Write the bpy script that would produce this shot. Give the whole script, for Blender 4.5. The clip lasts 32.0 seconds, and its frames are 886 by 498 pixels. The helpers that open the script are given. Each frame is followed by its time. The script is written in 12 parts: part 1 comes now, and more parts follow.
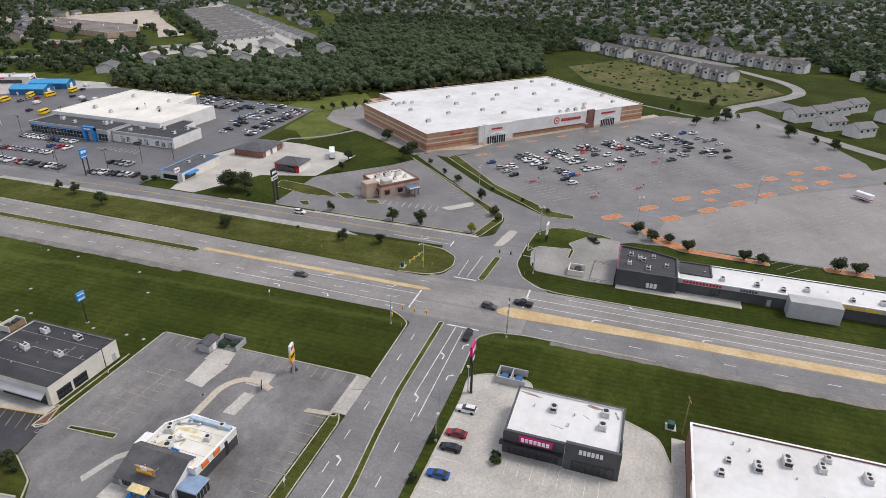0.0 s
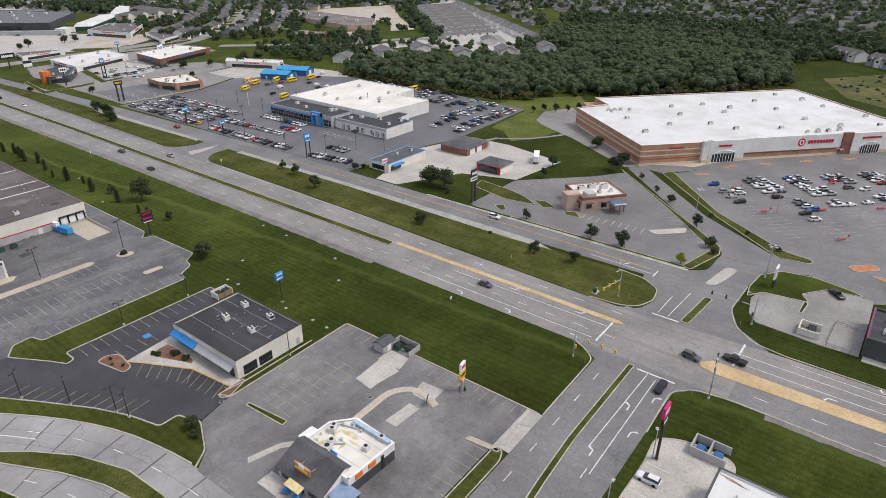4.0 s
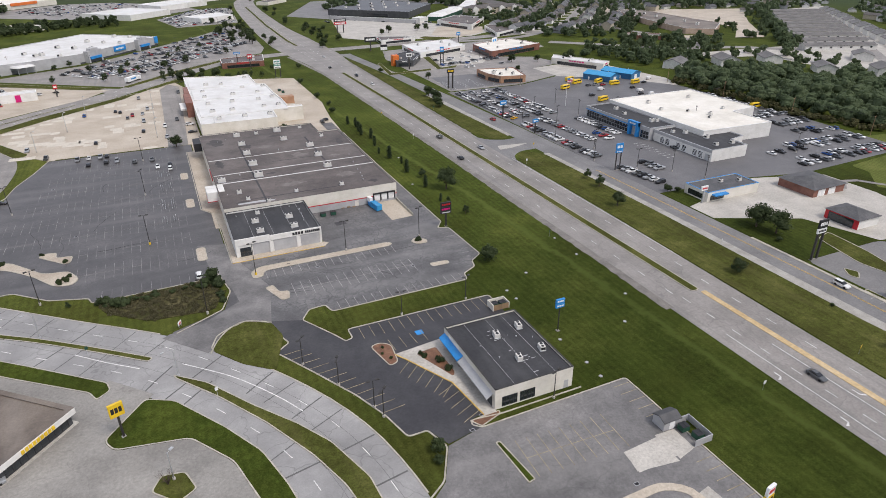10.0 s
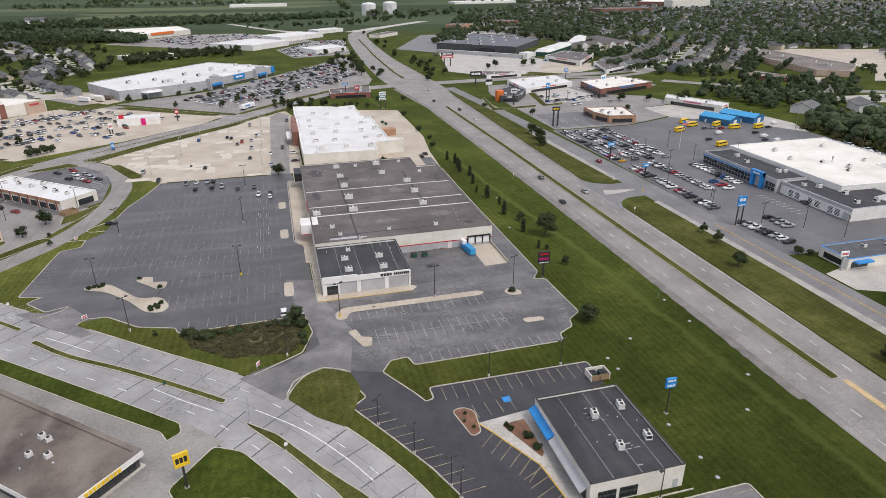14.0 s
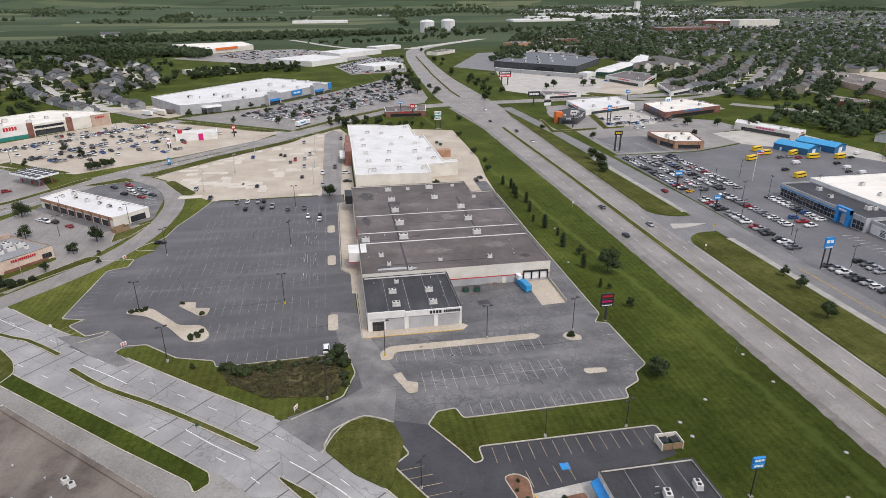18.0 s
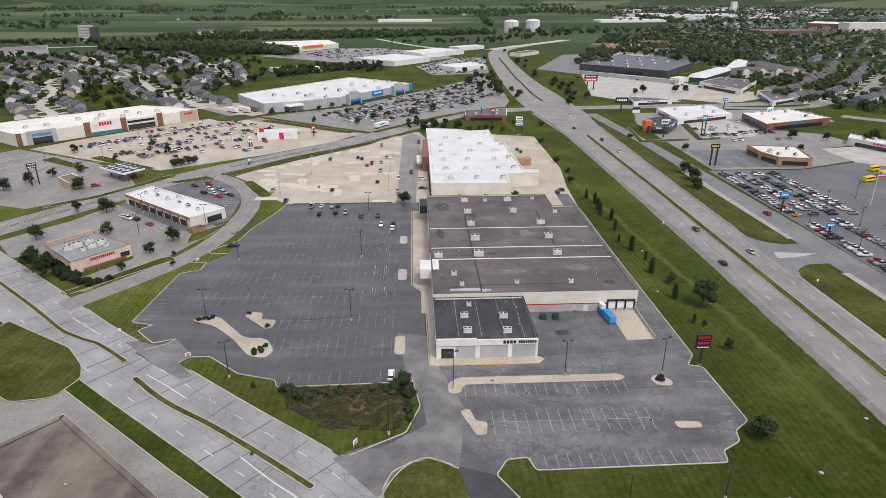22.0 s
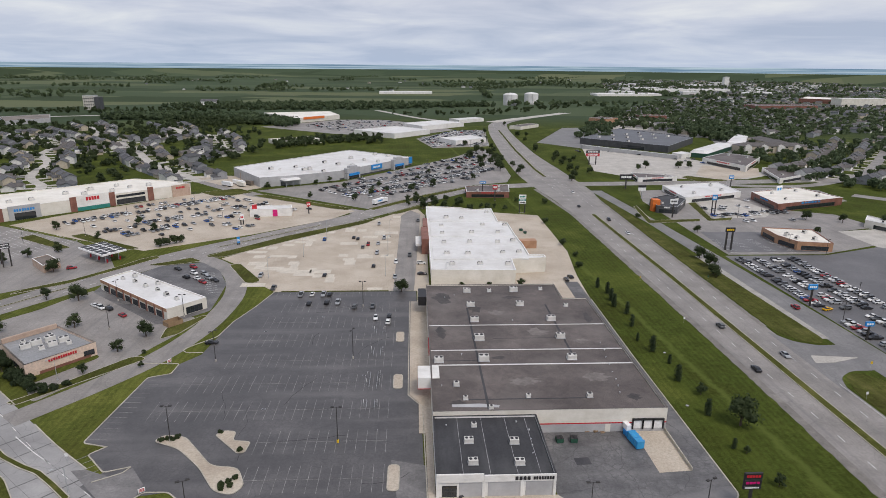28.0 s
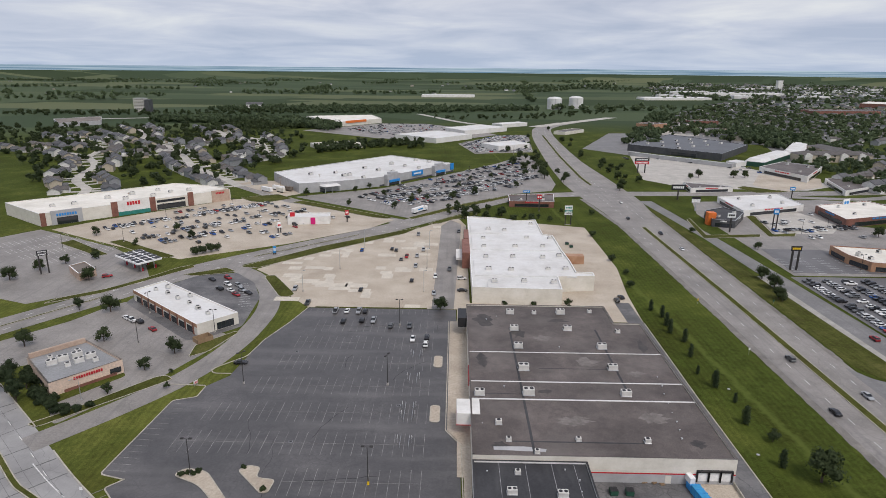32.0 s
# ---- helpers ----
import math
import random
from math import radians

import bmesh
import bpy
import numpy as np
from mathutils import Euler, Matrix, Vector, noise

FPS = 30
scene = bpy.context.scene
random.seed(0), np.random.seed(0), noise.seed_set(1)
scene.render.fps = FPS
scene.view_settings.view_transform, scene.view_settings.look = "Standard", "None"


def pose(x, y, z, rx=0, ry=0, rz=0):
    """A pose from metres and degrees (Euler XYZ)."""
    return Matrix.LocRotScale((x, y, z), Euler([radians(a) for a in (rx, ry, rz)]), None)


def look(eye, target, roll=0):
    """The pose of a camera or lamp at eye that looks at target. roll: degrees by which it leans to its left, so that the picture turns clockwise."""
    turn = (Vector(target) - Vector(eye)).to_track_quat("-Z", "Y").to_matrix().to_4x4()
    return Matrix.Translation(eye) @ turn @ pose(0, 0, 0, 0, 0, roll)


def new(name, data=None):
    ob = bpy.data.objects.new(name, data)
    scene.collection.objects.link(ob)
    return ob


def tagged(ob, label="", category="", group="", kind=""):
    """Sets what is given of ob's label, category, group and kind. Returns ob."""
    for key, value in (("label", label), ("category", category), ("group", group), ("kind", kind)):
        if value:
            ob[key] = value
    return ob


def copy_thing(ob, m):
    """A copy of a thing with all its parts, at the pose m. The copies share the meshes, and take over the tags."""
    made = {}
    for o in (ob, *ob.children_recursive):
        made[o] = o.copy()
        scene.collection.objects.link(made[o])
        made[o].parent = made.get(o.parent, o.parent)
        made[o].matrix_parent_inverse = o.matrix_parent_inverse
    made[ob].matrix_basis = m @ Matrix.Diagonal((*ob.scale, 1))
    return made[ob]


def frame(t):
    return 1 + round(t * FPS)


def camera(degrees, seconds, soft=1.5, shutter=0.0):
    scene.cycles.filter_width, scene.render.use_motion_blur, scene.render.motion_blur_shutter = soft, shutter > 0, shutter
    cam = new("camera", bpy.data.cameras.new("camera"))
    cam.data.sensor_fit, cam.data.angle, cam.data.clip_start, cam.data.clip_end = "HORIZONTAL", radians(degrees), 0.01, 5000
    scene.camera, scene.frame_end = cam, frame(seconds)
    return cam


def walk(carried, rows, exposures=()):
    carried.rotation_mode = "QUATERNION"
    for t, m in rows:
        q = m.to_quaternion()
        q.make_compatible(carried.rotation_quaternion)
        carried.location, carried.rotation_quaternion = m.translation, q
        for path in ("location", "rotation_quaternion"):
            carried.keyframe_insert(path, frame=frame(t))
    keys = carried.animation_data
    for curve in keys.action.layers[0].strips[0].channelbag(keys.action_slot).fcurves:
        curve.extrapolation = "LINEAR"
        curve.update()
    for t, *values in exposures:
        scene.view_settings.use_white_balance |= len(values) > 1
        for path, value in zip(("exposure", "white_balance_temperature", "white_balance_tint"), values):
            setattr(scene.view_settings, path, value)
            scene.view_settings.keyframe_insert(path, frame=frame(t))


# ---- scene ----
cam = camera(71.0, 32.0, soft=0.7)
PATH = [
    (0, (-35.496, -219.158, 97.237), (-33.788, -218.609, 96.352), 1.1),
    (1, (-31.809, -217.905, 96.802), (-30.152, -217.223, 95.915), 0.8),
    (2, (-28.145, -216.319, 96.15), (-26.546, -215.51, 95.263), 0.6),
    (2.5, (-26.629, -215.627, 96.363), (-25.067, -214.753, 95.472), 0.6),
    (4.5, (-20.558, -211.265, 95.454), (-19.195, -210.107, 94.559), 0.1),
    (5, (-19.202, -209.666, 95.115), (-17.897, -208.443, 94.22), 0.1),
    (6, (-16.892, -206.727, 94.323), (-15.713, -205.381, 93.43), -0.1),
    (7, (-14.781, -203.176, 94.102), (-13.74, -201.722, 93.205), -0.1),
    (8, (-13.27, -200.005, 93.792), (-12.365, -198.463, 92.895), -0.2),
    (9, (-11.809, -196.576, 92.977), (-11.022, -194.968, 92.085), -0.2),
    (9.5, (-11.03, -195.104, 92.943), (-10.288, -193.475, 92.052), -0.3),
    (10, (-10.39, -193.36, 93.535), (-9.662, -191.727, 92.638), -0.4),
    (11, (-9.027, -190.008, 93.437), (-8.381, -188.34, 92.541), -0.5),
    (12, (-7.895, -186.519, 92.984), (-7.341, -184.816, 92.091), -0.4),
    (13, (-6.823, -182.924, 92.973), (-6.34, -181.197, 92.089), -0.4),
    (13.5, (-6.62, -181.085, 93.354), (-6.149, -179.34, 92.498), -0.4),
    (14, (-5.773, -179.234, 93.209), (-5.309, -177.464, 92.401), -0.4),
    (14.5, (-5.629, -177.474, 93.202), (-5.174, -175.685, 92.432), -0.4),
    (16.5, (-4.56, -170.132, 93.767), (-4.211, -168.316, 93.004), -0.3),
    (17, (-4.289, -168.303, 93.776), (-3.955, -166.485, 93.012), -0.3),
    (18, (-3.884, -164.636, 93.885), (-3.57, -162.814, 93.122), -0.2),
    (19, (-3.382, -160.828, 94.169), (-3.101, -159.002, 93.404), -0.2),
    (20, (-3.58, -156.964, 94.308), (-3.385, -155.127, 93.543), -0.1),
    (21, (-3.465, -153.233, 94.499), (-3.342, -151.389, 93.735), -0.0),
    (22, (-3.341, -149.6, 94.978), (-3.257, -147.754, 94.213), -0.0),
    (23, (-3.485, -145.42, 95.446), (-3.399, -143.562, 94.713), 0.1),
    (23.5, (-3.284, -143.168, 95.651), (-3.198, -141.292, 94.964), 0.1),
    (24, (-3.283, -141.59, 96.335), (-3.196, -139.697, 95.696), 0.2),
    (24.5, (-3.533, -139.656, 96.579), (-3.443, -137.748, 95.988), 0.3),
    (25, (-3.417, -137.593, 96.606), (-3.327, -135.679, 96.033), 0.3),
    (25.5, (-3.33, -135.567, 96.989), (-3.24, -133.653, 96.415), 0.4),
    (27.5, (-3.35, -127.033, 97.925), (-3.258, -125.118, 97.355), 0.5),
    (28, (-3.259, -124.731, 98.18), (-3.167, -122.816, 97.611), 0.5),
    (29, (-3.607, -120.56, 98.352), (-3.546, -118.643, 97.786), 0.5),
    (30, (-3.377, -116.708, 98.929), (-3.355, -114.789, 98.364), 0.4),
    (31, (-3.31, -112.506, 99.079), (-3.326, -110.587, 98.516), 0.4),
    (32, (-3.763, -108.455, 99.473), (-3.798, -106.536, 98.911), 0.5),
]
walk(cam, [(t, look(eye, target, roll)) for t, eye, target, roll in PATH], exposures=((0.0, 0.08), (9.0, 0.12), (21.0, 0.16), (25.0, -0.09), (32.0, -0.15)))

# ---- light: an overcast sky with a broad, weak sun ----
world = bpy.data.worlds.new("overcast_sky")
scene.world = world
world.use_nodes = True
wn, wl = world.node_tree.nodes, world.node_tree.links
wn.clear()
w_out = wn.new("ShaderNodeOutputWorld")
w_bg = wn.new("ShaderNodeBackground")
w_sky = wn.new("ShaderNodeTexSky")
w_sky.sky_type = "NISHITA"
w_sky.sun_disc = False
w_sky.sun_elevation = radians(52)
w_sky.sun_rotation = radians(150)
w_sky.dust_density = 2.0
w_dim = wn.new("ShaderNodeMix")
w_dim.data_type = "RGBA"
w_dim.blend_type = "MULTIPLY"
w_dim.inputs["Factor"].default_value = 1.0
w_dim.inputs["B"].default_value = (0.075, 0.073, 0.070, 1)
w_tc = wn.new("ShaderNodeTexCoord")
w_sep = wn.new("ShaderNodeSeparateXYZ")
w_up = wn.new("ShaderNodeMath")
w_up.operation = "ADD"
w_up.inputs[1].default_value = 0.10
w_px = wn.new("ShaderNodeMath")
w_px.operation = "DIVIDE"
w_py = wn.new("ShaderNodeMath")
w_py.operation = "DIVIDE"
w_comb = wn.new("ShaderNodeCombineXYZ")
w_noise = wn.new("ShaderNodeTexNoise")
w_noise.inputs["Scale"].default_value = 0.62
w_noise.inputs["Detail"].default_value = 6.0
w_noise.inputs["Roughness"].default_value = 0.55
w_noise.inputs["Distortion"].default_value = 0.4
w_ramp = wn.new("ShaderNodeValToRGB")
w_ramp.color_ramp.elements[0].position = 0.36
w_ramp.color_ramp.elements[0].color = (0.53, 0.585, 0.74, 1)
w_ramp.color_ramp.elements[1].position = 0.68
w_ramp.color_ramp.elements[1].color = (0.94, 0.95, 0.985, 1)
w_mid = w_ramp.color_ramp.elements.new(0.52)
w_mid.color = (0.72, 0.75, 0.875, 1)
w_mix = wn.new("ShaderNodeMix")
w_mix.data_type = "RGBA"
w_mix.inputs["Factor"].default_value = 0.86
wl.new(w_tc.outputs["Generated"], w_sep.inputs[0])
wl.new(w_sep.outputs["Z"], w_up.inputs[0])
wl.new(w_sep.outputs["X"], w_px.inputs[0])
wl.new(w_up.outputs[0], w_px.inputs[1])
wl.new(w_sep.outputs["Y"], w_py.inputs[0])
wl.new(w_up.outputs[0], w_py.inputs[1])
wl.new(w_px.outputs[0], w_comb.inputs[0])
wl.new(w_py.outputs[0], w_comb.inputs[1])
wl.new(w_comb.outputs[0], w_noise.inputs["Vector"])
wl.new(w_noise.outputs["Fac"], w_ramp.inputs[0])
wl.new(w_sky.outputs[0], w_dim.inputs["A"])
wl.new(w_dim.outputs["Result"], w_mix.inputs["A"])
wl.new(w_ramp.outputs[0], w_mix.inputs["B"])
w_low = wn.new("ShaderNodeMapRange")
w_low.inputs["From Min"].default_value, w_low.inputs["From Max"].default_value = 0.0, 0.10
w_low.inputs["To Min"].default_value, w_low.inputs["To Max"].default_value = 0.42, 0.0
wl.new(w_sep.outputs["Z"], w_low.inputs["Value"])
w_hor = wn.new("ShaderNodeMix")
w_hor.data_type = "RGBA"
w_hor.inputs["B"].default_value = (0.47, 0.62, 0.83, 1)
wl.new(w_low.outputs[0], w_hor.inputs["Factor"])
wl.new(w_mix.outputs["Result"], w_hor.inputs["A"])
wl.new(w_hor.outputs["Result"], w_bg.inputs["Color"])
w_bg.inputs["Strength"].default_value = 1.0
wl.new(w_bg.outputs[0], w_out.inputs[0])

sun = new("sun", bpy.data.lights.new("sun", "SUN"))
sun.data.energy = 2.4
sun.data.angle = radians(22)
sun.data.color = (1.0, 0.925, 0.875)
sun.matrix_world = look((0, 0, 300), (-105, 180, 0))


# ---- materials ----
def material(name, tones, grain=1.5, patch=0.05, rough=0.6, bump=0.15, crack=0.0, crack_tone=(0.03, 0.03, 0.03), streak=0.0,
             streak_tone=(0.3, 0.3, 0.3), streak_scale=(0.2, 0.02), spec=0.5, metal=0.0, local=False, crack_scale=0.1, speckle=0.25,
             fleck=0.0, fleck_scale=0.5, craze=0.0, craze_scale=0.5, mow=0.0, mow_turn=0.0):
    """A worn surface: three tones mixed by broad patches, fine grain, cracks and streaks, with a relief."""
    m = bpy.data.materials.new(name)
    m.use_nodes = True
    n, l = m.node_tree.nodes, m.node_tree.links
    b = n["Principled BSDF"]
    b.inputs["Roughness"].default_value = rough
    b.inputs["Specular IOR Level"].default_value = spec
    b.inputs["Metallic"].default_value = metal
    if local:
        where = n.new("ShaderNodeTexCoord").outputs["Object"]
    else:
        where = n.new("ShaderNodeNewGeometry").outputs["Position"]
    big = n.new("ShaderNodeTexNoise")
    big.inputs["Scale"].default_value = patch
    big.inputs["Detail"].default_value = 5
    big.inputs["Roughness"].default_value = 0.62
    fine = n.new("ShaderNodeTexNoise")
    fine.inputs["Scale"].default_value = grain
    fine.inputs["Detail"].default_value = 4
    fine.inputs["Roughness"].default_value = 0.7
    l.new(where, big.inputs["Vector"])
    l.new(where, fine.inputs["Vector"])
    ramp = n.new("ShaderNodeValToRGB")
    e = ramp.color_ramp.elements
    e[0].position, e[0].color = 0.33, (*tones[0], 1)
    e[1].position, e[1].color = 0.68, (*tones[-1], 1)
    if len(tones) > 2:
        mid = e.new(0.5)
        mid.color = (*tones[1], 1)
    l.new(big.outputs["Fac"], ramp.inputs[0])
    col = ramp.outputs[0]
    fr = n.new("ShaderNodeMapRange")
    fr.inputs["From Min"].default_value, fr.inputs["From Max"].default_value = 0.25, 0.75
    fr.inputs["To Min"].default_value, fr.inputs["To Max"].default_value = 1 - speckle, 1 + speckle
    l.new(fine.outputs["Fac"], fr.inputs["Value"])
    mul = n.new("ShaderNodeVectorMath")
    mul.operation = "SCALE"
    l.new(col, mul.inputs[0])
    l.new(fr.outputs[0], mul.inputs["Scale"])
    col = mul.outputs[0]
    if fleck:
        # uneven blotches of middle size, stronger than the grain
        fk = n.new("ShaderNodeTexNoise")
        fk.inputs["Scale"].default_value = fleck_scale
        fk.inputs["Detail"].default_value = 7
        fk.inputs["Roughness"].default_value = 0.72
        fk.inputs["Distortion"].default_value = 0.3
        l.new(where, fk.inputs["Vector"])
        fm = n.new("ShaderNodeMapRange")
        fm.inputs["From Min"].default_value, fm.inputs["From Max"].default_value = 0.32, 0.68
        fm.inputs["To Min"].default_value, fm.inputs["To Max"].default_value = 1 - fleck, 1 + fleck
        l.new(fk.outputs["Fac"], fm.inputs["Value"])
        fs = n.new("ShaderNodeVectorMath")
        fs.operation = "SCALE"
        l.new(col, fs.inputs[0])
        l.new(fm.outputs[0], fs.inputs["Scale"])
        col = fs.outputs[0]
    if mow:
        # faint bands left by the mower
        mm = n.new("ShaderNodeMapping")
        mm.inputs["Rotation"].default_value = (0, 0, mow_turn)
        l.new(where, mm.inputs["Vector"])
        wa = n.new("ShaderNodeTexWave")
        wa.inputs["Scale"].default_value = 0.16
        wa.inputs["Distortion"].default_value = 3.5
        wa.inputs["Detail"].default_value = 3
        wa.inputs["Detail Scale"].default_value = 0.25
        l.new(mm.outputs[0], wa.inputs["Vector"])
        wm = n.new("ShaderNodeMapRange")
        wm.inputs["To Min"].default_value, wm.inputs["To Max"].default_value = 1 - mow, 1 + mow
        l.new(wa.outputs["Fac"], wm.inputs["Value"])
        ws = n.new("ShaderNodeVectorMath")
        ws.operation = "SCALE"
        l.new(col, ws.inputs[0])
        l.new(wm.outputs[0], ws.inputs["Scale"])
        col = ws.outputs[0]
    if craze:
        # a fine net of cracks, denser in some places than in others
        cw = n.new("ShaderNodeTexNoise")
        cw.inputs["Scale"].default_value = craze_scale * 1.4
        cw.inputs["Detail"].default_value = 4
        l.new(where, cw.inputs["Vector"])
        cv = n.new("ShaderNodeVectorMath")
        cv.operation = "MULTIPLY_ADD"
        cv.inputs[1].default_value = (1.2 / craze_scale, 1.2 / craze_scale, 0)
        l.new(cw.outputs["Color"], cv.inputs[0])
        l.new(where, cv.inputs[2])
        cz = n.new("ShaderNodeTexVoronoi")
        cz.voronoi_dimensions = "2D"
        cz.feature = "DISTANCE_TO_EDGE"
        cz.inputs["Scale"].default_value = craze_scale
        l.new(cv.outputs[0], cz.inputs["Vector"])
        ce = n.new("ShaderNodeMapRange")
        ce.inputs["From Min"].default_value, ce.inputs["From Max"].default_value = 0.0, 0.11
        ce.inputs["To Min"].default_value, ce.inputs["To Max"].default_value = craze, 0.0
        l.new(cz.outputs["Distance"], ce.inputs["Value"])
        cm = n.new("ShaderNodeMapRange")
        cm.inputs["From Min"].default_value, cm.inputs["From Max"].default_value = 0.4, 0.58
        l.new(big.outputs["Fac"], cm.inputs["Value"])
        ck = n.new("ShaderNodeMath")
        ck.operation = "MULTIPLY"
        l.new(ce.outputs[0], ck.inputs[0])
        l.new(cm.outputs[0], ck.inputs[1])
        cx = n.new("ShaderNodeMix")
        cx.data_type = "RGBA"
        cx.inputs["B"].default_value = (*crack_tone, 1)
        l.new(ck.outputs[0], cx.inputs["Factor"])
        l.new(col, cx.inputs["A"])
        col = cx.outputs["Result"]
    if streak:
        mp = n.new("ShaderNodeMapping")
        mp.inputs["Scale"].default_value = (streak_scale[0], streak_scale[1], 1)
        sn = n.new("ShaderNodeTexNoise")
        sn.inputs["Scale"].default_value = 1.0
        sn.inputs["Detail"].default_value = 4
        l.new(where, mp.inputs["Vector"])
        l.new(mp.outputs[0], sn.inputs["Vector"])
        sr = n.new("ShaderNodeMapRange")
        sr.inputs["From Min"].default_value, sr.inputs["From Max"].default_value = 0.5, 0.75
        sr.inputs["To Max"].default_value = streak
        l.new(sn.outputs["Fac"], sr.inputs["Value"])
        mx = n.new("ShaderNodeMix")
        mx.data_type = "RGBA"
        mx.inputs["B"].default_value = (*streak_tone, 1)
        l.new(sr.outputs[0], mx.inputs["Factor"])
        l.new(col, mx.inputs["A"])
        col = mx.outputs["Result"]
    if crack:
        warp = n.new("ShaderNodeTexNoise")
        warp.inputs["Scale"].default_value = crack_scale * 3
        l.new(where, warp.inputs["Vector"])
        add = n.new("ShaderNodeMix")
        add.data_type = "VECTOR"
        add.inputs["Factor"].default_value = 0.0
        wv = n.new("ShaderNodeVectorMath")
        wv.operation = "MULTIPLY_ADD"
        wv.inputs[1].default_value = (4, 4, 4)
        l.new(warp.outputs["Color"], wv.inputs[0])
        l.new(where, wv.inputs[2])
        vo = n.new("ShaderNodeTexVoronoi")
        vo.feature = "DISTANCE_TO_EDGE"
        vo.inputs["Scale"].default_value = crack_scale
        l.new(wv.outputs[0], vo.inputs["Vector"])
        cr = n.new("ShaderNodeMapRange")
        cr.inputs["From Min"].default_value, cr.inputs["From Max"].default_value = 0.0, 0.12 * crack_scale
        cr.inputs["To Min"].default_value, cr.inputs["To Max"].default_value = crack, 0.0
        l.new(vo.outputs["Distance"], cr.inputs["Value"])
        mc = n.new("ShaderNodeMix")
        mc.data_type = "RGBA"
        mc.inputs["B"].default_value = (*crack_tone, 1)
        l.new(cr.outputs[0], mc.inputs["Factor"])
        l.new(col, mc.inputs["A"])
        col = mc.outputs["Result"]
    l.new(col, b.inputs["Base Color"])
    if bump:
        bp = n.new("ShaderNodeBump")
        bp.inputs["Strength"].default_value = bump
        bp.inputs["Distance"].default_value = 0.1
        l.new(fine.outputs["Fac"], bp.inputs["Height"])
        l.new(bp.outputs[0], b.inputs["Normal"])
    return m


def tone(r, g, b, k=0.2):
    return ((r * (1 - k), g * (1 - k), b * (1 - k)), (r, g, b), (r * (1 + k), g * (1 + k), b * (1 + k)))


def leafy(name, dark, light, spread=0.35):
    """Foliage whose leaf clumps differ from one another."""
    m = bpy.data.materials.new(name)
    m.use_nodes = True
    n, l = m.node_tree.nodes, m.node_tree.links
    b = n["Principled BSDF"]
    b.inputs["Roughness"].default_value = 0.7
    b.inputs["Specular IOR Level"].default_value = 0.2
    geo = n.new("ShaderNodeNewGeometry")
    obj = n.new("ShaderNodeObjectInfo")
    no = n.new("ShaderNodeTexNoise")
    no.inputs["Scale"].default_value = 0.12
    l.new(geo.outputs["Position"], no.inputs["Vector"])
    a1 = n.new("ShaderNodeMath")
    a1.operation = "MULTIPLY_ADD"
    a1.inputs[1].default_value = spread
    l.new(geo.outputs["Random Per Island"], a1.inputs[0])
    a2 = n.new("ShaderNodeMath")
    a2.operation = "MULTIPLY_ADD"
    a2.inputs[1].default_value = 0.25
    l.new(obj.outputs["Random"], a2.inputs[0])
    a3 = n.new("ShaderNodeMath")
    a3.operation = "MULTIPLY_ADD"
    a3.inputs[1].default_value = 0.9
    a3.inputs[2].default_value = -0.3
    l.new(no.outputs["Fac"], a3.inputs[0])
    l.new(a3.outputs[0], a2.inputs[2])
    l.new(a2.outputs[0], a1.inputs[2])
    ramp = n.new("ShaderNodeValToRGB")
    ramp.color_ramp.elements[0].color = (*dark, 1)
    ramp.color_ramp.elements[1].color = (*light, 1)
    l.new(a1.outputs[0], ramp.inputs[0])
    l.new(ramp.outputs[0], b.inputs["Base Color"])
    thin = n.new("ShaderNodeBsdfTranslucent")
    l.new(ramp.outputs[0], thin.inputs["Color"])
    both = n.new("ShaderNodeMixShader")
    both.inputs[0].default_value = 0.4
    l.new(b.outputs[0], both.inputs[1])
    l.new(thin.outputs[0], both.inputs[2])
    l.new(both.outputs[0], n["Material Output"].inputs["Surface"])
    return m


def plain(name, col, rough=0.5, metal=0.0, spec=0.4, wear=0.15, scale=2.0, glow=0.0):
    m = material(name, tone(*col, wear), grain=scale * 4, patch=scale * 0.3, rough=rough, bump=0.04, spec=spec, metal=metal, local=True, speckle=0.08)
    if glow:
        m.node_tree.nodes["Principled BSDF"].inputs["Emission Color"].default_value = (*col, 1)
        m.node_tree.nodes["Principled BSDF"].inputs["Emission Strength"].default_value = glow
    return m


M_ASPH_OLD = material("old_grey_asphalt", ((0.100, 0.096, 0.094), (0.148, 0.142, 0.139), (0.215, 0.206, 0.20)), patch=0.06, crack=0.25, crack_tone=(0.06, 0.058, 0.057), streak=0.5, streak_tone=(0.29, 0.278, 0.266), streak_scale=(0.03, 0.1), crack_scale=0.05, fleck=0.2, fleck_scale=0.25, craze=0.18, craze_scale=0.9)
M_ASPH_LOT = material("weathered_dark_asphalt", ((0.047, 0.044, 0.044), (0.064, 0.060, 0.060), (0.094, 0.088, 0.087)), patch=0.055, rough=0.5, spec=0.75, crack=0.35, crack_tone=(0.028, 0.027, 0.028), streak=0.5, streak_tone=(0.160, 0.151, 0.147), streak_scale=(0.018, 0.14), crack_scale=0.06, fleck=0.2, fleck_scale=0.35, craze=0.4, craze_scale=0.6)
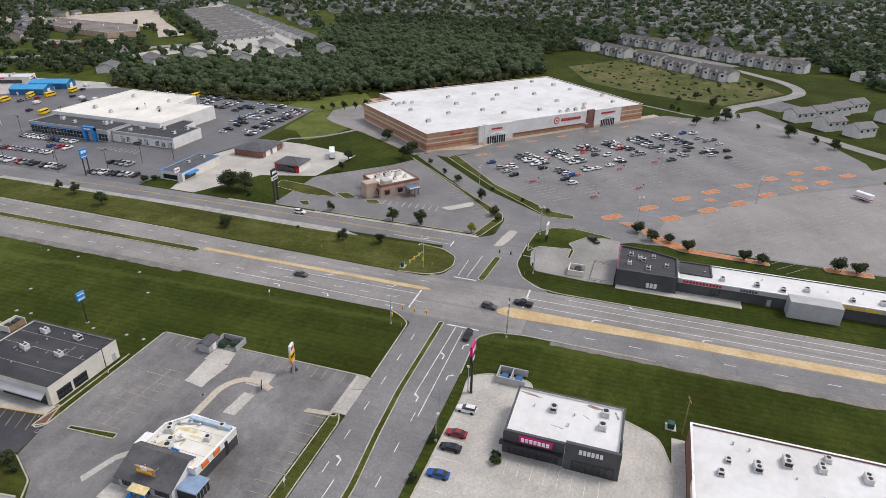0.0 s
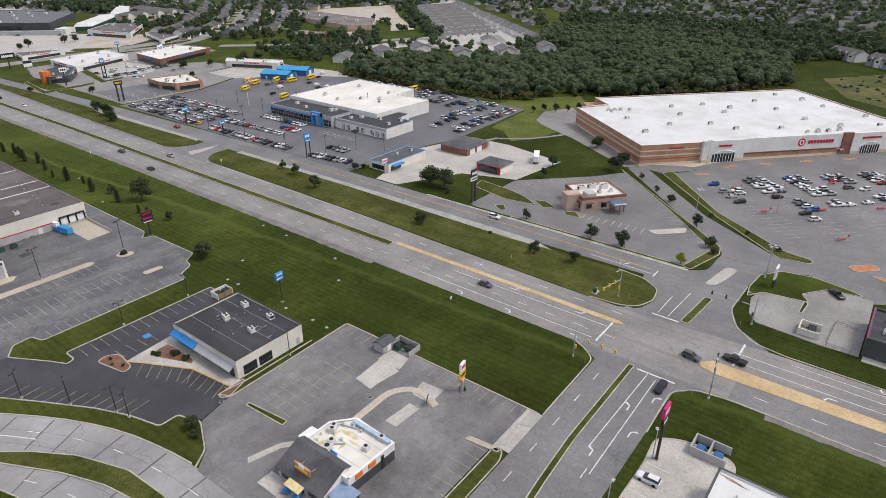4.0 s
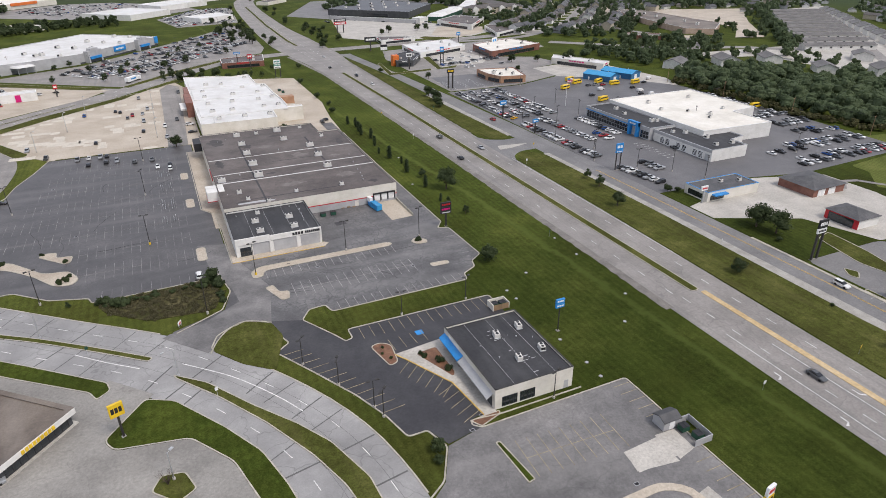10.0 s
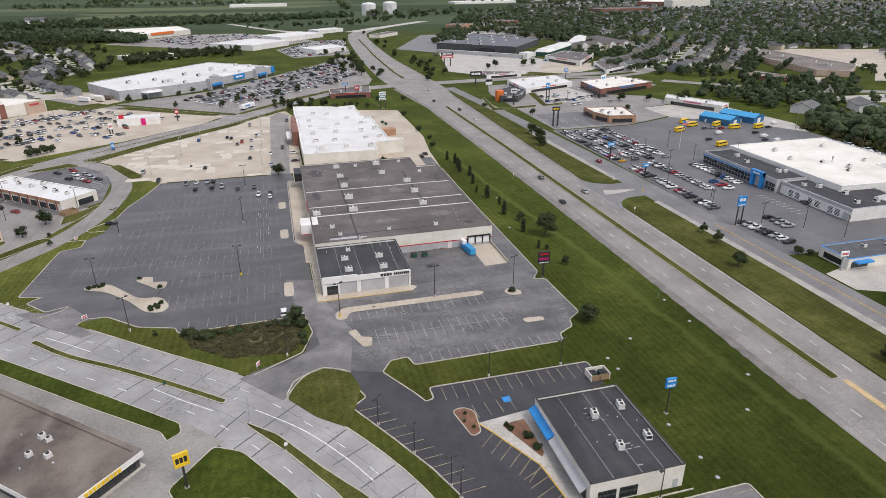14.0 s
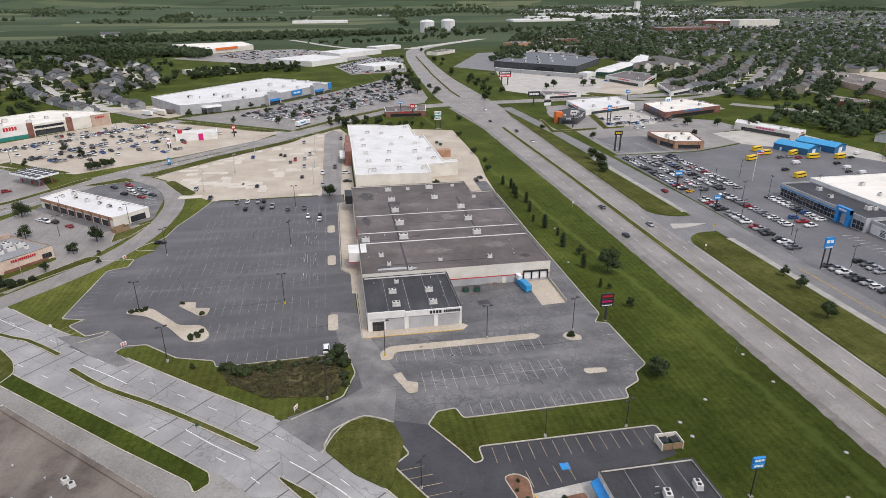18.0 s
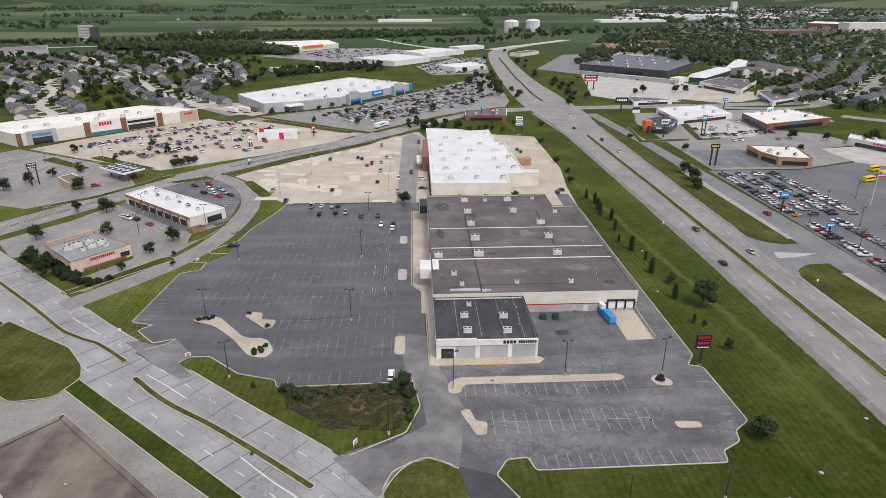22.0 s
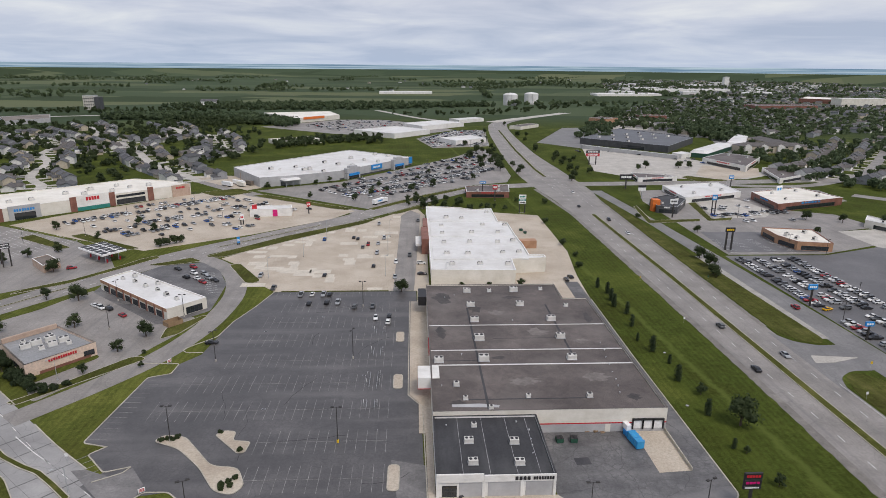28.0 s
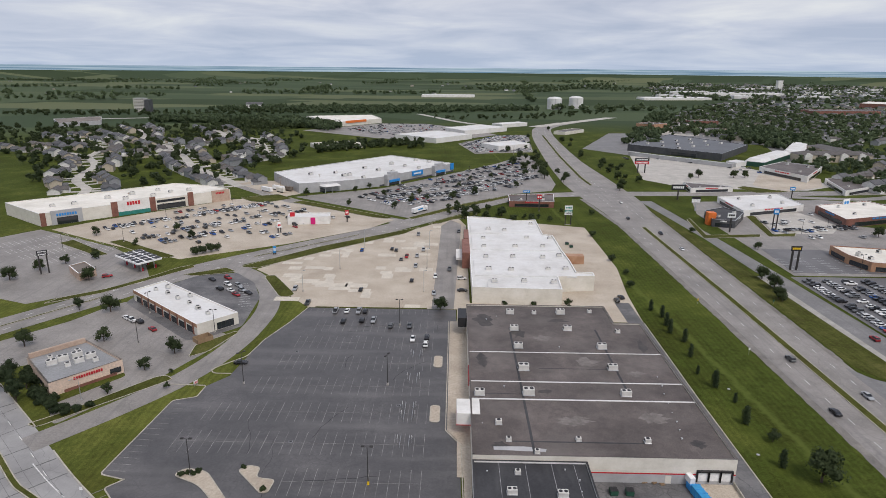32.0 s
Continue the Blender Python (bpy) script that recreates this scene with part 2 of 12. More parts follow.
M_ASPH_SHOE = material("patched_grey_asphalt", ((0.068, 0.066, 0.067), (0.108, 0.105, 0.106), (0.165, 0.160, 0.158)), patch=0.07, crack=0.6, crack_tone=(0.035, 0.035, 0.036), streak=0.6, streak_tone=(0.22, 0.213, 0.207), streak_scale=(0.02, 0.12), crack_scale=0.06, fleck=0.22, fleck_scale=0.3, craze=0.55, craze_scale=0.4)
M_ASPH_NEW = material("fresh_black_asphalt", ((0.028, 0.027, 0.031), (0.038, 0.037, 0.041), (0.054, 0.053, 0.056)), patch=0.08, streak=0.25, streak_tone=(0.075, 0.073, 0.077), fleck=0.15, fleck_scale=0.6)
M_ASPH_BIG = material("light_grey_lot_asphalt", ((0.122, 0.117, 0.114), (0.158, 0.152, 0.148), (0.196, 0.188, 0.182)), patch=0.04, crack=0.4, crack_tone=(0.07, 0.068, 0.067), streak=0.45, streak_tone=(0.21, 0.20, 0.192), streak_scale=(0.05, 0.02), crack_scale=0.05, fleck=0.12, fleck_scale=0.2)
M_ASPH_PINK = material("bleached_pinkish_lot_asphalt", ((0.175, 0.160, 0.150), (0.215, 0.198, 0.187), (0.25, 0.232, 0.22)), patch=0.04, crack=0.4, crack_tone=(0.11, 0.10, 0.095), streak=0.4, streak_tone=(0.27, 0.252, 0.238), streak_scale=(0.05, 0.03), crack_scale=0.05, fleck=0.1, fleck_scale=0.2)
M_ASPH_DEAL = material("dealer_lot_asphalt", ((0.093, 0.091, 0.094), (0.118, 0.115, 0.118), (0.15, 0.146, 0.147)), patch=0.03, crack=0.25, crack_scale=0.05, fleck=0.12, fleck_scale=0.2)
M_ROAD = material("highway_concrete", ((0.178, 0.165, 0.152), (0.230, 0.213, 0.197), (0.282, 0.262, 0.242)), patch=0.06, crack=0.4, crack_tone=(0.085, 0.082, 0.08), streak=0.6, streak_tone=(0.14, 0.135, 0.132), streak_scale=(0.55, 0.010), crack_scale=0.07, fleck=0.08, fleck_scale=0.4)
M_ROAD_DARK = material("grey_road_asphalt", ((0.132, 0.128, 0.127), (0.164, 0.159, 0.156), (0.2, 0.194, 0.19)), patch=0.06, crack=0.4, crack_tone=(0.06, 0.06, 0.06), streak=0.45, streak_tone=(0.105, 0.103, 0.103), streak_scale=(0.5, 0.012), crack_scale=0.06, fleck=0.10, fleck_scale=0.4)
M_AVE = material("pale_worn_avenue_concrete", ((0.205, 0.20, 0.196), (0.268, 0.262, 0.256), (0.36, 0.352, 0.343)), patch=0.05, grain=2.5, crack=0.55, crack_tone=(0.12, 0.118, 0.115), streak=0.4, streak_tone=(0.19, 0.187, 0.184), streak_scale=(0.06, 0.06), crack_scale=0.08, speckle=0.12, fleck=0.06, fleck_scale=0.5)
M_CONC = material("light_concrete", ((0.34, 0.32, 0.285), (0.41, 0.385, 0.345), (0.48, 0.455, 0.41)), patch=0.1, crack=0.2, crack_tone=(0.2, 0.19, 0.17), crack_scale=0.08)
M_CONC_TAN = material("sun_bleached_tan_concrete", ((0.34, 0.285, 0.22), (0.42, 0.36, 0.285), (0.49, 0.435, 0.355)), patch=0.05, crack=0.3, crack_tone=(0.3, 0.26, 0.2), streak=0.45, streak_tone=(0.35, 0.29, 0.22), streak_scale=(0.03, 0.05), crack_scale=0.07)
M_KERB = material("kerb_concrete", ((0.30, 0.275, 0.22), (0.39, 0.36, 0.295), (0.47, 0.435, 0.365)), patch=0.3)
M_CONC_GREY = material("dirty_grey_concrete", ((0.185, 0.175, 0.16), (0.24, 0.228, 0.208), (0.295, 0.28, 0.255)), patch=0.07, crack=0.3, crack_tone=(0.13, 0.12, 0.11), crack_scale=0.06, streak=0.3, streak_tone=(0.16, 0.15, 0.135), streak_scale=(0.03, 0.08))
M_GRASS_DRY = material("dry_mown_grass", ((0.047, 0.049, 0.013), (0.058, 0.065, 0.015), (0.094, 0.096, 0.028)), grain=2.6, patch=0.07, bump=0.5, rough=0.9, spec=0.05, speckle=0.45, streak=0.35, streak_tone=(0.13, 0.12, 0.045), streak_scale=(0.25, 0.04), fleck=0.28, fleck_scale=0.5, mow=0.06)
M_TAN_PAINT = material("faded_yellow_stall_paint", ((0.16, 0.13, 0.08), (0.30, 0.25, 0.15), (0.44, 0.38, 0.25)), patch=0.4, grain=3)
M_GRAVEL = material("pale_gravel", ((0.24, 0.225, 0.20), (0.31, 0.295, 0.265), (0.38, 0.365, 0.33)), grain=4, patch=0.2)
M_WHITE_PAINT = material("worn_white_road_paint", ((0.42, 0.42, 0.41), (0.62, 0.62, 0.6), (0.72, 0.72, 0.7)), patch=0.8, grain=3)
M_FADED_PAINT = material("faded_stall_paint", ((0.11, 0.107, 0.105), (0.21, 0.206, 0.198), (0.36, 0.352, 0.335)), patch=0.30, grain=3, speckle=0.4)
M_PALE_STALL = material("chalky_stall_paint", ((0.24, 0.23, 0.22), (0.34, 0.33, 0.315), (0.44, 0.43, 0.41)), patch=0.3, grain=3)
M_YELLOW_PAINT = material("yellow_road_paint", ((0.42, 0.27, 0.05), (0.55, 0.36, 0.08), (0.62, 0.43, 0.14)), patch=0.6)
M_TAN_MED = material("tan_painted_median", ((0.40, 0.28, 0.13), (0.48, 0.35, 0.18), (0.54, 0.42, 0.25)), patch=0.15)
M_GRASS = material("mown_grass", ((0.034, 0.040, 0.0075), (0.037, 0.052, 0.0085), (0.068, 0.083, 0.0145)), grain=2.6, patch=0.045, bump=0.5, rough=0.9, spec=0.05, streak=0.4, streak_tone=(0.083, 0.103, 0.019), streak_scale=(0.09, 0.012), speckle=0.45, fleck=0.28, fleck_scale=0.5, mow=0.06)
M_MULCH = material("red_brown_mulch", ((0.10, 0.05, 0.028), (0.16, 0.075, 0.04), (0.22, 0.11, 0.06)), grain=6, patch=0.6, bump=0.5)
M_MULCH_ORANGE = material("orange_wood_mulch", ((0.33, 0.115, 0.035), (0.43, 0.16, 0.055), (0.5, 0.21, 0.08)), grain=6, patch=0.6, bump=0.4)
M_ROOF_WHITE = material("white_roof_membrane", ((0.53, 0.52, 0.50), (0.615, 0.61, 0.595), (0.67, 0.67, 0.665)), patch=0.06, grain=0.6, streak=0.2, streak_tone=(0.5, 0.47, 0.42), streak_scale=(0.05, 0.2), speckle=0.08)
M_ROOF_CREAM = material("cream_roof_membrane", ((0.6, 0.57, 0.5), (0.7, 0.67, 0.6), (0.78, 0.75, 0.69)), patch=0.06, grain=0.6, streak=0.3, streak_tone=(0.5, 0.45, 0.37), streak_scale=(0.05, 0.15), speckle=0.08)
M_ROOF_BLACK = material("black_roof_membrane", ((0.022, 0.022, 0.025), (0.031, 0.031, 0.034), (0.045, 0.045, 0.048)), patch=0.09, streak=0.5, streak_tone=(0.085, 0.085, 0.085), streak_scale=(0.3, 0.06), rough=0.7)
M_ROOF_GRAVEL = material("brown_ballast_roof", ((0.062, 0.050, 0.045), (0.090, 0.074, 0.067), (0.130, 0.108, 0.098)), grain=3, patch=0.07, streak=0.55, streak_tone=(0.175, 0.155, 0.142), streak_scale=(0.06, 0.06), bump=0.4, fleck=0.24, fleck_scale=0.35, speckle=0.35)
M_ROOF_BROWN = material("stained_brown_roof", ((0.058, 0.044, 0.035), (0.145, 0.118, 0.095), (0.205, 0.172, 0.14)), grain=2, patch=0.055, streak=0.3, streak_tone=(0.30, 0.27, 0.24))
M_SHINGLE = material("grey_asphalt_shingles", ((0.052, 0.052, 0.055), (0.076, 0.075, 0.077), (0.105, 0.103, 0.103)), grain=5, patch=0.25, local=True, fleck=0.2, fleck_scale=1.5)
M_WALL_WHITE = material("white_painted_wall", ((0.60, 0.59, 0.56), (0.69, 0.68, 0.65), (0.75, 0.74, 0.72)), patch=0.15, streak=0.25, streak_tone=(0.48, 0.46, 0.42), streak_scale=(0.5, 0.5), speckle=0.06)
M_WALL_CREAM = material("cream_block_wall", ((0.56, 0.53, 0.46), (0.64, 0.61, 0.54), (0.70, 0.67, 0.61)), patch=0.15, streak=0.2, streak_tone=(0.46, 0.43, 0.36), speckle=0.06)
M_WALL_GREY = material("grey_panel_wall", ((0.33, 0.33, 0.335), (0.38, 0.38, 0.385), (0.43, 0.43, 0.435)), patch=0.2, speckle=0.06)
M_WALL_DARK = material("charcoal_panel_wall", ((0.045, 0.046, 0.05), (0.058, 0.06, 0.064), (0.075, 0.077, 0.08)), patch=0.2, speckle=0.1, rough=0.6)
M_BRICK_TAN = material("orange_tan_brick", ((0.30, 0.16, 0.09), (0.37, 0.21, 0.125), (0.43, 0.26, 0.16)), patch=0.25, grain=6)
M_BRICK_RED = material("dark_red_brick", ((0.15, 0.06, 0.042), (0.20, 0.085, 0.06), (0.25, 0.115, 0.085)), patch=0.25, grain=6)
M_BRICK_PALE = material("pinkish_tan_brick", ((0.35, 0.25, 0.19), (0.42, 0.31, 0.24), (0.48, 0.365, 0.29)), patch=0.25, grain=6)
M_GLASS = plain("dark_window_glass", (0.02, 0.025, 0.03), rough=0.08, spec=0.8, wear=0.1)
M_METAL = plain("galvanised_metal", (0.48, 0.49, 0.50), rough=0.45, metal=0.6)
M_UNIT = plain("pale_rooftop_unit_metal", (0.55, 0.54, 0.51), rough=0.55)
M_BLACK = plain("black_metal", (0.018, 0.018, 0.02), rough=0.5)
M_POLE = plain("dark_bronze_pole", (0.035, 0.032, 0.03), rough=0.5)
M_TIRE = plain("black_rubber", (0.014, 0.014, 0.014), rough=0.8)
M_BLUE = plain("bright_blue_panel", (0.02, 0.22, 0.55), rough=0.4)
M_BLUE_ROOF = plain("sky_blue_metal_roof", (0.035, 0.27, 0.52), rough=0.45)
M_BLUE_DARK = plain("deep_blue_metal_siding", (0.03, 0.13, 0.27), rough=0.5, wear=0.15)
M_RED = plain("red_panel", (0.45, 0.02, 0.03), rough=0.45)
M_MAGENTA = plain("magenta_panel", (0.55, 0.01, 0.16), rough=0.45)
M_ORANGE = plain("orange_panel", (0.65, 0.16, 0.03), rough=0.5)
M_YELLOW = plain("yellow_panel", (0.68, 0.45, 0.02), rough=0.45)
M_WHITE = plain("white_panel", (0.74, 0.74, 0.73), rough=0.5)
M_GREEN = plain("dark_green_metal", (0.02, 0.07, 0.045), rough=0.55)
M_WOOD = plain("weathered_timber", (0.25, 0.17, 0.10), rough=0.85)
M_TEAL = plain("teal_sign_panel", (0.03, 0.2, 0.17), rough=0.5)
M_BARK = plain("grey_brown_bark", (0.08, 0.06, 0.045), rough=0.95, wear=0.3)
M_LEAF = leafy("broad_leaf_foliage", (0.032, 0.047, 0.021), (0.086, 0.113, 0.045), 0.22)
M_LEAF_DARK = leafy("dark_conifer_foliage", (0.022, 0.036, 0.018), (0.06, 0.082, 0.036))
M_LEAF_YEL = leafy("yellow_green_foliage", (0.14, 0.16, 0.012), (0.32, 0.31, 0.03))
# raised in tone: haze over the distant woods is part of this colour
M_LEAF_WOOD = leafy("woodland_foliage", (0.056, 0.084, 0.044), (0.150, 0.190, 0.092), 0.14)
M_WEED = leafy("dry_weed_foliage", (0.066, 0.066, 0.03), (0.165, 0.145, 0.085), 0.5)
M_SCRUB = leafy("dry_scrub_foliage", (0.05, 0.06, 0.022), (0.13, 0.12, 0.055), 0.5)


# ---- mesh helpers ----
class Shape:
    """Gathers faces for one mesh."""

    def __init__(self):
        self.v, self.f = [], []

    def add(self, verts, faces):
        k = len(self.v)
        self.v.extend(verts)
        self.f.extend([tuple(i + k for i in face) for face in faces])
        return self

    def quad(self, a, b, c, d):
        return self.add([a, b, c, d], [(0, 1, 2, 3)])

    def box(self, x0, y0, z0, x1, y1, z1, c=0.0):
        """A block; c chamfers its upright and upper edges."""
        return self.prism([(x0, y0), (x1, y0), (x1, y1), (x0, y1)], z0, z1, c)

    def prism(self, outline, z0, z1, c=0.0, bottom=True):
        pts = ccw(outline)
        if c > 0:
            low = bevelled(pts, c)
            top = bevelled(shrunk(pts, c), c * 0.6)
            n = len(low)
            v = [(x, y, z0) for x, y in low] + [(x, y, z1 - c) for x, y in low] + [(x, y, z1) for x, y in top]
            f = [(i, (i + 1) % n, n + (i + 1) % n, n + i) for i in range(n)]
            f += [(n + i, n + (i + 1) % n, 2 * n + (i + 1) % n, 2 * n + i) for i in range(n)]
            f.append(tuple(range(2 * n, 3 * n)))
            if bottom:
                f.append(tuple(reversed(range(n))))
            return self.add(v, f)
        n = len(pts)
        v = [(x, y, z0) for x, y in pts] + [(x, y, z1) for x, y in pts]
        f = [(i, (i + 1) % n, n + (i + 1) % n, n + i) for i in range(n)]
        f.append(tuple(range(n, 2 * n)))
        if bottom:
            f.append(tuple(reversed(range(n))))
        return self.add(v, f)

    def tube(self, x, y, z0, z1, r0, r1=None, n=10):
        r1 = r0 if r1 is None else r1
        a = [2 * math.pi * i / n for i in range(n)]
        v = [(x + r0 * math.cos(t), y + r0 * math.sin(t), z0) for t in a] + [(x + r1 * math.cos(t), y + r1 * math.sin(t), z1) for t in a]
        f = [(i, (i + 1) % n, n + (i + 1) % n, n + i) for i in range(n)] + [tuple(range(n, 2 * n)), tuple(reversed(range(n)))]
        return self.add(v, f)

    def bar(self, a, b, r0, r1=None, n=6):
        """A round bar from a to b."""
        a, b = Vector(a), Vector(b)
        r1 = r0 if r1 is None else r1
        q = (b - a).to_track_quat("Z", "Y")
        ring = [q @ Vector((math.cos(2 * math.pi * i / n), math.sin(2 * math.pi * i / n), 0)) for i in range(n)]
        v = [tuple(a + r0 * p) for p in ring] + [tuple(b + r1 * p) for p in ring]
        f = [(i, (i + 1) % n, n + (i + 1) % n, n + i) for i in range(n)] + [tuple(range(n, 2 * n)), tuple(reversed(range(n)))]
        return self.add(v, f)

    def mesh(self, name, mat, smooth=False):
        me = bpy.data.meshes.new(name)
        me.from_pydata(self.v, [], self.f)
        me.materials.append(mat)
        if smooth:
            me.polygons.foreach_set("use_smooth", [True] * len(me.polygons))
        me.update()
        return me


def ccw(p):
    a = sum(p[i - 1][0] * p[i][1] - p[i][0] * p[i - 1][1] for i in range(len(p)))
    return list(p) if a > 0 else list(reversed(p))


def shrunk(p, d):
    """The ccw outline moved inwards by d."""
    out = []
    n = len(p)
    for i in range(n):
        a, b, c = Vector(p[i - 1]), Vector(p[i]), Vector(p[(i + 1) % n])
        u, w = (b - a).normalized(), (c - b).normalized()
        nu, nw = Vector((-u.y, u.x)), Vector((-w.y, w.x))
        k = nu + nw
        k = k / max(k.dot(k) / 2, 0.25)
        out.append((b.x + k.x * d, b.y + k.y * d))
    return out


def bevelled(p, c):
    out = []
    n = len(p)
    for i in range(n):
        a, b, d = Vector(p[i - 1]), Vector(p[i]), Vector(p[(i + 1) % n])
        k1, k2 = min(c, (a - b).length * 0.4), min(c, (d - b).length * 0.4)
        out += [tuple(b + (a - b).normalized() * k1), tuple(b + (d - b).normalized() * k2)]
    return out


def rounded(p, r, n=4, closed=True):
    """The outline with its corners rounded to the radius r, or to a list of radii."""
    out = []
    m = len(p)
    for i in range(m):
        if not closed and i in (0, m - 1):
            out.append(tuple(p[i]))
            continue
        ri = r[i] if isinstance(r, (list, tuple)) else r
        a, b, d = Vector(p[i - 1]), Vector(p[i]), Vector(p[(i + 1) % m])
        k = min(ri, (a - b).length * 0.45, (d - b).length * 0.45)
        s, e = b + (a - b).normalized() * k, b + (d - b).normalized() * k
        for j in range(n + 1):
            t = j / n
            q = s * (1 - t) ** 2 + b * 2 * t * (1 - t) + e * t * t
            out.append((q.x, q.y))
    return out


def offset_line(p, d, closed=False):
    out = []
    n = len(p)
    for i in range(n):
        a = Vector(p[i - 1]) if (i > 0 or closed) else None
        c = Vector(p[(i + 1) % n]) if (i < n - 1 or closed) else None
        b = Vector(p[i])
        u = (b - a).normalized() if a is not None and (b - a).length > 1e-6 else None
        w = (c - b).normalized() if c is not None and (c - b).length > 1e-6 else u
        u = u if u is not None else w
        nu, nw = Vector((-u.y, u.x)), Vector((-w.y, w.x))
        k = nu + nw
        k = k / max(k.dot(k) / 2, 0.3)
        out.append((b.x + k.x * d, b.y + k.y * d))
    return out


def spline(p, step=6.0):
    """A smooth line through the points."""
    pts = [Vector(q) for q in p]
    pts = [pts[0] * 2 - pts[1]] + pts + [pts[-1] * 2 - pts[-2]]
    out = []
    for i in range(1, len(pts) - 2):
        a, b, c, d = pts[i - 1], pts[i], pts[i + 1], pts[i + 2]
        n = max(1, int((c - b).length / step))
        for j in range(n):
            t = j / n
            q = 0.5 * ((2 * b) + (c - a) * t + (2 * a - 5 * b + 4 * c - d) * t * t + (3 * b - a - 3 * c + d) * t ** 3)
            out.append((q.x, q.y))
    out.append(tuple(pts[-2]))
    return out


def ribbon(shape, line, w0, w1, z0, z1):
    """A flat band along the line between the offsets w0 and w1 (to its left), from z0 up to z1."""
    l, r = offset_line(line, w1), offset_line(line, w0)
    n = len(line)
    v = [(x, y, z1) for x, y in l] + [(x, y, z1) for x, y in r] + [(x, y, z0) for x, y in l] + [(x, y, z0) for x, y in r]
    f = []
    for i in range(n - 1):
        f += [(i, n + i, n + i + 1, i + 1), (2 * n + i, i, i + 1, 2 * n + i + 1), (n + i, 3 * n + i, 3 * n + i + 1, n + i + 1)]
    f += [(0, 2 * n, 3 * n, n), (n - 1, 2 * n - 1, 4 * n - 1, 3 * n - 1)]
    return shape.add(v, f)


def along(line, d):
    """The place and heading at the distance d along a line."""
    for i in range(len(line) - 1):
        a, b = Vector(line[i]), Vector(line[i + 1])
        s = (b - a).length
        if d <= s:
            q = a + (b - a) * (d / s)
            return q.x, q.y, math.atan2(b.y - a.y, b.x - a.x)
        d -= s
    return None


def line_length(line):
    return sum((Vector(line[i + 1]) - Vector(line[i])).length for i in range(len(line) - 1))


def part(name, shape, mat, parent, label="", smooth=False):
    """One mesh object under a thing or a part."""
    ob = new(name, shape if isinstance(shape, bpy.types.Mesh) else shape.mesh(name, mat, smooth))
    ob.parent = parent
    if label:
        tagged(ob, label)
    return ob


def thing(name, label, category, group="", kind="", x=0, y=0, z=0, rz=0):
    ob = new(name)
    ob.empty_display_size = 0.5
    ob.matrix_basis = pose(x, y, z, 0, 0, rz)
    return tagged(ob, label, category, group, kind)


def setting(name, shape, mat, label, category, smooth=False):
    return tagged(new(name, shape.mesh(name, mat, smooth)), label, category, "", "structure")


def slab(name, outline, z, mat, label, category, z0=-0.2):
    return setting(name, Shape().prism(outline, z0, z), mat, label, category)


def kerb_on(parent, line, closed=True, w=0.32, h=0.16, name="kerb", side=1):
    p = list(line)
    if closed:
        p = ccw(p)
        p = p + [p[0]]
    s = Shape()
    ribbon(s, p, 0, w * side, 0.0, h) if side > 0 else ribbon(s, p, w * side, 0, 0.0, h)
    return part(name, s, M_KERB, parent)


def grass_island(outline, label, r=2.0, mat=None, kerb=True, h=0.14, name="grass_verge", category="grass verge"):
    p = ccw(rounded(outline, r))
    ob = setting(name, Shape().prism(p, -0.1, h), mat or M_GRASS_DRY, label, category)
    if kerb:
        kerb_on(ob, p, True, w=0.28, h=h + 0.03, side=1)
    return ob


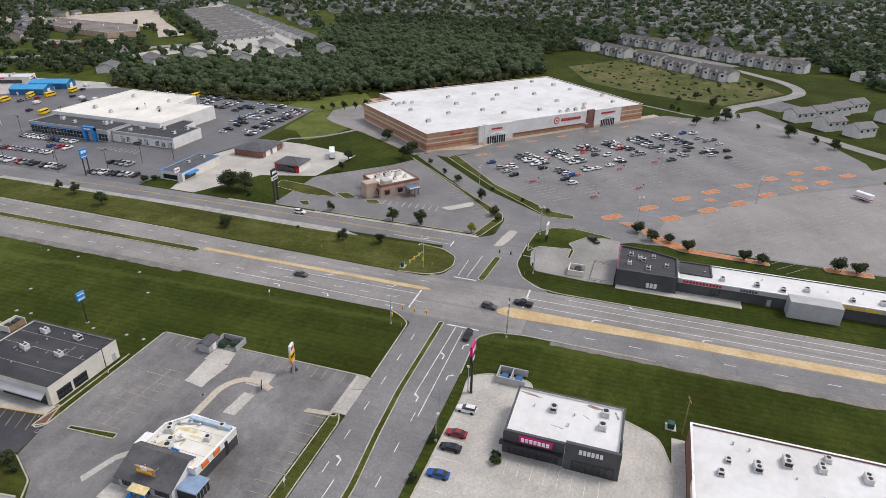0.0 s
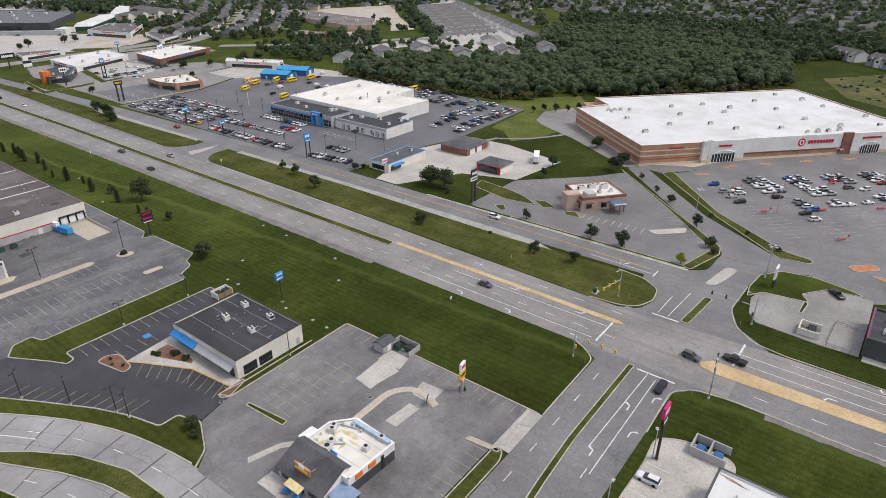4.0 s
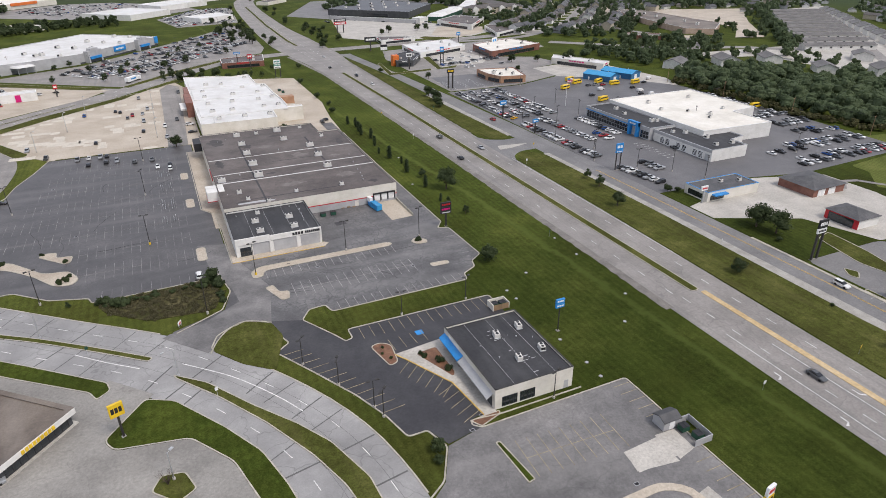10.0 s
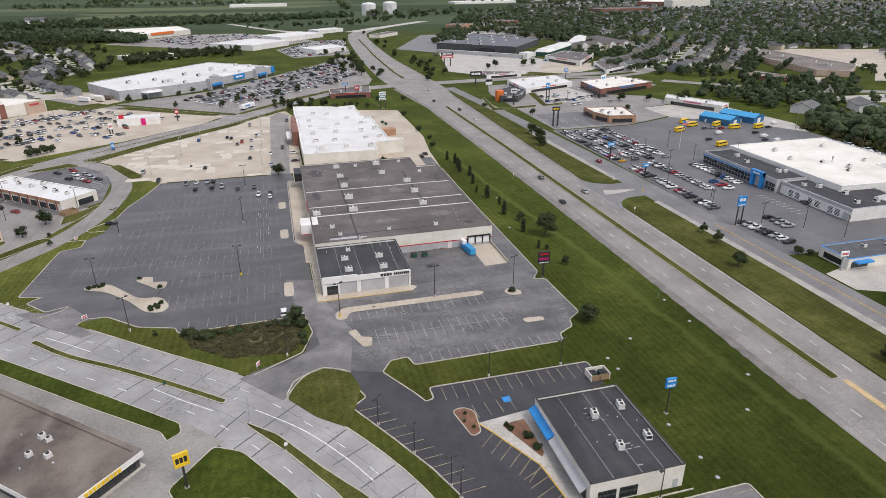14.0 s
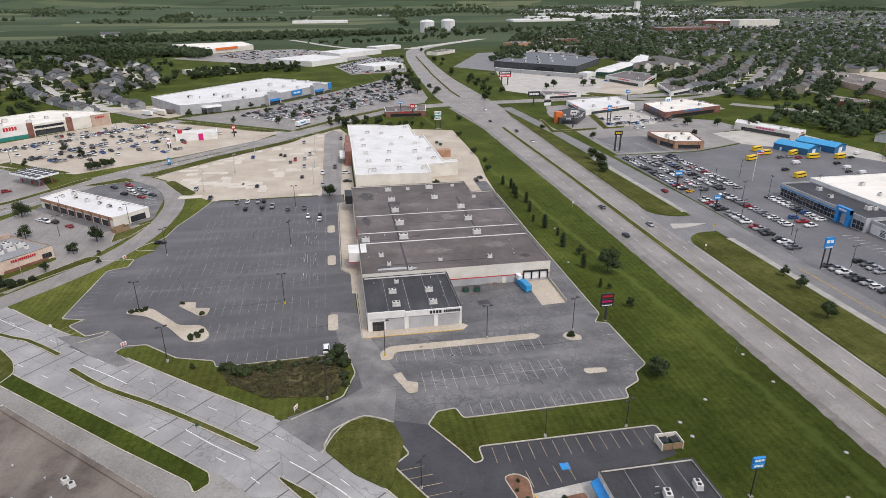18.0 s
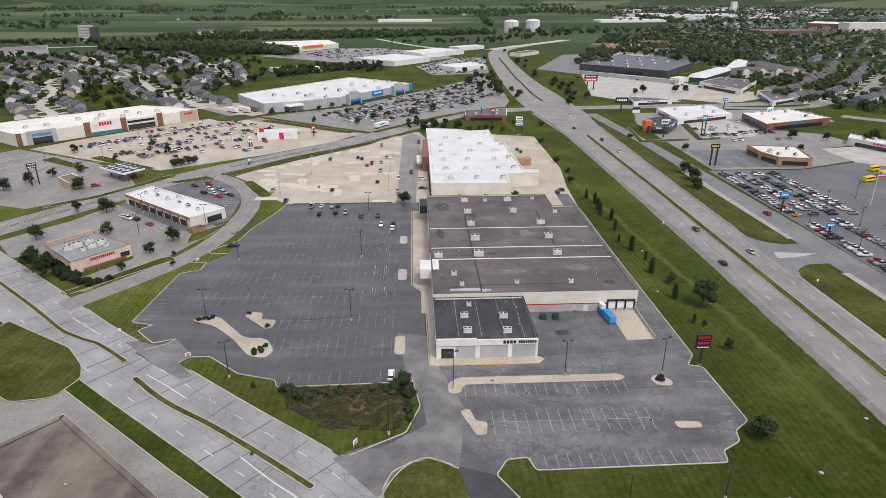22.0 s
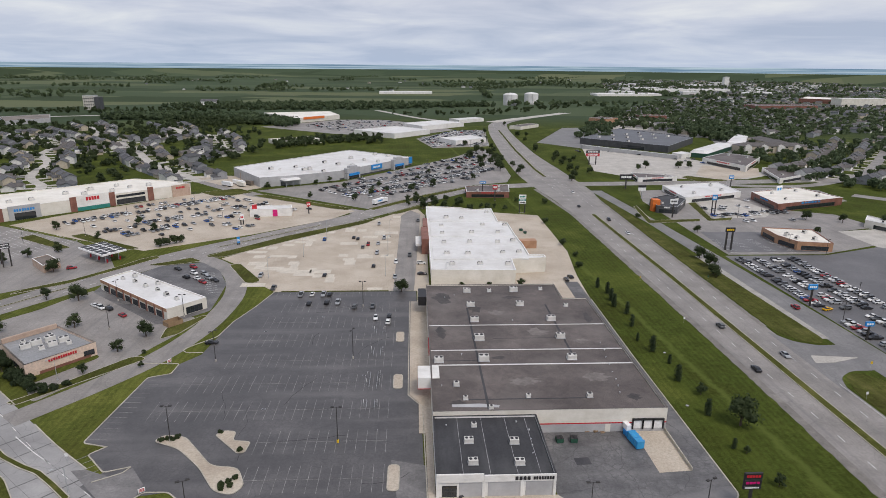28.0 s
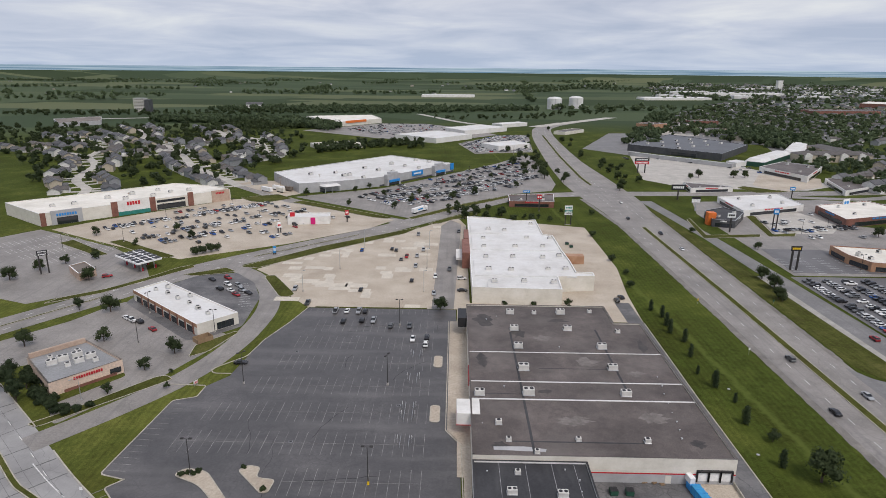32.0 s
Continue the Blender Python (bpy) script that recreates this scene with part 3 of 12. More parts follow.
# ---- ground: one sheet to the horizon ----
def ground_material():
    m = material("grassland_and_fields", ((0.041, 0.049, 0.0095), (0.047, 0.063, 0.0115), (0.082, 0.096, 0.020)), grain=2.4, patch=0.03, bump=0.4, rough=0.9, spec=0.05, streak=0.4, streak_tone=(0.083, 0.103, 0.019), streak_scale=(0.10, 0.010), speckle=0.45, fleck=0.3, fleck_scale=0.45, mow=0.09)
    n, l = m.node_tree.nodes, m.node_tree.links
    b = n["Principled BSDF"]
    old = b.inputs["Base Color"].links[0].from_socket
    pos = n.new("ShaderNodeNewGeometry").outputs["Position"]
    # a paler band with uneven edges along the crown of the highway bank
    xyz = n.new("ShaderNodeSeparateXYZ")
    l.new(pos, xyz.inputs[0])

    def calc(op, p, q=None, r=None):
        k = n.new("ShaderNodeMath")
        k.operation = op
        for slot, value in zip(k.inputs, (p, q, r)):
            if value is None:
                continue
            if isinstance(value, (int, float)):
                slot.default_value = value
            else:
                l.new(value, slot)
        return k.outputs[0]

    crown = calc("MULTIPLY_ADD", xyz.outputs["Y"], 0.0414, xyz.outputs["X"])
    crown = calc("MULTIPLY_ADD", calc("MAXIMUM", xyz.outputs["Y"], 0.0), 0.0436, crown)
    rough_ = n.new("ShaderNodeTexNoise")
    rough_.inputs["Scale"].default_value = 0.12
    rough_.inputs["Detail"].default_value = 8
    rough_.inputs["Roughness"].default_value = 0.75
    l.new(pos, rough_.inputs["Vector"])
    shift = calc("MULTIPLY_ADD", rough_.outputs["Fac"], 9.0, -4.5)
    away = calc("ABSOLUTE", calc("ADD", calc("SUBTRACT", crown, 96.7), shift))
    near = n.new("ShaderNodeMapRange")
    near.interpolation_type = "SMOOTHSTEP"
    near.inputs["From Min"].default_value, near.inputs["From Max"].default_value = 0.1, 2.2
    near.inputs["To Min"].default_value, near.inputs["To Max"].default_value = 0.7, 0.0
    l.new(away, near.inputs["Value"])
    pale = n.new("ShaderNodeMix")
    pale.data_type = "RGBA"
    pale.inputs["B"].default_value = (0.092, 0.116, 0.026, 1)
    l.new(near.outputs[0], pale.inputs["Factor"])
    l.new(old, pale.inputs["A"])
    old = pale.outputs["Result"]
    # drier lawns on the west side, away from the verge
    west = n.new("ShaderNodeMapRange")
    west.inputs["From Min"].default_value, west.inputs["From Max"].default_value = 66.0, 30.0
    l.new(xyz.outputs["X"], west.inputs["Value"])
    dry = n.new("ShaderNodeMix")
    dry.data_type = "RGBA"
    dry.blend_type = "MULTIPLY"
    dry.clamp_result = False
    dry.inputs["B"].default_value = (1.55, 1.38, 1.6, 1)
    north = n.new("ShaderNodeMapRange")
    north.inputs["From Min"].default_value, north.inputs["From Max"].default_value = 330.0, 220.0
    l.new(xyz.outputs["Y"], north.inputs["Value"])
    l.new(calc("MULTIPLY", west.outputs[0], north.outputs[0]), dry.inputs["Factor"])
    l.new(old, dry.inputs["A"])
    old = dry.outputs["Result"]
    # lusher, darker grass towards the junction
    south = n.new("ShaderNodeMapRange")
    south.inputs["From Min"].default_value, south.inputs["From Max"].default_value = 10.0, -60.0
    l.new(xyz.outputs["Y"], south.inputs["Value"])
    lush = n.new("ShaderNodeMix")
    lush.data_type = "RGBA"
    lush.blend_type = "MULTIPLY"
    lush.inputs["B"].default_value = (0.64, 0.66, 0.64, 1)
    l.new(south.outputs[0], lush.inputs["Factor"])
    l.new(old, lush.inputs["A"])
    old = lush.outputs["Result"]
    # far fields, blended in by distance, with bluish haze mixed into their greens
    mp = n.new("ShaderNodeMapping")
    mp.inputs["Scale"].default_value = (0.0020, 0.0042, 0.0)
    mp.inputs["Rotation"].default_value = (0, 0, 0.25)
    l.new(pos, mp.inputs["Vector"])
    vo = n.new("ShaderNodeTexVoronoi")
    vo.distance = "CHEBYCHEV"
    vo.inputs["Scale"].default_value = 1.0
    vo.inputs["Randomness"].default_value = 0.8
    l.new(mp.outputs[0], vo.inputs["Vector"])
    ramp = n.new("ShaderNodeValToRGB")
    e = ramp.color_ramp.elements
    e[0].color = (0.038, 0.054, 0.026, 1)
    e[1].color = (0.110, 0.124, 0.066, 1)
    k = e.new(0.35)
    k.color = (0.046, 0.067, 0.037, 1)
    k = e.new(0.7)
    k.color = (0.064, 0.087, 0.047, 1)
    sep = n.new("ShaderNodeSeparateColor")
    l.new(vo.outputs["Color"], sep.inputs[0])
    l.new(sep.outputs[0], ramp.inputs[0])
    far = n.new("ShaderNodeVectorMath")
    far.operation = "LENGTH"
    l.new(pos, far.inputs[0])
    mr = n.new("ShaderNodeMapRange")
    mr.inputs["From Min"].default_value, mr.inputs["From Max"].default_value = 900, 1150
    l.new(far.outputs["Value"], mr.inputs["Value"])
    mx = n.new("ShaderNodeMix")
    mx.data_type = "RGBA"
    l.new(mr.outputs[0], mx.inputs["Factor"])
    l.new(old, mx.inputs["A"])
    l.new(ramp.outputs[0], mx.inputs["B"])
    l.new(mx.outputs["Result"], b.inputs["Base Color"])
    return m


def ground_sheet():
    s = Shape()
    rings = [0, 300, 700, 1200, 1800, 2500, 3200, 3900, 4500, 4860]
    n = 96
    for k, r in enumerate(rings[1:]):
        for i in range(n):
            a = 2 * math.pi * i / n
            z = 0.0
            if r > 1500:
                z = (r - 1500) / 3400 * 16 * (0.6 + 0.4 * math.sin(3 * a + r * 0.002)) + 10 * max(0, noise.noise((r * 0.0012 * math.cos(a), r * 0.0012 * math.sin(a), 0)))
            if r > 4600:
                z = max(z, 62 + 6 * noise.noise((4 * math.cos(a), 4 * math.sin(a), 3)))
            s.v.append((r * math.cos(a), r * math.sin(a) - 100, z))
    s.v.append((0, -100, 0))
    c = len(s.v) - 1
    s.f += [(c, i, (i + 1) % n) for i in range(n)]
    for k in range(len(rings) - 2):
        s.f += [(k * n + i, (k + 1) * n + i, (k + 1) * n + (i + 1) % n, k * n + (i + 1) % n) for i in range(n)]
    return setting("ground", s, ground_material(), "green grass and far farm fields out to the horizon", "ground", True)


ground_sheet()

# glowing ring at the edge of the land, distance haze painted in its colours
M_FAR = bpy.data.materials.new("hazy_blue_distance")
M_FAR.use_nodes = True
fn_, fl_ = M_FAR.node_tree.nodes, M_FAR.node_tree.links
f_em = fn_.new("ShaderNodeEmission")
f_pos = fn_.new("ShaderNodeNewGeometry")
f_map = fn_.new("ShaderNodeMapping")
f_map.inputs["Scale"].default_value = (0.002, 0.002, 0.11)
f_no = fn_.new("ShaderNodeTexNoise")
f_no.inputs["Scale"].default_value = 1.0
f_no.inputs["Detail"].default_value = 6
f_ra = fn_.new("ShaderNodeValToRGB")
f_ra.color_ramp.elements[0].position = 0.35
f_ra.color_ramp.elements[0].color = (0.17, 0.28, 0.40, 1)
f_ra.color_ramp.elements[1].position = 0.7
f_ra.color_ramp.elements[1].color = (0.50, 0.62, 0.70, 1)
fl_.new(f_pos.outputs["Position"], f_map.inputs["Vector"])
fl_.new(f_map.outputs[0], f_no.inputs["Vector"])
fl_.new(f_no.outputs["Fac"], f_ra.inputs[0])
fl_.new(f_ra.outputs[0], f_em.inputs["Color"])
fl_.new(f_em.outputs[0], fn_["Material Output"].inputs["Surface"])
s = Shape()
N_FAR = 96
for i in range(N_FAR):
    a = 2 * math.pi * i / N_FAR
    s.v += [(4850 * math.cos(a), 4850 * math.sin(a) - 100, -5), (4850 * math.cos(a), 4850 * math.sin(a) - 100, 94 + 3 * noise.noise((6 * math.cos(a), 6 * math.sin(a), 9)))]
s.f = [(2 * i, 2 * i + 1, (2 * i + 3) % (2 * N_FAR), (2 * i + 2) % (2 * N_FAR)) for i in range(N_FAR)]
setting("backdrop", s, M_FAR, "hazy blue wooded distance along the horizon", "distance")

# ---- roads ----
HW = spline([(121, -900), (121, -200), (121.2, 0), (121.3, 200), (121, 300), (118, 400), (115.5, 480), (119, 620), (133, 900), (160, 1020), (250, 1160), (440, 1440), (760, 1880)], 12)
HW_NEAR = [(108.3, -900), (108.2, -230), (108.2, -110), (108.4, 20), (107.6, 140), (105.5, 300), (99, 372), (95, 420), (94, 470), (99, 620), (115, 870), (143, 1010), (235, 1170), (425, 1450), (745, 1890)]
HW_FAR = [(134.4, -900), (134.4, -230), (131.5, -165), (132.2, -110), (134.5, -20), (135.3, 100), (136, 210), (138.5, 330), (142, 375), (140, 470), (137, 620), (149, 890), (176, 1010), (265, 1150), (455, 1430), (775, 1870)]
road_hw = slab("road_highway", spline(HW_NEAR, 12) + list(reversed(spline(HW_FAR, 12))), 0.03, M_ROAD, "worn grey concrete divided highway with white lane lines", "road")
# darker resurfaced lanes of the far carriageway south of the crossing
part("resurfaced_lane", Shape().prism([(108.6, -900), (117.6, -900), (117.4, -196), (108.9, -196)], 0.0, 0.036), M_ROAD_DARK, road_hw, "darker grey asphalt lanes")

AVE = spline([(-330, 205), (-200, 98), (-135, 42), (-105, 15), (-80, -5), (-52, -28), (-26.5, -48.5), (-14.5, -62), (-4.0, -76.5), (4.2, -91.5), (9, -107), (11.5, -130), (12, -176), (12, -330)], 5)
s = Shape()
ribbon(s, AVE, -10.4, 10.4, -0.2, 0.035)
road_ave = setting("road_avenue", s, M_AVE, "pale worn concrete avenue curving past the stores", "road")
road_cross = slab("road_cross_street", [(0, -164.9), (104, -164.9), (106.5, -161), (108.6, -155), (108.6, -197), (107, -189), (103, -185.2), (0, -185)], 0.04, M_ROAD_DARK, "grey asphalt side street meeting the highway", "road")
road_cross_e = slab("road_cross_street_east", rounded([(131, -158), (134, -164.5), (141, -166.5), (148, -165), (152.5, -158), (166, -158), (166, -168), (170, -173), (186, -173.5), (250.5, -112), (256, -119), (215, -158.5), (194, -188), (197, -200), (199, -215), (186, -230), (176, -214), (187, -200), (180, -188), (167, -186), (150, -186), (141, -190), (134, -200)], 2), 0.042, M_ROAD_DARK, "grey asphalt street leading to the big store", "road")
road_front = slab("road_frontage", [(155, -164), (165.6, -164), (166.2, 20), (165, 100), (162, 185), (158, 260), (150.5, 372), (141, 372), (149.5, 260), (151.5, 180), (152.5, 60), (153.5, -30)], 0.038, M_ROAD_DARK, "grey asphalt frontage road beside the highway", "road")
part("gravel_shoulder", Shape().prism([(151.4, -128), (155.2, -118), (155.5, -40), (154.6, 50), (151.5, 50), (152.4, -30), (151, -100)], 0.0, 0.046), M_GRAVEL, road_front, "pale gravel shoulder")
part("gravel_shoulder", Shape().prism([(150.2, 84), (153.5, 84), (152.2, 190), (148.5, 190)], 0.0, 0.046), M_GRAVEL, road_front)
part("link_road", Shape().prism(rounded([(133, 42), (137.5, 54), (144, 58.5), (154, 58.5), (154, 79), (146, 78), (138, 82), (133, 92)], 3), 0.0, 0.044), M_ROAD_DARK, road_front)
RD2 = spline([(-330, -120), (-230, 40), (-182, 114), (-156.5, 152), (-133, 188), (-96, 227), (-56, 266), (-30, 296), (10, 345), (48, 383), (85, 394), (120, 400), (200, 405), (285, 411), (420, 428), (700, 470)], 8)
s = Shape()
ribbon(s, RD2, -8.8, 8.8, -0.2, 0.033)
road_two = setting("road_cross_north", s, M_ROAD, "grey concrete four-lane road behind the stores", "road")
RD3 = spline([(-36, 292), (-85, 325), (-134, 362), (-200, 430), (-270, 508), (-330, 590), (-380, 700)], 8)
s = Shape()
ribbon(s, RD3, -6, 6, -0.2, 0.039)
road_three = setting("road_superstore", s, M_ROAD, "grey concrete road beside the superstore", "road")
ENTRY = spline([(-119, 36), (-104, 56), (-93, 74), (-86.5, 92), (-83, 112), (-83, 138), (-90, 162), (-104, 182), (-121, 196)], 4)
s = Shape()
ribbon(s, ENTRY, -4.6, 4.6, -0.2, 0.045)
road_entry = setting("road_entry_drive", s, M_ROAD, "grey concrete entry drive curving round the lot", "road")

# ---- parking lots ----
DARK_LOT = [(-2.5, 139), (-66, 139), (-70, 122), (-75, 106), (-77, 88), (-78, 77), (-83, 70), (-83.2, 63), (-89.7, 60.5), (-92.2, 24.5), (-85, 22.5), (-88.2, 19), (-81, 11.5), (-84, 6), (-74, -2), (-69, 2), (-62, 3.4), (-52, -5.5), (-41.3, -9), (-40.3, -12.3), (-9.3, -11.5), (-8.6, -7), (-5, -10), (-3, -22), (-6, -32), (-20, -38), (-12, -50.6), (-11.4, -49.2), (-9.6, -44.6), (-5.5, -41.7), (-0.8, -40.9), (3.6, -42.8), (9, -47.5), (12.6, -46.5), (15.6, -41.8), (33, -42), (33, -2.5), (-1, -2.5)]
lot_dark = slab("pavement_main_lot", DARK_LOT, 0.05, M_ASPH_LOT, "weathered dark asphalt parking lot with faded white stall lines", "parking lot")
SHOE_LOT = [(3, -4), (30.5, -4), (31, 26), (67.6, 26), (67.6, 150), (74, 150), (73.6, 70), (74, -2), (70.4, -7), (74.2, -8.2), (75, -31.2), (70.4, -34.6), (69.5, -38.3), (64.4, -41.2), (63.7, -44.7), (21.6, -45.2), (20.5, -41.3), (15.6, -41.8), (12.6, -46.5), (9, -47), (3.6, -42.8), (-1, -30)]
lot_shoe = slab("pavement_south_lot", SHOE_LOT, 0.055, M_ASPH_SHOE, "patched grey asphalt lot with tar-sealed cracks", "parking lot")
BLK_LOT = [(22.9, -56.3), (65, -56.3), (65.2, -66), (58, -68), (43.5, -71.5), (43.5, -99.5), (37, -101), (38, -104), (29.8, -105.5), (27.4, -99.9), (23, -100), (20.9, -92), (17.1, -82.9), (10.6, -71), (3.6, -58.9), (7.4, -55.7), (6, -52), (5.4, -47.5), (3.8, -43.2), (12.8, -46.6), (18.7, -56.6), (20.6, -61), (23, -60)]
lot_blk = slab("pavement_new_lot", BLK_LOT, 0.06, M_ASPH_NEW, "fresh black asphalt parking lot with crisp stall lines", "parking lot")
DRIVE_IN_LOT = [(38, -104), (76.5, -103.5), (77, -164), (72, -165), (63, -163), (63, -161), (22, -161), (20.6, -118), (25, -114.5), (29.5, -106)]
lot_drive_in = slab("pavement_drive_in_lot", DRIVE_IN_LOT, 0.058, M_ASPH_OLD, "old pale grey asphalt lot, cracked and stained", "parking lot")
CORNER_LOT = rounded([(22, -187), (78, -188.3), (86, -187.5), (89, -193), (89, -203), (82.5, -204), (82.5, -225), (79, -233), (70, -236), (22, -236)], 2.5)
lot_corner = slab("pavement_concrete_lot", CORNER_LOT, 0.052, M_CONC, "pale concrete parking lot in front of the small stores", "parking lot")
TGT_LOT = [(252.5, -128), (258, -134), (276, -146), (384, -240), (384, -252), (423, -290), (405, -300), (319, -330), (262, -330), (240, -420), (183, -420), (183, -304), (183, -243), (181, -222), (198, -214), (195.4, -199), (194.6, -188.6), (217, -162)]
lot_bigstore = slab("pavement_big_store_lot", TGT_LOT, 0.048, M_ASPH_BIG, "large light grey parking lot with faded stall lines", "parking lot")
part("store_drive", Shape().prism([(252.5, -127), (255, -114), (263, -122), (290, -147), (385, -232), (385, -241), (276, -146.5), (262, -136)], 0.0, 0.054), M_ROAD_DARK, lot_bigstore)
part("cross_aisle", Shape().prism([(186, -203), (193, -197), (200, -203), (222, -225), (262, -262), (300, -322), (318, -340), (308, -346), (290, -330), (250, -272), (208, -230), (183, -224)], 0.0, 0.053), M_ROAD_DARK, lot_bigstore)
APP_LOT = rounded([(168, -80), (168.3, -166.5), (186, -170.5), (213, -145), (243, -114), (230, -106), (203, -80)], 3)
lot_diner = slab("pavement_restaurant_lot", APP_LOT, 0.05, M_ASPH_BIG, "light grey parking lot round the brick restaurant", "parking lot")
DEAL_LOT = [(166, -14), (214, -16), (240, -22), (316, -18), (322, 52), (320, 140), (300, 175), (262, 205), (222, 190), (165, 190), (166, 100)]
lot_deal = slab("pavement_dealer_lot", DEAL_LOT, 0.05, M_ASPH_DEAL, "grey asphalt car dealer lot filled with rows of cars", "parking lot")
lot_yard = slab("pavement_bus_yard", [(262, 205), (300, 175), (320, 140), (330, 165), (322, 232), (296, 246), (262, 240)], 0.046, M_CONC, "pale concrete yard with yellow buses", "parking lot")
lot_shop = slab("pavement_repair_yard", [(167, -30), (214, -17), (246, -27), (246, -50), (238, -84), (204, -80), (196, -56), (167, -42)], 0.044, M_CONC, "bleached concrete yard round the repair shops", "parking lot")
TAN_LOT = [(-2, 139.5), (-66, 139.5), (-76, 151), (-92, 178), (-104, 190), (-79, 224), (-38, 262), (-10, 300), (-1, 306), (4, 286), (3.5, 145)]
lot_tan = slab("pavement_tan_lot", TAN_LOT, 0.052, M_CONC_TAN, "bleached tan concrete lot with patched slabs", "parking lot")
part("store_aisle", Shape().prism([(-13, 139.6), (-3.5, 139.6), (1, 290), (-6, 301), (-12, 285)], 0.0, 0.058), M_ROAD, lot_tan)
lot_back = slab("pavement_rear_yard", [(40, 128), (74, 128), (76, 160), (81, 200), (81, 285), (46, 296), (30, 276)], 0.047, M_CONC_TAN, "tan concrete service yard behind the store", "parking lot")
part("store_gap", Shape().prism([(-2, 128), (43, 128), (43, 147), (-2, 147)], 0.0, 0.05), M_CONC_TAN, lot_back)
lot_gc = slab("pavement_buffet_lot", rounded([(-176, 96), (-158, 120), (-150, 138), (-146, 143), (-103, 106), (-92, 112), (-89, 103), (-97, 84), (-100, 76), (-118, 46), (-126, 56), (-112, 76), (-136, 97), (-150, 82), (-160, 78)], 2), 0.046, M_ROAD, "grey concrete lot round the buffet restaurant", "parking lot")
lot_strip = slab("pavement_strip_lot", rounded([(-140, 160), (-130, 178), (-112, 184), (-99, 170), (-90, 150), (-87.5, 118), (-98, 106), (-104, 104), (-146, 141), (-146, 150)], 2), 0.049, M_ASPH_SHOE, "dark asphalt lot beside the white-roofed strip", "parking lot")
lot_gas = slab("pavement_gas_lot", [(-300, 200), (-262, 262), (-196, 225), (-164, 196), (-150, 172), (-164, 158), (-188, 138), (-260, 165)], 0.044, M_ROAD, "grey concrete lot by the fuel canopy", "parking lot")
lot_grocer = slab("pavement_grocer_lot", [(-255, 262), (-236, 290), (-176, 358), (-150, 372), (-132, 352), (-44, 300), (-58, 276), (-100, 238), (-150, 205), (-196, 228)], 0.043, M_CONC_TAN, "tan concrete grocery lot full of parked cars", "parking lot")
lot_super = slab("pavement_superstore_lot", [(-130, 372), (-100, 392), (-66, 412), (2, 505), (40, 560), (82, 640), (90, 560), (86, 440), (78, 410), (44, 394), (0, 352), (-36, 306)], 0.043, M_ROAD, "grey superstore lot crowded with parked cars", "parking lot")
lot_super_rear = slab("pavement_superstore_yard", [(-210, 440), (-166, 442), (-128, 384), (-140, 372)], 0.043, M_CONC_TAN, "tan loading yard beside the superstore", "parking lot")
lot_tire = slab("pavement_tire_lot", rounded([(-180, 60), (-84.5, -15.5), (-53, -41), (-36.5, -55.5), (-37, -60), (-27.5, -64.8), (-35.5, -75), (-33.3, -79), (-18.6, -81.4), (-11.5, -92), (-6, -110), (-3, -180), (-120, -180), (-200, -60)], 1.5), 0.048, M_CONC_GREY, "grey concrete lot round the tyre shop", "parking lot")
lot_north = slab("pavement_restaurant_row", [(168, 192), (222, 192), (262, 208), (262, 240), (296, 250), (290, 285), (262, 300), (330, 330), (335, 372), (290, 385), (182, 372), (170, 330)], 0.045, M_ROAD, "grey concrete lots of the restaurant row", "parking lot")
lot_depot = slab("pavement_yard_store_lot", [(172, 470), (205, 640), (232, 660), (300, 560), (340, 450), (300, 425), (200, 430)], 0.045, M_CONC, "pale concrete lot of the yard store", "parking lot")
lot_men2 = slab("pavement_yard_store_side", [(160, 700), (205, 640), (320, 820), (420, 760), (372, 600), (520, 640), (540, 760), (360, 920), (240, 900)], 0.042, M_ROAD_DARK, "grey asphalt yard round the yard store", "parking lot")
lot_hd = slab("pavement_far_store_lot", [(-250, 900), (-140, 1040), (-60, 1040), (20, 960), (60, 860), (-20, 760), (-120, 800)], 0.042, M_ROAD, "grey lot before the far orange-trimmed store", "parking lot")
lot_auto = slab("pavement_far_dealer_lot", [(20, 640), (92, 660), (100, 760), (108, 860), (60, 850), (0, 740)], 0.042, M_ROAD, "far grey lot packed with cars", "parking lot")
SCHOOL = [(556, 510), (592, 518), (578, 400), (576, 352), (532, 316), (508, 333), (524, 410)]
SCHOOL_LOTS = [[(606, 525), (660, 540), (768, 497), (650, 378), (565, 280), (536, 292), (600, 350), (606, 400)],
               [(597, 604), (622, 592), (500, 440), (478, 453)],
               [(486, 306), (506, 296), (520, 314), (500, 328)]]
for q_, l_ in zip(SCHOOL_LOTS, ("broad pale tan school parking lot", "pale tan school yard", "pale tan drive before the school")):
    slab("pavement_school_lot", q_, 0.042, M_CONC_TAN, l_, "parking lot")
lot_condo = slab("pavement_condo_streets", [(470, 120), (600, 140), (620, 190), (900, 470), (780, 460), (540, 230), (400, 240), (400, 222), (470, 200)], 0.042, M_CONC, "pale concrete drives between the townhouses", "parking lot")


# ---- buildings as blocks with parapets ----
def rect(x0, y0, x1, y1):
    return [(x0, y0), (x1, y0), (x1, y1), (x0, y1)]


def turned(cx, cy, w, d, deg):
    c, s_ = math.cos(radians(deg)), math.sin(radians(deg))
    return [(cx + x * c - y * s_, cy + x * s_ + y * c) for x, y in ((-w / 2, -d / 2), (w / 2, -d / 2), (w / 2, d / 2), (-w / 2, d / 2))]


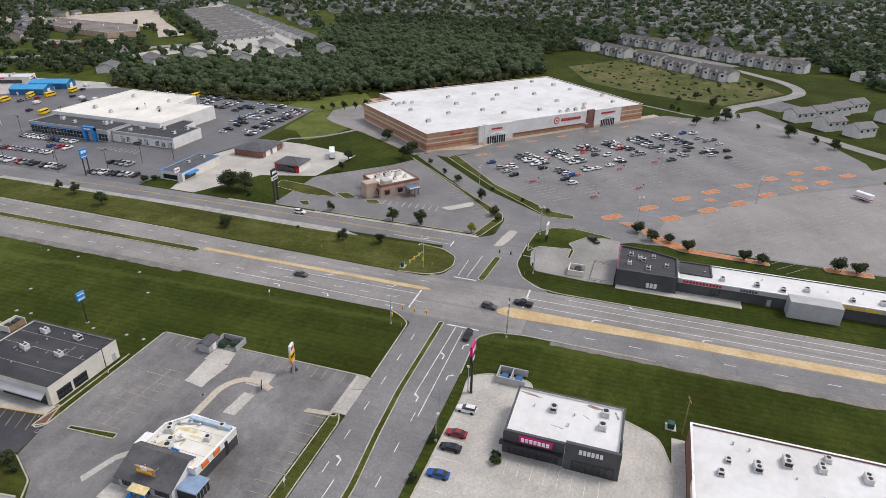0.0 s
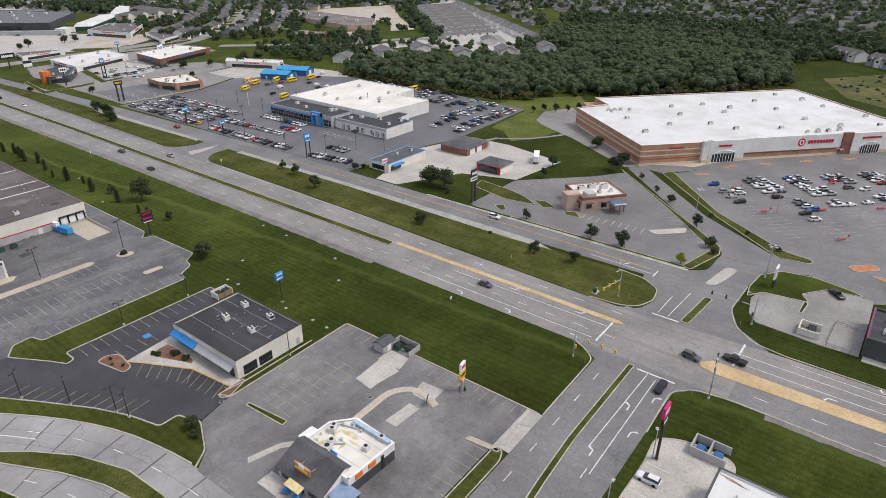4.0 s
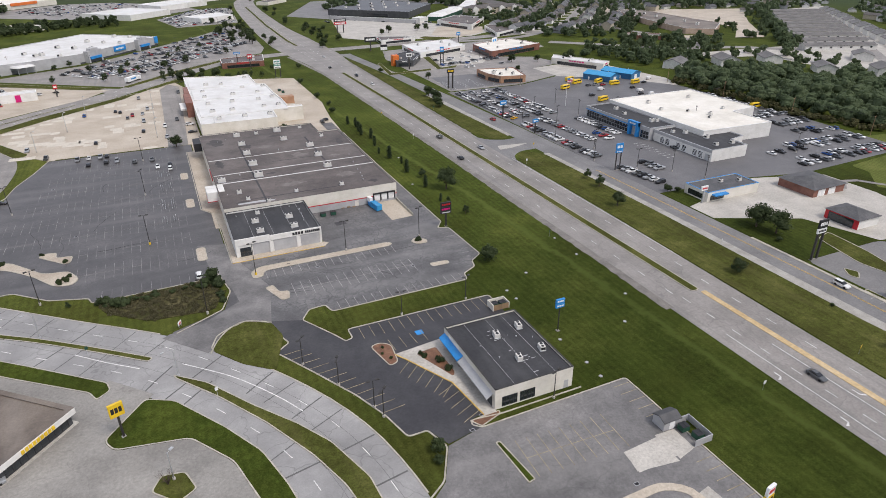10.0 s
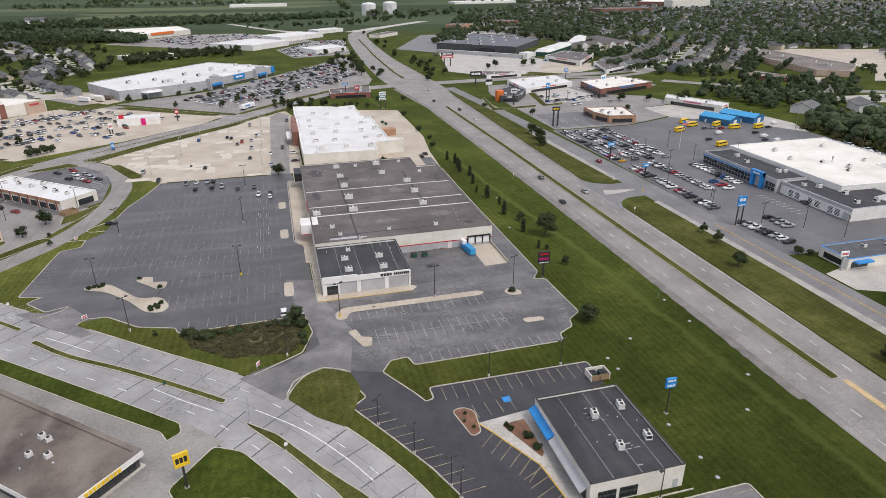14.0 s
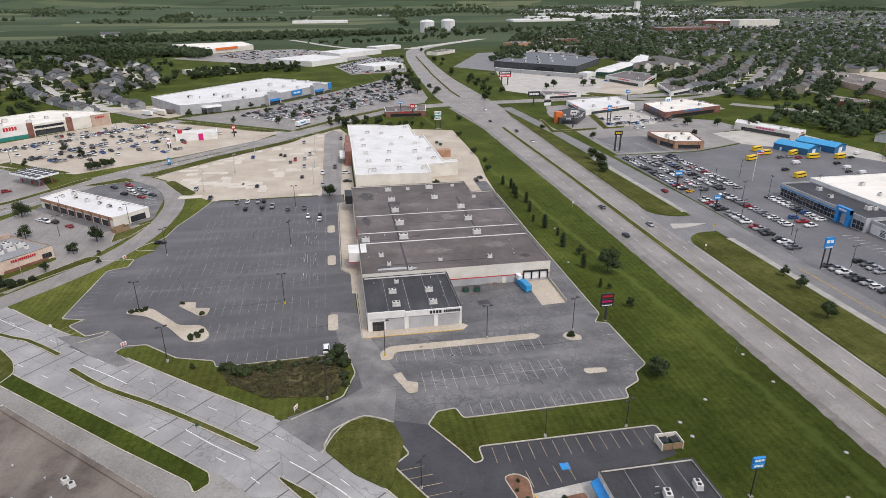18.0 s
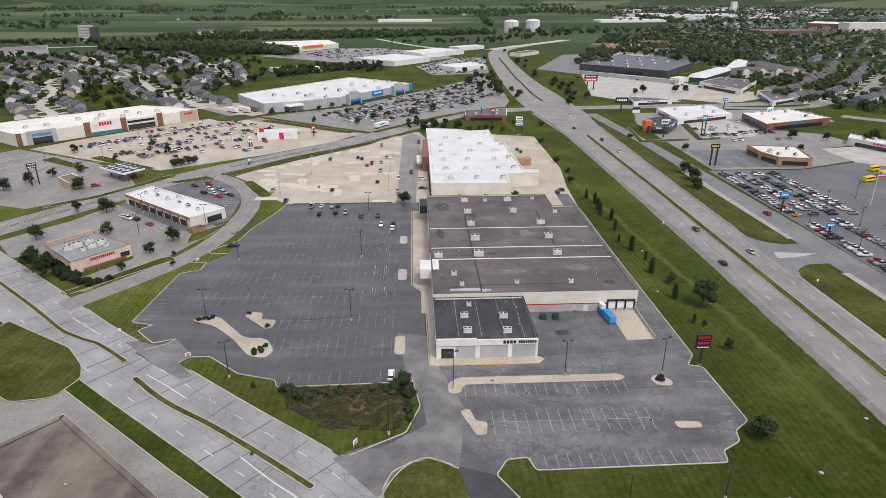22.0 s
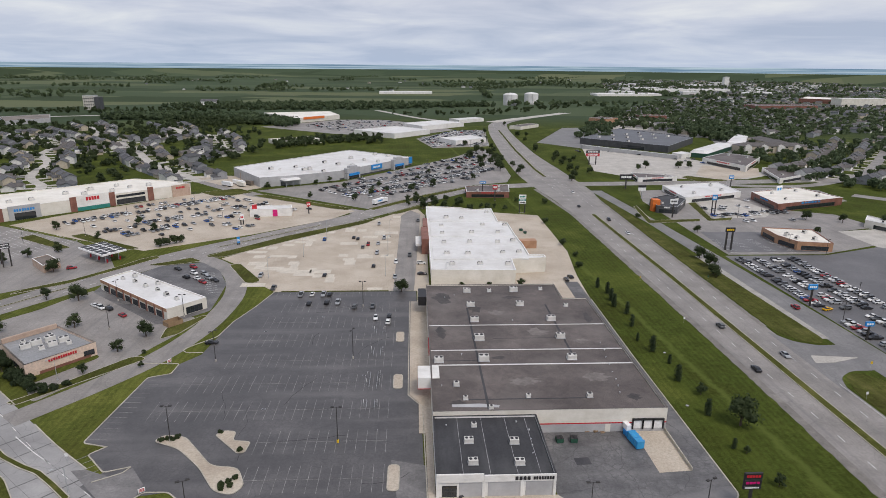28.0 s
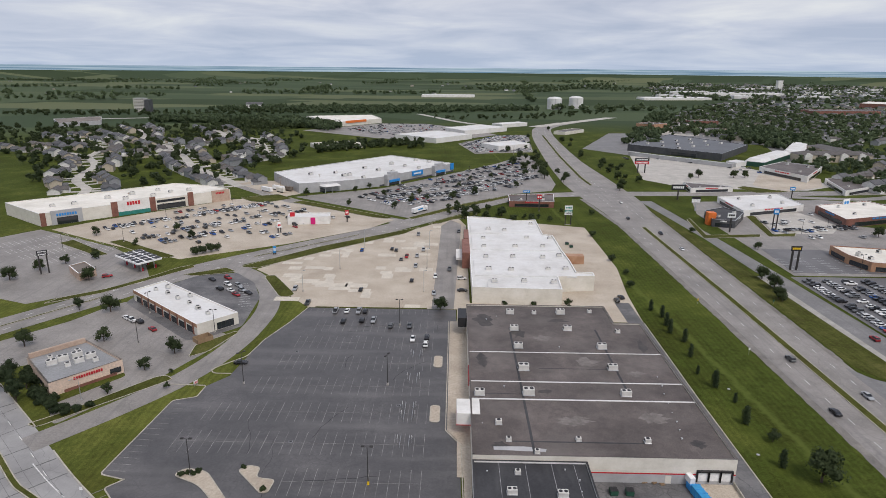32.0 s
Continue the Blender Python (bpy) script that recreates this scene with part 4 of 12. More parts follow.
def hall(name, label, outline, h, wall_mat, roof_mat, parapet=0.5, cap_mat=None, category="store building", thick=0.35, group=""):
    """A flat-roofed building: walls with a parapet, a coping and a sunk roof."""
    ob = thing(name, label, category, group)
    p = ccw(outline)
    inner = shrunk(p, thick)
    n = len(p)
    s = Shape()
    v = [(x, y, -0.1) for x, y in p] + [(x, y, h) for x, y in p] + [(x, y, h) for x, y in inner] + [(x, y, h - parapet) for x, y in inner]
    f = []
    for i in range(n):
        j = (i + 1) % n
        f += [(i, j, n + j, n + i), (n + i, n + j, 2 * n + j, 2 * n + i), (2 * n + i, 2 * n + j, 3 * n + j, 3 * n + i)]
    s.add(v, f)
    part("wall", s, wall_mat, ob)
    part("roof", Shape().prism(inner, h - parapet - 0.3, h - parapet - 0.004), roof_mat, ob)
    s = Shape()
    loop = p + [p[0]]
    ribbon(s, loop, -0.06, thick + 0.05, h + 0.003, h + 0.07)
    part("coping", s, cap_mat or M_WHITE, ob)
    return ob


# ---- building helpers ----
def wall_box(a, b, s0, s1, z0, z1, out=0.08, back=0.05):
    """A block on the wall line a-b, whose outside lies to the right, between s0 and s1 metres from a."""
    a, b = Vector(a), Vector(b)
    t = (b - a).normalized()
    n = Vector((t.y, -t.x))
    p, q = a + t * s0, a + t * s1
    pts = [tuple(p - n * back), tuple(p + n * out), tuple(q + n * out), tuple(q - n * back)]
    return Shape().prism(pts, z0, z1, min(0.03, out * 0.4) if out > 0.05 else 0.0)


def on_wall(parent, name, a, b, s0, s1, z0, z1, mat, out=0.08, label=""):
    return part(name, wall_box(a, b, s0, s1, z0, z1, out), mat, parent, label)


def glazing(parent, name, a, b, s0, s1, z0, z1, n, frame_mat=None, label="", rows=1):
    """A glazed opening: frame bars with panes set back between them."""
    f = Shape()
    w = (s1 - s0) / n
    for i in range(n + 1):
        x = s0 + i * w
        k = wall_box(a, b, x - 0.06, x + 0.06, z0, z1, 0.09, 0.02)
        f.add(k.v, k.f)
    for j in range(rows + 1):
        z = z0 + (z1 - z0) * j / rows
        k = wall_box(a, b, s0, s1, z - 0.06, z + 0.06, 0.085, 0.02)
        f.add(k.v, k.f)
    ob = part(name, f, frame_mat or M_BLACK, parent, label)
    for i in range(n):
        part("pane", wall_box(a, b, s0 + i * w + 0.05, s0 + (i + 1) * w - 0.05, z0 + 0.04, z1 - 0.04, 0.035, 0.02), M_GLASS, ob)
    return ob


def sign_bars(parent, a, b, s0, s1, z0, z1, n, mat, name="sign", out=0.2, gap=0.25, label=""):
    """Raised sign letters, as plain bars."""
    f = Shape()
    w = (s1 - s0) / n
    for i in range(n):
        k = wall_box(a, b, s0 + i * w, s0 + (i + 1) * w - gap * w, z0, z1, out, -0.03)
        f.add(k.v, k.f)
    return part(name, f, mat, parent, label or "raised letters as plain bars")


def unit_kind(name, label, w, d, h, fans):
    ob = thing(name, label, "rooftop unit", z=-50)
    part("base_curb", Shape().box(-w / 2 - 0.1, -d / 2 - 0.1, -0.02, w / 2 + 0.1, d / 2 + 0.1, 0.25, 0.03), M_METAL, ob)
    part("housing", Shape().box(-w / 2, -d / 2, 0.25, w / 2, d / 2, h, 0.06), M_UNIT, ob)
    part("grille", Shape().box(-w / 2 - 0.02, -d / 2 + 0.15, 0.45, -w / 2 + 0.05, d / 2 - 0.15, h - 0.2), M_BLACK, ob)
    for i in range(fans):
        part("fan", Shape().tube(-w / 2 + w * (i + 0.5) / fans, 0, h - 0.02, h + 0.1, min(w / fans, d) * 0.36, None, 12), M_BLACK, ob)
    return ob


UNIT_BIG = unit_kind("rooftop_unit", "pale metal rooftop air unit with fans", 2.6, 1.7, 1.5, 2)
UNIT_SMALL = unit_kind("rooftop_unit", "small pale metal rooftop air unit", 1.5, 1.3, 1.2, 1)
VENT = thing("roof_vent", "small grey metal roof vent", "roof vent", z=-50)
part("pipe", Shape().tube(0, 0, -0.02, 0.6, 0.18, None, 8), M_METAL, VENT)
part("cap", Shape().tube(0, 0, 0.6, 0.78, 0.34, 0.1, 8), M_METAL, VENT)
EXTRA_TEMPLATES = [UNIT_BIG, UNIT_SMALL, VENT]
ru = random.Random(31)


def units(kind, z, places, deg=0.0, group="", s0=0.9, s1=1.1):
    for x, y in places:
        ob = copy_thing(kind, scaled_pose(x, y, z, ru.uniform(s0, s1), deg + ru.choice((0, 180)) + ru.uniform(-2, 2)))
        if group:
            tagged(ob, group=group)


def scaled_pose(x, y, z, k, deg):
    return Matrix.LocRotScale((x, y, z), Euler((0, 0, radians(deg))), (k, k, k))


def gabled_wall(shape, x0, y0, x1, y1, h, rise, along_x=True):
    """Walls of a rectangle with their two gable ends."""
    if along_x:
        m = (y0 + y1) / 2
        v = [(x0, y0, 0), (x1, y0, 0), (x1, y1, 0), (x0, y1, 0), (x0, y0, h), (x1, y0, h), (x1, y1, h), (x0, y1, h), (x0, m, h + rise), (x1, m, h + rise)]
        f = [(0, 1, 5, 4), (2, 3, 7, 6), (1, 2, 6, 9, 5), (3, 0, 4, 8, 7)]
    else:
        m = (x0 + x1) / 2
        v = [(x0, y0, 0), (x1, y0, 0), (x1, y1, 0), (x0, y1, 0), (x0, y0, h), (x1, y0, h), (x1, y1, h), (x0, y1, h), (m, y0, h + rise), (m, y1, h + rise)]
        f = [(0, 1, 5, 8, 4), (1, 2, 6, 5), (2, 3, 7, 9, 6), (3, 0, 4, 7)]
    return shape.add(v, f)


def gable(shape_roof, x0, y0, x1, y1, z, rise, over=0.4, along_x=True):
    """A pitched roof over a rectangle."""
    if along_x:
        ym = (y0 + y1) / 2
        v = [(x0 - over, y0 - over, z), (x1 + over, y0 - over, z), (x1 + over, ym, z + rise), (x0 - over, ym, z + rise), (x0 - over, y1 + over, z), (x1 + over, y1 + over, z)]
    else:
        xm = (x0 + x1) / 2
        v = [(x0 - over, y1 + over, z), (x0 - over, y0 - over, z), (xm, y0 - over, z + rise), (xm, y1 + over, z + rise), (x1 + over, y1 + over, z), (x1 + over, y0 - over, z)]
    k = [(a, b, c - 0.18) for a, b, c in v]
    f = [(0, 1, 2, 3), (3, 2, 5, 4), (9, 8, 7, 6), (10, 11, 8, 9), (0, 6, 7, 1), (4, 5, 11, 10), (1, 7, 8, 2), (2, 8, 11, 5), (3, 9, 6, 0), (4, 10, 9, 3)]
    shape_roof.add(v + k, f)
    return shape_roof


def hip(shape_roof, x0, y0, x1, y1, z, rise, over=0.5):
    if x1 - x0 > y1 - y0:
        d = (y1 - y0) / 2
        r = [(x0 + d, (y0 + y1) / 2, z + rise), (x1 - d, (y0 + y1) / 2, z + rise)]
        f = [(0, 1, 5, 4), (2, 3, 4, 5), (1, 2, 5), (3, 0, 4), (3, 2, 1, 0)]
    else:
        d = (x1 - x0) / 2
        r = [((x0 + x1) / 2, y0 + d, z + rise), ((x0 + x1) / 2, y1 - d, z + rise)]
        f = [(0, 1, 4), (1, 2, 5, 4), (2, 3, 5), (3, 0, 4, 5), (3, 2, 1, 0)]
    v = [(x0 - over, y0 - over, z), (x1 + over, y0 - over, z), (x1 + over, y1 + over, z), (x0 - over, y1 + over, z)] + r
    return shape_roof.add(v, f)


# ---- the shoe store ----
ob = hall("shoe_store", "white shoe store with black flat roof and grey shutters", rect(1.6, -0.8, 30, 25), 6.0, M_WALL_WHITE, M_ROOF_BLACK, 0.5, M_ROOF_BLACK)
A, B = (1.6, -0.8), (30, -0.8)
on_wall(ob, "fascia", A, B, 0, 11.2, 4.3, 6.5, M_WALL_WHITE, 0.35, "white raised fascia")
on_wall(ob, "fascia", A, B, 11.25, 28.4, 4.3, 6.08, M_WALL_WHITE, 0.3)
for s0, s1 in ((5.4, 10.8), (12.2, 19.8), (21.2, 27.6)):
    on_wall(ob, "shutter", A, B, s0, s1, 0.1, 4.2, M_WALL_GREY, 0.1, "grey metal shutter")
for s0 in (0.0, 10.85, 19.9, 27.7):
    on_wall(ob, "pilaster", A, B, s0, s0 + 0.7, 0, 4.3, M_WALL_WHITE, 0.3)
glazing(ob, "entrance_window", A, B, 1.4, 4.8, 0.1, 3.2, 3, rows=2, label="dark glazed entrance")
sign_bars(ob, A, B, 18.6, 22.4, 4.75, 5.65, 4, M_BLACK, out=0.45)
sign_bars(ob, A, B, 22.9, 28.0, 4.8, 5.6, 8, M_BLACK, out=0.45)
s = Shape()
for x_ in (8, 14.5, 21, 26.5):
    s.box(x_, -0.3, 5.48, x_ + 0.08, 24.5, 5.51)
part("roof_seam", s, M_WALL_GREY, ob, "pale membrane seams")
units(UNIT_BIG, 5.48, [(10.4, 13.3), (22, 12.6), (10.7, 4.4), (22, 3.9)], 0, "units on the shoe store")
units(UNIT_SMALL, 5.48, [(12.4, 20.5)])
units(VENT, 5.48, [(26, 8), (26.4, 11), (26.6, 14), (26.8, 18), (5, 21), (24, 22)], 0, "", 0.5, 0.8)

# ---- the long ballast-roofed store ----
BOX = [(1.6, 25.3), (67, 25.3), (67, 110), (57, 110), (57, 127), (1.6, 127)]
ob = hall("big_box_store", "long store with brown ballast roof and pale dock wall", BOX, 7.3, M_WALL_CREAM, M_ROOF_GRAVEL, 0.35, M_ROOF_GRAVEL)
A, B = (30.2, 25.3), (67, 25.3)
on_wall(ob, "lower_wall", A, B, 0, 36.8, 0, 2.6, M_WALL_GREY, 0.04, "grey painted lower wall")
on_wall(ob, "red_stripe", A, B, 0, 36.8, 2.6, 2.95, M_RED, 0.05, "faded red stripe")
for s0 in (27.4, 30.3, 33.2):
    dk = on_wall(ob, "dock_door", A, B, s0, s0 + 2.5, 1.0, 3.6, M_WHITE, 0.12, "white dock door")
    f = Shape()
    for (q0, q1, z0, z1) in ((s0 - 0.35, s0, 0.9, 4.0), (s0 + 2.5, s0 + 2.85, 0.9, 4.0), (s0 - 0.35, s0 + 2.85, 3.6, 4.1)):
        k = wall_box(A, B, q0, q1, z0, z1, 0.5)
        f.add(k.v, k.f)
    part("dock_seal", f, M_BLACK, dk, "black rubber dock seal")
on_wall(ob, "service_door", A, B, 19.5, 21, 0.05, 2.3, M_WALL_CREAM, 0.1)
s = Shape()
for y_, k_ in ((84.2, 0.2), (63.6, 0.25), (53.0, 0.28)):
    s.box(2, y_ - k_, 6.94, 66.6, y_ + k_, 7.08, 0.02)
part("expansion_joint", s, M_ROOF_WHITE, ob, "white raised expansion joints")
s = Shape()
s.box(16.8, 25.8, 6.94, 17.5, 101, 6.97)
s.box(48.3, 58, 6.94, 49.0, 104, 6.97)
s.box(11, 31.6, 6.94, 48, 32.1, 6.965)
s.box(3, 56, 6.94, 17, 56.3, 6.965)
s.box(24, 72.6, 6.94, 46, 72.9, 6.965)
part("tar_strip", s, M_ROOF_BLACK, ob, "black tar strips")
s = Shape()
s.prism([(7, 28), (20, 27.4), (20.4, 28.6), (15, 29.6), (7, 29.4)], 6.94, 6.96)
part("roof_patch", s, M_WALL_GREY, ob, "pale roof patch")
M_ROOF_WORN = material("bare_dark_ballast", ((0.030, 0.026, 0.025), (0.046, 0.040, 0.037), (0.068, 0.058, 0.053)), grain=4, patch=0.3, fleck=0.3, fleck_scale=0.8)
M_ROOF_PALE = material("bleached_pale_ballast", ((0.115, 0.100, 0.090), (0.150, 0.132, 0.120), (0.19, 0.17, 0.155)), grain=4, patch=0.3, fleck=0.3, fleck_scale=0.8)
rb_ = random.Random(41)
for x_, y_, w_, d_, m_ in ((8, 112, 9, 12, M_ROOF_WORN), (20, 100, 5, 9, M_ROOF_WORN), (6, 78, 4, 10, M_ROOF_WORN), (30, 42, 10, 5, M_ROOF_PALE), (52, 44, 9, 6, M_ROOF_PALE), (40, 78, 9, 6, M_ROOF_PALE), (28, 96, 7, 5, M_ROOF_PALE), (9, 30, 5, 3, M_ROOF_WORN), (62, 90, 3, 12, M_ROOF_WORN), (54, 70, 6, 4, M_ROOF_PALE), (24, 58, 5, 2.4, M_ROOF_WORN), (36, 112, 8, 4, M_ROOF_WORN), (60, 32, 4, 4, M_ROOF_WORN)):
    part("roof_patch", Shape().prism([(x_ + w_ / 2 * math.cos(k_ * 0.3491) * rb_.uniform(0.5, 1.25), y_ + d_ / 2 * math.sin(k_ * 0.3491) * rb_.uniform(0.5, 1.25)) for k_ in range(18)], 6.9, 6.9485 + 0.003 * rb_.random()), m_, ob, "worn patch in the ballast")
part("entrance_canopy", Shape().box(-2.4, 44.5, 3.6, 4.2, 52.5, 7.2, 0.08), M_WALL_WHITE, ob, "white entrance canopy block")
part("canopy_stripe", Shape().box(-2.46, 44.4, 3.4, 1.6, 52.6, 3.62), M_RED, ob, "red stripe under the canopy")
on_wall(ob, "red_sign", (1.6, 127), (1.6, 25.3), 52, 62, 4.5, 6.6, M_RED, 0.25, "red store sign")
part("entrance_canopy", Shape().box(-1.8, 112, 3.8, 1.5, 122, 7.6, 0.08), M_BLACK, ob, "dark corner canopy")
glazing(ob, "shop_window", (1.6, 127), (1.6, 25.3), 66, 74, 0.2, 3.2, 5)
units(UNIT_BIG, 6.94, [(18.6, 118.9), (38.3, 119.5), (18.8, 103.2), (38.4, 103.6), (18.9, 88.1), (47.6, 88.4), (19, 71.9), (47.6, 72.8), (18.9, 56.2), (47.6, 56.4), (4.4, 55.6)], 0, "units on the ballast roof", 1.1, 1.3)
units(UNIT_SMALL, 6.94, [(11.1, 32.1), (29.2, 32.7), (46.9, 32.4), (56.4, 102), (17.8, 26.9), (28, 119), (50, 121), (9, 40)], 0, "", 0.8, 1.1)
units(VENT, 6.94, [(4.6, 40), (56 + 0.2, 34), (57, 38), (57.6, 42), (58, 47), (58.6, 52), (59, 57), (12, 60), (33, 88), (9, 112), (13, 115), (60, 62), (60.4, 68)], 0, "vents on the ballast roof", 0.5, 0.9)

# ---- the store with the stepped white roof ----
WHT = [(4.5, 147), (43.5, 145.5), (44.3, 163), (61.5, 165), (61.5, 169.5), (54, 170), (54, 188), (53, 206), (52.6, 236), (47.3, 239), (47.3, 274), (35, 271), (26, 277), (4.5, 281)]
ob = hall("white_roof_store", "sprawling store with stepped white roof and cream walls", WHT, 7.6, M_WALL_CREAM, M_ROOF_WHITE)
for x0, y0, x1, y1, h in ((6, 163.5, 53, 187.5, 0.35), (6, 206, 51.6, 235, 0.35), (6, 240, 46, 270, 0.3)):
    part("raised_roof", Shape().box(x0, y0, 6.9, x1, y1, 7.1 + h, 0.05), M_ROOF_WHITE, ob)
part("entrance_block", Shape().box(0.6, 196, 0, 4.6, 222, 8.6, 0.1), M_BRICK_RED, ob, "red brick entrance block")
part("entrance_block", Shape().box(1.8, 226, 0, 4.6, 246, 7.9, 0.1), M_BRICK_RED, ob)
part("canopy", Shape().box(-2.6, 200, 3.4, 0.7, 216, 4.6, 0.08), M_WALL_WHITE, ob)
part("loading_dock", Shape().box(52.8, 206, 0, 65, 211, 4.4, 0.06), M_BRICK_TAN, ob, "tan walled loading dock")
units(UNIT_BIG, 7.1, [(16.4, 248.2), (25.8, 246.7), (12.6, 228.1), (36.9, 230), (50, 229), (12.3, 211.5), (29, 212.3), (43.9, 213), (12.5, 193.2), (26.2, 193.9), (41.2, 193.1), (50, 196.5), (12.9, 172.4), (23.5, 172), (41.3, 173.7), (49.7, 174.1), (14.6, 155.3), (28, 155.9), (41.2, 154.9), (43, 262.2)], 0, "units on the white roof", 0.9, 1.2)

# ---- the small store with the blue awning ----
ob = hall("phone_store", "small cream store with black roof and blue awning", rect(43.3, -100.4, 63.6, -73.4), 5.5, M_WALL_CREAM, M_ROOF_BLACK, 0.45, M_POLE, thick=0.25)
A, B = (43.3, -100.4), (63.6, -100.4)
glazing(ob, "window", A, B, 1.8, 5.6, 0.5, 3.0, 4, label="dark glazed window")
glazing(ob, "window", A, B, 6.4, 10.2, 0.5, 3.0, 4)
on_wall(ob, "service_door", A, B, 18, 19.2, 0.05, 2.2, M_WALL_GREY, 0.06, "grey steel door")
W0, W1 = (43.3, -73.4), (43.3, -100.4)
s = Shape()
s.add([(43.3, -73.6, 3.9), (43.3, -84.2, 3.9), (41.7, -84.2, 2.9), (41.7, -73.6, 2.9), (43.3, -73.6, 3.75), (43.3, -84.2, 3.75), (41.7, -84.2, 2.6), (41.7, -73.6, 2.6)], [(0, 1, 2, 3), (7, 6, 5, 4), (3, 2, 6, 7), (0, 3, 7, 4), (1, 5, 6, 2)])
part("awning", s, M_BLUE, ob, "bright blue sloping awning")
s = Shape()
s.add([(43.3, -84.5, 3.9), (43.3, -99.4, 3.9), (41.7, -99.4, 2.9), (41.7, -84.5, 2.9), (43.3, -84.5, 3.75), (43.3, -99.4, 3.75), (41.7, -99.4, 2.6), (41.7, -84.5, 2.6)], [(0, 1, 2, 3), (7, 6, 5, 4), (3, 2, 6, 7), (0, 3, 7, 4), (1, 5, 6, 2)])
part("awning", s, M_WALL_GREY, ob, "grey sloping awning")
glazing(ob, "shop_window", W0, W1, 1, 10.6, 0.2, 2.8, 6)
glazing(ob, "shop_window", W0, W1, 12, 25.6, 0.2, 2.8, 7)
sign_bars(ob, W0, W1, 3, 9, 4.2, 5.0, 7, M_WHITE)
s = Shape()
for x_ in (48.5, 54.6, 59.2):
    s.box(x_, -100, 5.04, x_ + 0.07, -73.8, 5.07)
for k_ in range(14):
    x_, y_ = 50 + ru.uniform(0, 7), -98 + ru.uniform(0, 20)
    s.box(x_, y_, 5.04, x_ + ru.uniform(0.3, 1.6), y_ + ru.uniform(0.08, 0.25), 5.065)
part("roof_seam", s, M_WALL_GREY, ob, "pale seams and scuffs")
units(UNIT_BIG, 5.05, [(53.6, -81.9), (60.6, -80.6), (54, -92.3), (61, -91)], 80, "units on the small store", 0.75, 0.85)
units(VENT, 5.05, [(48, -84), (58, -84), (61.5, -86), (50, -90)], 0, "", 0.4, 0.6)

# ---- the drive-in restaurant ----
ob = hall("drive_in_restaurant", "shabby fast food restaurant with shingled front and patched white roof", [(34.8, -146.7), (47.4, -147.2), (48, -136), (43.6, -132.2), (35.2, -132)], 4.3, M_WALL_WHITE, M_ROOF_CREAM, 0.4)
# a steep shingled gable over the dining room, its ridge along the front
s = Shape()
PROFILE = [(29.2, 2.75), (29.2, 2.95), (35.4, 5.75), (37.2, 4.95), (37.2, 4.75), (35.4, 5.5)]
n_ = len(PROFILE)
s.add([(x_, y_, z_) for y_ in (-145.2, -131.8) for x_, z_ in PROFILE], [(i, (i + 1) % n_, n_ + (i + 1) % n_, n_ + i) for i in range(n_)] + [(5, 4, 3, 2), (5, 2, 1, 0), (n_ + 2, n_ + 3, n_ + 4, n_ + 5), (n_, n_ + 1, n_ + 2, n_ + 5)])
part("front_roof", s, M_SHINGLE, ob, "dark grey shingled gable roof")
for y_ in (-144.8, -132.2):
    part("gable_wall", Shape().add([(29.9, y_ - 0.1, 0), (36.8, y_ - 0.1, 0), (36.8, y_ - 0.1, 4.9), (35.4, y_ - 0.1, 5.5), (29.9, y_ - 0.1, 3.0), (29.9, y_ + 0.1, 0), (36.8, y_ + 0.1, 0), (36.8, y_ + 0.1, 4.9), (35.4, y_ + 0.1, 5.5), (29.9, y_ + 0.1, 3.0)], [(0, 1, 2, 3, 4), (9, 8, 7, 6, 5), (0, 4, 9, 5), (4, 3, 8, 9), (3, 2, 7, 8)]), M_WALL_WHITE, ob, "white gable end")
part("front_wall", Shape().box(29.8, -144.7, 0, 30.1, -132.3, 2.95), M_WALL_GREY, ob, "grey board front wall")
glazing(ob, "window", (29.8, -132.3), (29.8, -144.7), 0.8, 3.4, 0.8, 2.5, 3)
glazing(ob, "window", (29.8, -132.3), (29.8, -144.7), 8.6, 11.8, 0.8, 2.5, 3)
on_wall(ob, "door", (29.8, -132.3), (29.8, -144.7), 5.4, 7.2, 0, 2.3, M_GLASS, 0.1)
# the worn emblem on the roof
badge = part("sign_board", Shape().prism([(30.9 + 0.35 * math.cos(t_ * 0.3927), -138.4 + 2.4 * math.sin(t_ * 0.3927)) for t_ in range(16)], 4.3, 5.9, 0.08), M_BRICK_TAN, ob, "weathered oval roof sign")
part("sign_band", Shape().box(30.46, -140.2, 4.85, 30.62, -136.7, 5.4, 0.03), M_YELLOW, badge, "faded yellow lettering band")
part("sign_crest", Shape().box(30.5, -139.2, 5.45, 30.66, -137.8, 6.4, 0.05), M_WHITE, badge, "pale crest")
part("sign_foot", Shape().box(30.48, -139.9, 4.42, 30.6, -137.2, 4.78, 0.03), M_RED, badge, "faded red lettering band")
for y_ in (-140, -136.9):
    part("sign_brace", Shape().bar((31.1, y_, 4.7), (32.8, y_, 4.55), 0.05), M_METAL, ob)
M_CANVAS = material("pale_yellow_canvas", tone(0.66, 0.53, 0.27, 0.1), patch=0.4)
part("entrance_canopy", Shape().add([(29.4, -140.6, 3.0), (29.4, -136.4, 3.0), (27.6, -136.4, 2.6), (27.6, -140.6, 2.6), (29.4, -140.6, 2.9), (29.4, -136.4, 2.9), (27.6, -136.4, 2.45), (27.6, -140.6, 2.45)], [(0, 1, 2, 3), (7, 6, 5, 4), (3, 2, 6, 7), (0, 3, 7, 4), (2, 1, 5, 6)]), M_CANVAS, ob, "pale yellow entrance canopy")
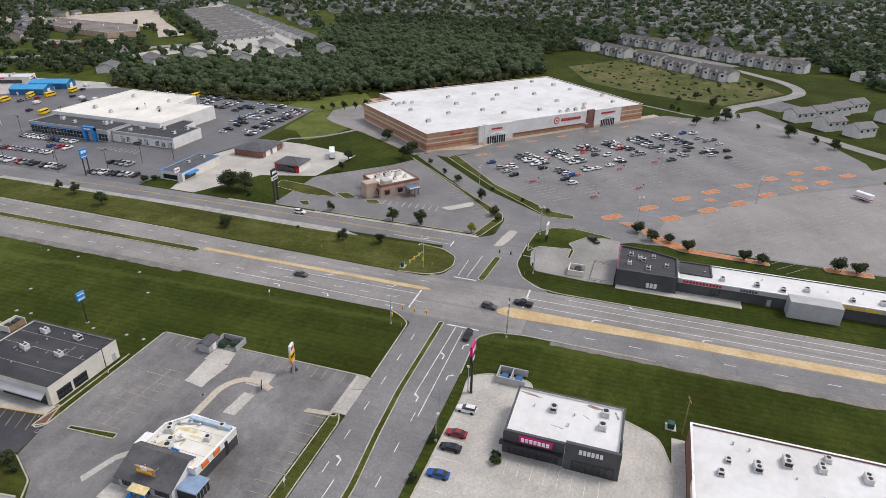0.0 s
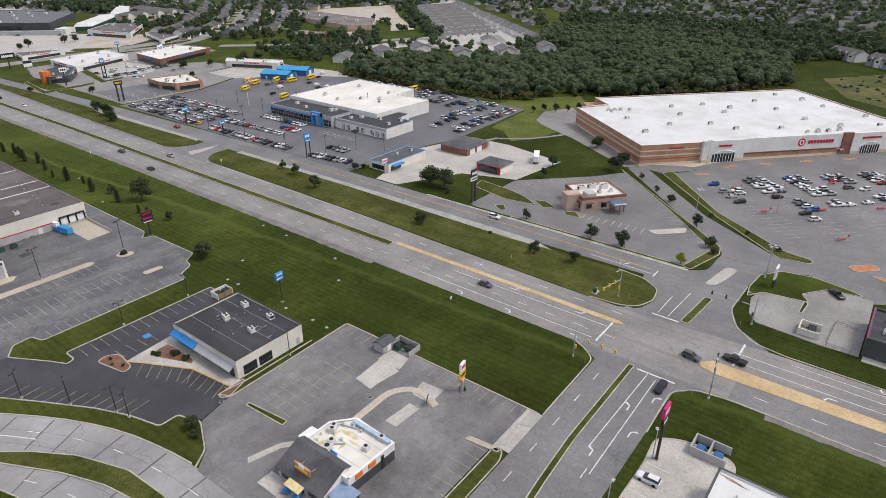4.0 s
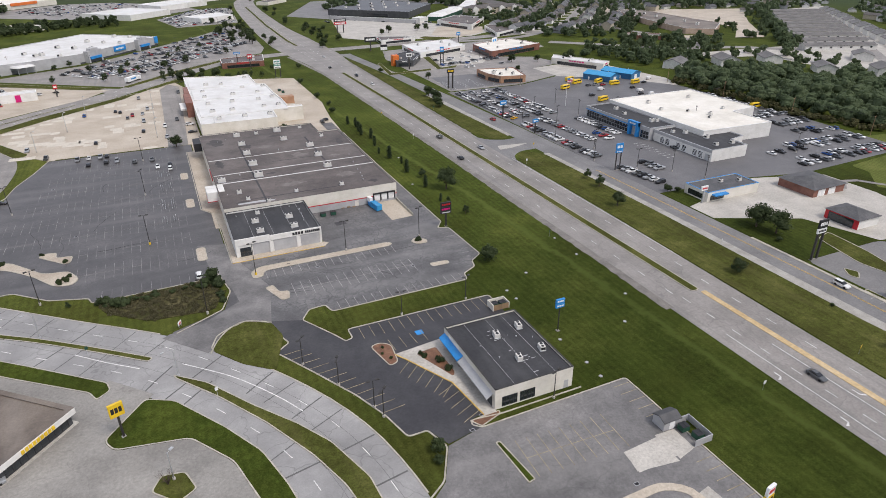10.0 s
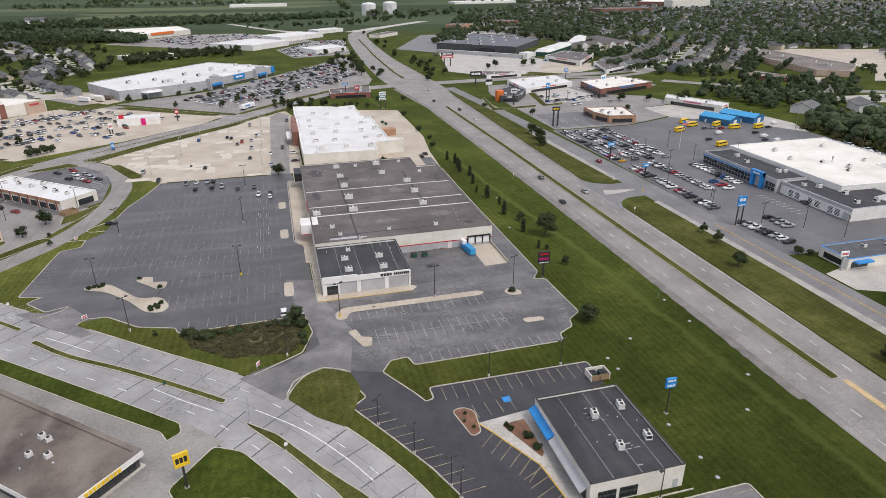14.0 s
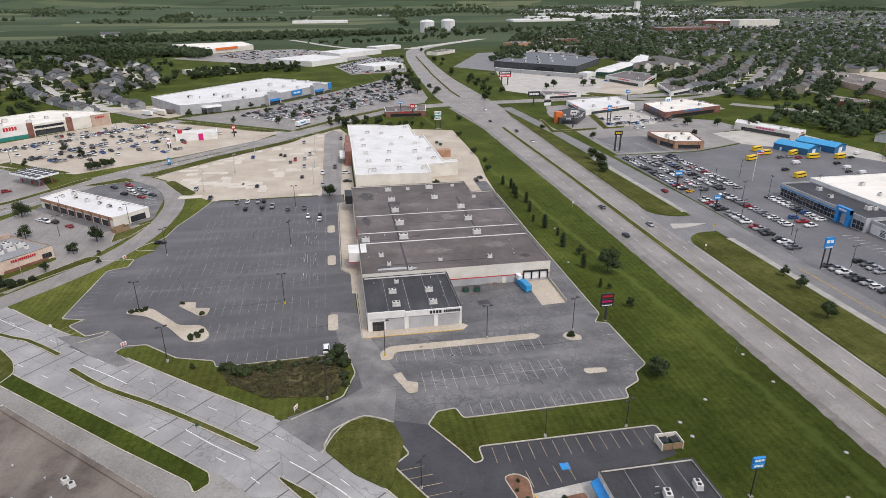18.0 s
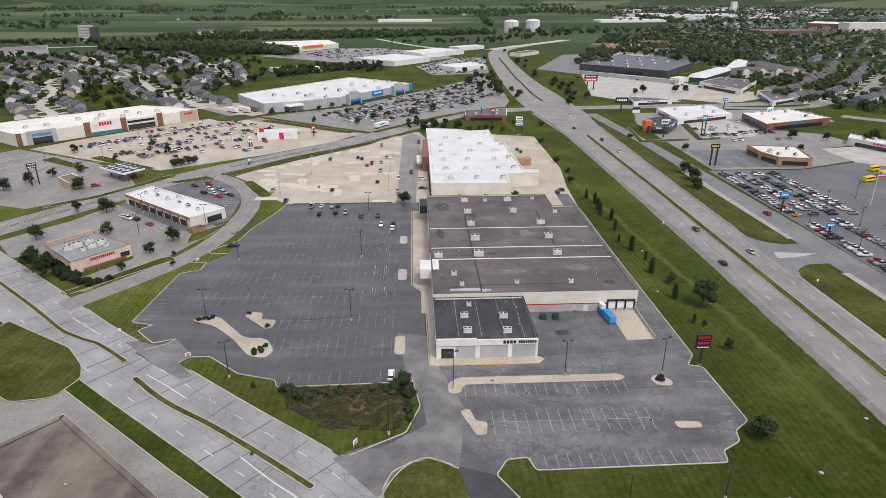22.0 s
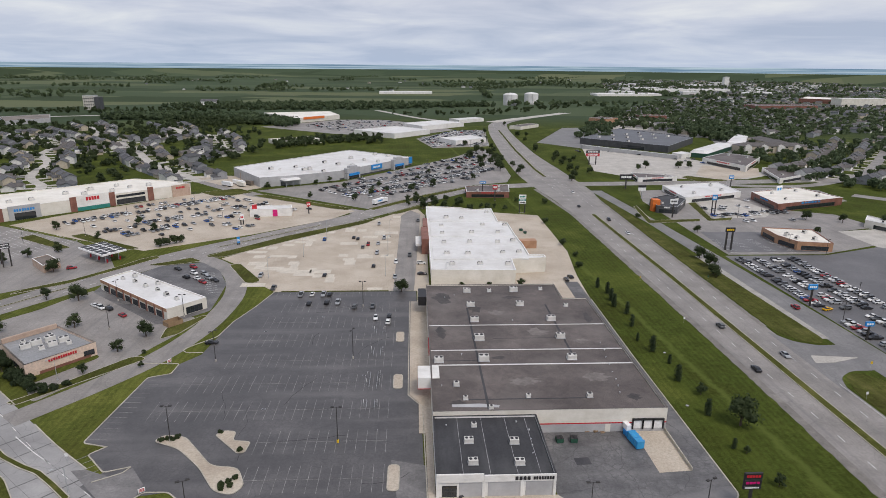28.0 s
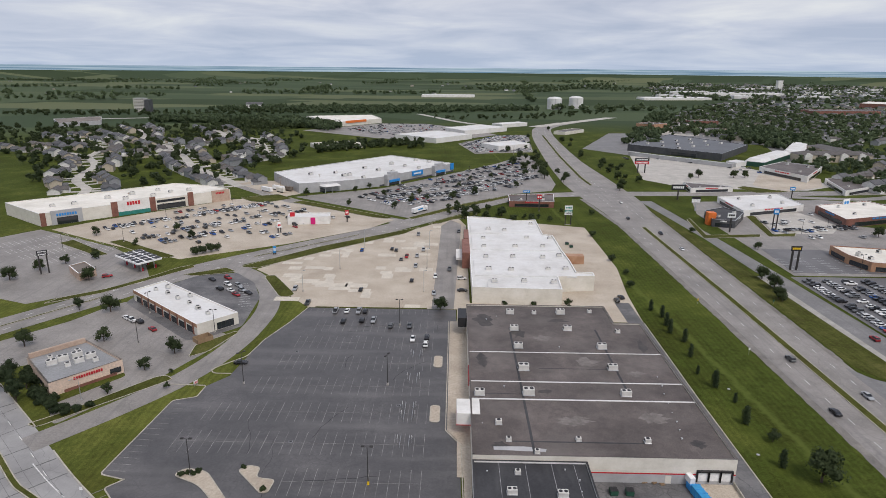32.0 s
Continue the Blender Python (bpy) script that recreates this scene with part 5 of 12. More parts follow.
for y_ in (-140.4, -136.6):
    part("canopy_post", Shape().tube(27.75, y_, 0, 2.5, 0.06), M_METAL, ob)
# glazed porch at the end of the dining room
part("side_porch", Shape().box(31, -149.4, 0, 35, -145, 2.5, 0.05), M_BLACK, ob, "dark glazed porch")
for k_ in range(5):
    part("porch_mullion", Shape().box(31.1 + k_ * 0.92, -149.5, 0.1, 31.2 + k_ * 0.92, -149.36, 2.4), M_METAL, ob)
part("porch_roof", Shape().box(30.8, -149.6, 2.5, 35.2, -144.95, 2.75, 0.12), plain("dull_blue_metal", (0.22, 0.30, 0.42), rough=0.45), ob, "dull blue metal porch roof")
A, B = (34.8, -146.7), (47.4, -147.2)
on_wall(ob, "dark_base", A, B, 0.6, 12.5, 0, 2.5, M_WALL_DARK, 0.06, "dark brown wall base")
on_wall(ob, "service_door", A, B, 8.6, 9.5, 0.05, 3.6, M_BLACK, 0.1)
for s0 in (1.7, 5.2):
    part("awning", wall_box(A, B, s0, s0 + 1.9, 2.9, 4.1, 0.16), M_ORANGE, ob, "faded orange awning flap")
M_DUCT = plain("pale_blue_duct", (0.38, 0.47, 0.56), rough=0.5)
part("roof_screen", Shape().box(46.3, -146.4, 3.9, 47.3, -136.3, 4.75, 0.06), M_DUCT, ob, "pale blue metal roof screen")
part("screen_end", Shape().box(45.9, -137.4, 3.9, 46.25, -136.4, 4.6, 0.05), M_DUCT, ob)
part("walk_in_cooler", Shape().box(37.4, -131.8, 0, 41.4, -129.0, 3.2, 0.25), M_WHITE, ob, "white walk-in cooler")
M_STAIN = material("yellowed_roof_coating", ((0.50, 0.42, 0.20), (0.60, 0.53, 0.32), (0.68, 0.62, 0.46)), patch=0.5, grain=3, fleck=0.15, fleck_scale=1.2)
rs_ = random.Random(23)
for x_, y_, w_, d_ in ((41.2, -135.6, 5.2, 0.8), (43.8, -138.2, 1.3, 5.4), (42.6, -140.6, 0.8, 3.0), (38.6, -135.2, 2.0, 1.5), (40.4, -139.2, 2.4, 0.7)):
    part("roof_stain", Shape().prism([(x_ + (w_ / 2) * math.cos(t_) * rs_.uniform(0.75, 1.15), y_ + (d_ / 2) * math.sin(t_) * rs_.uniform(0.75, 1.15)) for t_ in [k_ * 0.5236 for k_ in range(12)]], 3.87, 3.902 + 0.002 * rs_.random()), M_STAIN, ob)
s = Shape()
for x_ in (38.5, 41.5, 44.5):
    s.box(x_, -146.3, 3.89, x_ + 0.07, -132.7, 3.905)
part("roof_seams", s, M_CONC_GREY, ob, "grey membrane seams")
part("pipe_bend", Shape().bar((38.2, -138.4, 4.2), (38.0, -140.2, 4.3), 0.22, 0.22, 10).bar((38.0, -140.2, 4.3), (37.2, -140.8, 4.05), 0.22, 0.22, 10), M_BLUE, ob, "bright blue duct elbow")
for a_, b_ in (((39.4, -137.0, 4.15), (41.2, -139.2, 4.15)), ((44.6, -134.4, 4.1), (46.2, -139.5, 4.1)), ((41.8, -133.6, 4.1), (45.4, -134.6, 4.1))):
    part("pipe_run", Shape().bar(a_, b_, 0.17, 0.17, 8), M_METAL, ob, "galvanised rooftop pipe")
units(UNIT_BIG, 3.9, [(42.6, -134.4)], 25, "units on the drive-in", 0.75, 0.85)
units(UNIT_SMALL, 3.9, [(39.8, -136.9), (42.8, -143.6), (38.0, -137.6), (46.8, -144.2)], 10, "", 0.8, 1.15)
units(VENT, 3.9, [(44.9, -135.4), (45.6, -137.4), (45.7, -139.4), (40.2, -133.4), (38.6, -134), (41.6, -138), (36.8, -143.6)], 0, "", 0.7, 1.2)
part("pale_trench_patch", Shape().prism([(28, -124.4), (35, -126.4), (38.8, -130), (40.2, -129), (36, -125.2), (29, -123)], 0, 0.0665), M_CONC, lot_drive_in, "pale patched trench")
part("front_walk", Shape().prism([(26, -150), (29.7, -150), (29.7, -130), (26, -130)], 0, 0.17), M_CONC, lot_drive_in, "pale concrete walk before the restaurant")

# ---- the charcoal twin store ----
ob = hall("twin_store", "charcoal twin storefront with white roof and magenta sign", rect(64, -225.2, 79.2, -201.5), 6.0, M_WALL_WHITE, M_ROOF_WHITE, 0.5, M_WALL_DARK)
A, B = (64, -201.5), (64, -225.2)
on_wall(ob, "dark_facade", A, B, -0.2, 12.6, 0, 6.1, M_WALL_DARK, 0.25, "charcoal panel front")
on_wall(ob, "dark_facade", A, B, 12.8, 23.9, 0, 7.0, M_WALL_DARK, 0.7)
on_wall(ob, "side_panel", (79.2, -201.5), (64, -201.5), 11.4, 15.2, 0, 6.1, M_WALL_DARK, 0.12)
on_wall(ob, "side_panel", (64, -225.2), (79.2, -225.2), 0, 4, 0, 7.0, M_WALL_DARK, 0.12)
on_wall(ob, "canopy", A, B, -0.8, 12.4, 3.1, 3.4, M_BLACK, 1.4, "black flat canopy")
for s0, s1 in ((1.2, 11.6), (14.4, 22.8)):
    k = glazing(ob, "shop_window", (63.74, -201.5), (63.74, -225.2), s0, s1, 0.2, 2.8, 7) if s0 < 5 else glazing(ob, "shop_window", (63.28, -201.5), (63.28, -225.2), s0, s1, 0.2, 2.8, 6)
on_wall(ob, "magenta_sign", (63.72, -201.5), (63.72, -225.2), 3.2, 10.2, 4.0, 5.6, M_MAGENTA, 0.2, "magenta sign board")
sign_bars(ob, (63.5, -201.5), (63.5, -225.2), 3.7, 9.8, 4.35, 5.25, 7, M_WHITE)
sign_bars(ob, (63.28, -201.5), (63.28, -225.2), 15.6, 20.6, 4.9, 6.0, 6, M_WHITE)
units(UNIT_SMALL, 5.5, [(73.9, -210.2), (76, -221.2), (71.6, -220.9)], 0, "units on the twin store", 1.0, 1.3)
units(VENT, 5.5, [(73.7, -214.8), (70, -214), (74, -206)], 0, "", 0.6, 0.9)
M_RUST = material("rusty_brown_stain", ((0.16, 0.11, 0.075), (0.26, 0.19, 0.14), (0.40, 0.33, 0.27)), patch=0.8, grain=5, fleck=0.3, fleck_scale=1.5)


def roof_stains(parent, z, places, seed):
    """Thin ragged stains of dirt along a roof. places: rows of x, y, length, width, heading in degrees."""
    rr = random.Random(seed)
    for x, y, ln, w, deg in places:
        c_, d_ = math.cos(radians(deg)), math.sin(radians(deg))
        n = 14
        rim = []
        for i in range(n):
            t = 2 * math.pi * i / n
            u, v = ln / 2 * math.cos(t) * rr.uniform(0.7, 1.15), w / 2 * math.sin(t) * rr.uniform(0.3, 1.4)
            rim.append((x + u * c_ - v * d_, y + u * d_ + v * c_))
        part("roof_stain", Shape().prism(rim, z - 0.02, z + rr.uniform(0.004, 0.012)), M_RUST, parent, "rusty dirt stain")


roof_stains(ob, 5.5, [(77.6, -204.5, 6.5, 0.7, 80), (77.9, -219, 5, 0.9, 86), (76.5, -223.6, 3, 0.6, 20), (69, -212, 3, 0.3, 80), (74, -217.5, 2, 0.25, 60)], 4)
ob = thing("dumpster_enclosure", "grey block bin enclosure with blue bins", "bin store", x=88.3, y=-198)
s = Shape()
s.box(-2.4, -3.6, 0, -2.1, 3.6, 2.0, 0.03).box(2.1, -3.6, 0, 2.4, 3.6, 2.0, 0.03).box(-2.1, 3.3, 0, 2.1, 3.6, 2.0, 0.03).box(-2.1, -0.15, 0, 2.1, 0.15, 2.0, 0.03)
part("wall", s, M_WALL_GREY, ob)
M_BIN = plain("dull_blue_bin", (0.03, 0.11, 0.26), rough=0.6)
part("bin", Shape().box(-1.2, 0.9, 0, 0.6, 2.6, 1.2, 0.08), M_BIN, ob, "dull blue bin")
part("bin", Shape().box(-1.2, -2.6, 0, 0.6, -0.9, 1.2, 0.08), M_BIN, ob)

# ---- the shop beyond it ----
ob = hall("white_roof_shop", "brick shop with a broad white roof", rect(45, -300, 79.6, -238.7), 5.8, M_BRICK_RED, M_ROOF_WHITE, 0.4)
on_wall(ob, "fascia", (45, -238.7), (45, -300), 0, 61, 4.2, 5.9, M_WALL_CREAM, 0.3, "cream fascia")
on_wall(ob, "fascia", (79.6, -238.7), (45, -238.7), 17, 34.6, 4.2, 5.9, M_WALL_CREAM, 0.2)
sign_bars(ob, (45, -238.7), (45, -300), 4, 10, 4.6, 5.5, 6, M_RED)
part("footpath", Shape().box(45, -238.6, 0, 80, -235.8, 0.1), M_CONC, ob, "pale concrete footpath")
units(UNIT_BIG, 5.4, [(73.7, -256.7), (74.1, -263), (70.3, -251), (74, -271)], 0, "units on the brick shop", 0.8, 1.0)
units(UNIT_SMALL, 5.4, [(66.5, -244), (70.5, -245.6), (77.2, -264.6)], 0, "", 0.7, 1.0)
units(VENT, 5.4, [(76, -247), (75, -250), (70, -258), (66, -262)], 0, "", 0.6, 1.0)
ob = thing("utility_cabinet", "grey utility cabinet on a concrete pad in the grass", "cabinet", x=83.6, y=-235.6)
part("pad", Shape().box(-1.2, -1.2, -0.05, 1.2, 1.2, 0.15, 0.03), M_CONC, ob)
part("cabinet", Shape().box(-0.8, -0.7, 0.15, 0.8, 0.7, 1.5, 0.06), M_GREEN, ob)

# ---- the black strip across the highway ----
ob = hall("black_strip_mall", "long black strip mall with a white roof", rect(149, -330, 161.5, -237), 4.8, M_WALL_DARK, M_ROOF_WHITE, 0.3)
A, B = (149, -237), (149, -330)
on_wall(ob, "grey_band", A, B, 0, 92, 3.4, 4.85, M_WALL_GREY, 0.25, "grey sign band")
sign_bars(ob, A, B, 1.5, 13, 3.7, 4.5, 12, M_RED, out=0.35)
sign_bars(ob, A, B, 18, 23, 3.7, 4.4, 6, M_WALL_DARK, out=0.35)
sign_bars(ob, A, B, 46, 56, 3.6, 4.5, 9, M_YELLOW, out=0.35)
part("grey_block", Shape().box(144.2, -282, 0, 149, -268, 5.4, 0.06), M_WALL_GREY, ob, "grey corrugated loading block")
glazing(ob, "window", A, B, 10, 12.6, 0.8, 2.4, 2)
on_wall(ob, "service_door", A, B, 26, 27.2, 0, 2.2, M_METAL, 0.06)
part("footpath", Shape().box(146.6, -256, 0, 149, -237, 0.12), M_CONC, ob)
units(UNIT_SMALL, 4.5, [(152.6, -250.1), (152.3, -259.9), (151.6, -267.1), (154.1, -274), (152.1, -285.8), (152.9, -293.8)], 0, "units on the black strip", 0.9, 1.3)
units(VENT, 4.5, [(156, -245), (157, -262), (155.6, -280), (158, -290), (156, -300)], 0, "", 0.7, 1.0)
ob = hall("black_corner_shop", "black corner shop with red trim and roof units", [(147, -218.4), (165.4, -218.4), (164.6, -228), (161.4, -236.8), (147, -236.8)], 5.6, M_WALL_DARK, M_ROOF_BLACK, 0.5, M_WALL_DARK)
on_wall(ob, "red_trim", (165.4, -218.4), (147, -218.4), 0, 18.4, 5.2, 5.75, M_MAGENTA, 0.1, "magenta roof trim")
sign_bars(ob, (147, -218.4), (147, -236.8), 9.5, 13, 0.8, 2.4, 3, M_WHITE)
units(UNIT_SMALL, 5.1, [(159.5, -222.2), (156.8, -226.3), (160, -229.4), (154.8, -233.5), (151.1, -227.9), (158, -225), (153, -222)], 0, "units on the corner shop", 0.8, 1.1)
ob = hall("black_link_roof", "low black-roofed link between the strip shops", rect(153, -247.2, 161.3, -237.2), 4.95, M_WALL_DARK, M_ROOF_BLACK, 0.3, M_WALL_DARK)

# ---- the big tan brick store ----
BIG = [(256, -115.5), (369.5, -217.5), (434.5, -146.5), (333, -56), (322, -69), (304, -58.5)]
ob = hall("big_store", "huge tan brick store with white roof and striped walls", BIG, 9.8, M_BRICK_TAN, M_ROOF_WHITE, 0.5)
bc = ccw(BIG)
M_STRIPE = plain("cream_wall_stripe", (0.58, 0.47, 0.36))
M_STRIPE_RED = plain("brick_red_stripe", (0.33, 0.10, 0.06))
for i in range(len(bc)):
    a, b = bc[i], bc[(i + 1) % len(bc)]
    ln = (Vector(b) - Vector(a)).length
    on_wall(ob, "wall_stripe", a, b, 0, ln, 6.6, 7.2, M_STRIPE, 0.05, "cream brick stripe")
    on_wall(ob, "wall_stripe", a, b, 0, ln, 4.2, 4.8, M_STRIPE, 0.05)
    on_wall(ob, "wall_stripe", a, b, 0, ln, 2.6, 3.1, M_STRIPE_RED, 0.05)
    on_wall(ob, "wall_base", a, b, 0, ln, 0, 0.9, M_STRIPE, 0.06)
A, B = (256, -115.5), (369.5, -217.5)
fa, fb = (A, B) if bc.index(B) == (bc.index(A) + 1) % len(bc) else (B, A)
FL = (Vector(fb) - Vector(fa)).length


def front(s):
    return s if fa == A else FL - s


def on_front(name, s0, s1, z0, z1, mat, out, label=""):
    q0, q1 = sorted((front(s0), front(s1)))
    return on_wall(ob, name, fa, fb, q0, q1, z0, z1, mat, out, label)


for s0, s1 in ((31, 53), (112, 133)):
    on_front("entrance_block", s0, s1, 0, 10.6, M_WALL_WHITE, 1.6, "white entrance block")
    on_front("entrance_base", s0, s1, 0, 1.6, M_STRIPE, 1.75)
    dk = on_front("entrance_glass", s0 + 5, s1 - 5, 0, 4.2, M_GLASS, 1.8, "dark glazed entrance doors")
    f = Shape()
    for i in range(9):
        q = front(s0 + 5 + (s1 - s0 - 10) * i / 8)
        hz = 4.2 + 1.6 * math.sin(math.pi * i / 8)
        k = wall_box(fa, fb, q - 0.1, q + 0.1, 0, hz, 1.95, 0)
        f.add(k.v, k.f)
        if i < 8:
            q2 = front(s0 + 5 + (s1 - s0 - 10) * (i + 1) / 8)
            k = wall_box(fa, fb, min(q, q2), max(q, q2), hz - 0.15, hz + 0.15, 1.9, 0)
            f.add(k.v, k.f)
    part("arch_frame", f, M_WHITE, dk, "white arched entrance frame")
on_front("white_front", 53.4, 106.5, 3.6, 10.6, M_WALL_WHITE, 0.7, "long white sign wall")
on_front("white_front", 106.6, 111.9, 0, 10.9, M_BRICK_RED, 1.2)
ln_ = Shape()
fp = Vector(fa) + (Vector(fb) - Vector(fa)).normalized() * front(84)
ft = (Vector(fb) - Vector(fa)).normalized()
fnn = Vector((ft.y, -ft.x))


def disc(r0, mat, out, name, label=""):
    s_ = Shape()
    c0 = fp + fnn * (0.7 + out - 0.12)
    c1 = fp + fnn * (0.7 + out)
    s_.bar((c0.x, c0.y, 7.2), (c1.x, c1.y, 7.2), r0, r0, 24)
    return part(name, s_, mat, ob, label)


disc(2.0, M_RED, 0.15, "round_sign", "red round sign")
disc(1.35, M_WHITE, 0.2, "round_sign")
disc(0.7, M_RED, 0.25, "round_sign")
q0, q1 = sorted((front(87.5), front(102)))
sign_bars(ob, fa, fb, q0, q1, 6.4, 8.0, 9, M_RED, out=0.95)
q0, q1 = sorted((front(117), front(128)))
sign_bars(ob, fa, fb, q0, q1, 7.6, 8.6, 10, M_RED, out=1.85)
q0, q1 = sorted((front(39), front(46)))
sign_bars(ob, fa, fb, q0, q1, 7.6, 8.5, 6, M_RED, out=1.85)
q0, q1 = sorted((front(14), front(22)))
sign_bars(ob, fa, fb, q0, q1, 7.4, 8.2, 8, M_RED, out=0.2)
part("loading_wing", Shape().prism([(320, -58), (330, -50), (340, -59), (331, -67)], 0, 6.5, 0.08), M_BRICK_TAN, ob)
units(UNIT_BIG, 9.3, [(325, -110), (356.1, -112.4), (345.1, -127.7), (383.4, -134.3), (370.7, -149), (405.6, -155.8), (316, -128.9), (301.4, -112.6), (358, -127.2), (356.7, -166), (394.4, -168.6), (313.9, -142.2), (367.8, -199.2), (384, -191), (353.6, -183.2), (280, -108), (340, -100), (410, -140), (330, -160), (300, -90)], -42, "units on the big store", 0.8, 1.05)
units(UNIT_SMALL, 9.3, [(310, -75), (312.6, -77.6), (315, -80), (308, -78), (318, -84), (330, -172), (334, -176), (338, -180), (344, -184)], -42, "", 1.0, 1.4)

# ---- the brick restaurant ----
RA = -38
RP = turned(201.5, -118.5, 19, 16, RA)
ob = hall("brick_restaurant", "pinkish brick restaurant with cream roof and stone tower", RP, 5.6, M_BRICK_PALE, M_ROOF_CREAM, 0.6, M_BRICK_RED)
rp = ccw(RP)
for i in range(4):
    a, b = rp[i], rp[(i + 1) % 4]
    ln = (Vector(b) - Vector(a)).length
    on_wall(ob, "brick_band", a, b, 0, ln, 4.6, 5.5, M_BRICK_RED, 0.06, "dark red brick band")
    for j in range(3):
        s0 = ln * (j + 0.5) / 3
        glazing(ob, "window", a, b, s0 - 1.1, s0 + 1.1, 1.0, 3.0, 2)
        part("awning", wall_box(a, b, s0 - 1.4, s0 + 1.4, 3.0, 3.5, 0.8), M_BRICK_RED, ob, "dark red awning")
part("stone_tower", Shape().prism(turned(193.6, -119.6, 4, 4, RA), 0, 7.0, 0.08), M_CONC, ob, "pale stone tower")
part("porch_roof", Shape().prism(turned(197.4, -130.0, 6, 5, RA), 3.4, 4.2, 0.4), plain("blue_grey_metal_roof", (0.13, 0.17, 0.23), 0.4, 0.3), ob, "blue grey metal porch roof")
for dx, dy in ((-2, -2), (2, -2), (-2, 2), (2, 2)):
    part("porch_post", Shape().tube(197.4 + dx, -130 + dy, 0, 3.5, 0.25, None, 8), M_BRICK_RED, ob)
part("corner_block", Shape().prism(turned(190.5, -113.6, 6, 5, RA), 0, 6.3, 0.06), M_BRICK_PALE, ob)
units(UNIT_BIG, 5.0, [(199, -113.5), (203, -116), (206, -120)], RA, "units on the restaurant", 0.9, 1.2)
units(UNIT_SMALL, 5.0, [(200, -121), (208, -116.5), (196, -117), (204, -124)], RA, "", 0.8, 1.1)

# ---- the car dealership ----
ob = hall("dealership", "white car dealership hall with a cream roof", [(229, 27), (273, 25), (273, 50), (291, 52), (291, 101), (229, 101)], 7.6, M_WALL_WHITE, M_ROOF_CREAM, 0.3)
units(UNIT_BIG, 7.3, [(275, 86), (239.7, 69.6), (250.5, 60.4), (251, 45.3), (272.3, 57), (256, 50), (244, 85)], 20, "units on the dealership", 0.8, 1.1)
for y_ in (58, 70, 84):
    on_wall(ob, "roller_door", (291, 52), (291, 101), y_ - 52, y_ - 48, 0, 3.8, M_METAL, 0.06, "grey roller door")
sh = hall("car_showroom", "glazed car showroom with grey band and blue arch", [(211.5, 45.5), (228, 45.5), (228, 99), (211.5, 99)], 6.3, M_WALL_GREY, M_ROOF_BLACK, 0.5, M_METAL)
A, B = (211.5, 99), (211.5, 45.5)
glazing(sh, "shop_window", A, B, 1, 37, 0.4, 4.2, 16, rows=2, frame_mat=M_METAL)
glazing(sh, "shop_window", A, B, 47, 53, 0.4, 4.2, 3, rows=2, frame_mat=M_METAL)
on_wall(sh, "blue_line", A, B, 0, 38, 4.4, 4.9, M_BLUE, 0.12, "blue trim line")
for s0 in (38.4, 44.4):
    on_wall(sh, "blue_arch_leg", A, B, s0, s0 + 1.8, 0, 7.4, M_BLUE, 1.6, "bright blue entrance arch")
on_wall(sh, "blue_arch", A, B, 38.4, 46.2, 5.4, 7.6, M_BLUE, 1.7)
sign_bars(sh, (209.8, 99), (209.8, 45.5), 40.0, 44.6, 6.1, 6.9, 6, M_WHITE)
units(UNIT_SMALL, 5.8, [(222.3, 56.8), (225, 56), (219, 75), (222, 86)], 0, "", 1.2, 1.5)
sv = hall("service_wing", "white service wing with black louvred bay doors", [(214.2, 6.5), (236, 6.5), (236, 16), (246, 18), (246, 27), (228, 27), (228, 45.3), (214.2, 45.3)], 5.6, M_WALL_WHITE, M_ROOF_BLACK, 0.4, M_METAL)
A, B = (214.2, 45.3), (214.2, 6.5)
on_wall(sv, "grey_band", A, B, 0, 38.8, 4.2, 5.65, M_WALL_GREY, 0.2, "grey panel band")
for s0 in (5, 8.8, 16, 20, 27, 30.6):
    k = on_wall(sv, "bay_door", A, B, s0, s0 + 3.0, 0.05, 3.4, M_WHITE, 0.06, "louvred bay door")
    f = Shape()
    for j in range(5):
        w_ = wall_box(A, B, s0 + 0.2, s0 + 2.8, 0.5 + 0.58 * j, 0.85 + 0.58 * j, 0.09, 0)
        f.add(w_.v, w_.f)
    part("door_panes", f, M_GLASS, k, "dark door panes")
on_wall(sv, "grey_door", A, B, 35, 37.6, 0.05, 3.2, M_METAL, 0.06)
units(UNIT_SMALL, 5.15, [(227.4, 23.3), (222.6, 12.7), (232, 12), (224, 34), (219.6, 38)], 0, "", 1.1, 1.4)

# ---- repair shops and used car office ----
ob = hall("used_car_office", "low office with a grey roof and blue trim", rect(176, -29.5, 203, -17.3), 4.0, M_WALL_CREAM, M_SHINGLE, 0.2, M_BLUE)
glazing(ob, "window", (176, -17.3), (176, -29.5), 2, 10, 0.6, 2.6, 4)
glazing(ob, "window", (176, -29.5), (203, -29.5), 1.5, 8.5, 0.6, 2.6, 4)
part("blue_canopy", Shape().box(178, -31.5, 2.7, 185, -29.5, 3.2, 0.05), M_BLUE, ob, "blue entrance canopy")
units(UNIT_SMALL, 3.8, [(190, -22), (198, -24)], 0, "", 0.9, 1.1)
ob = thing("repair_shop", "dark red repair shop with a grey hip roof", "shop building")
part("wall", Shape().box(217.4, -43.6, 0, 235.4, -27.4, 3.4), M_BRICK_RED, ob)
part("roof", hip(Shape(), 217.4, -43.6, 235.4, -27.4, 3.4, 2.2, 0.8), M_SHINGLE, ob)
part("garage_door", Shape().box(220, -43.7, 0, 224, -43.55, 2.8), M_WHITE, ob)
part("garage_door", Shape().box(226, -43.7, 0, 230, -43.55, 2.8), M_WHITE, ob)
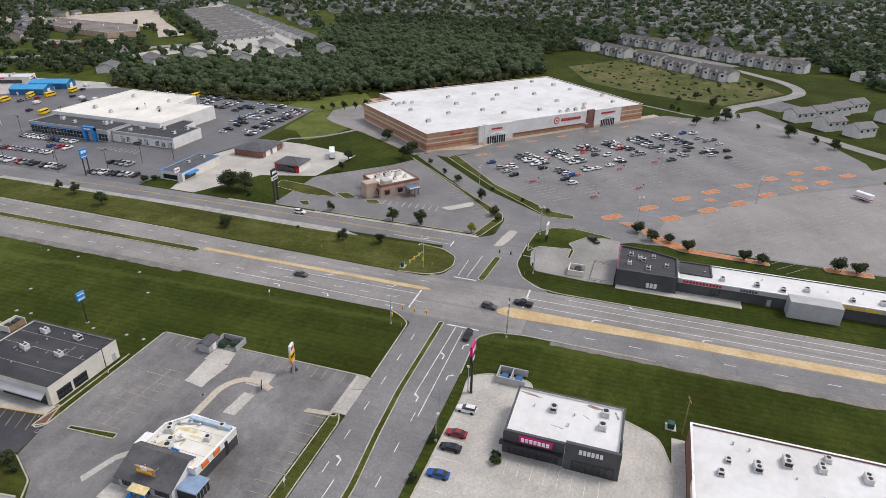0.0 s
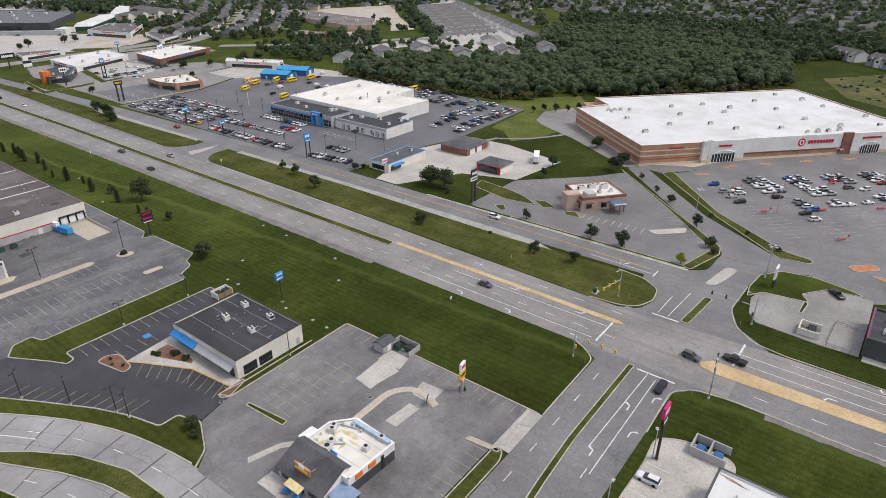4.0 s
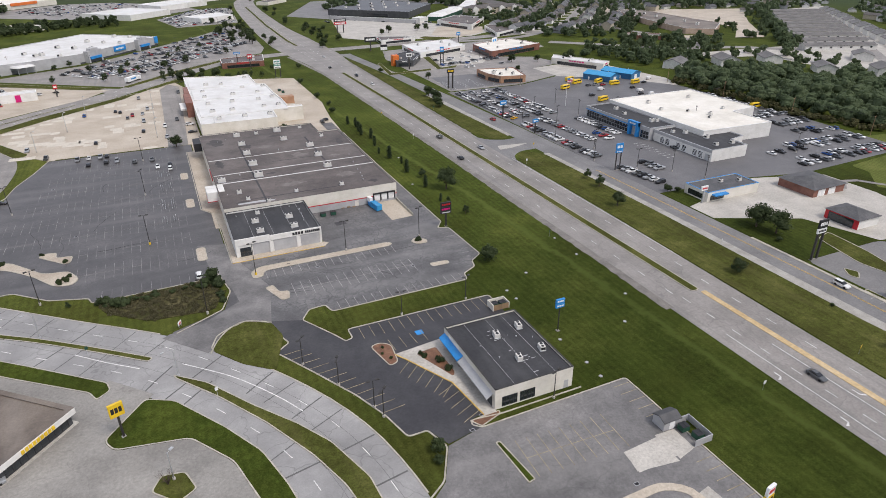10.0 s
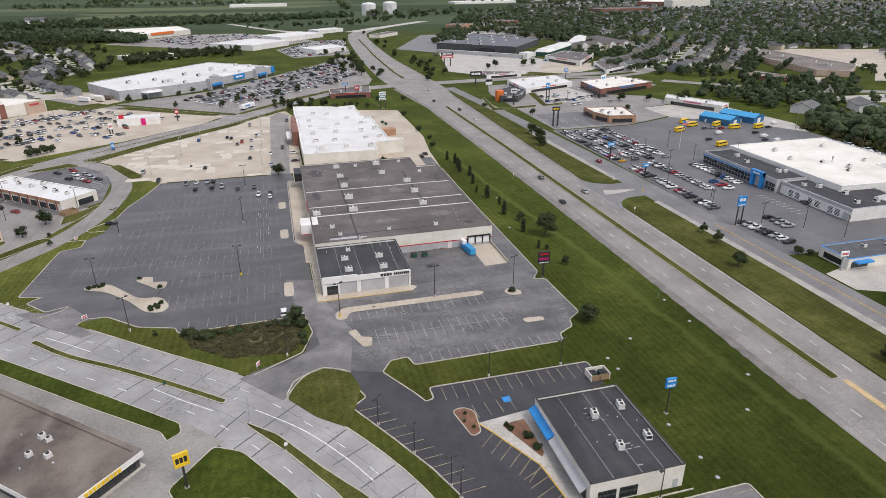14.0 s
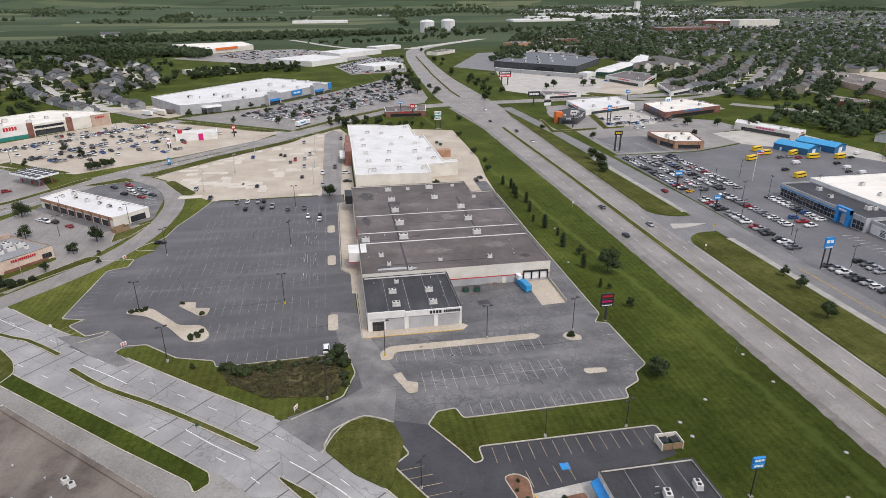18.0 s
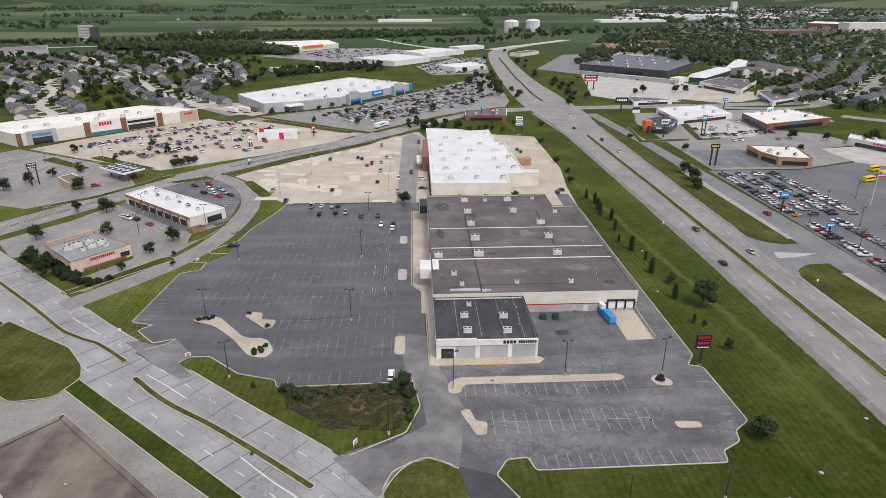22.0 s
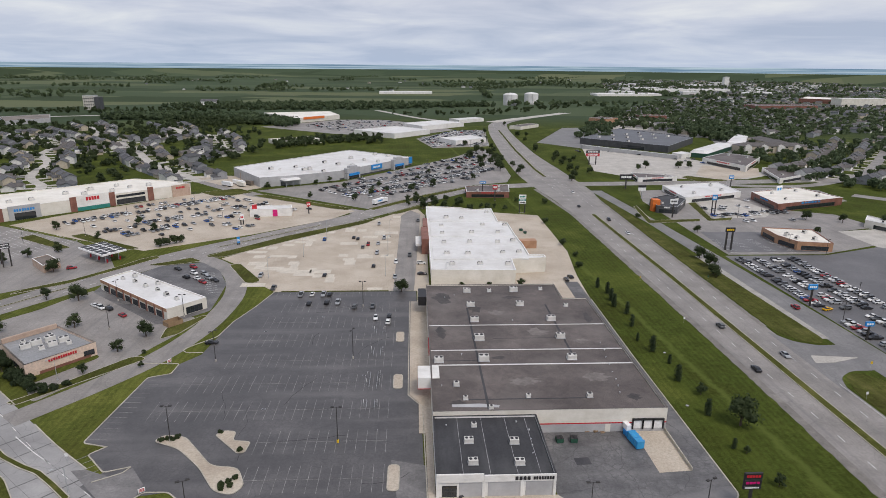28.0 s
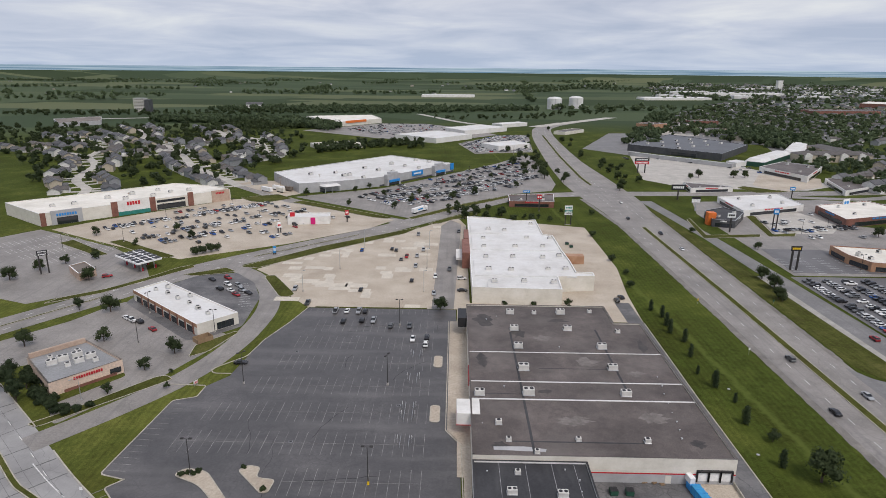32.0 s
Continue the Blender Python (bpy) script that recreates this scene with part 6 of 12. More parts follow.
ob = thing("red_workshop", "small white workshop with red front and grey roof", "workshop")
part("wall", Shape().box(204.4, -71.2, 0, 215.4, -58.6, 3.6), M_WALL_WHITE, ob)
part("red_front", Shape().box(204.2, -71.3, 0, 204.5, -58.5, 3.7, 0.03), M_RED, ob, "bright red front wall")
part("roof", hip(Shape(), 204.4, -71.2, 215.4, -58.6, 3.6, 2.0, 0.6), M_SHINGLE, ob)
glazing(ob, "garage_door", (204.2, -58.5), (204.2, -71.3), 1.5, 11, 0.1, 3.0, 3)
ob = thing("box_trailer", "white box trailer parked on the concrete yard", "trailer", x=232, y=-74, rz=28)
part("box", Shape().box(-5, -1.3, 1.1, 5, 1.3, 3.9, 0.06), M_WHITE, ob)
for x_ in (-3.6, -2.4):
    for y_ in (-1.1, 1.1):
        part("wheel", Shape().bar((x_, y_ - 0.12, 0.5), (x_, y_ + 0.12, 0.5), 0.5, 0.5, 12), M_TIRE, ob)
part("support_leg", Shape().box(3.4, -0.9, 0, 3.6, 0.9, 1.1), M_METAL, ob)

# ---- north-west shops ----
GC = [(-146.9, 78.8), (-134.9, 93), (-114.1, 78.3), (-128.4, 61.2)]
ob = hall("buffet_restaurant", "peach stucco buffet restaurant with grey roof", GC, 4.8, material("peach_stucco", tone(0.60, 0.47, 0.38, 0.1), patch=0.3), material("grey_roof_membrane", tone(0.25, 0.255, 0.26, 0.14), patch=0.1), 0.7, M_ROOF_BROWN)
A, B = (-128.4, 61.2), (-114.1, 78.3)
sign_bars(ob, A, B, 7, 16, 3.2, 4.1, 12, M_RED)
on_wall(ob, "brown_base", A, B, 4, 20, 0, 1.0, M_BRICK_RED, 0.08, "brown brick base")
glazing(ob, "window", (-146.9, 78.8), (-128.4, 61.2), 14, 20, 1, 2.6, 4)
glazing(ob, "window", A, B, 18, 21.4, 0.8, 2.6, 3)
part("curved_parapet", Shape().prism([(-146.5, 79.2), (-135.2, 92.6), (-134.4, 92.0), (-145.8, 78.6)], 4.2, 5.9, 0.06), M_BRICK_PALE, ob)
units(UNIT_BIG, 4.15, [(-134, 78), (-131, 81), (-128, 77), (-126, 80.5), (-136, 75)], 40, "units on the buffet", 1.0, 1.3)
units(UNIT_SMALL, 4.15, [(-130, 74), (-123, 78), (-139, 79), (-132.6, 84)], 40, "", 0.9, 1.2)
SM = [(-143.7, 144.2), (-135.5, 157), (-89.6, 120.7), (-101.1, 108)]
ob = hall("strip_mall", "cream strip mall with a stepped white roof", SM, 4.9, M_WALL_CREAM, M_ROOF_WHITE, 0.35)
A, B = (-143.7, 144.2), (-101.1, 108)
for j in range(8):
    s0 = 3 + j * 6.4
    glazing(ob, "shop_window", A, B, s0, s0 + 4.2, 0.3, 2.8, 3)
    on_wall(ob, "pier", A, B, s0 + 4.8, s0 + 5.6, 0, 4.7, M_BRICK_RED, 0.25)
on_wall(ob, "fascia", A, B, 0, 55.9, 3.5, 4.95, M_BRICK_TAN, 0.1)
glazing(ob, "shop_window", (-101.1, 108), (-89.6, 120.7), 8, 15, 0.3, 3.0, 4)
units(UNIT_SMALL, 4.55, [(-134, 145), (-127, 141), (-120, 135), (-113, 130), (-107, 124), (-101, 119), (-130, 148), (-116, 138)], -40, "units on the strip mall", 1.0, 1.3)
ob = thing("timber_enclosure", "brown timber bin enclosure beside the strip mall", "bin store", x=-97.5, y=104, rz=48)
s = Shape()
for x_, y_, w_, d_ in ((-3, -2, 0.15, 4), (3, -2, 0.15, 4), (-3, 2, 6.15, 0.15), (-3, -2, 6.15, 0.15)):
    s.box(x_, y_, 0, x_ + w_, y_ + d_, 1.9)
part("fence", s, M_WOOD, ob)
# fuel canopy
ob = thing("fuel_canopy", "flat white fuel canopy with dark solar panels", "fuel canopy")
GP = [(-178.1, 193.6), (-170.2, 204.8), (-152.0, 190.2), (-159.4, 179.4)]
part("canopy", Shape().prism(GP, 4.6, 5.5, 0.06), M_WHITE, ob)
for i in range(5):
    for j in range(3):
        u0, v0 = (i + 0.12) / 5, (j + 0.1) / 3
        a = Vector(GP[0]) + (Vector(GP[3]) - Vector(GP[0])) * u0 + (Vector(GP[1]) - Vector(GP[0])) * v0
        b = a + (Vector(GP[3]) - Vector(GP[0])) * (0.76 / 5)
        c = b + (Vector(GP[1]) - Vector(GP[0])) * (0.8 / 3)
        d_ = a + (Vector(GP[1]) - Vector(GP[0])) * (0.8 / 3)
        part("solar_panel", Shape().prism([tuple(a), tuple(b), tuple(c), tuple(d_)], 5.5, 5.62), M_BLACK, ob)
for u0 in (0.15, 0.5, 0.85):
    for v0 in (0.25, 0.75):
        a = Vector(GP[0]) + (Vector(GP[3]) - Vector(GP[0])) * u0 + (Vector(GP[1]) - Vector(GP[0])) * v0
        part("column", Shape().box(a.x - 0.2, a.y - 0.2, 0, a.x + 0.2, a.y + 0.2, 4.7), M_METAL, ob)
        part("fuel_pump", Shape().box(a.x + 0.4, a.y - 0.3, 0, a.x + 1.0, a.y + 0.3, 1.8, 0.05), M_RED, ob)
hall("fuel_kiosk", "small brick kiosk beside the fuel canopy", [(-194, 180), (-190, 187), (-178.5, 176.5), (-182, 168)], 3.8, M_BRICK_PALE, M_ROOF_BROWN, 0.3)
# grocery store
GR = [(-266, 269), (-236, 298), (-176, 358), (-197, 372), (-228, 380), (-278, 330), (-310, 300)]
ob = hall("grocery_store", "long white grocery store with brick piers and red sign", GR, 8.4, M_WALL_CREAM, M_ROOF_CREAM, 0.5)
A, B = (-236, 298), (-176, 358)
for s0 in (0, 25, 52):
    on_wall(ob, "brick_pier", A, B, s0, s0 + 4, 0, 10, M_BRICK_RED, 0.8, "red brick pier")
on_wall(ob, "sign_block", A, B, 4, 25, 0, 10.4, M_WALL_WHITE, 0.6, "white sign block")
on_wall(ob, "green_base", A, B, 4, 25, 0, 2.6, M_TEAL, 0.8)
sign_bars(ob, A, B, 10, 19, 6.6, 9.0, 5, M_RED, out=0.8)
glazing(ob, "shop_window", A, B, 30, 50, 0.4, 4.0, 8)
glazing(ob, "clerestory", A, B, 30, 50, 5.4, 7.0, 8)
on_wall(ob, "brick_block", A, B, 70, 84, 0, 8.8, M_BRICK_PALE, 0.6)
sign_bars(ob, A, B, 73, 80, 6, 7.4, 6, M_RED, out=0.8)
A, B = (-266, 269), (-236, 298)
on_wall(ob, "brick_pier", A, B, 0, 3, 0, 8.6, M_BRICK_RED, 0.6)
on_wall(ob, "entrance_block", A, B, 6, 24, 0, 9.2, M_WALL_GREY, 0.8)
on_wall(ob, "entrance_glass", A, B, 9, 21, 0.1, 4.6, M_GLASS, 0.9)
sign_bars(ob, A, B, 9, 21, 5.6, 7.2, 8, M_BLUE, out=1.0)
units(UNIT_BIG, 7.9, [(-262, 300), (-250, 320), (-240, 335), (-228, 350), (-216, 345), (-222, 330), (-205, 352), (-272, 292), (-236, 318)], 45, "units on the grocery store", 1.1, 1.5)
# drive-up restaurant in the grocery lot
ob = hall("corner_restaurant", "small white restaurant with red and black trim", turned(-99.5, 289.5, 27, 11, 8), 5.2, M_WALL_WHITE, M_ROOF_WHITE, 0.4)
part("red_tower", Shape().prism(turned(-110, 287, 3, 3, 8), 0, 7.2, 0.05), M_RED, ob, "red corner tower")
part("red_panel", Shape().prism(turned(-96, 284.2, 3, 0.6, 8), 0.2, 4.6), M_MAGENTA, ob)
for k_ in range(4):
    part("window", Shape().prism(turned(-107 + k_ * 6, 283.2 + k_ * 0.85, 3.6, 0.25, 8), 0.6, 2.8), M_GLASS, ob)
# superstore
SU = [(-165.6, 440.7), (-73, 559.6), (-5.4, 505.9), (-68.7, 420.4), (-99.6, 399.8), (-129.8, 386)]
ob = hall("superstore", "vast grey superstore with white roof and blue signs", SU, 8.2, M_WALL_GREY, M_ROOF_WHITE, 0.5)
A, B = (-68.7, 420.4), (-5.4, 505.9)
on_wall(ob, "blue_sign", A, B, 43, 58, 3.6, 7.8, M_BLUE, 1.0, "blue store sign")
sign_bars(ob, A, B, 45, 55, 5, 6.4, 7, M_WHITE, out=1.2)
for s0 in (6, 72):
    on_wall(ob, "entrance_block", A, B, s0, s0 + 17, 0, 9.6, M_WALL_GREY, 4)
    part("entrance_gable", wall_box(A, B, s0 + 4, s0 + 13, 9.4, 11.4, 4), M_WALL_GREY, ob)
    on_wall(ob, "blue_awning", A, B, s0 + 2, s0 + 15, 3.0, 5.0, M_BLUE, 5.0, "blue entrance awning")
    on_wall(ob, "entrance_glass", A, B, s0 + 2, s0 + 15, 0.1, 3.0, M_GLASS, 4.2)
on_wall(ob, "blue_sign", A, B, 101, 106, 2.5, 8.6, M_BLUE, 0.8)
on_wall(ob, "dark_base", A, B, 0, 106, 0, 1.4, M_WALL_DARK, 0.1)
GD = [(-128.5, 424), (-94, 414.4), (-101, 395), (-112, 388)]
part("garden_roof", Shape().prism([(-124, 402), (-112, 410), (-97, 396), (-109, 387)], 5.0, 6.4, 1.2), M_ROOF_WHITE, ob, "white garden centre roof")
for p_ in ((-122, 401), (-109, 388.6), (-98.6, 396.4), (-112, 408), (-115, 395), (-104, 392)):
    part("garden_post", Shape().tube(p_[0], p_[1], 0, 5.1, 0.25, None, 8), M_METAL, ob)
part("garden_screen", Shape().prism([(-123, 401.4), (-109.6, 388.4), (-109.4, 388.6), (-122.8, 401.6)], 0, 3.4), M_GLASS, ob)
units(UNIT_BIG, 7.75, [(-110 + 22 * i + 14 * j, 440 + 28 * i - 11 * j) for i in range(4) for j in range(3)] + [(-130, 430), (-100, 425)], 52, "units on the superstore", 1.2, 1.7)
for x_, y_, l_, c_ in ((-150, 398, 14, M_WHITE), (-146, 390, 9, M_WALL_CREAM), (-158, 392, 12, M_WHITE), (-141, 396, 8, M_ROOF_BROWN)):
    t_ = thing("cargo_trailer", "cargo trailer standing in the superstore yard", "trailer", "trailers in the yard", x=x_, y=y_, rz=-38)
    part("box", Shape().box(-l_ / 2, -1.3, 0.9, l_ / 2, 1.3, 3.9, 0.05), c_, t_)
    part("undercarriage", Shape().box(-l_ / 2 + 0.5, -1.1, 0, l_ / 2 - 2, 1.1, 0.9), M_BLACK, t_)
t_ = thing("semi_truck", "white semi truck with a long blue-lettered trailer", "truck", x=-28.5, y=324, rz=57)
part("trailer", Shape().box(-8, -1.3, 1.1, 5, 1.3, 4.0, 0.05), M_WHITE, t_)
part("cab", Shape().box(5.6, -1.2, 0.7, 8.6, 1.2, 3.4, 0.25), M_WHITE, t_)
part("windscreen", Shape().box(8.5, -1.0, 2.0, 8.64, 1.0, 3.0), M_GLASS, t_)
part("side_lettering", Shape().box(-4, -1.33, 2.2, 2, -1.3, 3.1), M_BLUE, t_, "blue lettering as a bar")
for x_ in (-6.6, -5.4, 4.2, 6.6):
    part("wheel", Shape().bar((x_, -1.25, 0.5), (x_, 1.25, 0.5), 0.5, 0.5, 12), M_TIRE, t_)

# ---- the tyre shop ----
TY = [(-41.5, -66.5), (-52.8, -79), (-97, -41), (-86, -28)]
ob = hall("tyre_shop", "low tyre shop with stained brown roof and white fascia", TY, 4.2, M_WALL_DARK, M_ROOF_BROWN, 0.15, M_ROOF_BROWN)
ty = ccw(TY)
for i in range(4):
    a, b = ty[i], ty[(i + 1) % 4]
    ln = (Vector(b) - Vector(a)).length
    on_wall(ob, "fascia", a, b, -0.7, ln + 0.7, 2.9, 4.24, M_WALL_WHITE, 0.9, "broad white fascia")
    if ln < 25:
        glazing(ob, "shop_window", a, b, 1, ln - 1, 0.3, 2.7, 9)
        if a in (TY[0], TY[1]):
            sign_bars(ob, a, b, 4.5, 12.5, 3.1, 4.0, 9, M_YELLOW, out=1.05)
    else:
        glazing(ob, "shop_window", a, b, 1, 12, 0.3, 2.7, 6)
        if a == TY[1] or b == TY[1]:
            sign_bars(ob, a, b, 1.5, 6, 3.2, 3.9, 7, M_YELLOW, out=1.05)
s = Shape()
ribbon(s, ty + [ty[0]], -0.82, 0.5, 4.25, 4.31)
part("roof_edge", s, M_ROOF_BROWN, ob)
part("footpath", Shape().prism([(-40.4, -66.4), (-52.8, -80.4), (-54.6, -78.8), (-42, -65)], 0, 0.2), M_CONC, ob)
units(UNIT_SMALL, 4.06, [(-60, -58), (-61.6, -56.6), (-62.5, -62), (-58.6, -63.4)], 40, "", 0.8, 1.0)
units(VENT, 4.06, [(-66, -55), (-57, -66), (-70, -60), (-63, -66), (-74, -50)], 0, "", 0.7, 1.0)

# ---- north shops ----
def shop(name, label, outline, h, wall, roof, n=3, u=1.0, sign=None, trim=None):
    o_ = hall(name, label, outline, h, wall, roof, 0.4, trim)
    p = ccw(outline)
    cx, cy = sum(q[0] for q in p) / len(p), sum(q[1] for q in p) / len(p)
    units(UNIT_SMALL, h - 0.4, [(cx + (q[0] - cx) * 0.5, cy + (q[1] - cy) * 0.5) for q in p[:n]], 20, "", u, u * 1.4)
    for i in range(len(p)):
        a, b = p[i], p[(i + 1) % len(p)]
        ln = (Vector(b) - Vector(a)).length
        mx_, my_ = (a[0] + b[0]) / 2 - cx, (a[1] + b[1]) / 2 - cy
        if my_ < 0 or mx_ < 0:
            glazing(o_, "shop_window", a, b, ln * 0.12, ln * 0.88, 0.4, min(3.0, h * 0.55), max(3, int(ln / 4)))
            if sign:
                sign_bars(o_, a, b, ln * 0.35, ln * 0.65, h * 0.72, h * 0.9, 6, sign)
    return o_


shop("italian_restaurant", "tan restaurant with cream roof and red awnings", [(208, 232), (236, 226), (229, 196), (211, 200), (207, 214)], 5.0, M_BRICK_TAN, M_ROOF_CREAM, 4, 1.2, None, M_BRICK_RED)
ob = shop("orange_tower_shop", "dark modern shop with an orange tower", [(170.6, 318), (188, 330), (196, 314), (179, 288), (166, 292)], 5.2, M_WALL_DARK, M_ROOF_BLACK, 3, 1.0, M_WHITE, M_METAL)
part("orange_tower", Shape().box(164.6, 296, 0, 169.8, 301, 8.4, 0.08), M_ORANGE, ob, "bright orange entrance tower")
shop("long_white_shop", "long low white-roofed shop", [(200.7, 371), (254, 384), (253, 344), (199, 322)], 4.6, M_WALL_WHITE, M_ROOF_WHITE, 4, 1.2, M_RED)
shop("brick_discount_store", "brown brick discount store with cream roof", [(258, 338), (306, 356), (316, 316), (254, 294)], 5.8, M_BRICK_RED, M_ROOF_CREAM, 4, 1.2, M_BLUE)
shop("low_grey_shop", "low grey shop with a red sign", [(197, 437), (225, 424), (232, 416), (194, 409)], 4.2, M_WALL_WHITE, M_ROOF_GRAVEL, 2, 1.0, M_RED)
shop("flat_office", "flat white office with dark roof", [(336, 464), (368, 476), (363, 430), (318, 402)], 4.6, M_WALL_WHITE, M_ROOF_GRAVEL, 3, 1.0, None, M_WHITE)
shop("red_sign_store", "white store with a dark roof and red sign", [(303, 522), (345, 560), (368, 526), (320, 464)], 6.0, M_WALL_WHITE, M_ROOF_GRAVEL, 3, 1.2, M_RED)
shop("long_pale_store", "long pale store behind the restaurants", [(296, 262), (300, 252), (318, 216), (306, 208), (286, 250)], 5.0, M_WALL_CREAM, M_ROOF_WHITE, 4, 1.0, M_MAGENTA)
shop("corner_diner", "brown brick diner with a flat roof", [(38, 368), (74, 374), (70, 344), (37, 345)], 4.6, M_BRICK_RED, M_ROOF_GRAVEL, 3, 1.2, M_RED)
ob = hall("yard_store", "huge dark-roofed yard store with charcoal walls", [(214, 686), (308, 815), (368, 694), (298, 602)], 8.2, M_WALL_DARK, material("slate_grey_roof", tone(0.10, 0.105, 0.115, 0.15), patch=0.05), 0.4, M_METAL)
units(UNIT_BIG, 7.8, [(240 + 24 * i + 12 * j, 690 + 18 * i - 22 * j) for i in range(4) for j in range(3)], 40, "units on the yard store", 1.4, 1.8)
on_wall(ob, "entrance_glass", (298, 602), (214, 686), 30, 60, 0.3, 4.5, M_GLASS, 1.0)
ob = hall("yard_wall", "long pale block wall and sheds before the yard store", [(203, 640), (206, 642), (290, 552), (287, 549)], 4.4, M_WALL_GREY, M_ROOF_WHITE, 0.2)
ob = hall("entrance_shelter", "small white entrance shelter", [(288, 566), (304, 578), (310, 566), (294, 554)], 5.0, M_WALL_WHITE, M_ROOF_WHITE, 0.3)
for p_ in ([(308, 568), (324, 556), (390, 630), (376, 642)], [(384, 640), (400, 628), (458, 716), (448, 742)]):
    ob = thing("arched_barn", "green barn with a curved white roof", "barn")
    part("wall", Shape().prism(p_, 0, 5.0), M_GREEN, ob)
    part("roof", Shape().prism(p_, 5.0, 8.4, 3.2), M_ROOF_WHITE, ob)
shop("tan_brick_hall", "tan brick hall among far trees", [(300, 960), (330, 990), (352, 962), (322, 934)], 12, M_BRICK_TAN, M_ROOF_GRAVEL, 2, 1.2)
for o_, l_, h_, w_, r_ in (([(-288, 1094), (-206, 964), (-140, 1052), (-170, 1142)], "far big store with orange trim and pale roof", 8, M_WALL_CREAM, M_ROOF_CREAM), ([(-90, 790), (-30, 850), (20, 800), (-30, 740)], "far pale flat-roofed store", 7, M_WALL_WHITE, M_ROOF_WHITE), ([(-20, 900), (40, 960), (80, 920), (10, 850)], "far white flat-roofed store", 7, M_WALL_WHITE, M_ROOF_WHITE), ([(30, 700), (76, 736), (92, 700), (50, 668)], "far white car dealer hall", 6, M_WALL_WHITE, M_ROOF_WHITE), ([(-190, 690), (-140, 720), (-120, 690), (-170, 660)], "far low pale shop", 5, M_WALL_CREAM, M_ROOF_CREAM), ([(150, 880), (190, 930), (204, 915), (166, 868)], "far low grey motel", 5, M_WALL_CREAM, M_ROOF_GRAVEL), ([(60, 1000), (110, 1040), (124, 1020), (76, 976)], "far low white shed", 6, M_WALL_WHITE, M_ROOF_WHITE)):
    ob = hall("far_store", l_, o_, h_, w_, r_, 0.4)
    if "orange" in l_:
        on_wall(ob, "orange_fascia", (-206, 964), (-140, 1052), 20, 70, 5, 9, M_ORANGE, 1.0, "orange fascia")
hall("school", "long low school with a weathered brown flat roof", SCHOOL, 6, M_BRICK_PALE, M_ROOF_BROWN, 0.3)
units(UNIT_BIG, 5.7, [(552, 430), (560, 460), (570, 490), (580, 505), (550, 380), (540, 350)], 30, "units on the school", 1.4, 1.8)
for cx_, cy_, l_, q_ in ((284, 181, 11, 7), (303.5, 184, 12.5, 7)):
    ob = thing("blue_shed", "blue metal shed with a sky blue gable roof", "shed", "blue sheds in the yard", x=cx_, y=cy_, rz=-67)
    part("wall", gabled_wall(Shape(), -l_, -q_, l_, q_, 4.0, 1.9), M_BLUE_DARK, ob)
    part("roof", gable(Shape(), -l_, -q_, l_, q_, 4.06, 1.9, 0.4), M_BLUE_ROOF, ob)
    part("door", Shape().box(l_ - 0.05, -1.9, 0, l_ + 0.1, 1.9, 3.2), M_WHITE, ob, "white roller door")
    for k_ in (-0.55, 0.3):
        part("door", Shape().box(l_ * k_ - 0.6, -q_ - 0.1, 0, l_ * k_ + 0.6, -q_ + 0.1, 2.2), M_WHITE, ob)
    for k_ in (-0.5, 0.5):
        part("roof_vent", Shape().tube(l_ * k_, 0, 5.7, 6.6, 0.3, None, 8), M_METAL, ob)
for x_, y_, d_ in ((260, 186, 20), (259, 176, 12), (242, 165, 20), (275, 172, 25), (281, 162, 5), (297, 159, 15), (244, 126, 15), (316, 72, 5)):
    b_ = thing("yellow_bus", "yellow bus parked on the pale yard", "bus", "yellow buses in the yard", x=x_, y=y_, z=0.05, rz=d_)
    part("body", Shape().box(-4, -1.25, 0.5, 3.2, 1.25, 3.0, 0.2), M_YELLOW, b_)
    part("bonnet", Shape().box(3.1, -1.0, 0.5, 4.4, 1.0, 1.7, 0.15), M_YELLOW, b_)
    part("window_band", Shape().box(-3.8, -1.28, 1.8, 3.0, 1.28, 2.5), M_GLASS, b_)
    for wx in (-2.6, 3.2):
        part("wheel", Shape().bar((wx, -1.2, 0.45), (wx, 1.2, 0.45), 0.45, 0.45, 10), M_TIRE, b_)


# ---- verges, medians and kerbed islands ----
def verge_ribbon(line, w0, w1, label, name="grass_median", h=0.15, mat=None, kerb=True):
    """A kerbed strip along a line, with rounded noses."""
    l, r = offset_line(line, w1), offset_line(line, w0)
    return grass_island(l + list(reversed(r)), label, r=min(1.2, abs(w1 - w0) * 0.45), name=name, category="median", h=h, mat=mat, kerb=kerb)


verge_ribbon([(121.9, -79.5), (121.7, 40), (121.6, 160), (120, 288)], -1.55, 1.55, "narrow mown grass median between highway lanes")
verge_ribbon([(117, 438), (115.5, 480), (118.6, 620), (130, 860)], -1.6, 1.6, "narrow mown grass median on the far highway")
s = Shape()
s.prism(rounded([(122.6, -80.5), (124.5, -80.5), (124.5, -150), (124.4, -163), (123.2, -164.8), (122.4, -160), (122.6, -140)], 0.5), 0, 0.14, 0.04)
part("painted_median", s, M_TAN_MED, road_hw, "tan painted concrete median")
s = Shape()
s.prism(rounded([(119.0, -186.5), (121.6, -189), (121.6, -260), (122.4, -420), (122.4, -900), (117.8, -900), (117.8, -230), (116.2, -192), (117.2, -187)], 0.6), 0, 0.14, 0.04)
part("painted_median", s, M_TAN_MED, road_hw)
verge_ribbon([(24, -175.4), (45, -175.3), (60, -174.0), (75, -173.2), (107.4, -173.3)], -0.85, 0.85, "thin grass median of the side street")
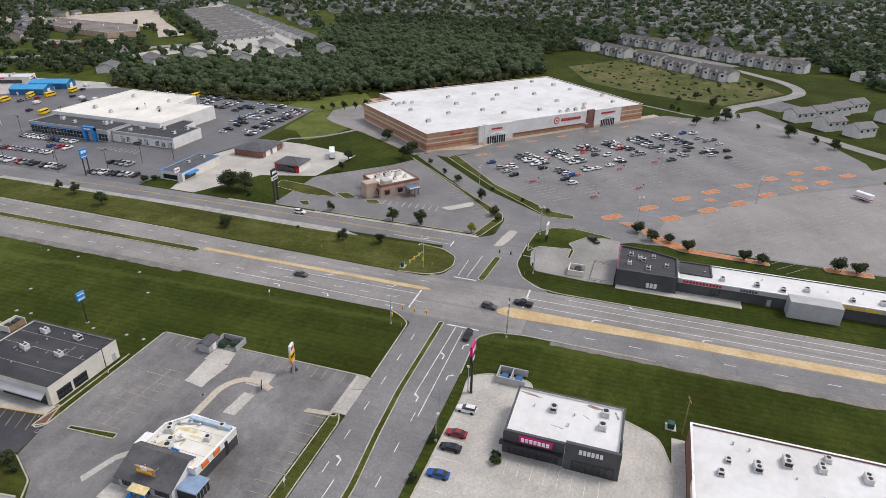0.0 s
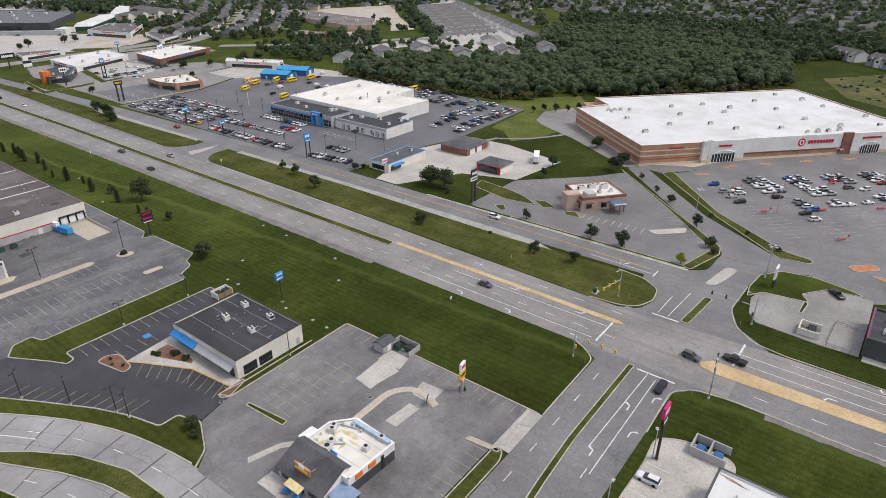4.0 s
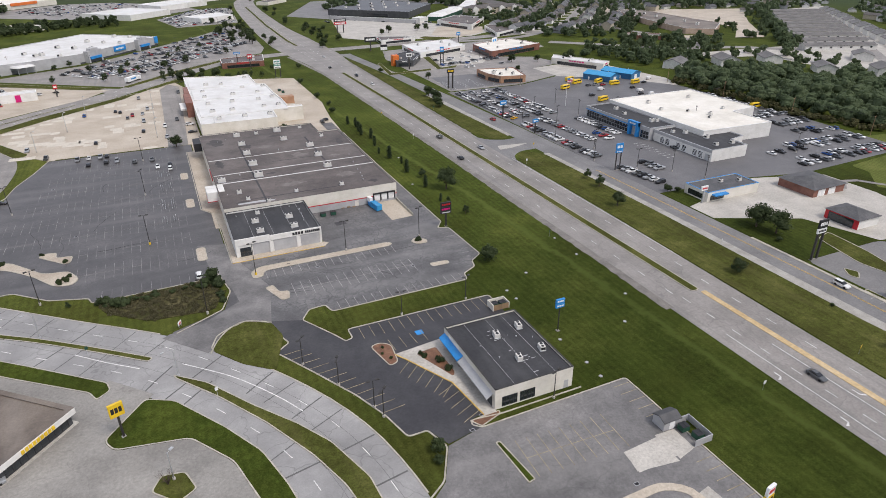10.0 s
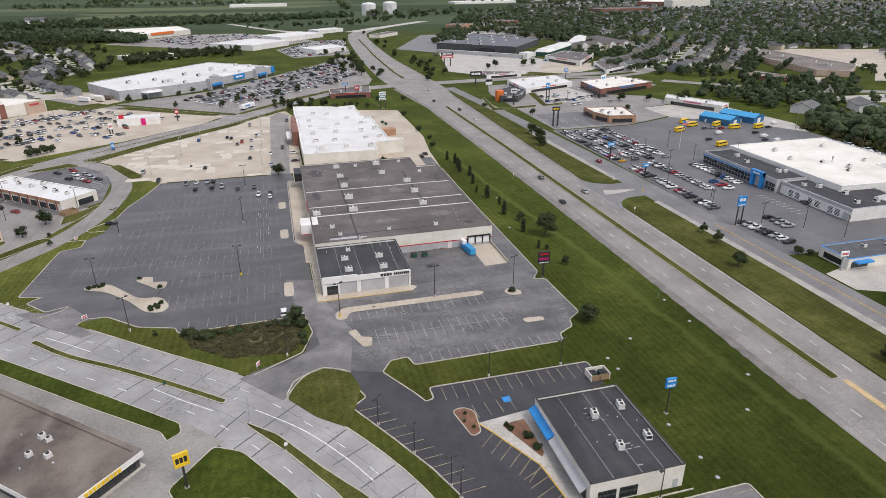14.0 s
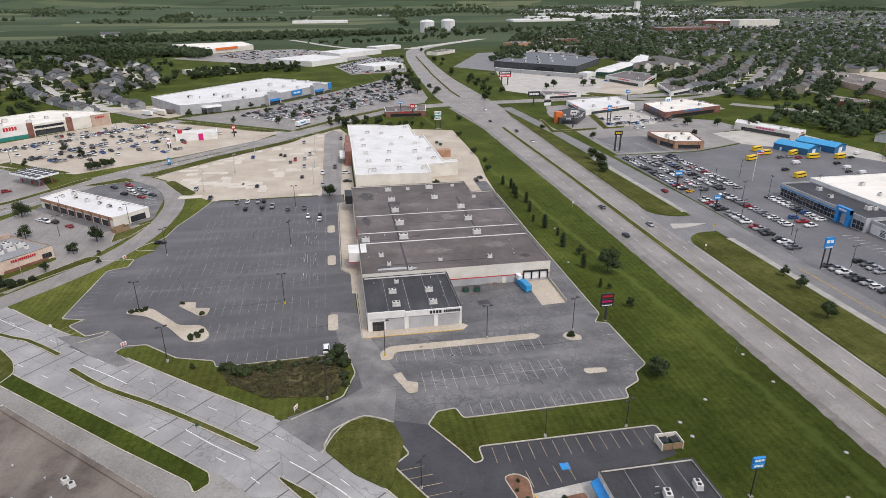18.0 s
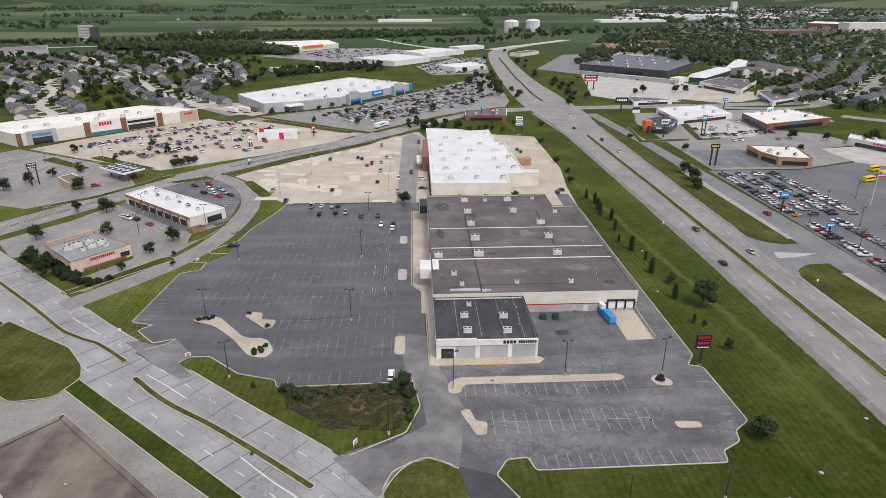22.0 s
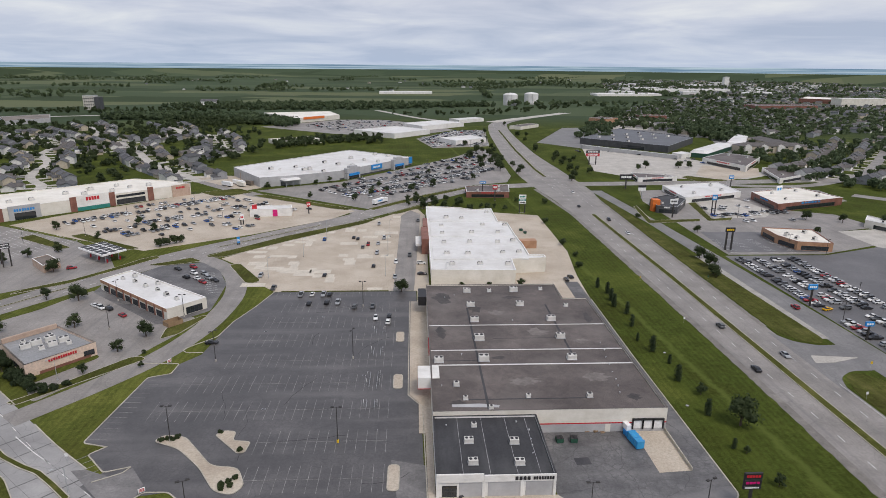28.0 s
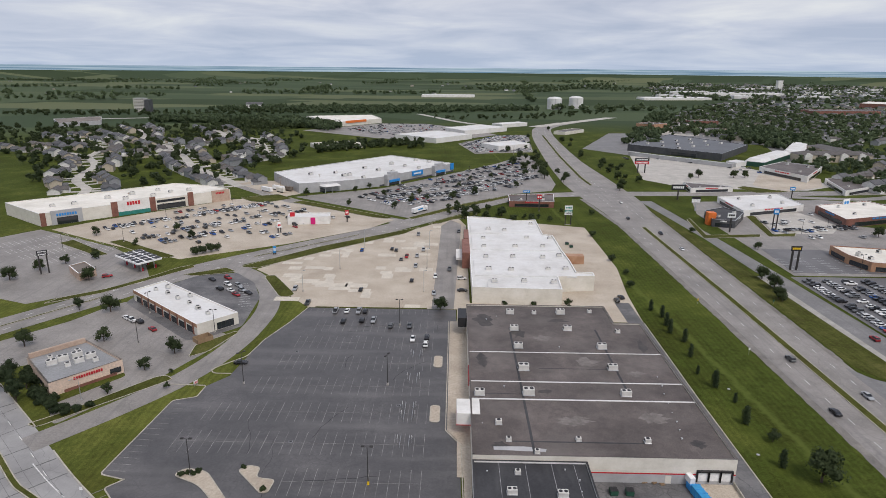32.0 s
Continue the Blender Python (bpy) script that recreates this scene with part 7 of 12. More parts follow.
verge_ribbon([(134.5, -177.3), (152.6, -178.8)], -1.25, 1.25, "small grass median island at the crossing")
grass_island([(160, -175), (168, -176), (176, -177.5), (176, -181), (168, -180), (161, -178)], "bare concrete island", r=1.5, mat=M_CONC, name="concrete_island", category="traffic island")
verge_ribbon(spline([(-330, 205), (-200, 98), (-135, 42), (-109.5, 19), (-97, 12.2), (-84.5, 1.8)], 6), -1.1, 0.6, "kerbed grass median of the avenue")
verge_ribbon(spline([(-79.2, -6.2), (-67.7, -16.8), (-52.2, -27.6), (-37.5, -38.9), (-25.6, -48.6)], 4), -1.0, 0.9, "kerbed grass median of the avenue")
grass_island([(-20.9, -57.3), (-13.7, -63.6), (-4.9, -76.4), (2.8, -86.4), (8.0, -94.8), (12.4, -107), (13.2, -118), (12.8, -160), (11.0, -160), (9.5, -118), (7.3, -107), (3.6, -97.2), (-3.4, -83.6), (-11.7, -70.6), (-20.6, -58.9)], "kerbed grass median widening round the bend", r=1.2, name="grass_median", category="median")
verge_ribbon(spline([(-205, 78), (-182, 114), (-160, 147)], 6), -0.7, 0.7, "thin grass median on the north road")
verge_ribbon(spline([(-112, 211), (-96, 227), (-62, 260)], 6), -0.7, 0.7, "thin grass median on the north road")
# strips beside the highway
grass_island([(131.5, -152), (132.8, -110), (135.2, -20), (135.9, 44), (140, 55.5), (146, 57), (151.8, 50), (152.4, -30), (151.2, -110), (153.2, -150), (151, -161), (146, -165.4), (139, -166), (133.5, -162)], "mown grass strip between highway and frontage road", r=4, kerb=False, h=0.07)
grass_island([(136.5, 92), (141, 82.5), (148, 79.5), (151, 84), (149.2, 150), (147.5, 220), (145, 300), (142.5, 350), (139.8, 340), (138, 250)], "mown grass strip between highway and frontage road", r=3, kerb=False, h=0.07)
for line in ([(108.3, -157), (106.4, -160.6), (103.5, -164.3), (77.5, -164.6)], [(131.4, -150), (132.4, -159.5), (135, -164), (141, -166.3), (148, -165), (152.4, -159), (153.4, -150)], [(86.5, -185.4), (103, -184.9), (107, -189), (108.2, -197), (108.0, -232)], [(166.5, -186), (150, -185.6), (141.5, -189), (136, -195), (134.6, -203), (134.6, -420)]):
    kerb_on(road_hw, rounded(line, 2, closed=False), False)
AVE_N = offset_line(AVE, 10.4)
kerb_on(road_ave, [p for p in AVE_N if p[0] < -122], False, side=1)
kerb_on(road_ave, [p for p in AVE_N if -112 < p[0] < -82], False, side=1)
kerb_on(road_ave, [p for p in AVE_N if -69 < p[0] < -20], False, side=1)
kerb_on(road_ave, [p for p in AVE_N if p[0] > -11 and p[1] > -116], False, side=1)

# kerbs round the lots
kerb_on(lot_dark, rounded([(-66, 139.2), (-70, 122), (-75, 106), (-77, 92), (-84, 84), (-86, 81), (-84, 78.5), (-78, 78.5)], 1.5, closed=False), False, side=1)
kerb_on(lot_dark, rounded([(-97, 71), (-83, 70.4), (-83.2, 63), (-89.7, 60.5), (-92.2, 24.5), (-85, 22.5)], 1.0, closed=False), False, side=-1)
kerb_on(lot_dark, rounded([(-85, 22.5), (-88.2, 19), (-81, 11.6), (-74.8, 13.8), (-76, 11), (-82, 7.5)], 0.8, closed=False), False, side=-1)
kerb_on(lot_dark, rounded([(-70, 0.6), (-68, 3.6), (-62, 3.4), (-52, -5.5), (-41.3, -9), (-40.3, -12.3), (-9.3, -11.5), (-8.6, -7), (-6.8, -7), (-5, -10), (-3, -22), (-6.5, -32), (-19, -39.2)], 1.0, closed=False), False, side=-1)
kerb_on(lot_dark, rounded([(-9.6, -53.6), (-11.6, -50), (-9.6, -44.6), (-5.5, -41.7), (-0.8, -40.9), (3.6, -42.8), (5.4, -47.5), (6, -52), (7.4, -55.7), (3.6, -58.9), (10.6, -71), (17.1, -82.9), (20.9, -92), (23, -100), (27.4, -99.9), (29.4, -106), (25, -114.3), (21, -117)], 0.9, closed=False), False, side=-1)
kerb_on(lot_shoe, rounded([(74, 127), (73.6, 70), (74, -2), (70.4, -7), (74.2, -8.2), (75, -31.2), (70.4, -34.6), (69.5, -38.3), (64.4, -41.2), (63.7, -44.9), (21.6, -45.4), (20.5, -41.3), (15.6, -41.8), (12.6, -46.5), (18.7, -57.2), (20.7, -61.4), (23, -60.6), (22.9, -56.2), (65.1, -56.2), (65.3, -64)], 0.9, closed=False), False, side=1)
kerb_on(lot_blk, rounded([(65.3, -101.6), (44, -101.8), (37.2, -101), (36.4, -102.6), (38.2, -104.2), (76.6, -103.5), (77.1, -163.8)], 0.8, closed=False), False, side=1)
kerb_on(lot_corner, CORNER_LOT, True, side=-1)
grass_island([(36, -161.4), (62.8, -161.4), (62.8, -163.6), (60, -164.7), (36, -164.7)], "mown grass strip beside the side street", r=1)
grass_island([(195, -199), (193.4, -189), (216.5, -162.3), (252.5, -128), (258, -131), (222, -161), (200, -190), (198.5, -199)], "kerbed grass strip with small shrubs beside the store drive", r=1.5)
grass_island([(168, -165.5), (186, -169.5), (213, -144.5), (243, -113.5), (246.5, -111), (190, -171.5), (184, -173), (167, -168.5)], "grass strip with shrubs along the store drive", r=1)
grass_island([(166.6, -100), (168.2, -100), (168.4, -166), (166.8, -167)], "thin grass strip beside the frontage road", r=0.5)
part("sidewalk", Shape().prism([(165.4, -60), (166.5, -60), (166.7, -168), (165.5, -168)], 0, 0.15), M_KERB, road_front, "pale concrete footpath")
for pts in ([(183, -105), (188, -98), (190, -103), (186, -110)], [(182, -116), (185, -113), (187, -118), (183, -122)], [(171, -92), (174, -88), (176, -92), (172, -95)]):
    grass_island(pts, "small green planting island in the restaurant lot", r=1)
grass_island([(188, -146), (192, -150), (199, -157), (194, -158), (186, -150)], "pale concrete island with shrubs", r=1.5, mat=M_CONC, name="concrete_island", category="traffic island")
# dark lot islands
grass_island([(-74, 24.5), (-72, 27.6), (-66, 26.6), (-55, 13.2), (-48, 12.4), (-44.6, 5.2), (-46.5, 1.6), (-51.5, 3), (-58, 12.5), (-66, 20.8)], "bone-shaped bare concrete island in the lot", r=2.4, mat=M_CONC_TAN, name="concrete_island", category="traffic island")
grass_island([(-58.3, 27), (-56.5, 29.2), (-52.8, 28.6), (-52.6, 24.3), (-47.6, 23.6), (-48, 18.6), (-50, 18.2)], "small bare concrete island in the lot", r=1.2, mat=M_CONC_TAN, name="concrete_island", category="traffic island")
for y0, y1 in ((1.8, 12.2), (51, 60.5), (85.5, 94.5)):
    grass_island([(-10.3, y0), (-7.2, y0), (-7.2, y1), (-10.3, y1)], "small oval concrete island at a row end", r=1.4, mat=M_CONC_TAN, name="concrete_island", category="traffic island")
grass_island([(4, -13), (4.2, -17.4), (7.4, -17.2), (8.2, -13.6), (50, -13.4), (51.8, -11.8), (50, -10.3), (7, -10.2)], "long bare concrete divider island", r=1.4, mat=M_CONC_TAN, name="concrete_island", category="traffic island")
grass_island([(6.4, -24.6), (9, -23.6), (10, -28.4), (12.8, -29), (12.2, -33.5), (9.8, -33.8)], "small bare concrete island", r=1, mat=M_CONC_TAN, name="concrete_island", category="traffic island")
grass_island([(57.6, -13.2), (60, -11), (63.4, -13.6), (63, -16.4), (59, -16.2)], "small concrete island with a bush", r=1.4, mat=M_CONC_TAN, name="concrete_island", category="traffic island")
grass_island([(57.2, -30.6), (63.6, -31), (63.4, -33.4), (57.4, -33.2)], "small oval concrete island", r=1.1, mat=M_CONC_TAN, name="concrete_island", category="traffic island")
grass_island([(-63, 140.2), (-15, 140.2), (-15, 139), (-63, 139)], "thin grass strip between the two lots", r=0.4, kerb=False)
grass_island([(-97, 179), (-92, 181.5), (-75.5, 155), (-77.5, 151), (-82, 151.5)], "mown grass island at the lot corner", r=2.4)
grass_island([(-114, 193), (-108, 200.5), (-79.5, 234), (-31, 277), (-25, 281), (-34, 264), (-75, 224), (-104, 192)], "long mown grass bank between road and lot", r=3)
grass_island([(-22, 290), (-8, 308), (8, 325), (14, 322), (6, 308), (-4, 303), (-14, 290)], "mown grass corner near the store", r=3)
# new lot islands
grass_island([(25.6, -66.2), (28.5, -65.4), (31, -67.6), (30.2, -75.2), (27.6, -76)], "red mulch island with small shrubs", r=1.4, mat=M_MULCH, name="mulch_island", category="planting bed")
walk_blk = slab("pavement_store_walk", [(30.4, -72), (43.4, -70.5), (43.4, -101.2), (40.6, -101), (38.9, -88), (32.2, -75)], 0.2, M_CONC, "pale concrete footpath in front of the small store", "footpath")
part("planting_bed", Shape().prism(rounded([(35.2, -74), (40.8, -73.4), (41, -84.6), (40, -86)], 0.8), 0.1, 0.24), M_MULCH, walk_blk, "red mulch bed")
part("yellow_kerb", ribbon(Shape(), [(30.4, -72.0), (32.2, -75), (38.9, -88), (40.5, -100.8)], -0.25, 0.02, 0.05, 0.215), M_YELLOW_PAINT, walk_blk, "yellow painted kerb")
grass_island([(36.6, -101.2), (44.2, -100.8), (44, -102), (38.4, -103.9)], "red mulch corner bed", r=0.5, mat=M_MULCH, name="mulch_island", category="planting bed")
part("blue_stall_sign", Shape().prism(rect(38.6, -66.4, 40.6, -64.4), 0, 0.068), M_BLUE, lot_blk, "blue painted stall square")
# drive-in lot details
grass_island([(38.6, -109.2), (39.8, -109.2), (41.2, -121), (39.4, -121.4)], "narrow green island with a yellow kerb", r=0.5, mat=M_GRASS)
for pts in ([(61, -122.4), (75, -121.4), (75, -127.4), (60.4, -128)], [(70, -136), (70.6, -142), (65, -142.4), (65, -137)], [(54.5, -138), (62.2, -138.6), (62, -141.6), (54.4, -141.2)]):
    part("concrete_pad", Shape().prism(pts, 0, 0.064), M_CONC, lot_drive_in, "pale concrete pad")
s = Shape()
ribbon(s, spline([(49, -132.6), (56, -132.4), (62, -132.6), (66, -135.6), (66.4, -140), (65, -144)], 1.5), -0.9, 0.9, 0, 0.17)
part("drive_through_kerb", s, M_CONC_TAN, lot_drive_in, "curved tan concrete drive-through kerb")
grass_island([(60.6, -155.2), (62, -155.6), (63, -163), (61.6, -163)], "short concrete kerb island", r=0.4, mat=M_CONC_TAN, name="concrete_island", category="traffic island")
# tyre shop edges
grass_island([(-180, 66), (-85, -13.2), (-53.5, -38.6), (-35.2, -54), (-34.4, -57.5), (-37.4, -60), (-39, -56.5), (-56, -43.2), (-86, -18.6), (-182, 60)], "narrow kerbed grass strip along the tyre lot", r=1, mat=M_GRASS)
grass_island([(-27.2, -64), (-21, -67.4), (-11.6, -81), (-5.6, -91.4), (-2.5, -102), (-0.6, -112), (-6, -112), (-11.4, -92), (-18.8, -81.6), (-33.4, -78.8), (-35.4, -75)], "kerbed triangular lawn beside the tyre lot", r=1.5, mat=M_GRASS)
grass_island([(-26.8, -93.6), (-24.8, -89.9), (-20.3, -90.8), (-18.5, -96.2), (-22.2, -98.4)], "small kerbed lawn island with a bare shrub", r=1)
grass_island([(-131, 27), (-116.6, 17.9), (-104, 10), (-95.9, 0.4), (-93, -6), (-96, -14.6), (-106, -16.1), (-136, 4)], "mown lawn corner at the avenue", r=2, h=0.19)
# north-west verges
grass_island([(-102, 75.6), (-98.6, 76.6), (-95.6, 74), (-122, 44.5), (-126, 46), (-120, 52)], "grass strip along the entry drive", r=1.4)
grass_island([(-99, 100), (-88.5, 113), (-86.6, 112), (-92, 95), (-97.5, 90)], "grass strip beside the strip mall", r=1.4)
grass_island([(-178, 146), (-164, 158), (-152, 176), (-145, 190), (-139, 196), (-136, 192), (-163, 152), (-181, 138)], "kerbed grass corner by the fuel canopy", r=2)
grass_island([(-138, 180), (-128, 186), (-120, 192), (-113, 186), (-120, 182), (-131, 178)], "grass strip beside the strip lot", r=1.5)
grass_island([(-232, 232), (-196, 208), (-192, 212), (-228, 240)], "grass divider strip in the lot", r=1.5)
grass_island([(-205, 236), (-180, 218), (-160, 206), (-154, 210), (-178, 226), (-200, 242)], "grass divider strip in the lot", r=1.5)
grass_island([(-128, 352), (-60, 306), (-50, 302), (-46, 306), (-120, 358)], "grass strip beside the superstore road", r=1.5)
grass_island([(-172, 366), (-146, 382), (-130, 366), (-146, 350), (-158, 352)], "lawn beside the grocery store", r=3)
grass_island([(-36, 306), (2, 352), (40, 388), (44, 384), (4, 343), (-32, 302)], "grass strip along the superstore lot", r=1.5)
for cx, cy in ((202.7, -213.1), (218, -226.7), (234.1, -240.1), (247.3, -252.5), (261, -266.9), (276, -279.8), (289.2, -292.6), (303, -307.1), (209.6, -235.7), (224, -250.1), (237, -262.9), (252.3, -276), (267.2, -290.9), (279.7, -303.4), (294.6, -316.4)):
    grass_island(turned(cx, cy, 9.5, 4.2, -45), "kerbed orange mulch island in the big lot", r=2.0, mat=M_MULCH_ORANGE, name="mulch_island", category="planting bed")
for cx, cy in ((236.5, -251.7), (278.4, -291.9)):
    grass_island(turned(cx, cy, 5, 3.6, -45), "orange mulch island in the big lot", r=1.7, mat=M_MULCH_ORANGE, name="mulch_island", category="planting bed")
for cx, cy in ((281, -150), (296, -163), (312, -177), (329, -193), (346, -209), (368, -236), (262, -143)):
    grass_island(turned(cx, cy, 7, 2.2, -41), "orange mulch island before the store", r=1.0, mat=M_MULCH_ORANGE, name="mulch_island", category="planting bed")
grass_island([(198, -215), (194, -224), (184, -230), (179, -240), (178, -268), (181, -268), (183, -243), (190, -232), (200, -222)], "curved orange mulch bed with round bushes", r=2, mat=M_MULCH_ORANGE, name="mulch_island", category="planting bed")
grass_island([(180, -285), (180, -300), (184, -300), (184, -285)], "orange mulch bed with round bushes", r=1.5, mat=M_MULCH_ORANGE, name="mulch_island", category="planting bed")
# concrete aprons
part("loading_pad", Shape().prism([(57.9, 25.2), (66.8, 25.2), (66.6, 7.2), (58.2, 6.6)], 0, 0.066), M_CONC_TAN, lot_shoe, "tan concrete loading pad")
part("loading_wall", Shape().box(66.6, 7.2, 0, 66.9, 25.2, 1.0, 0.05), M_KERB, lot_shoe, "low concrete dock wall")
s = Shape()
s.prism([(-0.2, -4.2), (30, -4.2), (31.8, -2.2), (30.6, -0.9), (1.5, -0.9), (1.5, 26), (1.4, 46), (0, 49), (-2.2, 49), (-2.2, 126), (-5, 126), (-5, 47), (-2.6, 43), (-0.6, 40)], 0, 0.18)
walk_shoe = setting("pavement_store_front", s, M_CONC_TAN, "tan concrete footpath along the store fronts", "footpath")
part("yellow_kerb", Shape().box(-0.25, -4.45, 0, 30, -4.2, 0.19), M_YELLOW_PAINT, walk_shoe, "yellow painted kerb")
part("kerb", ribbon(Shape(), [(-0.3, -4), (-0.9, 40), (-2.9, 43), (-5.3, 47), (-5.3, 126)], -0.02, 0.28, 0, 0.2), M_KERB, walk_shoe)
part("drive_apron", Shape().prism([(-89.4, 12.4), (-85.9, 12.8), (-78.2, 9.4), (-74.5, 13.1), (-69.1, 6.3), (-69.4, 0.1), (-63.9, -6.2), (-66.6, -7.6), (-76, -0.4)], 0, 0.066), M_ASPH_OLD, lot_dark, "pale concrete drive apron")
part("drive_apron", Shape().prism([(-22.6, -40.0), (-21, -38.8), (-11.8, -36.6), (-1.6, -29.2), (-2.6, -20.9), (-6.9, -7), (-9.6, 14.2), (-0.5, 11.5), (2.4, -5.7), (8.1, -24), (4.8, -44.4), (-1.6, -40.6), (-7.5, -42.7), (-9.8, -47), (-10.8, -50.5), (-12.4, -51.6)], 0, 0.066), M_ASPH_OLD, lot_dark, "worn grey asphalt entry drive")
part("store_walk", Shape().prism([(264.5, -110.5), (276, -133.5), (288, -138), (385, -225), (381, -229), (287, -145), (270, -137), (259, -116)], 0, 0.16), M_CONC_TAN, lot_bigstore, "pale concrete walk before the store")


# ---- painted markings ----
def dashes(shape, line, w=0.18, dash=3.2, gap=8.8, z=0.075, start=0.0):
    d, total = start, line_length(line)
    while d + dash < total:
        p = along(line, d)
        q = along(line, d + dash)
        if p and q:
            ribbon(shape, [(p[0], p[1]), (q[0], q[1])], -w / 2, w / 2, z - 0.03, z)
        d += dash + gap


def stripe(shape, line, w=0.2, z=0.075):
    ribbon(shape, line, -w / 2, w / 2, z - 0.03, z)


def arrow(shape, x, y, deg, turn=1, z=0.078, k=1.0):
    """A turn arrow painted on the road."""
    c, s_ = math.cos(radians(deg)), math.sin(radians(deg))

    def at(px, py):
        return (x + (px * c - py * s_) * k, y + (px * s_ + py * c) * k)
    stripe(shape, [at(-1.5, 0), at(0.3, 0), at(0.8, 0.5 * turn)], 0.28 * k, z)
    shape.prism([at(0.35, 0.3 * turn), at(1.3, 0.8 * turn), at(0.9, 1.5 * turn)], z - 0.03, z)


s = Shape()
dashes(s, [(114.4, -78), (114.3, 40), (113.9, 140), (112.6, 290)])
dashes(s, [(129.2, -70), (129.4, 40), (129.8, 160), (130, 300)], start=4)
dashes(s, [(115.7, -165), (115.5, -80)], dash=3, gap=6)
dashes(s, [(128.2, -165), (128.4, -72)], start=3)
dashes(s, [(113, -900), (113, -196)])
stripe(s, [(112.3, -160), (112.5, -100)])
stripe(s, [(119.8, -161), (119.7, -108)])
stripe(s, [(124.6, -192), (125, -420), (125, -900)])
stripe(s, [(128.6, -192), (128.8, -420), (128.8, -900)])
stripe(s, [(131.8, -205), (131.8, -420)])
stripe(s, [(133.5, -60), (134.2, 50)], 0.12)
stripe(s, [(111.5, -161.6), (122.4, -161.6)], 0.5)
stripe(s, [(122.5, -193.6), (134, -193.6)], 0.5)
dashes(s, offset_line([p for p in HW if p[1] > 300 and p[1] < 1000], 5.5), w=0.25)
dashes(s, offset_line([p for p in HW if p[1] > 300 and p[1] < 1000], -6), w=0.25)
for ax, ay, ad, at_ in ((110.4, -135, -90, -1), (110.4, -118, -90, -1), (121.3, -130, -90, 1), (121.3, -152, -90, 1), (110.4, -156, -90, -1), (123.2, -215, 90, 1), (123.2, -245, 90, 1), (133, -225, 90, -1), (133, -300, 90, -1)):
    arrow(s, ax, ay, ad, at_)
part("lane_markings", s, M_WHITE_PAINT, road_hw, "worn white lane paint")
M_SHOULDER = material("dusty_gravel_shoulder", ((0.115, 0.105, 0.094), (0.165, 0.150, 0.134), (0.215, 0.198, 0.178)), grain=3, patch=0.15, speckle=0.35, fleck=0.2, fleck_scale=0.8)


def ragged_strip(line, w0, w1, z, seed):
    """A strip along a line whose outer edge frays into the grass."""
    rr = random.Random(seed)
    q = []
    d_ = 0.0
    while d_ < line_length(line) - 0.5:
        q.append(along(line, d_))
        d_ += 2.2
    inner_ = [(x - math.sin(a) * w1, y + math.cos(a) * w1) for x, y, a in q]
    outer_ = [(x - math.sin(a) * (w0 + rr.uniform(-0.3, 0.3)), y + math.cos(a) * (w0 + rr.uniform(-0.3, 0.3))) for x, y, a in q]
    sh = Shape()
    for i in range(len(q) - 1):
        sh.quad((*inner_[i], z), (*outer_[i], z), (*outer_[i + 1], z), (*inner_[i + 1], z))
    return sh


part("shoulder", ragged_strip([(109.4, -84), (109.8, -40), (109.8, 40), (109.2, 140), (107.2, 290), (103, 330), (98, 380)], 2.9, 0.0, 0.062, 1), M_SHOULDER, road_hw, "dusty grey gravel shoulder")
part("shoulder", ragged_strip([(108.7, -420), (108.7, -202)], 2.4, 0.0, 0.062, 2), M_SHOULDER, road_hw, "dusty grey gravel shoulder")
part("shoulder", ragged_strip([(134.0, 96), (135.0, 210), (137.0, 330)], -1.8, 0.3, 0.062, 3), M_SHOULDER, road_hw, "dusty grey gravel shoulder")
s = Shape()
dashes(s, [(26, -167.9), (100, -168.2)], dash=3, gap=7)
dashes(s, [(26, -180), (70, -179.6)], dash=3, gap=7)
stripe(s, [(75, -177.2), (107, -177.9)])
stripe(s, [(68, -180.6), (105, -180.3)])
stripe(s, [(22, -170.6), (45, -171.2)])
stripe(s, [(106.6, -175), (106.6, -184.4)], 0.5)
for ax, ay in ((92, -179), (84, -182.6), (74, -178.4), (98, -182.6), (50, -170)):
    arrow(s, ax, ay, 0, 1 if ay > -180 else -1)
stripe(s, [(135.4, -172.6), (152, -173.5)])
stripe(s, [(135.4, -169.6), (147, -169.8)])
stripe(s, [(134, -168.5), (134, -176)], 0.5)
part("lane_markings", s, M_WHITE_PAINT, road_cross)
s = Shape()
stripe(s, [(159.4, -158), (160.8, -100), (160.6, -50), (160, 20)], 0.15)
stripe(s, [(159.8, -158), (161.2, -100), (161, -50), (160.4, 20)], 0.15)
part("centre_line", s, M_YELLOW_PAINT, road_front, "yellow centre line")
s = Shape()
stripe(s, [(156.6, -160), (157.4, -138)])
stripe(s, [(155, -160.6), (159.4, -160.6)], 0.4)
arrow(s, 158, -150, -90, 1)
part("lane_markings", s, M_WHITE_PAINT, road_front)
part("painted_island", Shape().prism(rounded([(135.6, 64.4), (142.5, 64.6), (153.6, 68.0), (137.4, 70.2)], 0.8), 0, 0.13, 0.03), M_CONC, road_front, "pale concrete splitter island")
s = Shape()
dashes(s, offset_line(AVE, 6.0), dash=3, gap=8)
dashes(s, offset_line(AVE, -6.0), dash=3, gap=8, start=5)
stripe(s, spline([(-76.4, -4.9), (-69, -10.6), (-62, -16.4)], 3), 0.25)
stripe(s, spline([(-43.1, -38.4), (-36, -45), (-28.3, -51.3)], 3), 0.25)
stripe(s, spline([(-18.6, -53.6), (-8, -64), (0, -75), (4.6, -83)], 3), 0.25)
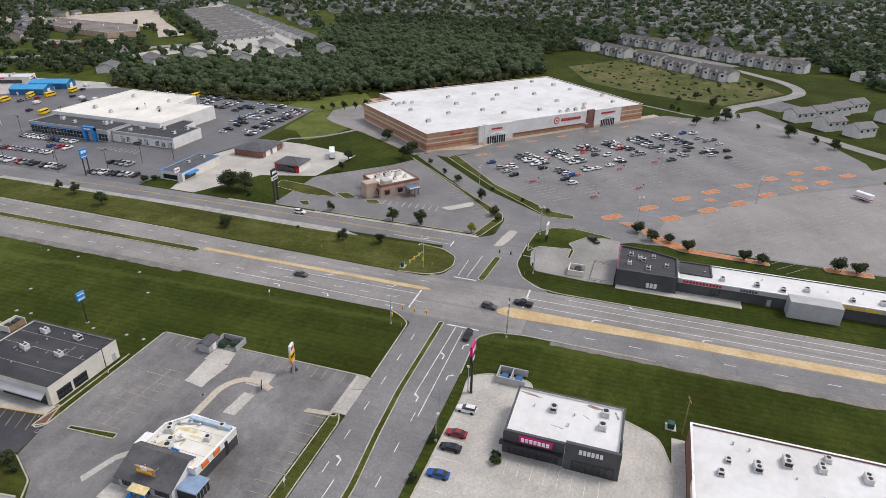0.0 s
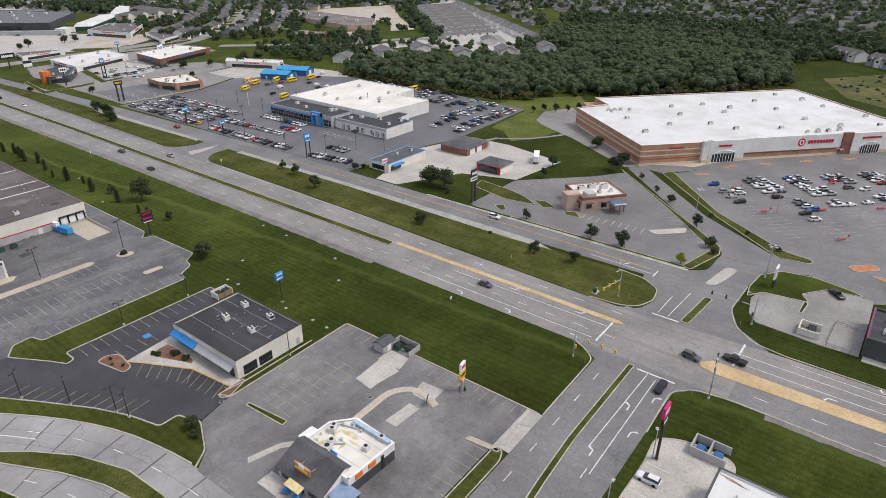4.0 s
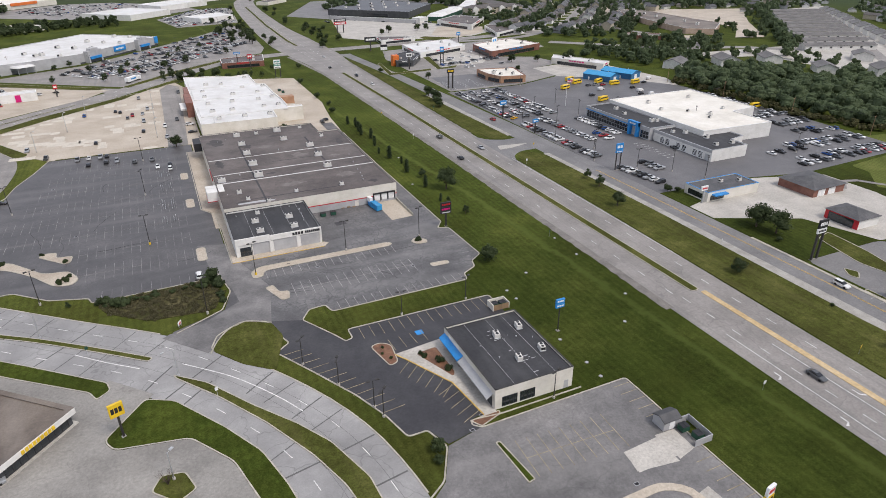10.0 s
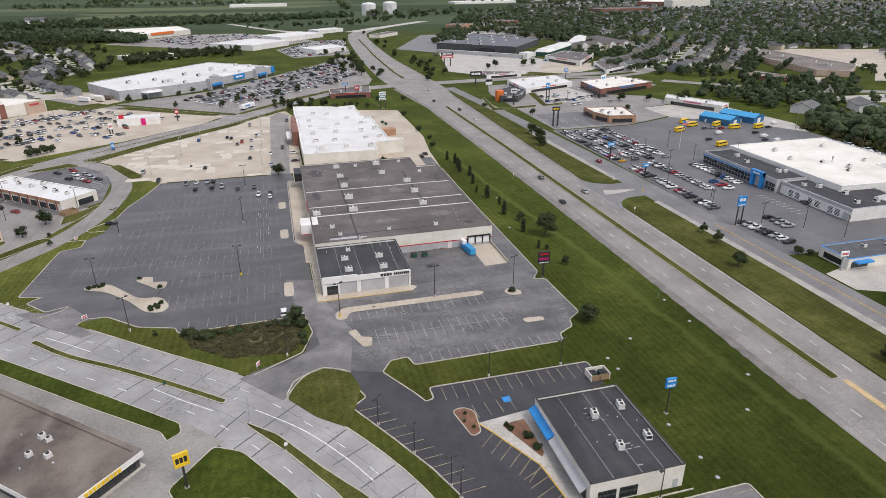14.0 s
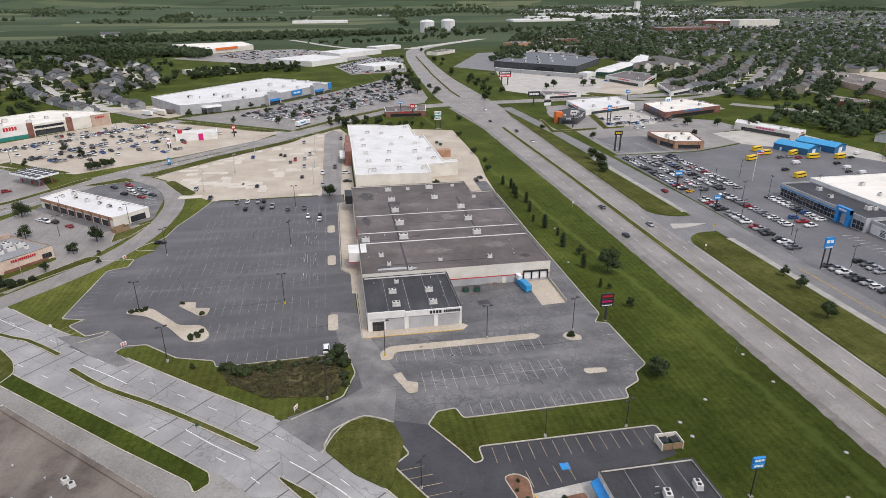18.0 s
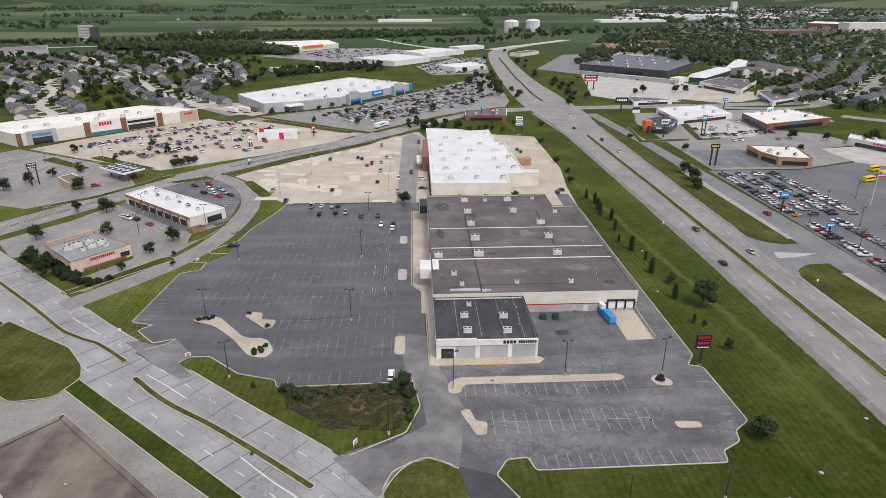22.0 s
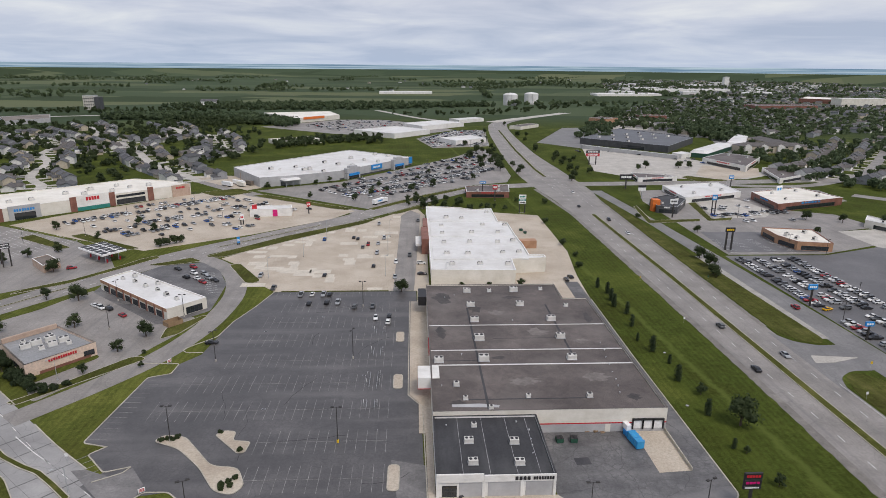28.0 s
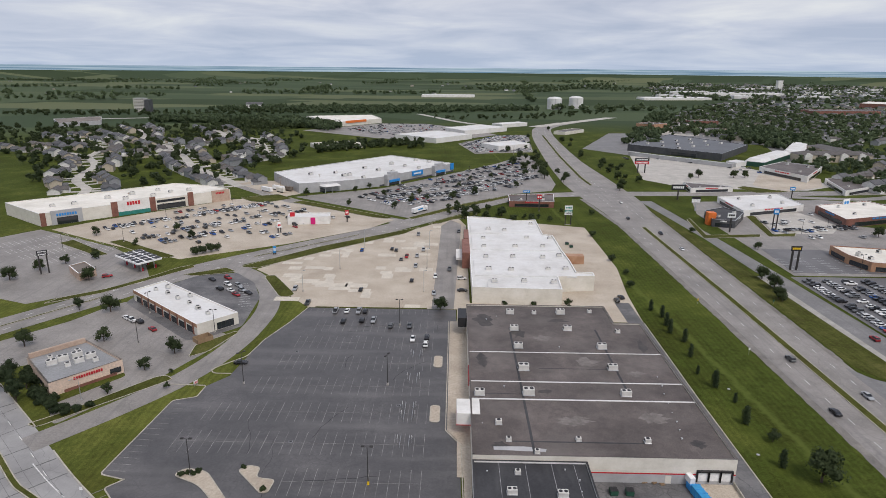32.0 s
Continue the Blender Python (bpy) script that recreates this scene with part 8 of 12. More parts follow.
stripe(s, spline([(-112, 28), (-103, 20.6), (-96, 15.4)], 3), 0.25)
part("lane_markings", s, M_WHITE_PAINT, road_ave)
s = Shape()
rng = random.Random(3)
d = 40.0
while d < line_length(AVE) - 20:
    p = along(AVE, d)
    nx, ny = -math.sin(p[2]), math.cos(p[2])
    k0, k1 = rng.choice(((-10, 10), (-10, 0.5), (1, 10), (-10, 10)))
    j = rng.uniform(-2.2, 2.2)
    mid = (k0 + k1) / 2
    tx, ty = math.cos(p[2]), math.sin(p[2])
    stripe(s, [(p[0] + nx * k0, p[1] + ny * k0), (p[0] + nx * mid + tx * j * 0.6, p[1] + ny * mid + ty * j * 0.6), (p[0] + nx * k1 + tx * j, p[1] + ny * k1 + ty * j)], rng.uniform(0.18, 0.42), 0.04)
    d += rng.uniform(5, 13)
for o_ in (2.4, -2.6, 6.2):
    stripe(s, offset_line(AVE, o_), 0.07, 0.0385)
part("sealed_joints", s, plain("dark_joint_sealant", (0.11, 0.108, 0.105), rough=0.8), road_ave, "dark sealed cracks and slab joints")
s = Shape()
for o_ in (-4.4, 4.4):
    dashes(s, offset_line(RD2, o_), w=0.22)
dashes(s, RD3, w=0.2)
part("lane_markings", s, M_WHITE_PAINT, road_two)


def stalls(parent, a, b, n, depth, mat, w=0.11, z=0.085, slant=0.0, both=False, centre=False, name="stall_lines", skip=()):
    """n + 1 stall lines from the line a-b towards its left, slanted by metres along it."""
    a, b = Vector(a), Vector(b)
    t = (b - a).normalized()
    nrm = Vector((-t.y, t.x))
    s_ = Shape()
    for i in range(n + 1):
        if i in skip:
            continue
        p = a + (b - a) * (i / n)
        q = p + nrm * depth + t * slant
        p0 = p - nrm * depth - t * slant if both else p
        stripe(s_, [tuple(p0), tuple(q)], w, z)
    if centre:
        stripe(s_, [tuple(a), tuple(b)], w * 0.8, z + 0.004)
    return part(name, s_, mat, parent)


# main lot: double rows
for yc, x0 in ((7, -45.6), (23, -46), (39.5, -80), (55.5, -77), (71.5, -67), (88, -64), (104.5, -62), (120, -58)):
    stalls(lot_dark, (-11.2, yc), (x0, yc), int(round((-11.2 - x0) / 2.75)), 5.4, M_FADED_PAINT, both=True, centre=True)
stalls(lot_dark, (-11, -11), (-38, -11), 10, -5.2, M_FADED_PAINT)
stalls(lot_dark, (-64, 138), (-14, 138), 18, -5.2, M_FADED_PAINT)
stalls(lot_dark, (-91.8, 26), (-89.8, 59), 12, -5.2, M_FADED_PAINT)
stalls(lot_dark, (-88, 19), (-82, 13), 3, -5, M_FADED_PAINT)
# south lot
stalls(lot_shoe, (8.4, -13.8), (50.4, -13.8), 16, -5.0, M_PALE_STALL)
stalls(lot_shoe, (14.2, -29.1), (52.2, -29.1), 14, 4.3, M_PALE_STALL, both=True, centre=True)
stalls(lot_shoe, (24, -45), (63, -44.6), 15, 4.2, M_PALE_STALL)
stalls(lot_shoe, (74.3, -9.4), (75, -31), 8, -4.8, M_FADED_PAINT)
# new lot
stalls(lot_blk, (25.6, -56.8), (62, -56.8), 13, -5.2, M_TAN_PAINT, w=0.13)
stalls(lot_blk, (31.2, -70.2), (40.4, -69.6), 3, 5, M_TAN_PAINT, w=0.13)
stalls(lot_blk, (4.6, -60.6), (20.6, -91), 11, 5, M_TAN_PAINT, w=0.13, slant=2.0)
stalls(lot_blk, (38.6, -88.2), (32.6, -76), 5, 5, M_TAN_PAINT, w=0.13, slant=-1.5)
stalls(lot_blk, (40.2, -99), (38.8, -88.6), 4, 5, M_TAN_PAINT, w=0.13, slant=-1.5)
# drive-in lot
stalls(lot_drive_in, (42.4, -115.6), (63.4, -116.4), 8, 5.2, M_TAN_PAINT, both=True, centre=True, w=0.13)
stalls(lot_drive_in, (76.6, -105), (76.8, -116), 4, -4.6, M_TAN_PAINT, w=0.13)
stalls(lot_drive_in, (76.8, -130.5), (76.9, -143.5), 5, -4.4, M_TAN_PAINT, w=0.13)
stalls(lot_drive_in, (76.9, -148), (76.9, -161), 5, -4.4, M_TAN_PAINT, w=0.13)
stalls(lot_drive_in, (37, -161.2), (60.4, -161.2), 8, 5, M_TAN_PAINT, w=0.13)
# concrete lot
stalls(lot_corner, (46, -188.2), (78, -188.4), 11, -4.8, M_WHITE_PAINT)
stalls(lot_corner, (57.5, -203), (57.5, -222), 7, 4.6, M_WHITE_PAINT)
# restaurant, dealer, big store, north-west lots
stalls(lot_diner, (168.8, -104), (168.8, -160), 20, -5, M_PALE_STALL, w=0.14)
stalls(lot_diner, (183, -122), (184, -145), 8, 4.6, M_WHITE_PAINT, w=0.14)
stalls(lot_diner, (205, -84), (238, -112), 15, -5, M_PALE_STALL, w=0.14)
stalls(lot_diner, (188, -168), (211, -146), 10, 5, M_PALE_STALL, w=0.14)
stalls(lot_deal, (205.6, 20), (205.6, 44), 8, 5, M_WHITE_PAINT, w=0.16)
tgt_u, tgt_v = Vector((-0.745, -0.667)), Vector((0.745, -0.667))
for k in range(9):
    a = Vector((256, -150)) + Vector((0.715, -0.70)) * (k * 18.5)
    b = a + Vector((-0.70, -0.715)) * (58 + k * 1.5)
    stalls(lot_bigstore, tuple(a), tuple(b), 20, 5.2, M_PALE_STALL, w=0.14, both=True, centre=True)
for k in range(6):
    a = Vector((206, -248)) + Vector((0.70, -0.715)) * (k * 18)
    b = a + Vector((-0.715, -0.70)) * 40 if k == 0 else a + Vector((-0.715, -0.70)) * 30
    stalls(lot_bigstore, tuple(a), tuple(b), 11, 5.2, M_PALE_STALL, w=0.12, both=True)
stalls(lot_strip, (-101, 168), (-91, 140), 10, -5, M_WHITE_PAINT, w=0.14)
for k in range(4):
    a = Vector((-196, 226)) + Vector((-0.83, 0.55)) * (k * 17)
    stalls(lot_gas, tuple(a), tuple(a + Vector((-0.6, -0.8)) * 40), 14, 5, M_WHITE_PAINT, w=0.14, both=True)
for k in range(4):
    stalls(lot_north, (176 + k * 11, 196), (176 + k * 11, 222), 9, 4.8, M_WHITE_PAINT, w=0.14)
part("sealed_apron", Shape().prism([(62.9, -161.0), (77.2, -161.0), (77.2, -164.9), (62.9, -164.9)], 0, 0.062), M_CONC, lot_drive_in, "pale concrete driveway apron")
part("bleached_field", Shape().prism([(181, -226), (206, -234), (250, -276), (288, -332), (262, -332), (240, -420), (184, -420), (184, -304), (184, -243)], 0, 0.0525), M_ASPH_PINK, lot_bigstore, "bleached pinkish grey paving")
# tar-filled cracks and patches
s = Shape()
rng = random.Random(11)
for (x0, y0, x1, y1, n) in ((6, -43, 66, 20, 16), (-70, -4, -4, 136, 14)):
    for i in range(n):
        x, y = rng.uniform(x0, x1), rng.uniform(y0, y1)
        ang = rng.choice((0, math.pi / 2)) + rng.uniform(-0.35, 0.35)
        pts = []
        for j in range(rng.randint(4, 8)):
            pts.append((x, y))
            ang += rng.uniform(-0.35, 0.35)
            x, y = x + 2.6 * math.cos(ang), y + 2.6 * math.sin(ang)
        if all(x0 < a_ < x1 and y0 < b_ < y1 for a_, b_ in pts) and not any(0.5 < a_ < 68 and b_ > -5.5 for a_, b_ in pts):
            stripe(s, pts, rng.uniform(0.08, 0.2), 0.068)
part("tar_seams", s, plain("black_tar", (0.03, 0.03, 0.031), rough=0.6), lot_shoe, "black tar-filled cracks")
s = Shape()
for (x, y, w_, d_) in ((46, -139, 5, 4), (40, 12, 4, 3), (65, -130, 0, 0)):
    if w_:
        s.prism(turned(x, y, w_, d_, 4), 0, 0.0665)
part("asphalt_patch", s, M_ASPH_NEW, lot_shoe, "dark square asphalt patch")
s = Shape()
rng = random.Random(5)
for i in range(60):
    x, y = rng.uniform(-90, -14), rng.uniform(142, 285)
    if y < 275 + (x + 30) * 0.9 and y < 255 + (x + 55) * 1.0 and x > -78 + (y - 150) * -0.25:
        s.prism(turned(x, y, rng.uniform(4, 11), rng.uniform(3.5, 6), rng.choice((0, 0, 90))), 0, 0.0565 + 0.001 * (i % 9))
part("concrete_patch", s, material("fresh_pale_concrete", tone(0.52, 0.475, 0.40, 0.1), patch=0.2), lot_tan, "paler replaced slabs")

part("tyre_lot_entry", Shape().prism([(-40, -56), (-34.7, -53.4), (-25.4, -63), (-28, -66), (-36, -75), (-40, -66)], 0, 0.058), M_CONC_GREY, lot_tire, "dirty grey concrete entry")
part("store_walk", Shape().prism([(-2.2, 26), (1.6, 26), (1.6, 127.4), (-2.2, 127.4)], 0, 0.17), M_CONC_TAN, lot_dark, "tan concrete footpath before the long store")

nose = grass_island([(-11.2, -51.4), (-9.6, -47.6), (-6.5, -43.2), (-1.6, -40.8), (4.8, -44.6), (6.5, -52), (2, -66), (-5, -60)], "rounded lawn nose beside the entry drive", r=1.2, h=0.175, kerb=False)
kerb_on(nose, spline([(-11.6, -52.2), (-9.6, -47.6), (-6.5, -43.2), (-1.6, -40.8), (4.8, -44.4)], 1.5), False, w=0.28, h=0.2, side=1)


# ---- trees ----
def quad_mesh(name, verts, mat, smooth=False):
    """A mesh of loose quads from an array of shape (n, 4, 3)."""
    n = len(verts)
    me = bpy.data.meshes.new(name)
    me.vertices.add(4 * n)
    me.vertices.foreach_set("co", np.asarray(verts, np.float32).ravel())
    me.loops.add(4 * n)
    me.loops.foreach_set("vertex_index", np.arange(4 * n, dtype=np.int32))
    me.polygons.add(n)
    me.polygons.foreach_set("loop_start", np.arange(0, 4 * n, 4, dtype=np.int32))
    me.materials.append(mat)
    me.update(calc_edges=True)
    return me


def leaf_quads(rg, centres, radii, count, size, squash=0.85, inner=0.72, outer=1.08):
    """Leaf clumps over the outer shells of several lobes."""
    k = rg.integers(0, len(centres), count)
    d = rg.normal(size=(count, 3))
    d[:, 2] = d[:, 2] * 0.8 + 0.25
    d /= np.linalg.norm(d, axis=1, keepdims=True)
    p = centres[k] + d * (radii[k] * rg.uniform(inner, outer, count))[:, None] * np.array([1, 1, squash])
    nrm = d + rg.normal(size=(count, 3)) * 0.4
    nrm /= np.linalg.norm(nrm, axis=1, keepdims=True)
    u = np.cross(nrm, rg.normal(size=(count, 3)))
    u /= np.linalg.norm(u, axis=1, keepdims=True)
    w = np.cross(nrm, u)
    a = (size * rg.uniform(0.55, 1.3, count))[:, None]
    b = a * rg.uniform(0.6, 1.0, count)[:, None]
    return np.stack([p - u * a, p - w * b + nrm * a * 0.2, p + u * a, p + w * b + nrm * a * 0.2], 1)


CORE = []
for ax_ in range(3):
    for sg_ in (-1, 1):
        for i_ in (-1, 0):
            for j_ in (-1, 0):
                q_ = []
                for (a_, b_) in ((i_, j_), (i_ + 1, j_), (i_ + 1, j_ + 1), (i_, j_ + 1)):
                    c_ = [0.0, 0.0, 0.0]
                    c_[ax_], c_[(ax_ + 1) % 3], c_[(ax_ + 2) % 3] = sg_, a_, b_
                    c_ = np.array(c_) / np.linalg.norm(c_)
                    q_.append(c_)
                CORE.append(q_)
CORE = np.array(CORE)


CORE_LOW = np.array([[[s_ * c_[a_] for a_ in range(3)] for c_ in f_] for s_ in (1,) for f_ in [[(1, 1, 1), (-1, 1, 1), (-1, -1, 1), (1, -1, 1)], [(1, 1, -1), (1, -1, -1), (-1, -1, -1), (-1, 1, -1)], [(1, 1, 1), (1, 1, -1), (-1, 1, -1), (-1, 1, 1)], [(1, -1, 1), (-1, -1, 1), (-1, -1, -1), (1, -1, -1)], [(1, 1, 1), (1, -1, 1), (1, -1, -1), (1, 1, -1)], [(-1, 1, 1), (-1, 1, -1), (-1, -1, -1), (-1, -1, 1)]]]) / 1.6


def core_quads(centres, radii, k=0.8, squash=0.85, low=False):
    if low:
        return np.concatenate([CORE_LOW * (r * k) * np.array([1, 1, squash]) + c for c, r in zip(centres, radii)])
    return np.concatenate([CORE * (r * k) * np.array([1, 1, squash]) + c for c, r in zip(centres, radii)])


def crown_lobes(rg, h, r, lobes, low=0.3):
    c, rad = [np.array([0, 0, h * (low + 1) / 2])], [r * 0.72]
    for i in range(lobes):
        t = 2 * math.pi * (i + rg.uniform(-0.3, 0.3)) / lobes
        z = h * rg.uniform(low + 0.08, 0.86)
        q = r * rg.uniform(0.45, 0.68) * (1.0 if z < 0.7 * h else 0.6)
        c.append(np.array([q * math.cos(t), q * math.sin(t), z]))
        rad.append(r * rg.uniform(0.36, 0.55))
    return np.array(c), np.array(rad)


def trunk_shape(rg, h, r, low):
    s_ = Shape()
    s_.tube(0, 0, -0.1, h * (low + 0.25), r * 0.075, r * 0.045, 8)
    for i in range(5):
        t = 2 * math.pi * i / 5 + rg.uniform(-0.3, 0.3)
        s_.bar((0, 0, h * (low + 0.02 * i)), (r * 0.55 * math.cos(t), r * 0.55 * math.sin(t), h * (low + 0.3)), r * 0.035, r * 0.012, 5)
    return s_


def tree_kind(name, label, seed, h, r, lobes, leaves, leaf, mat, low=0.22):
    rg = np.random.default_rng(seed)
    ob = thing(name, label, "tree", z=-50)
    part("trunk", trunk_shape(rg, h, r, low), M_BARK, ob)
    c, rad = crown_lobes(rg, h, r, lobes, low)
    part("crown", quad_mesh("crown", np.concatenate([leaf_quads(rg, c, rad, leaves, leaf, 0.85, 0.5, 1.2), core_quads(c, rad, 0.6)]), mat), mat, ob)
    return ob


def cedar_kind(seed, h, r):
    rg = np.random.default_rng(seed)
    ob = thing("cedar_tree", "dark narrow cedar standing in the highway verge", "tree", "cedars in the verge", z=-50)
    part("trunk", Shape().tube(0, 0, -0.1, 0.8, 0.12, 0.1, 7), M_BARK, ob)
    z = np.linspace(0.12, 0.94, 9)
    c = np.stack([rg.normal(size=9) * 0.08 * r, rg.normal(size=9) * 0.08 * r, z * h], 1)
    rad = r * (0.92 - 0.45 * z ** 3) * (0.75 + 0.5 * np.minimum(z * 3, 0.6))
    part("crown", quad_mesh("crown", np.concatenate([leaf_quads(rg, c, rad, 600, 0.18, 0.85, 0.55, 1.25), core_quads(c, rad, 0.62)]), M_LEAF_DARK), M_LEAF_DARK, ob)
    return ob


def bush_kind(name, label, seed, r, mat, h=None):
    rg = np.random.default_rng(seed)
    h = h or r * 1.3
    ob = thing(name, label, "shrub", z=-50)
    c, rad = crown_lobes(rg, h, r, 5, 0.1)
    part("stem", Shape().tube(0, 0, -0.1, h * 0.4, 0.06, 0.04, 6), M_BARK, ob)
    part("foliage", quad_mesh("foliage", np.concatenate([leaf_quads(rg, c, rad, 560, 0.12 + 0.07 * r, 0.85, 0.6, 1.2), core_quads(c, rad, 0.68)]), mat), mat, ob)
    return ob


def scaled(x, y, s_, rz=0.0, z=0.0, sz=None):
    return Matrix.LocRotScale((x, y, z), Euler((0, 0, rz)), (s_, s_, sz or s_))


SHADE = [tree_kind("shade_tree", "full round leafy shade tree on the grass", 20 + i, 9, 4.2 + 0.3 * i, 9, 1400, 0.31, M_LEAF) for i in range(3)]
YOUNG = [tree_kind("young_tree", "small leafy young tree in mown grass", 30 + i, 5.6, 2.3, 7, 700, 0.22, M_LEAF) for i in range(3)]
YELLOW_TREE = tree_kind("yellow_tree", "small bright yellow-green tree by the street corner", 40, 5.0, 2.3, 8, 1000, 0.19, M_LEAF_YEL)
FIRS = tree_kind("spruce_tree", "dark dense evergreen tree", 45, 8.5, 3.2, 8, 1000, 0.26, M_LEAF_DARK, 0.1)
CEDARS = [cedar_kind(50 + i, 5.4, 1.2) for i in range(2)]
SHRUB = bush_kind("shrub", "round green shrub in a planting bed", 60, 1.0, M_LEAF)
BIG_BUSH = bush_kind("bush", "large round dark green bush", 61, 2.4, M_LEAF, 3.4)
DARK_BUSH = bush_kind("evergreen_shrub", "dark clipped evergreen shrub beside the restaurant", 62, 1.8, M_LEAF_DARK, 2.4)
TEMPLATES = SHADE + YOUNG + [YELLOW_TREE, FIRS] + CEDARS + [SHRUB, BIG_BUSH, DARK_BUSH]
rt = random.Random(7)


def plant(kinds, places, s0=0.85, s1=1.15, label="", group=""):
    kinds = kinds if isinstance(kinds, list) else [kinds]
    for x, y, *k in places:
        s_ = (k[0] if k else 1.0) * rt.uniform(s0, s1)
        ob = copy_thing(rt.choice(kinds), scaled(x, y, s_, rt.uniform(0, 6.28), 0.0, s_ * rt.uniform(0.92, 1.1)))
        if label:
            tagged(ob, label)
        if group:
            tagged(ob, group=group)


plant(CEDARS, [(81.0, 141.7), (82.3, 125.3), (84.2, 110.0), (81.9, 97.1), (81.9, 75.0), (82.2, 53.3), (82.6, 32.6), (81.4, 118), (83.4, 134), (79.6, 84, 0.6), (84.2, 65.3, 0.55), (82, 16, 0.6)])
plant(SHADE, [(89.5, 27.0, 1.05)], label="large spreading shade tree on the highway verge")
plant(YOUNG, [(85.8, 44.4, 0.7), (85.5, 0.4, 0.65), (84.5, 13.9, 0.5)])
plant([BIG_BUSH], [(79.7, 170.6), (81.1, 212.1), (81.3, 263.1), (93.5, 323), (83, 190, 0.7)], label="round clipped bush on the highway verge")
plant(BIG_BUSH, [(75.6, -37.5, 1.25)], label="dense wild bush at the lot corner")
plant(YOUNG, [(149.8, 12.7, 0.85), (148.6, 2.6, 0.95), (146.2, -122.6, 0.85), (148.4, -136.2, 0.85), (143.5, 155)])
plant(SHADE, [(142.2, -17.5, 0.72), (141.8, -76.5, 0.62), (143.5, 158, 0.75), (148, 172, 0.8), (149, 186, 0.7)])
plant([BIG_BUSH], [(147.1, 276, 1.0), (150, -102, 0.35)])
plant(SHADE, [(175, -54, 1.1), (176.6, -61, 1.15)], label="dense round tree beside the repair yard")
plant([BIG_BUSH], [(170.5, -14, 0.9), (173.5, -16, 0.7), (172, -66, 0.5)])
plant(YOUNG, [(169.8, -105.6, 0.9), (168.8, -132.7), (169.2, -144.1), (222.2, -143.7, 0.6), (228, -134.6, 0.6), (238.7, -123.7, 0.6)])
plant(YELLOW_TREE, [(169.2, -164.5, 0.85)])
plant([BIG_BUSH], [(187.4, -168.6, 0.9), (221, -143, 0.7), (214.8, -161, 0.4), (206.8, -176, 0.4), (199, -188, 0.4), (183, -171, 0.6), (254, -108, 1.3)])
plant(FIRS, [(201.2, -159.5, 0.65), (241, -111.2, 0.95), (213.7, -88.4, 0.5), (243, -108, 0.7)], label="dark evergreen tree beside the store drive")
plant(SHADE, [(269.6, -87.8, 0.75), (230, -84, 0.6)])
plant([BIG_BUSH], [(191, -223.5), (185.4, -229, 1.05), (180.6, -241), (186, -235, 0.9), (179.6, -259.5, 1.1), (179.6, -265.5, 1.0), (182, -289, 1.1), (182, -295, 1.1)], label="round dark bush in an orange mulch bed", group="bushes in the mulch beds")
plant(SHRUB, [(-70.5, 25.4), (-69, 24.8), (-71.6, 24.6), (-68, 26), (-49, 6.6), (-48, 5), (-50.4, 5.4), (-47.6, 8), (-50, 4), (-57, 28), (-49.6, 19.6), (36.6, -76), (39.6, -79.4, 1.5), (40, -83), (36.2, -74.6, 0.7), (28.4, -68, 0.6), (29, -73, 0.6), (27.5, -70.4, 0.6), (60.4, -13.6, 1.5), (62, -200.6, 1.0), (60.4, -201, 1.3), (73.4, -145.4, 0.9)], 0.7, 1.0)
plant([BIG_BUSH], [(27.2, -106.5, 0.65), (26, -109.5, 0.5), (60, -200.8, 0.5)], label="dense round bush on the lawn corner")
plant(YOUNG, [(50, -186.4, 0.55), (62, -186.6, 0.5), (-46.3, -12.4, 0.4), (-95, 68, 0.45)])
# north-west planting
plant(FIRS, [(-161, 132, 0.85), (-143.8, 63.5, 1.0), (-136.7, 57.8, 0.95), (-147, 70, 0.8), (-139, 66, 0.7)], label="dark evergreen tree beside the buffet")
plant(SHADE, [(-147, 130.8, 0.85), (-160.4, 96.6, 0.75), (-178.2, 169.3, 0.85), (-211, 182.9, 0.6), (-215.5, 167.7, 0.75)])
plant(YOUNG, [(-133.9, 101.9, 1.1), (-103.4, 93, 1.2), (-108, 80, 1.1), (-112, 64, 0.8), (-194, 203.3), (-204.5, 194), (-145, 214, 0.9), (-98, 78, 0.4), (-186, 230), (-160, 246, 1.1), (-176, 262), (-220, 250)])
plant(DARK_BUSH, [(-123.4, 54.4), (-121, 52), (-117.6, 51.6), (-125.6, 56.6), (-115.6, 53.6, 0.8), (-113, 56, 0.9), (-119.4, 54), (-134.6, 63.8)], label="dark clipped evergreen shrub beside the buffet")
plant(DARK_BUSH, [(-131, 60.4, 1.3), (-128.6, 57.6, 1.4), (-133.6, 61.6, 1.2), (-138.4, 68.6, 1.3), (-141.6, 71.6, 1.2), (-144.6, 74.6, 1.3), (-126.2, 59.2, 1.1)], label="dark overgrown evergreen shrub beside the buffet")
plant([BIG_BUSH], [(-144.6, 213, 1.3), (-141.6, 216, 1.4), (-138.4, 219, 1.3), (-135.6, 221, 1.0)], label="clump of dense green bushes by the road")
plant(SHADE, [(-9.2, 138.4, 0.7)], label="leafy tree at the end of the lot row")
plant(SHRUB, [(18.7, 146.4, 1.2), (31.3, 145, 1.2)])
plant(YOUNG, [(45.9, 143.6, 0.9)])
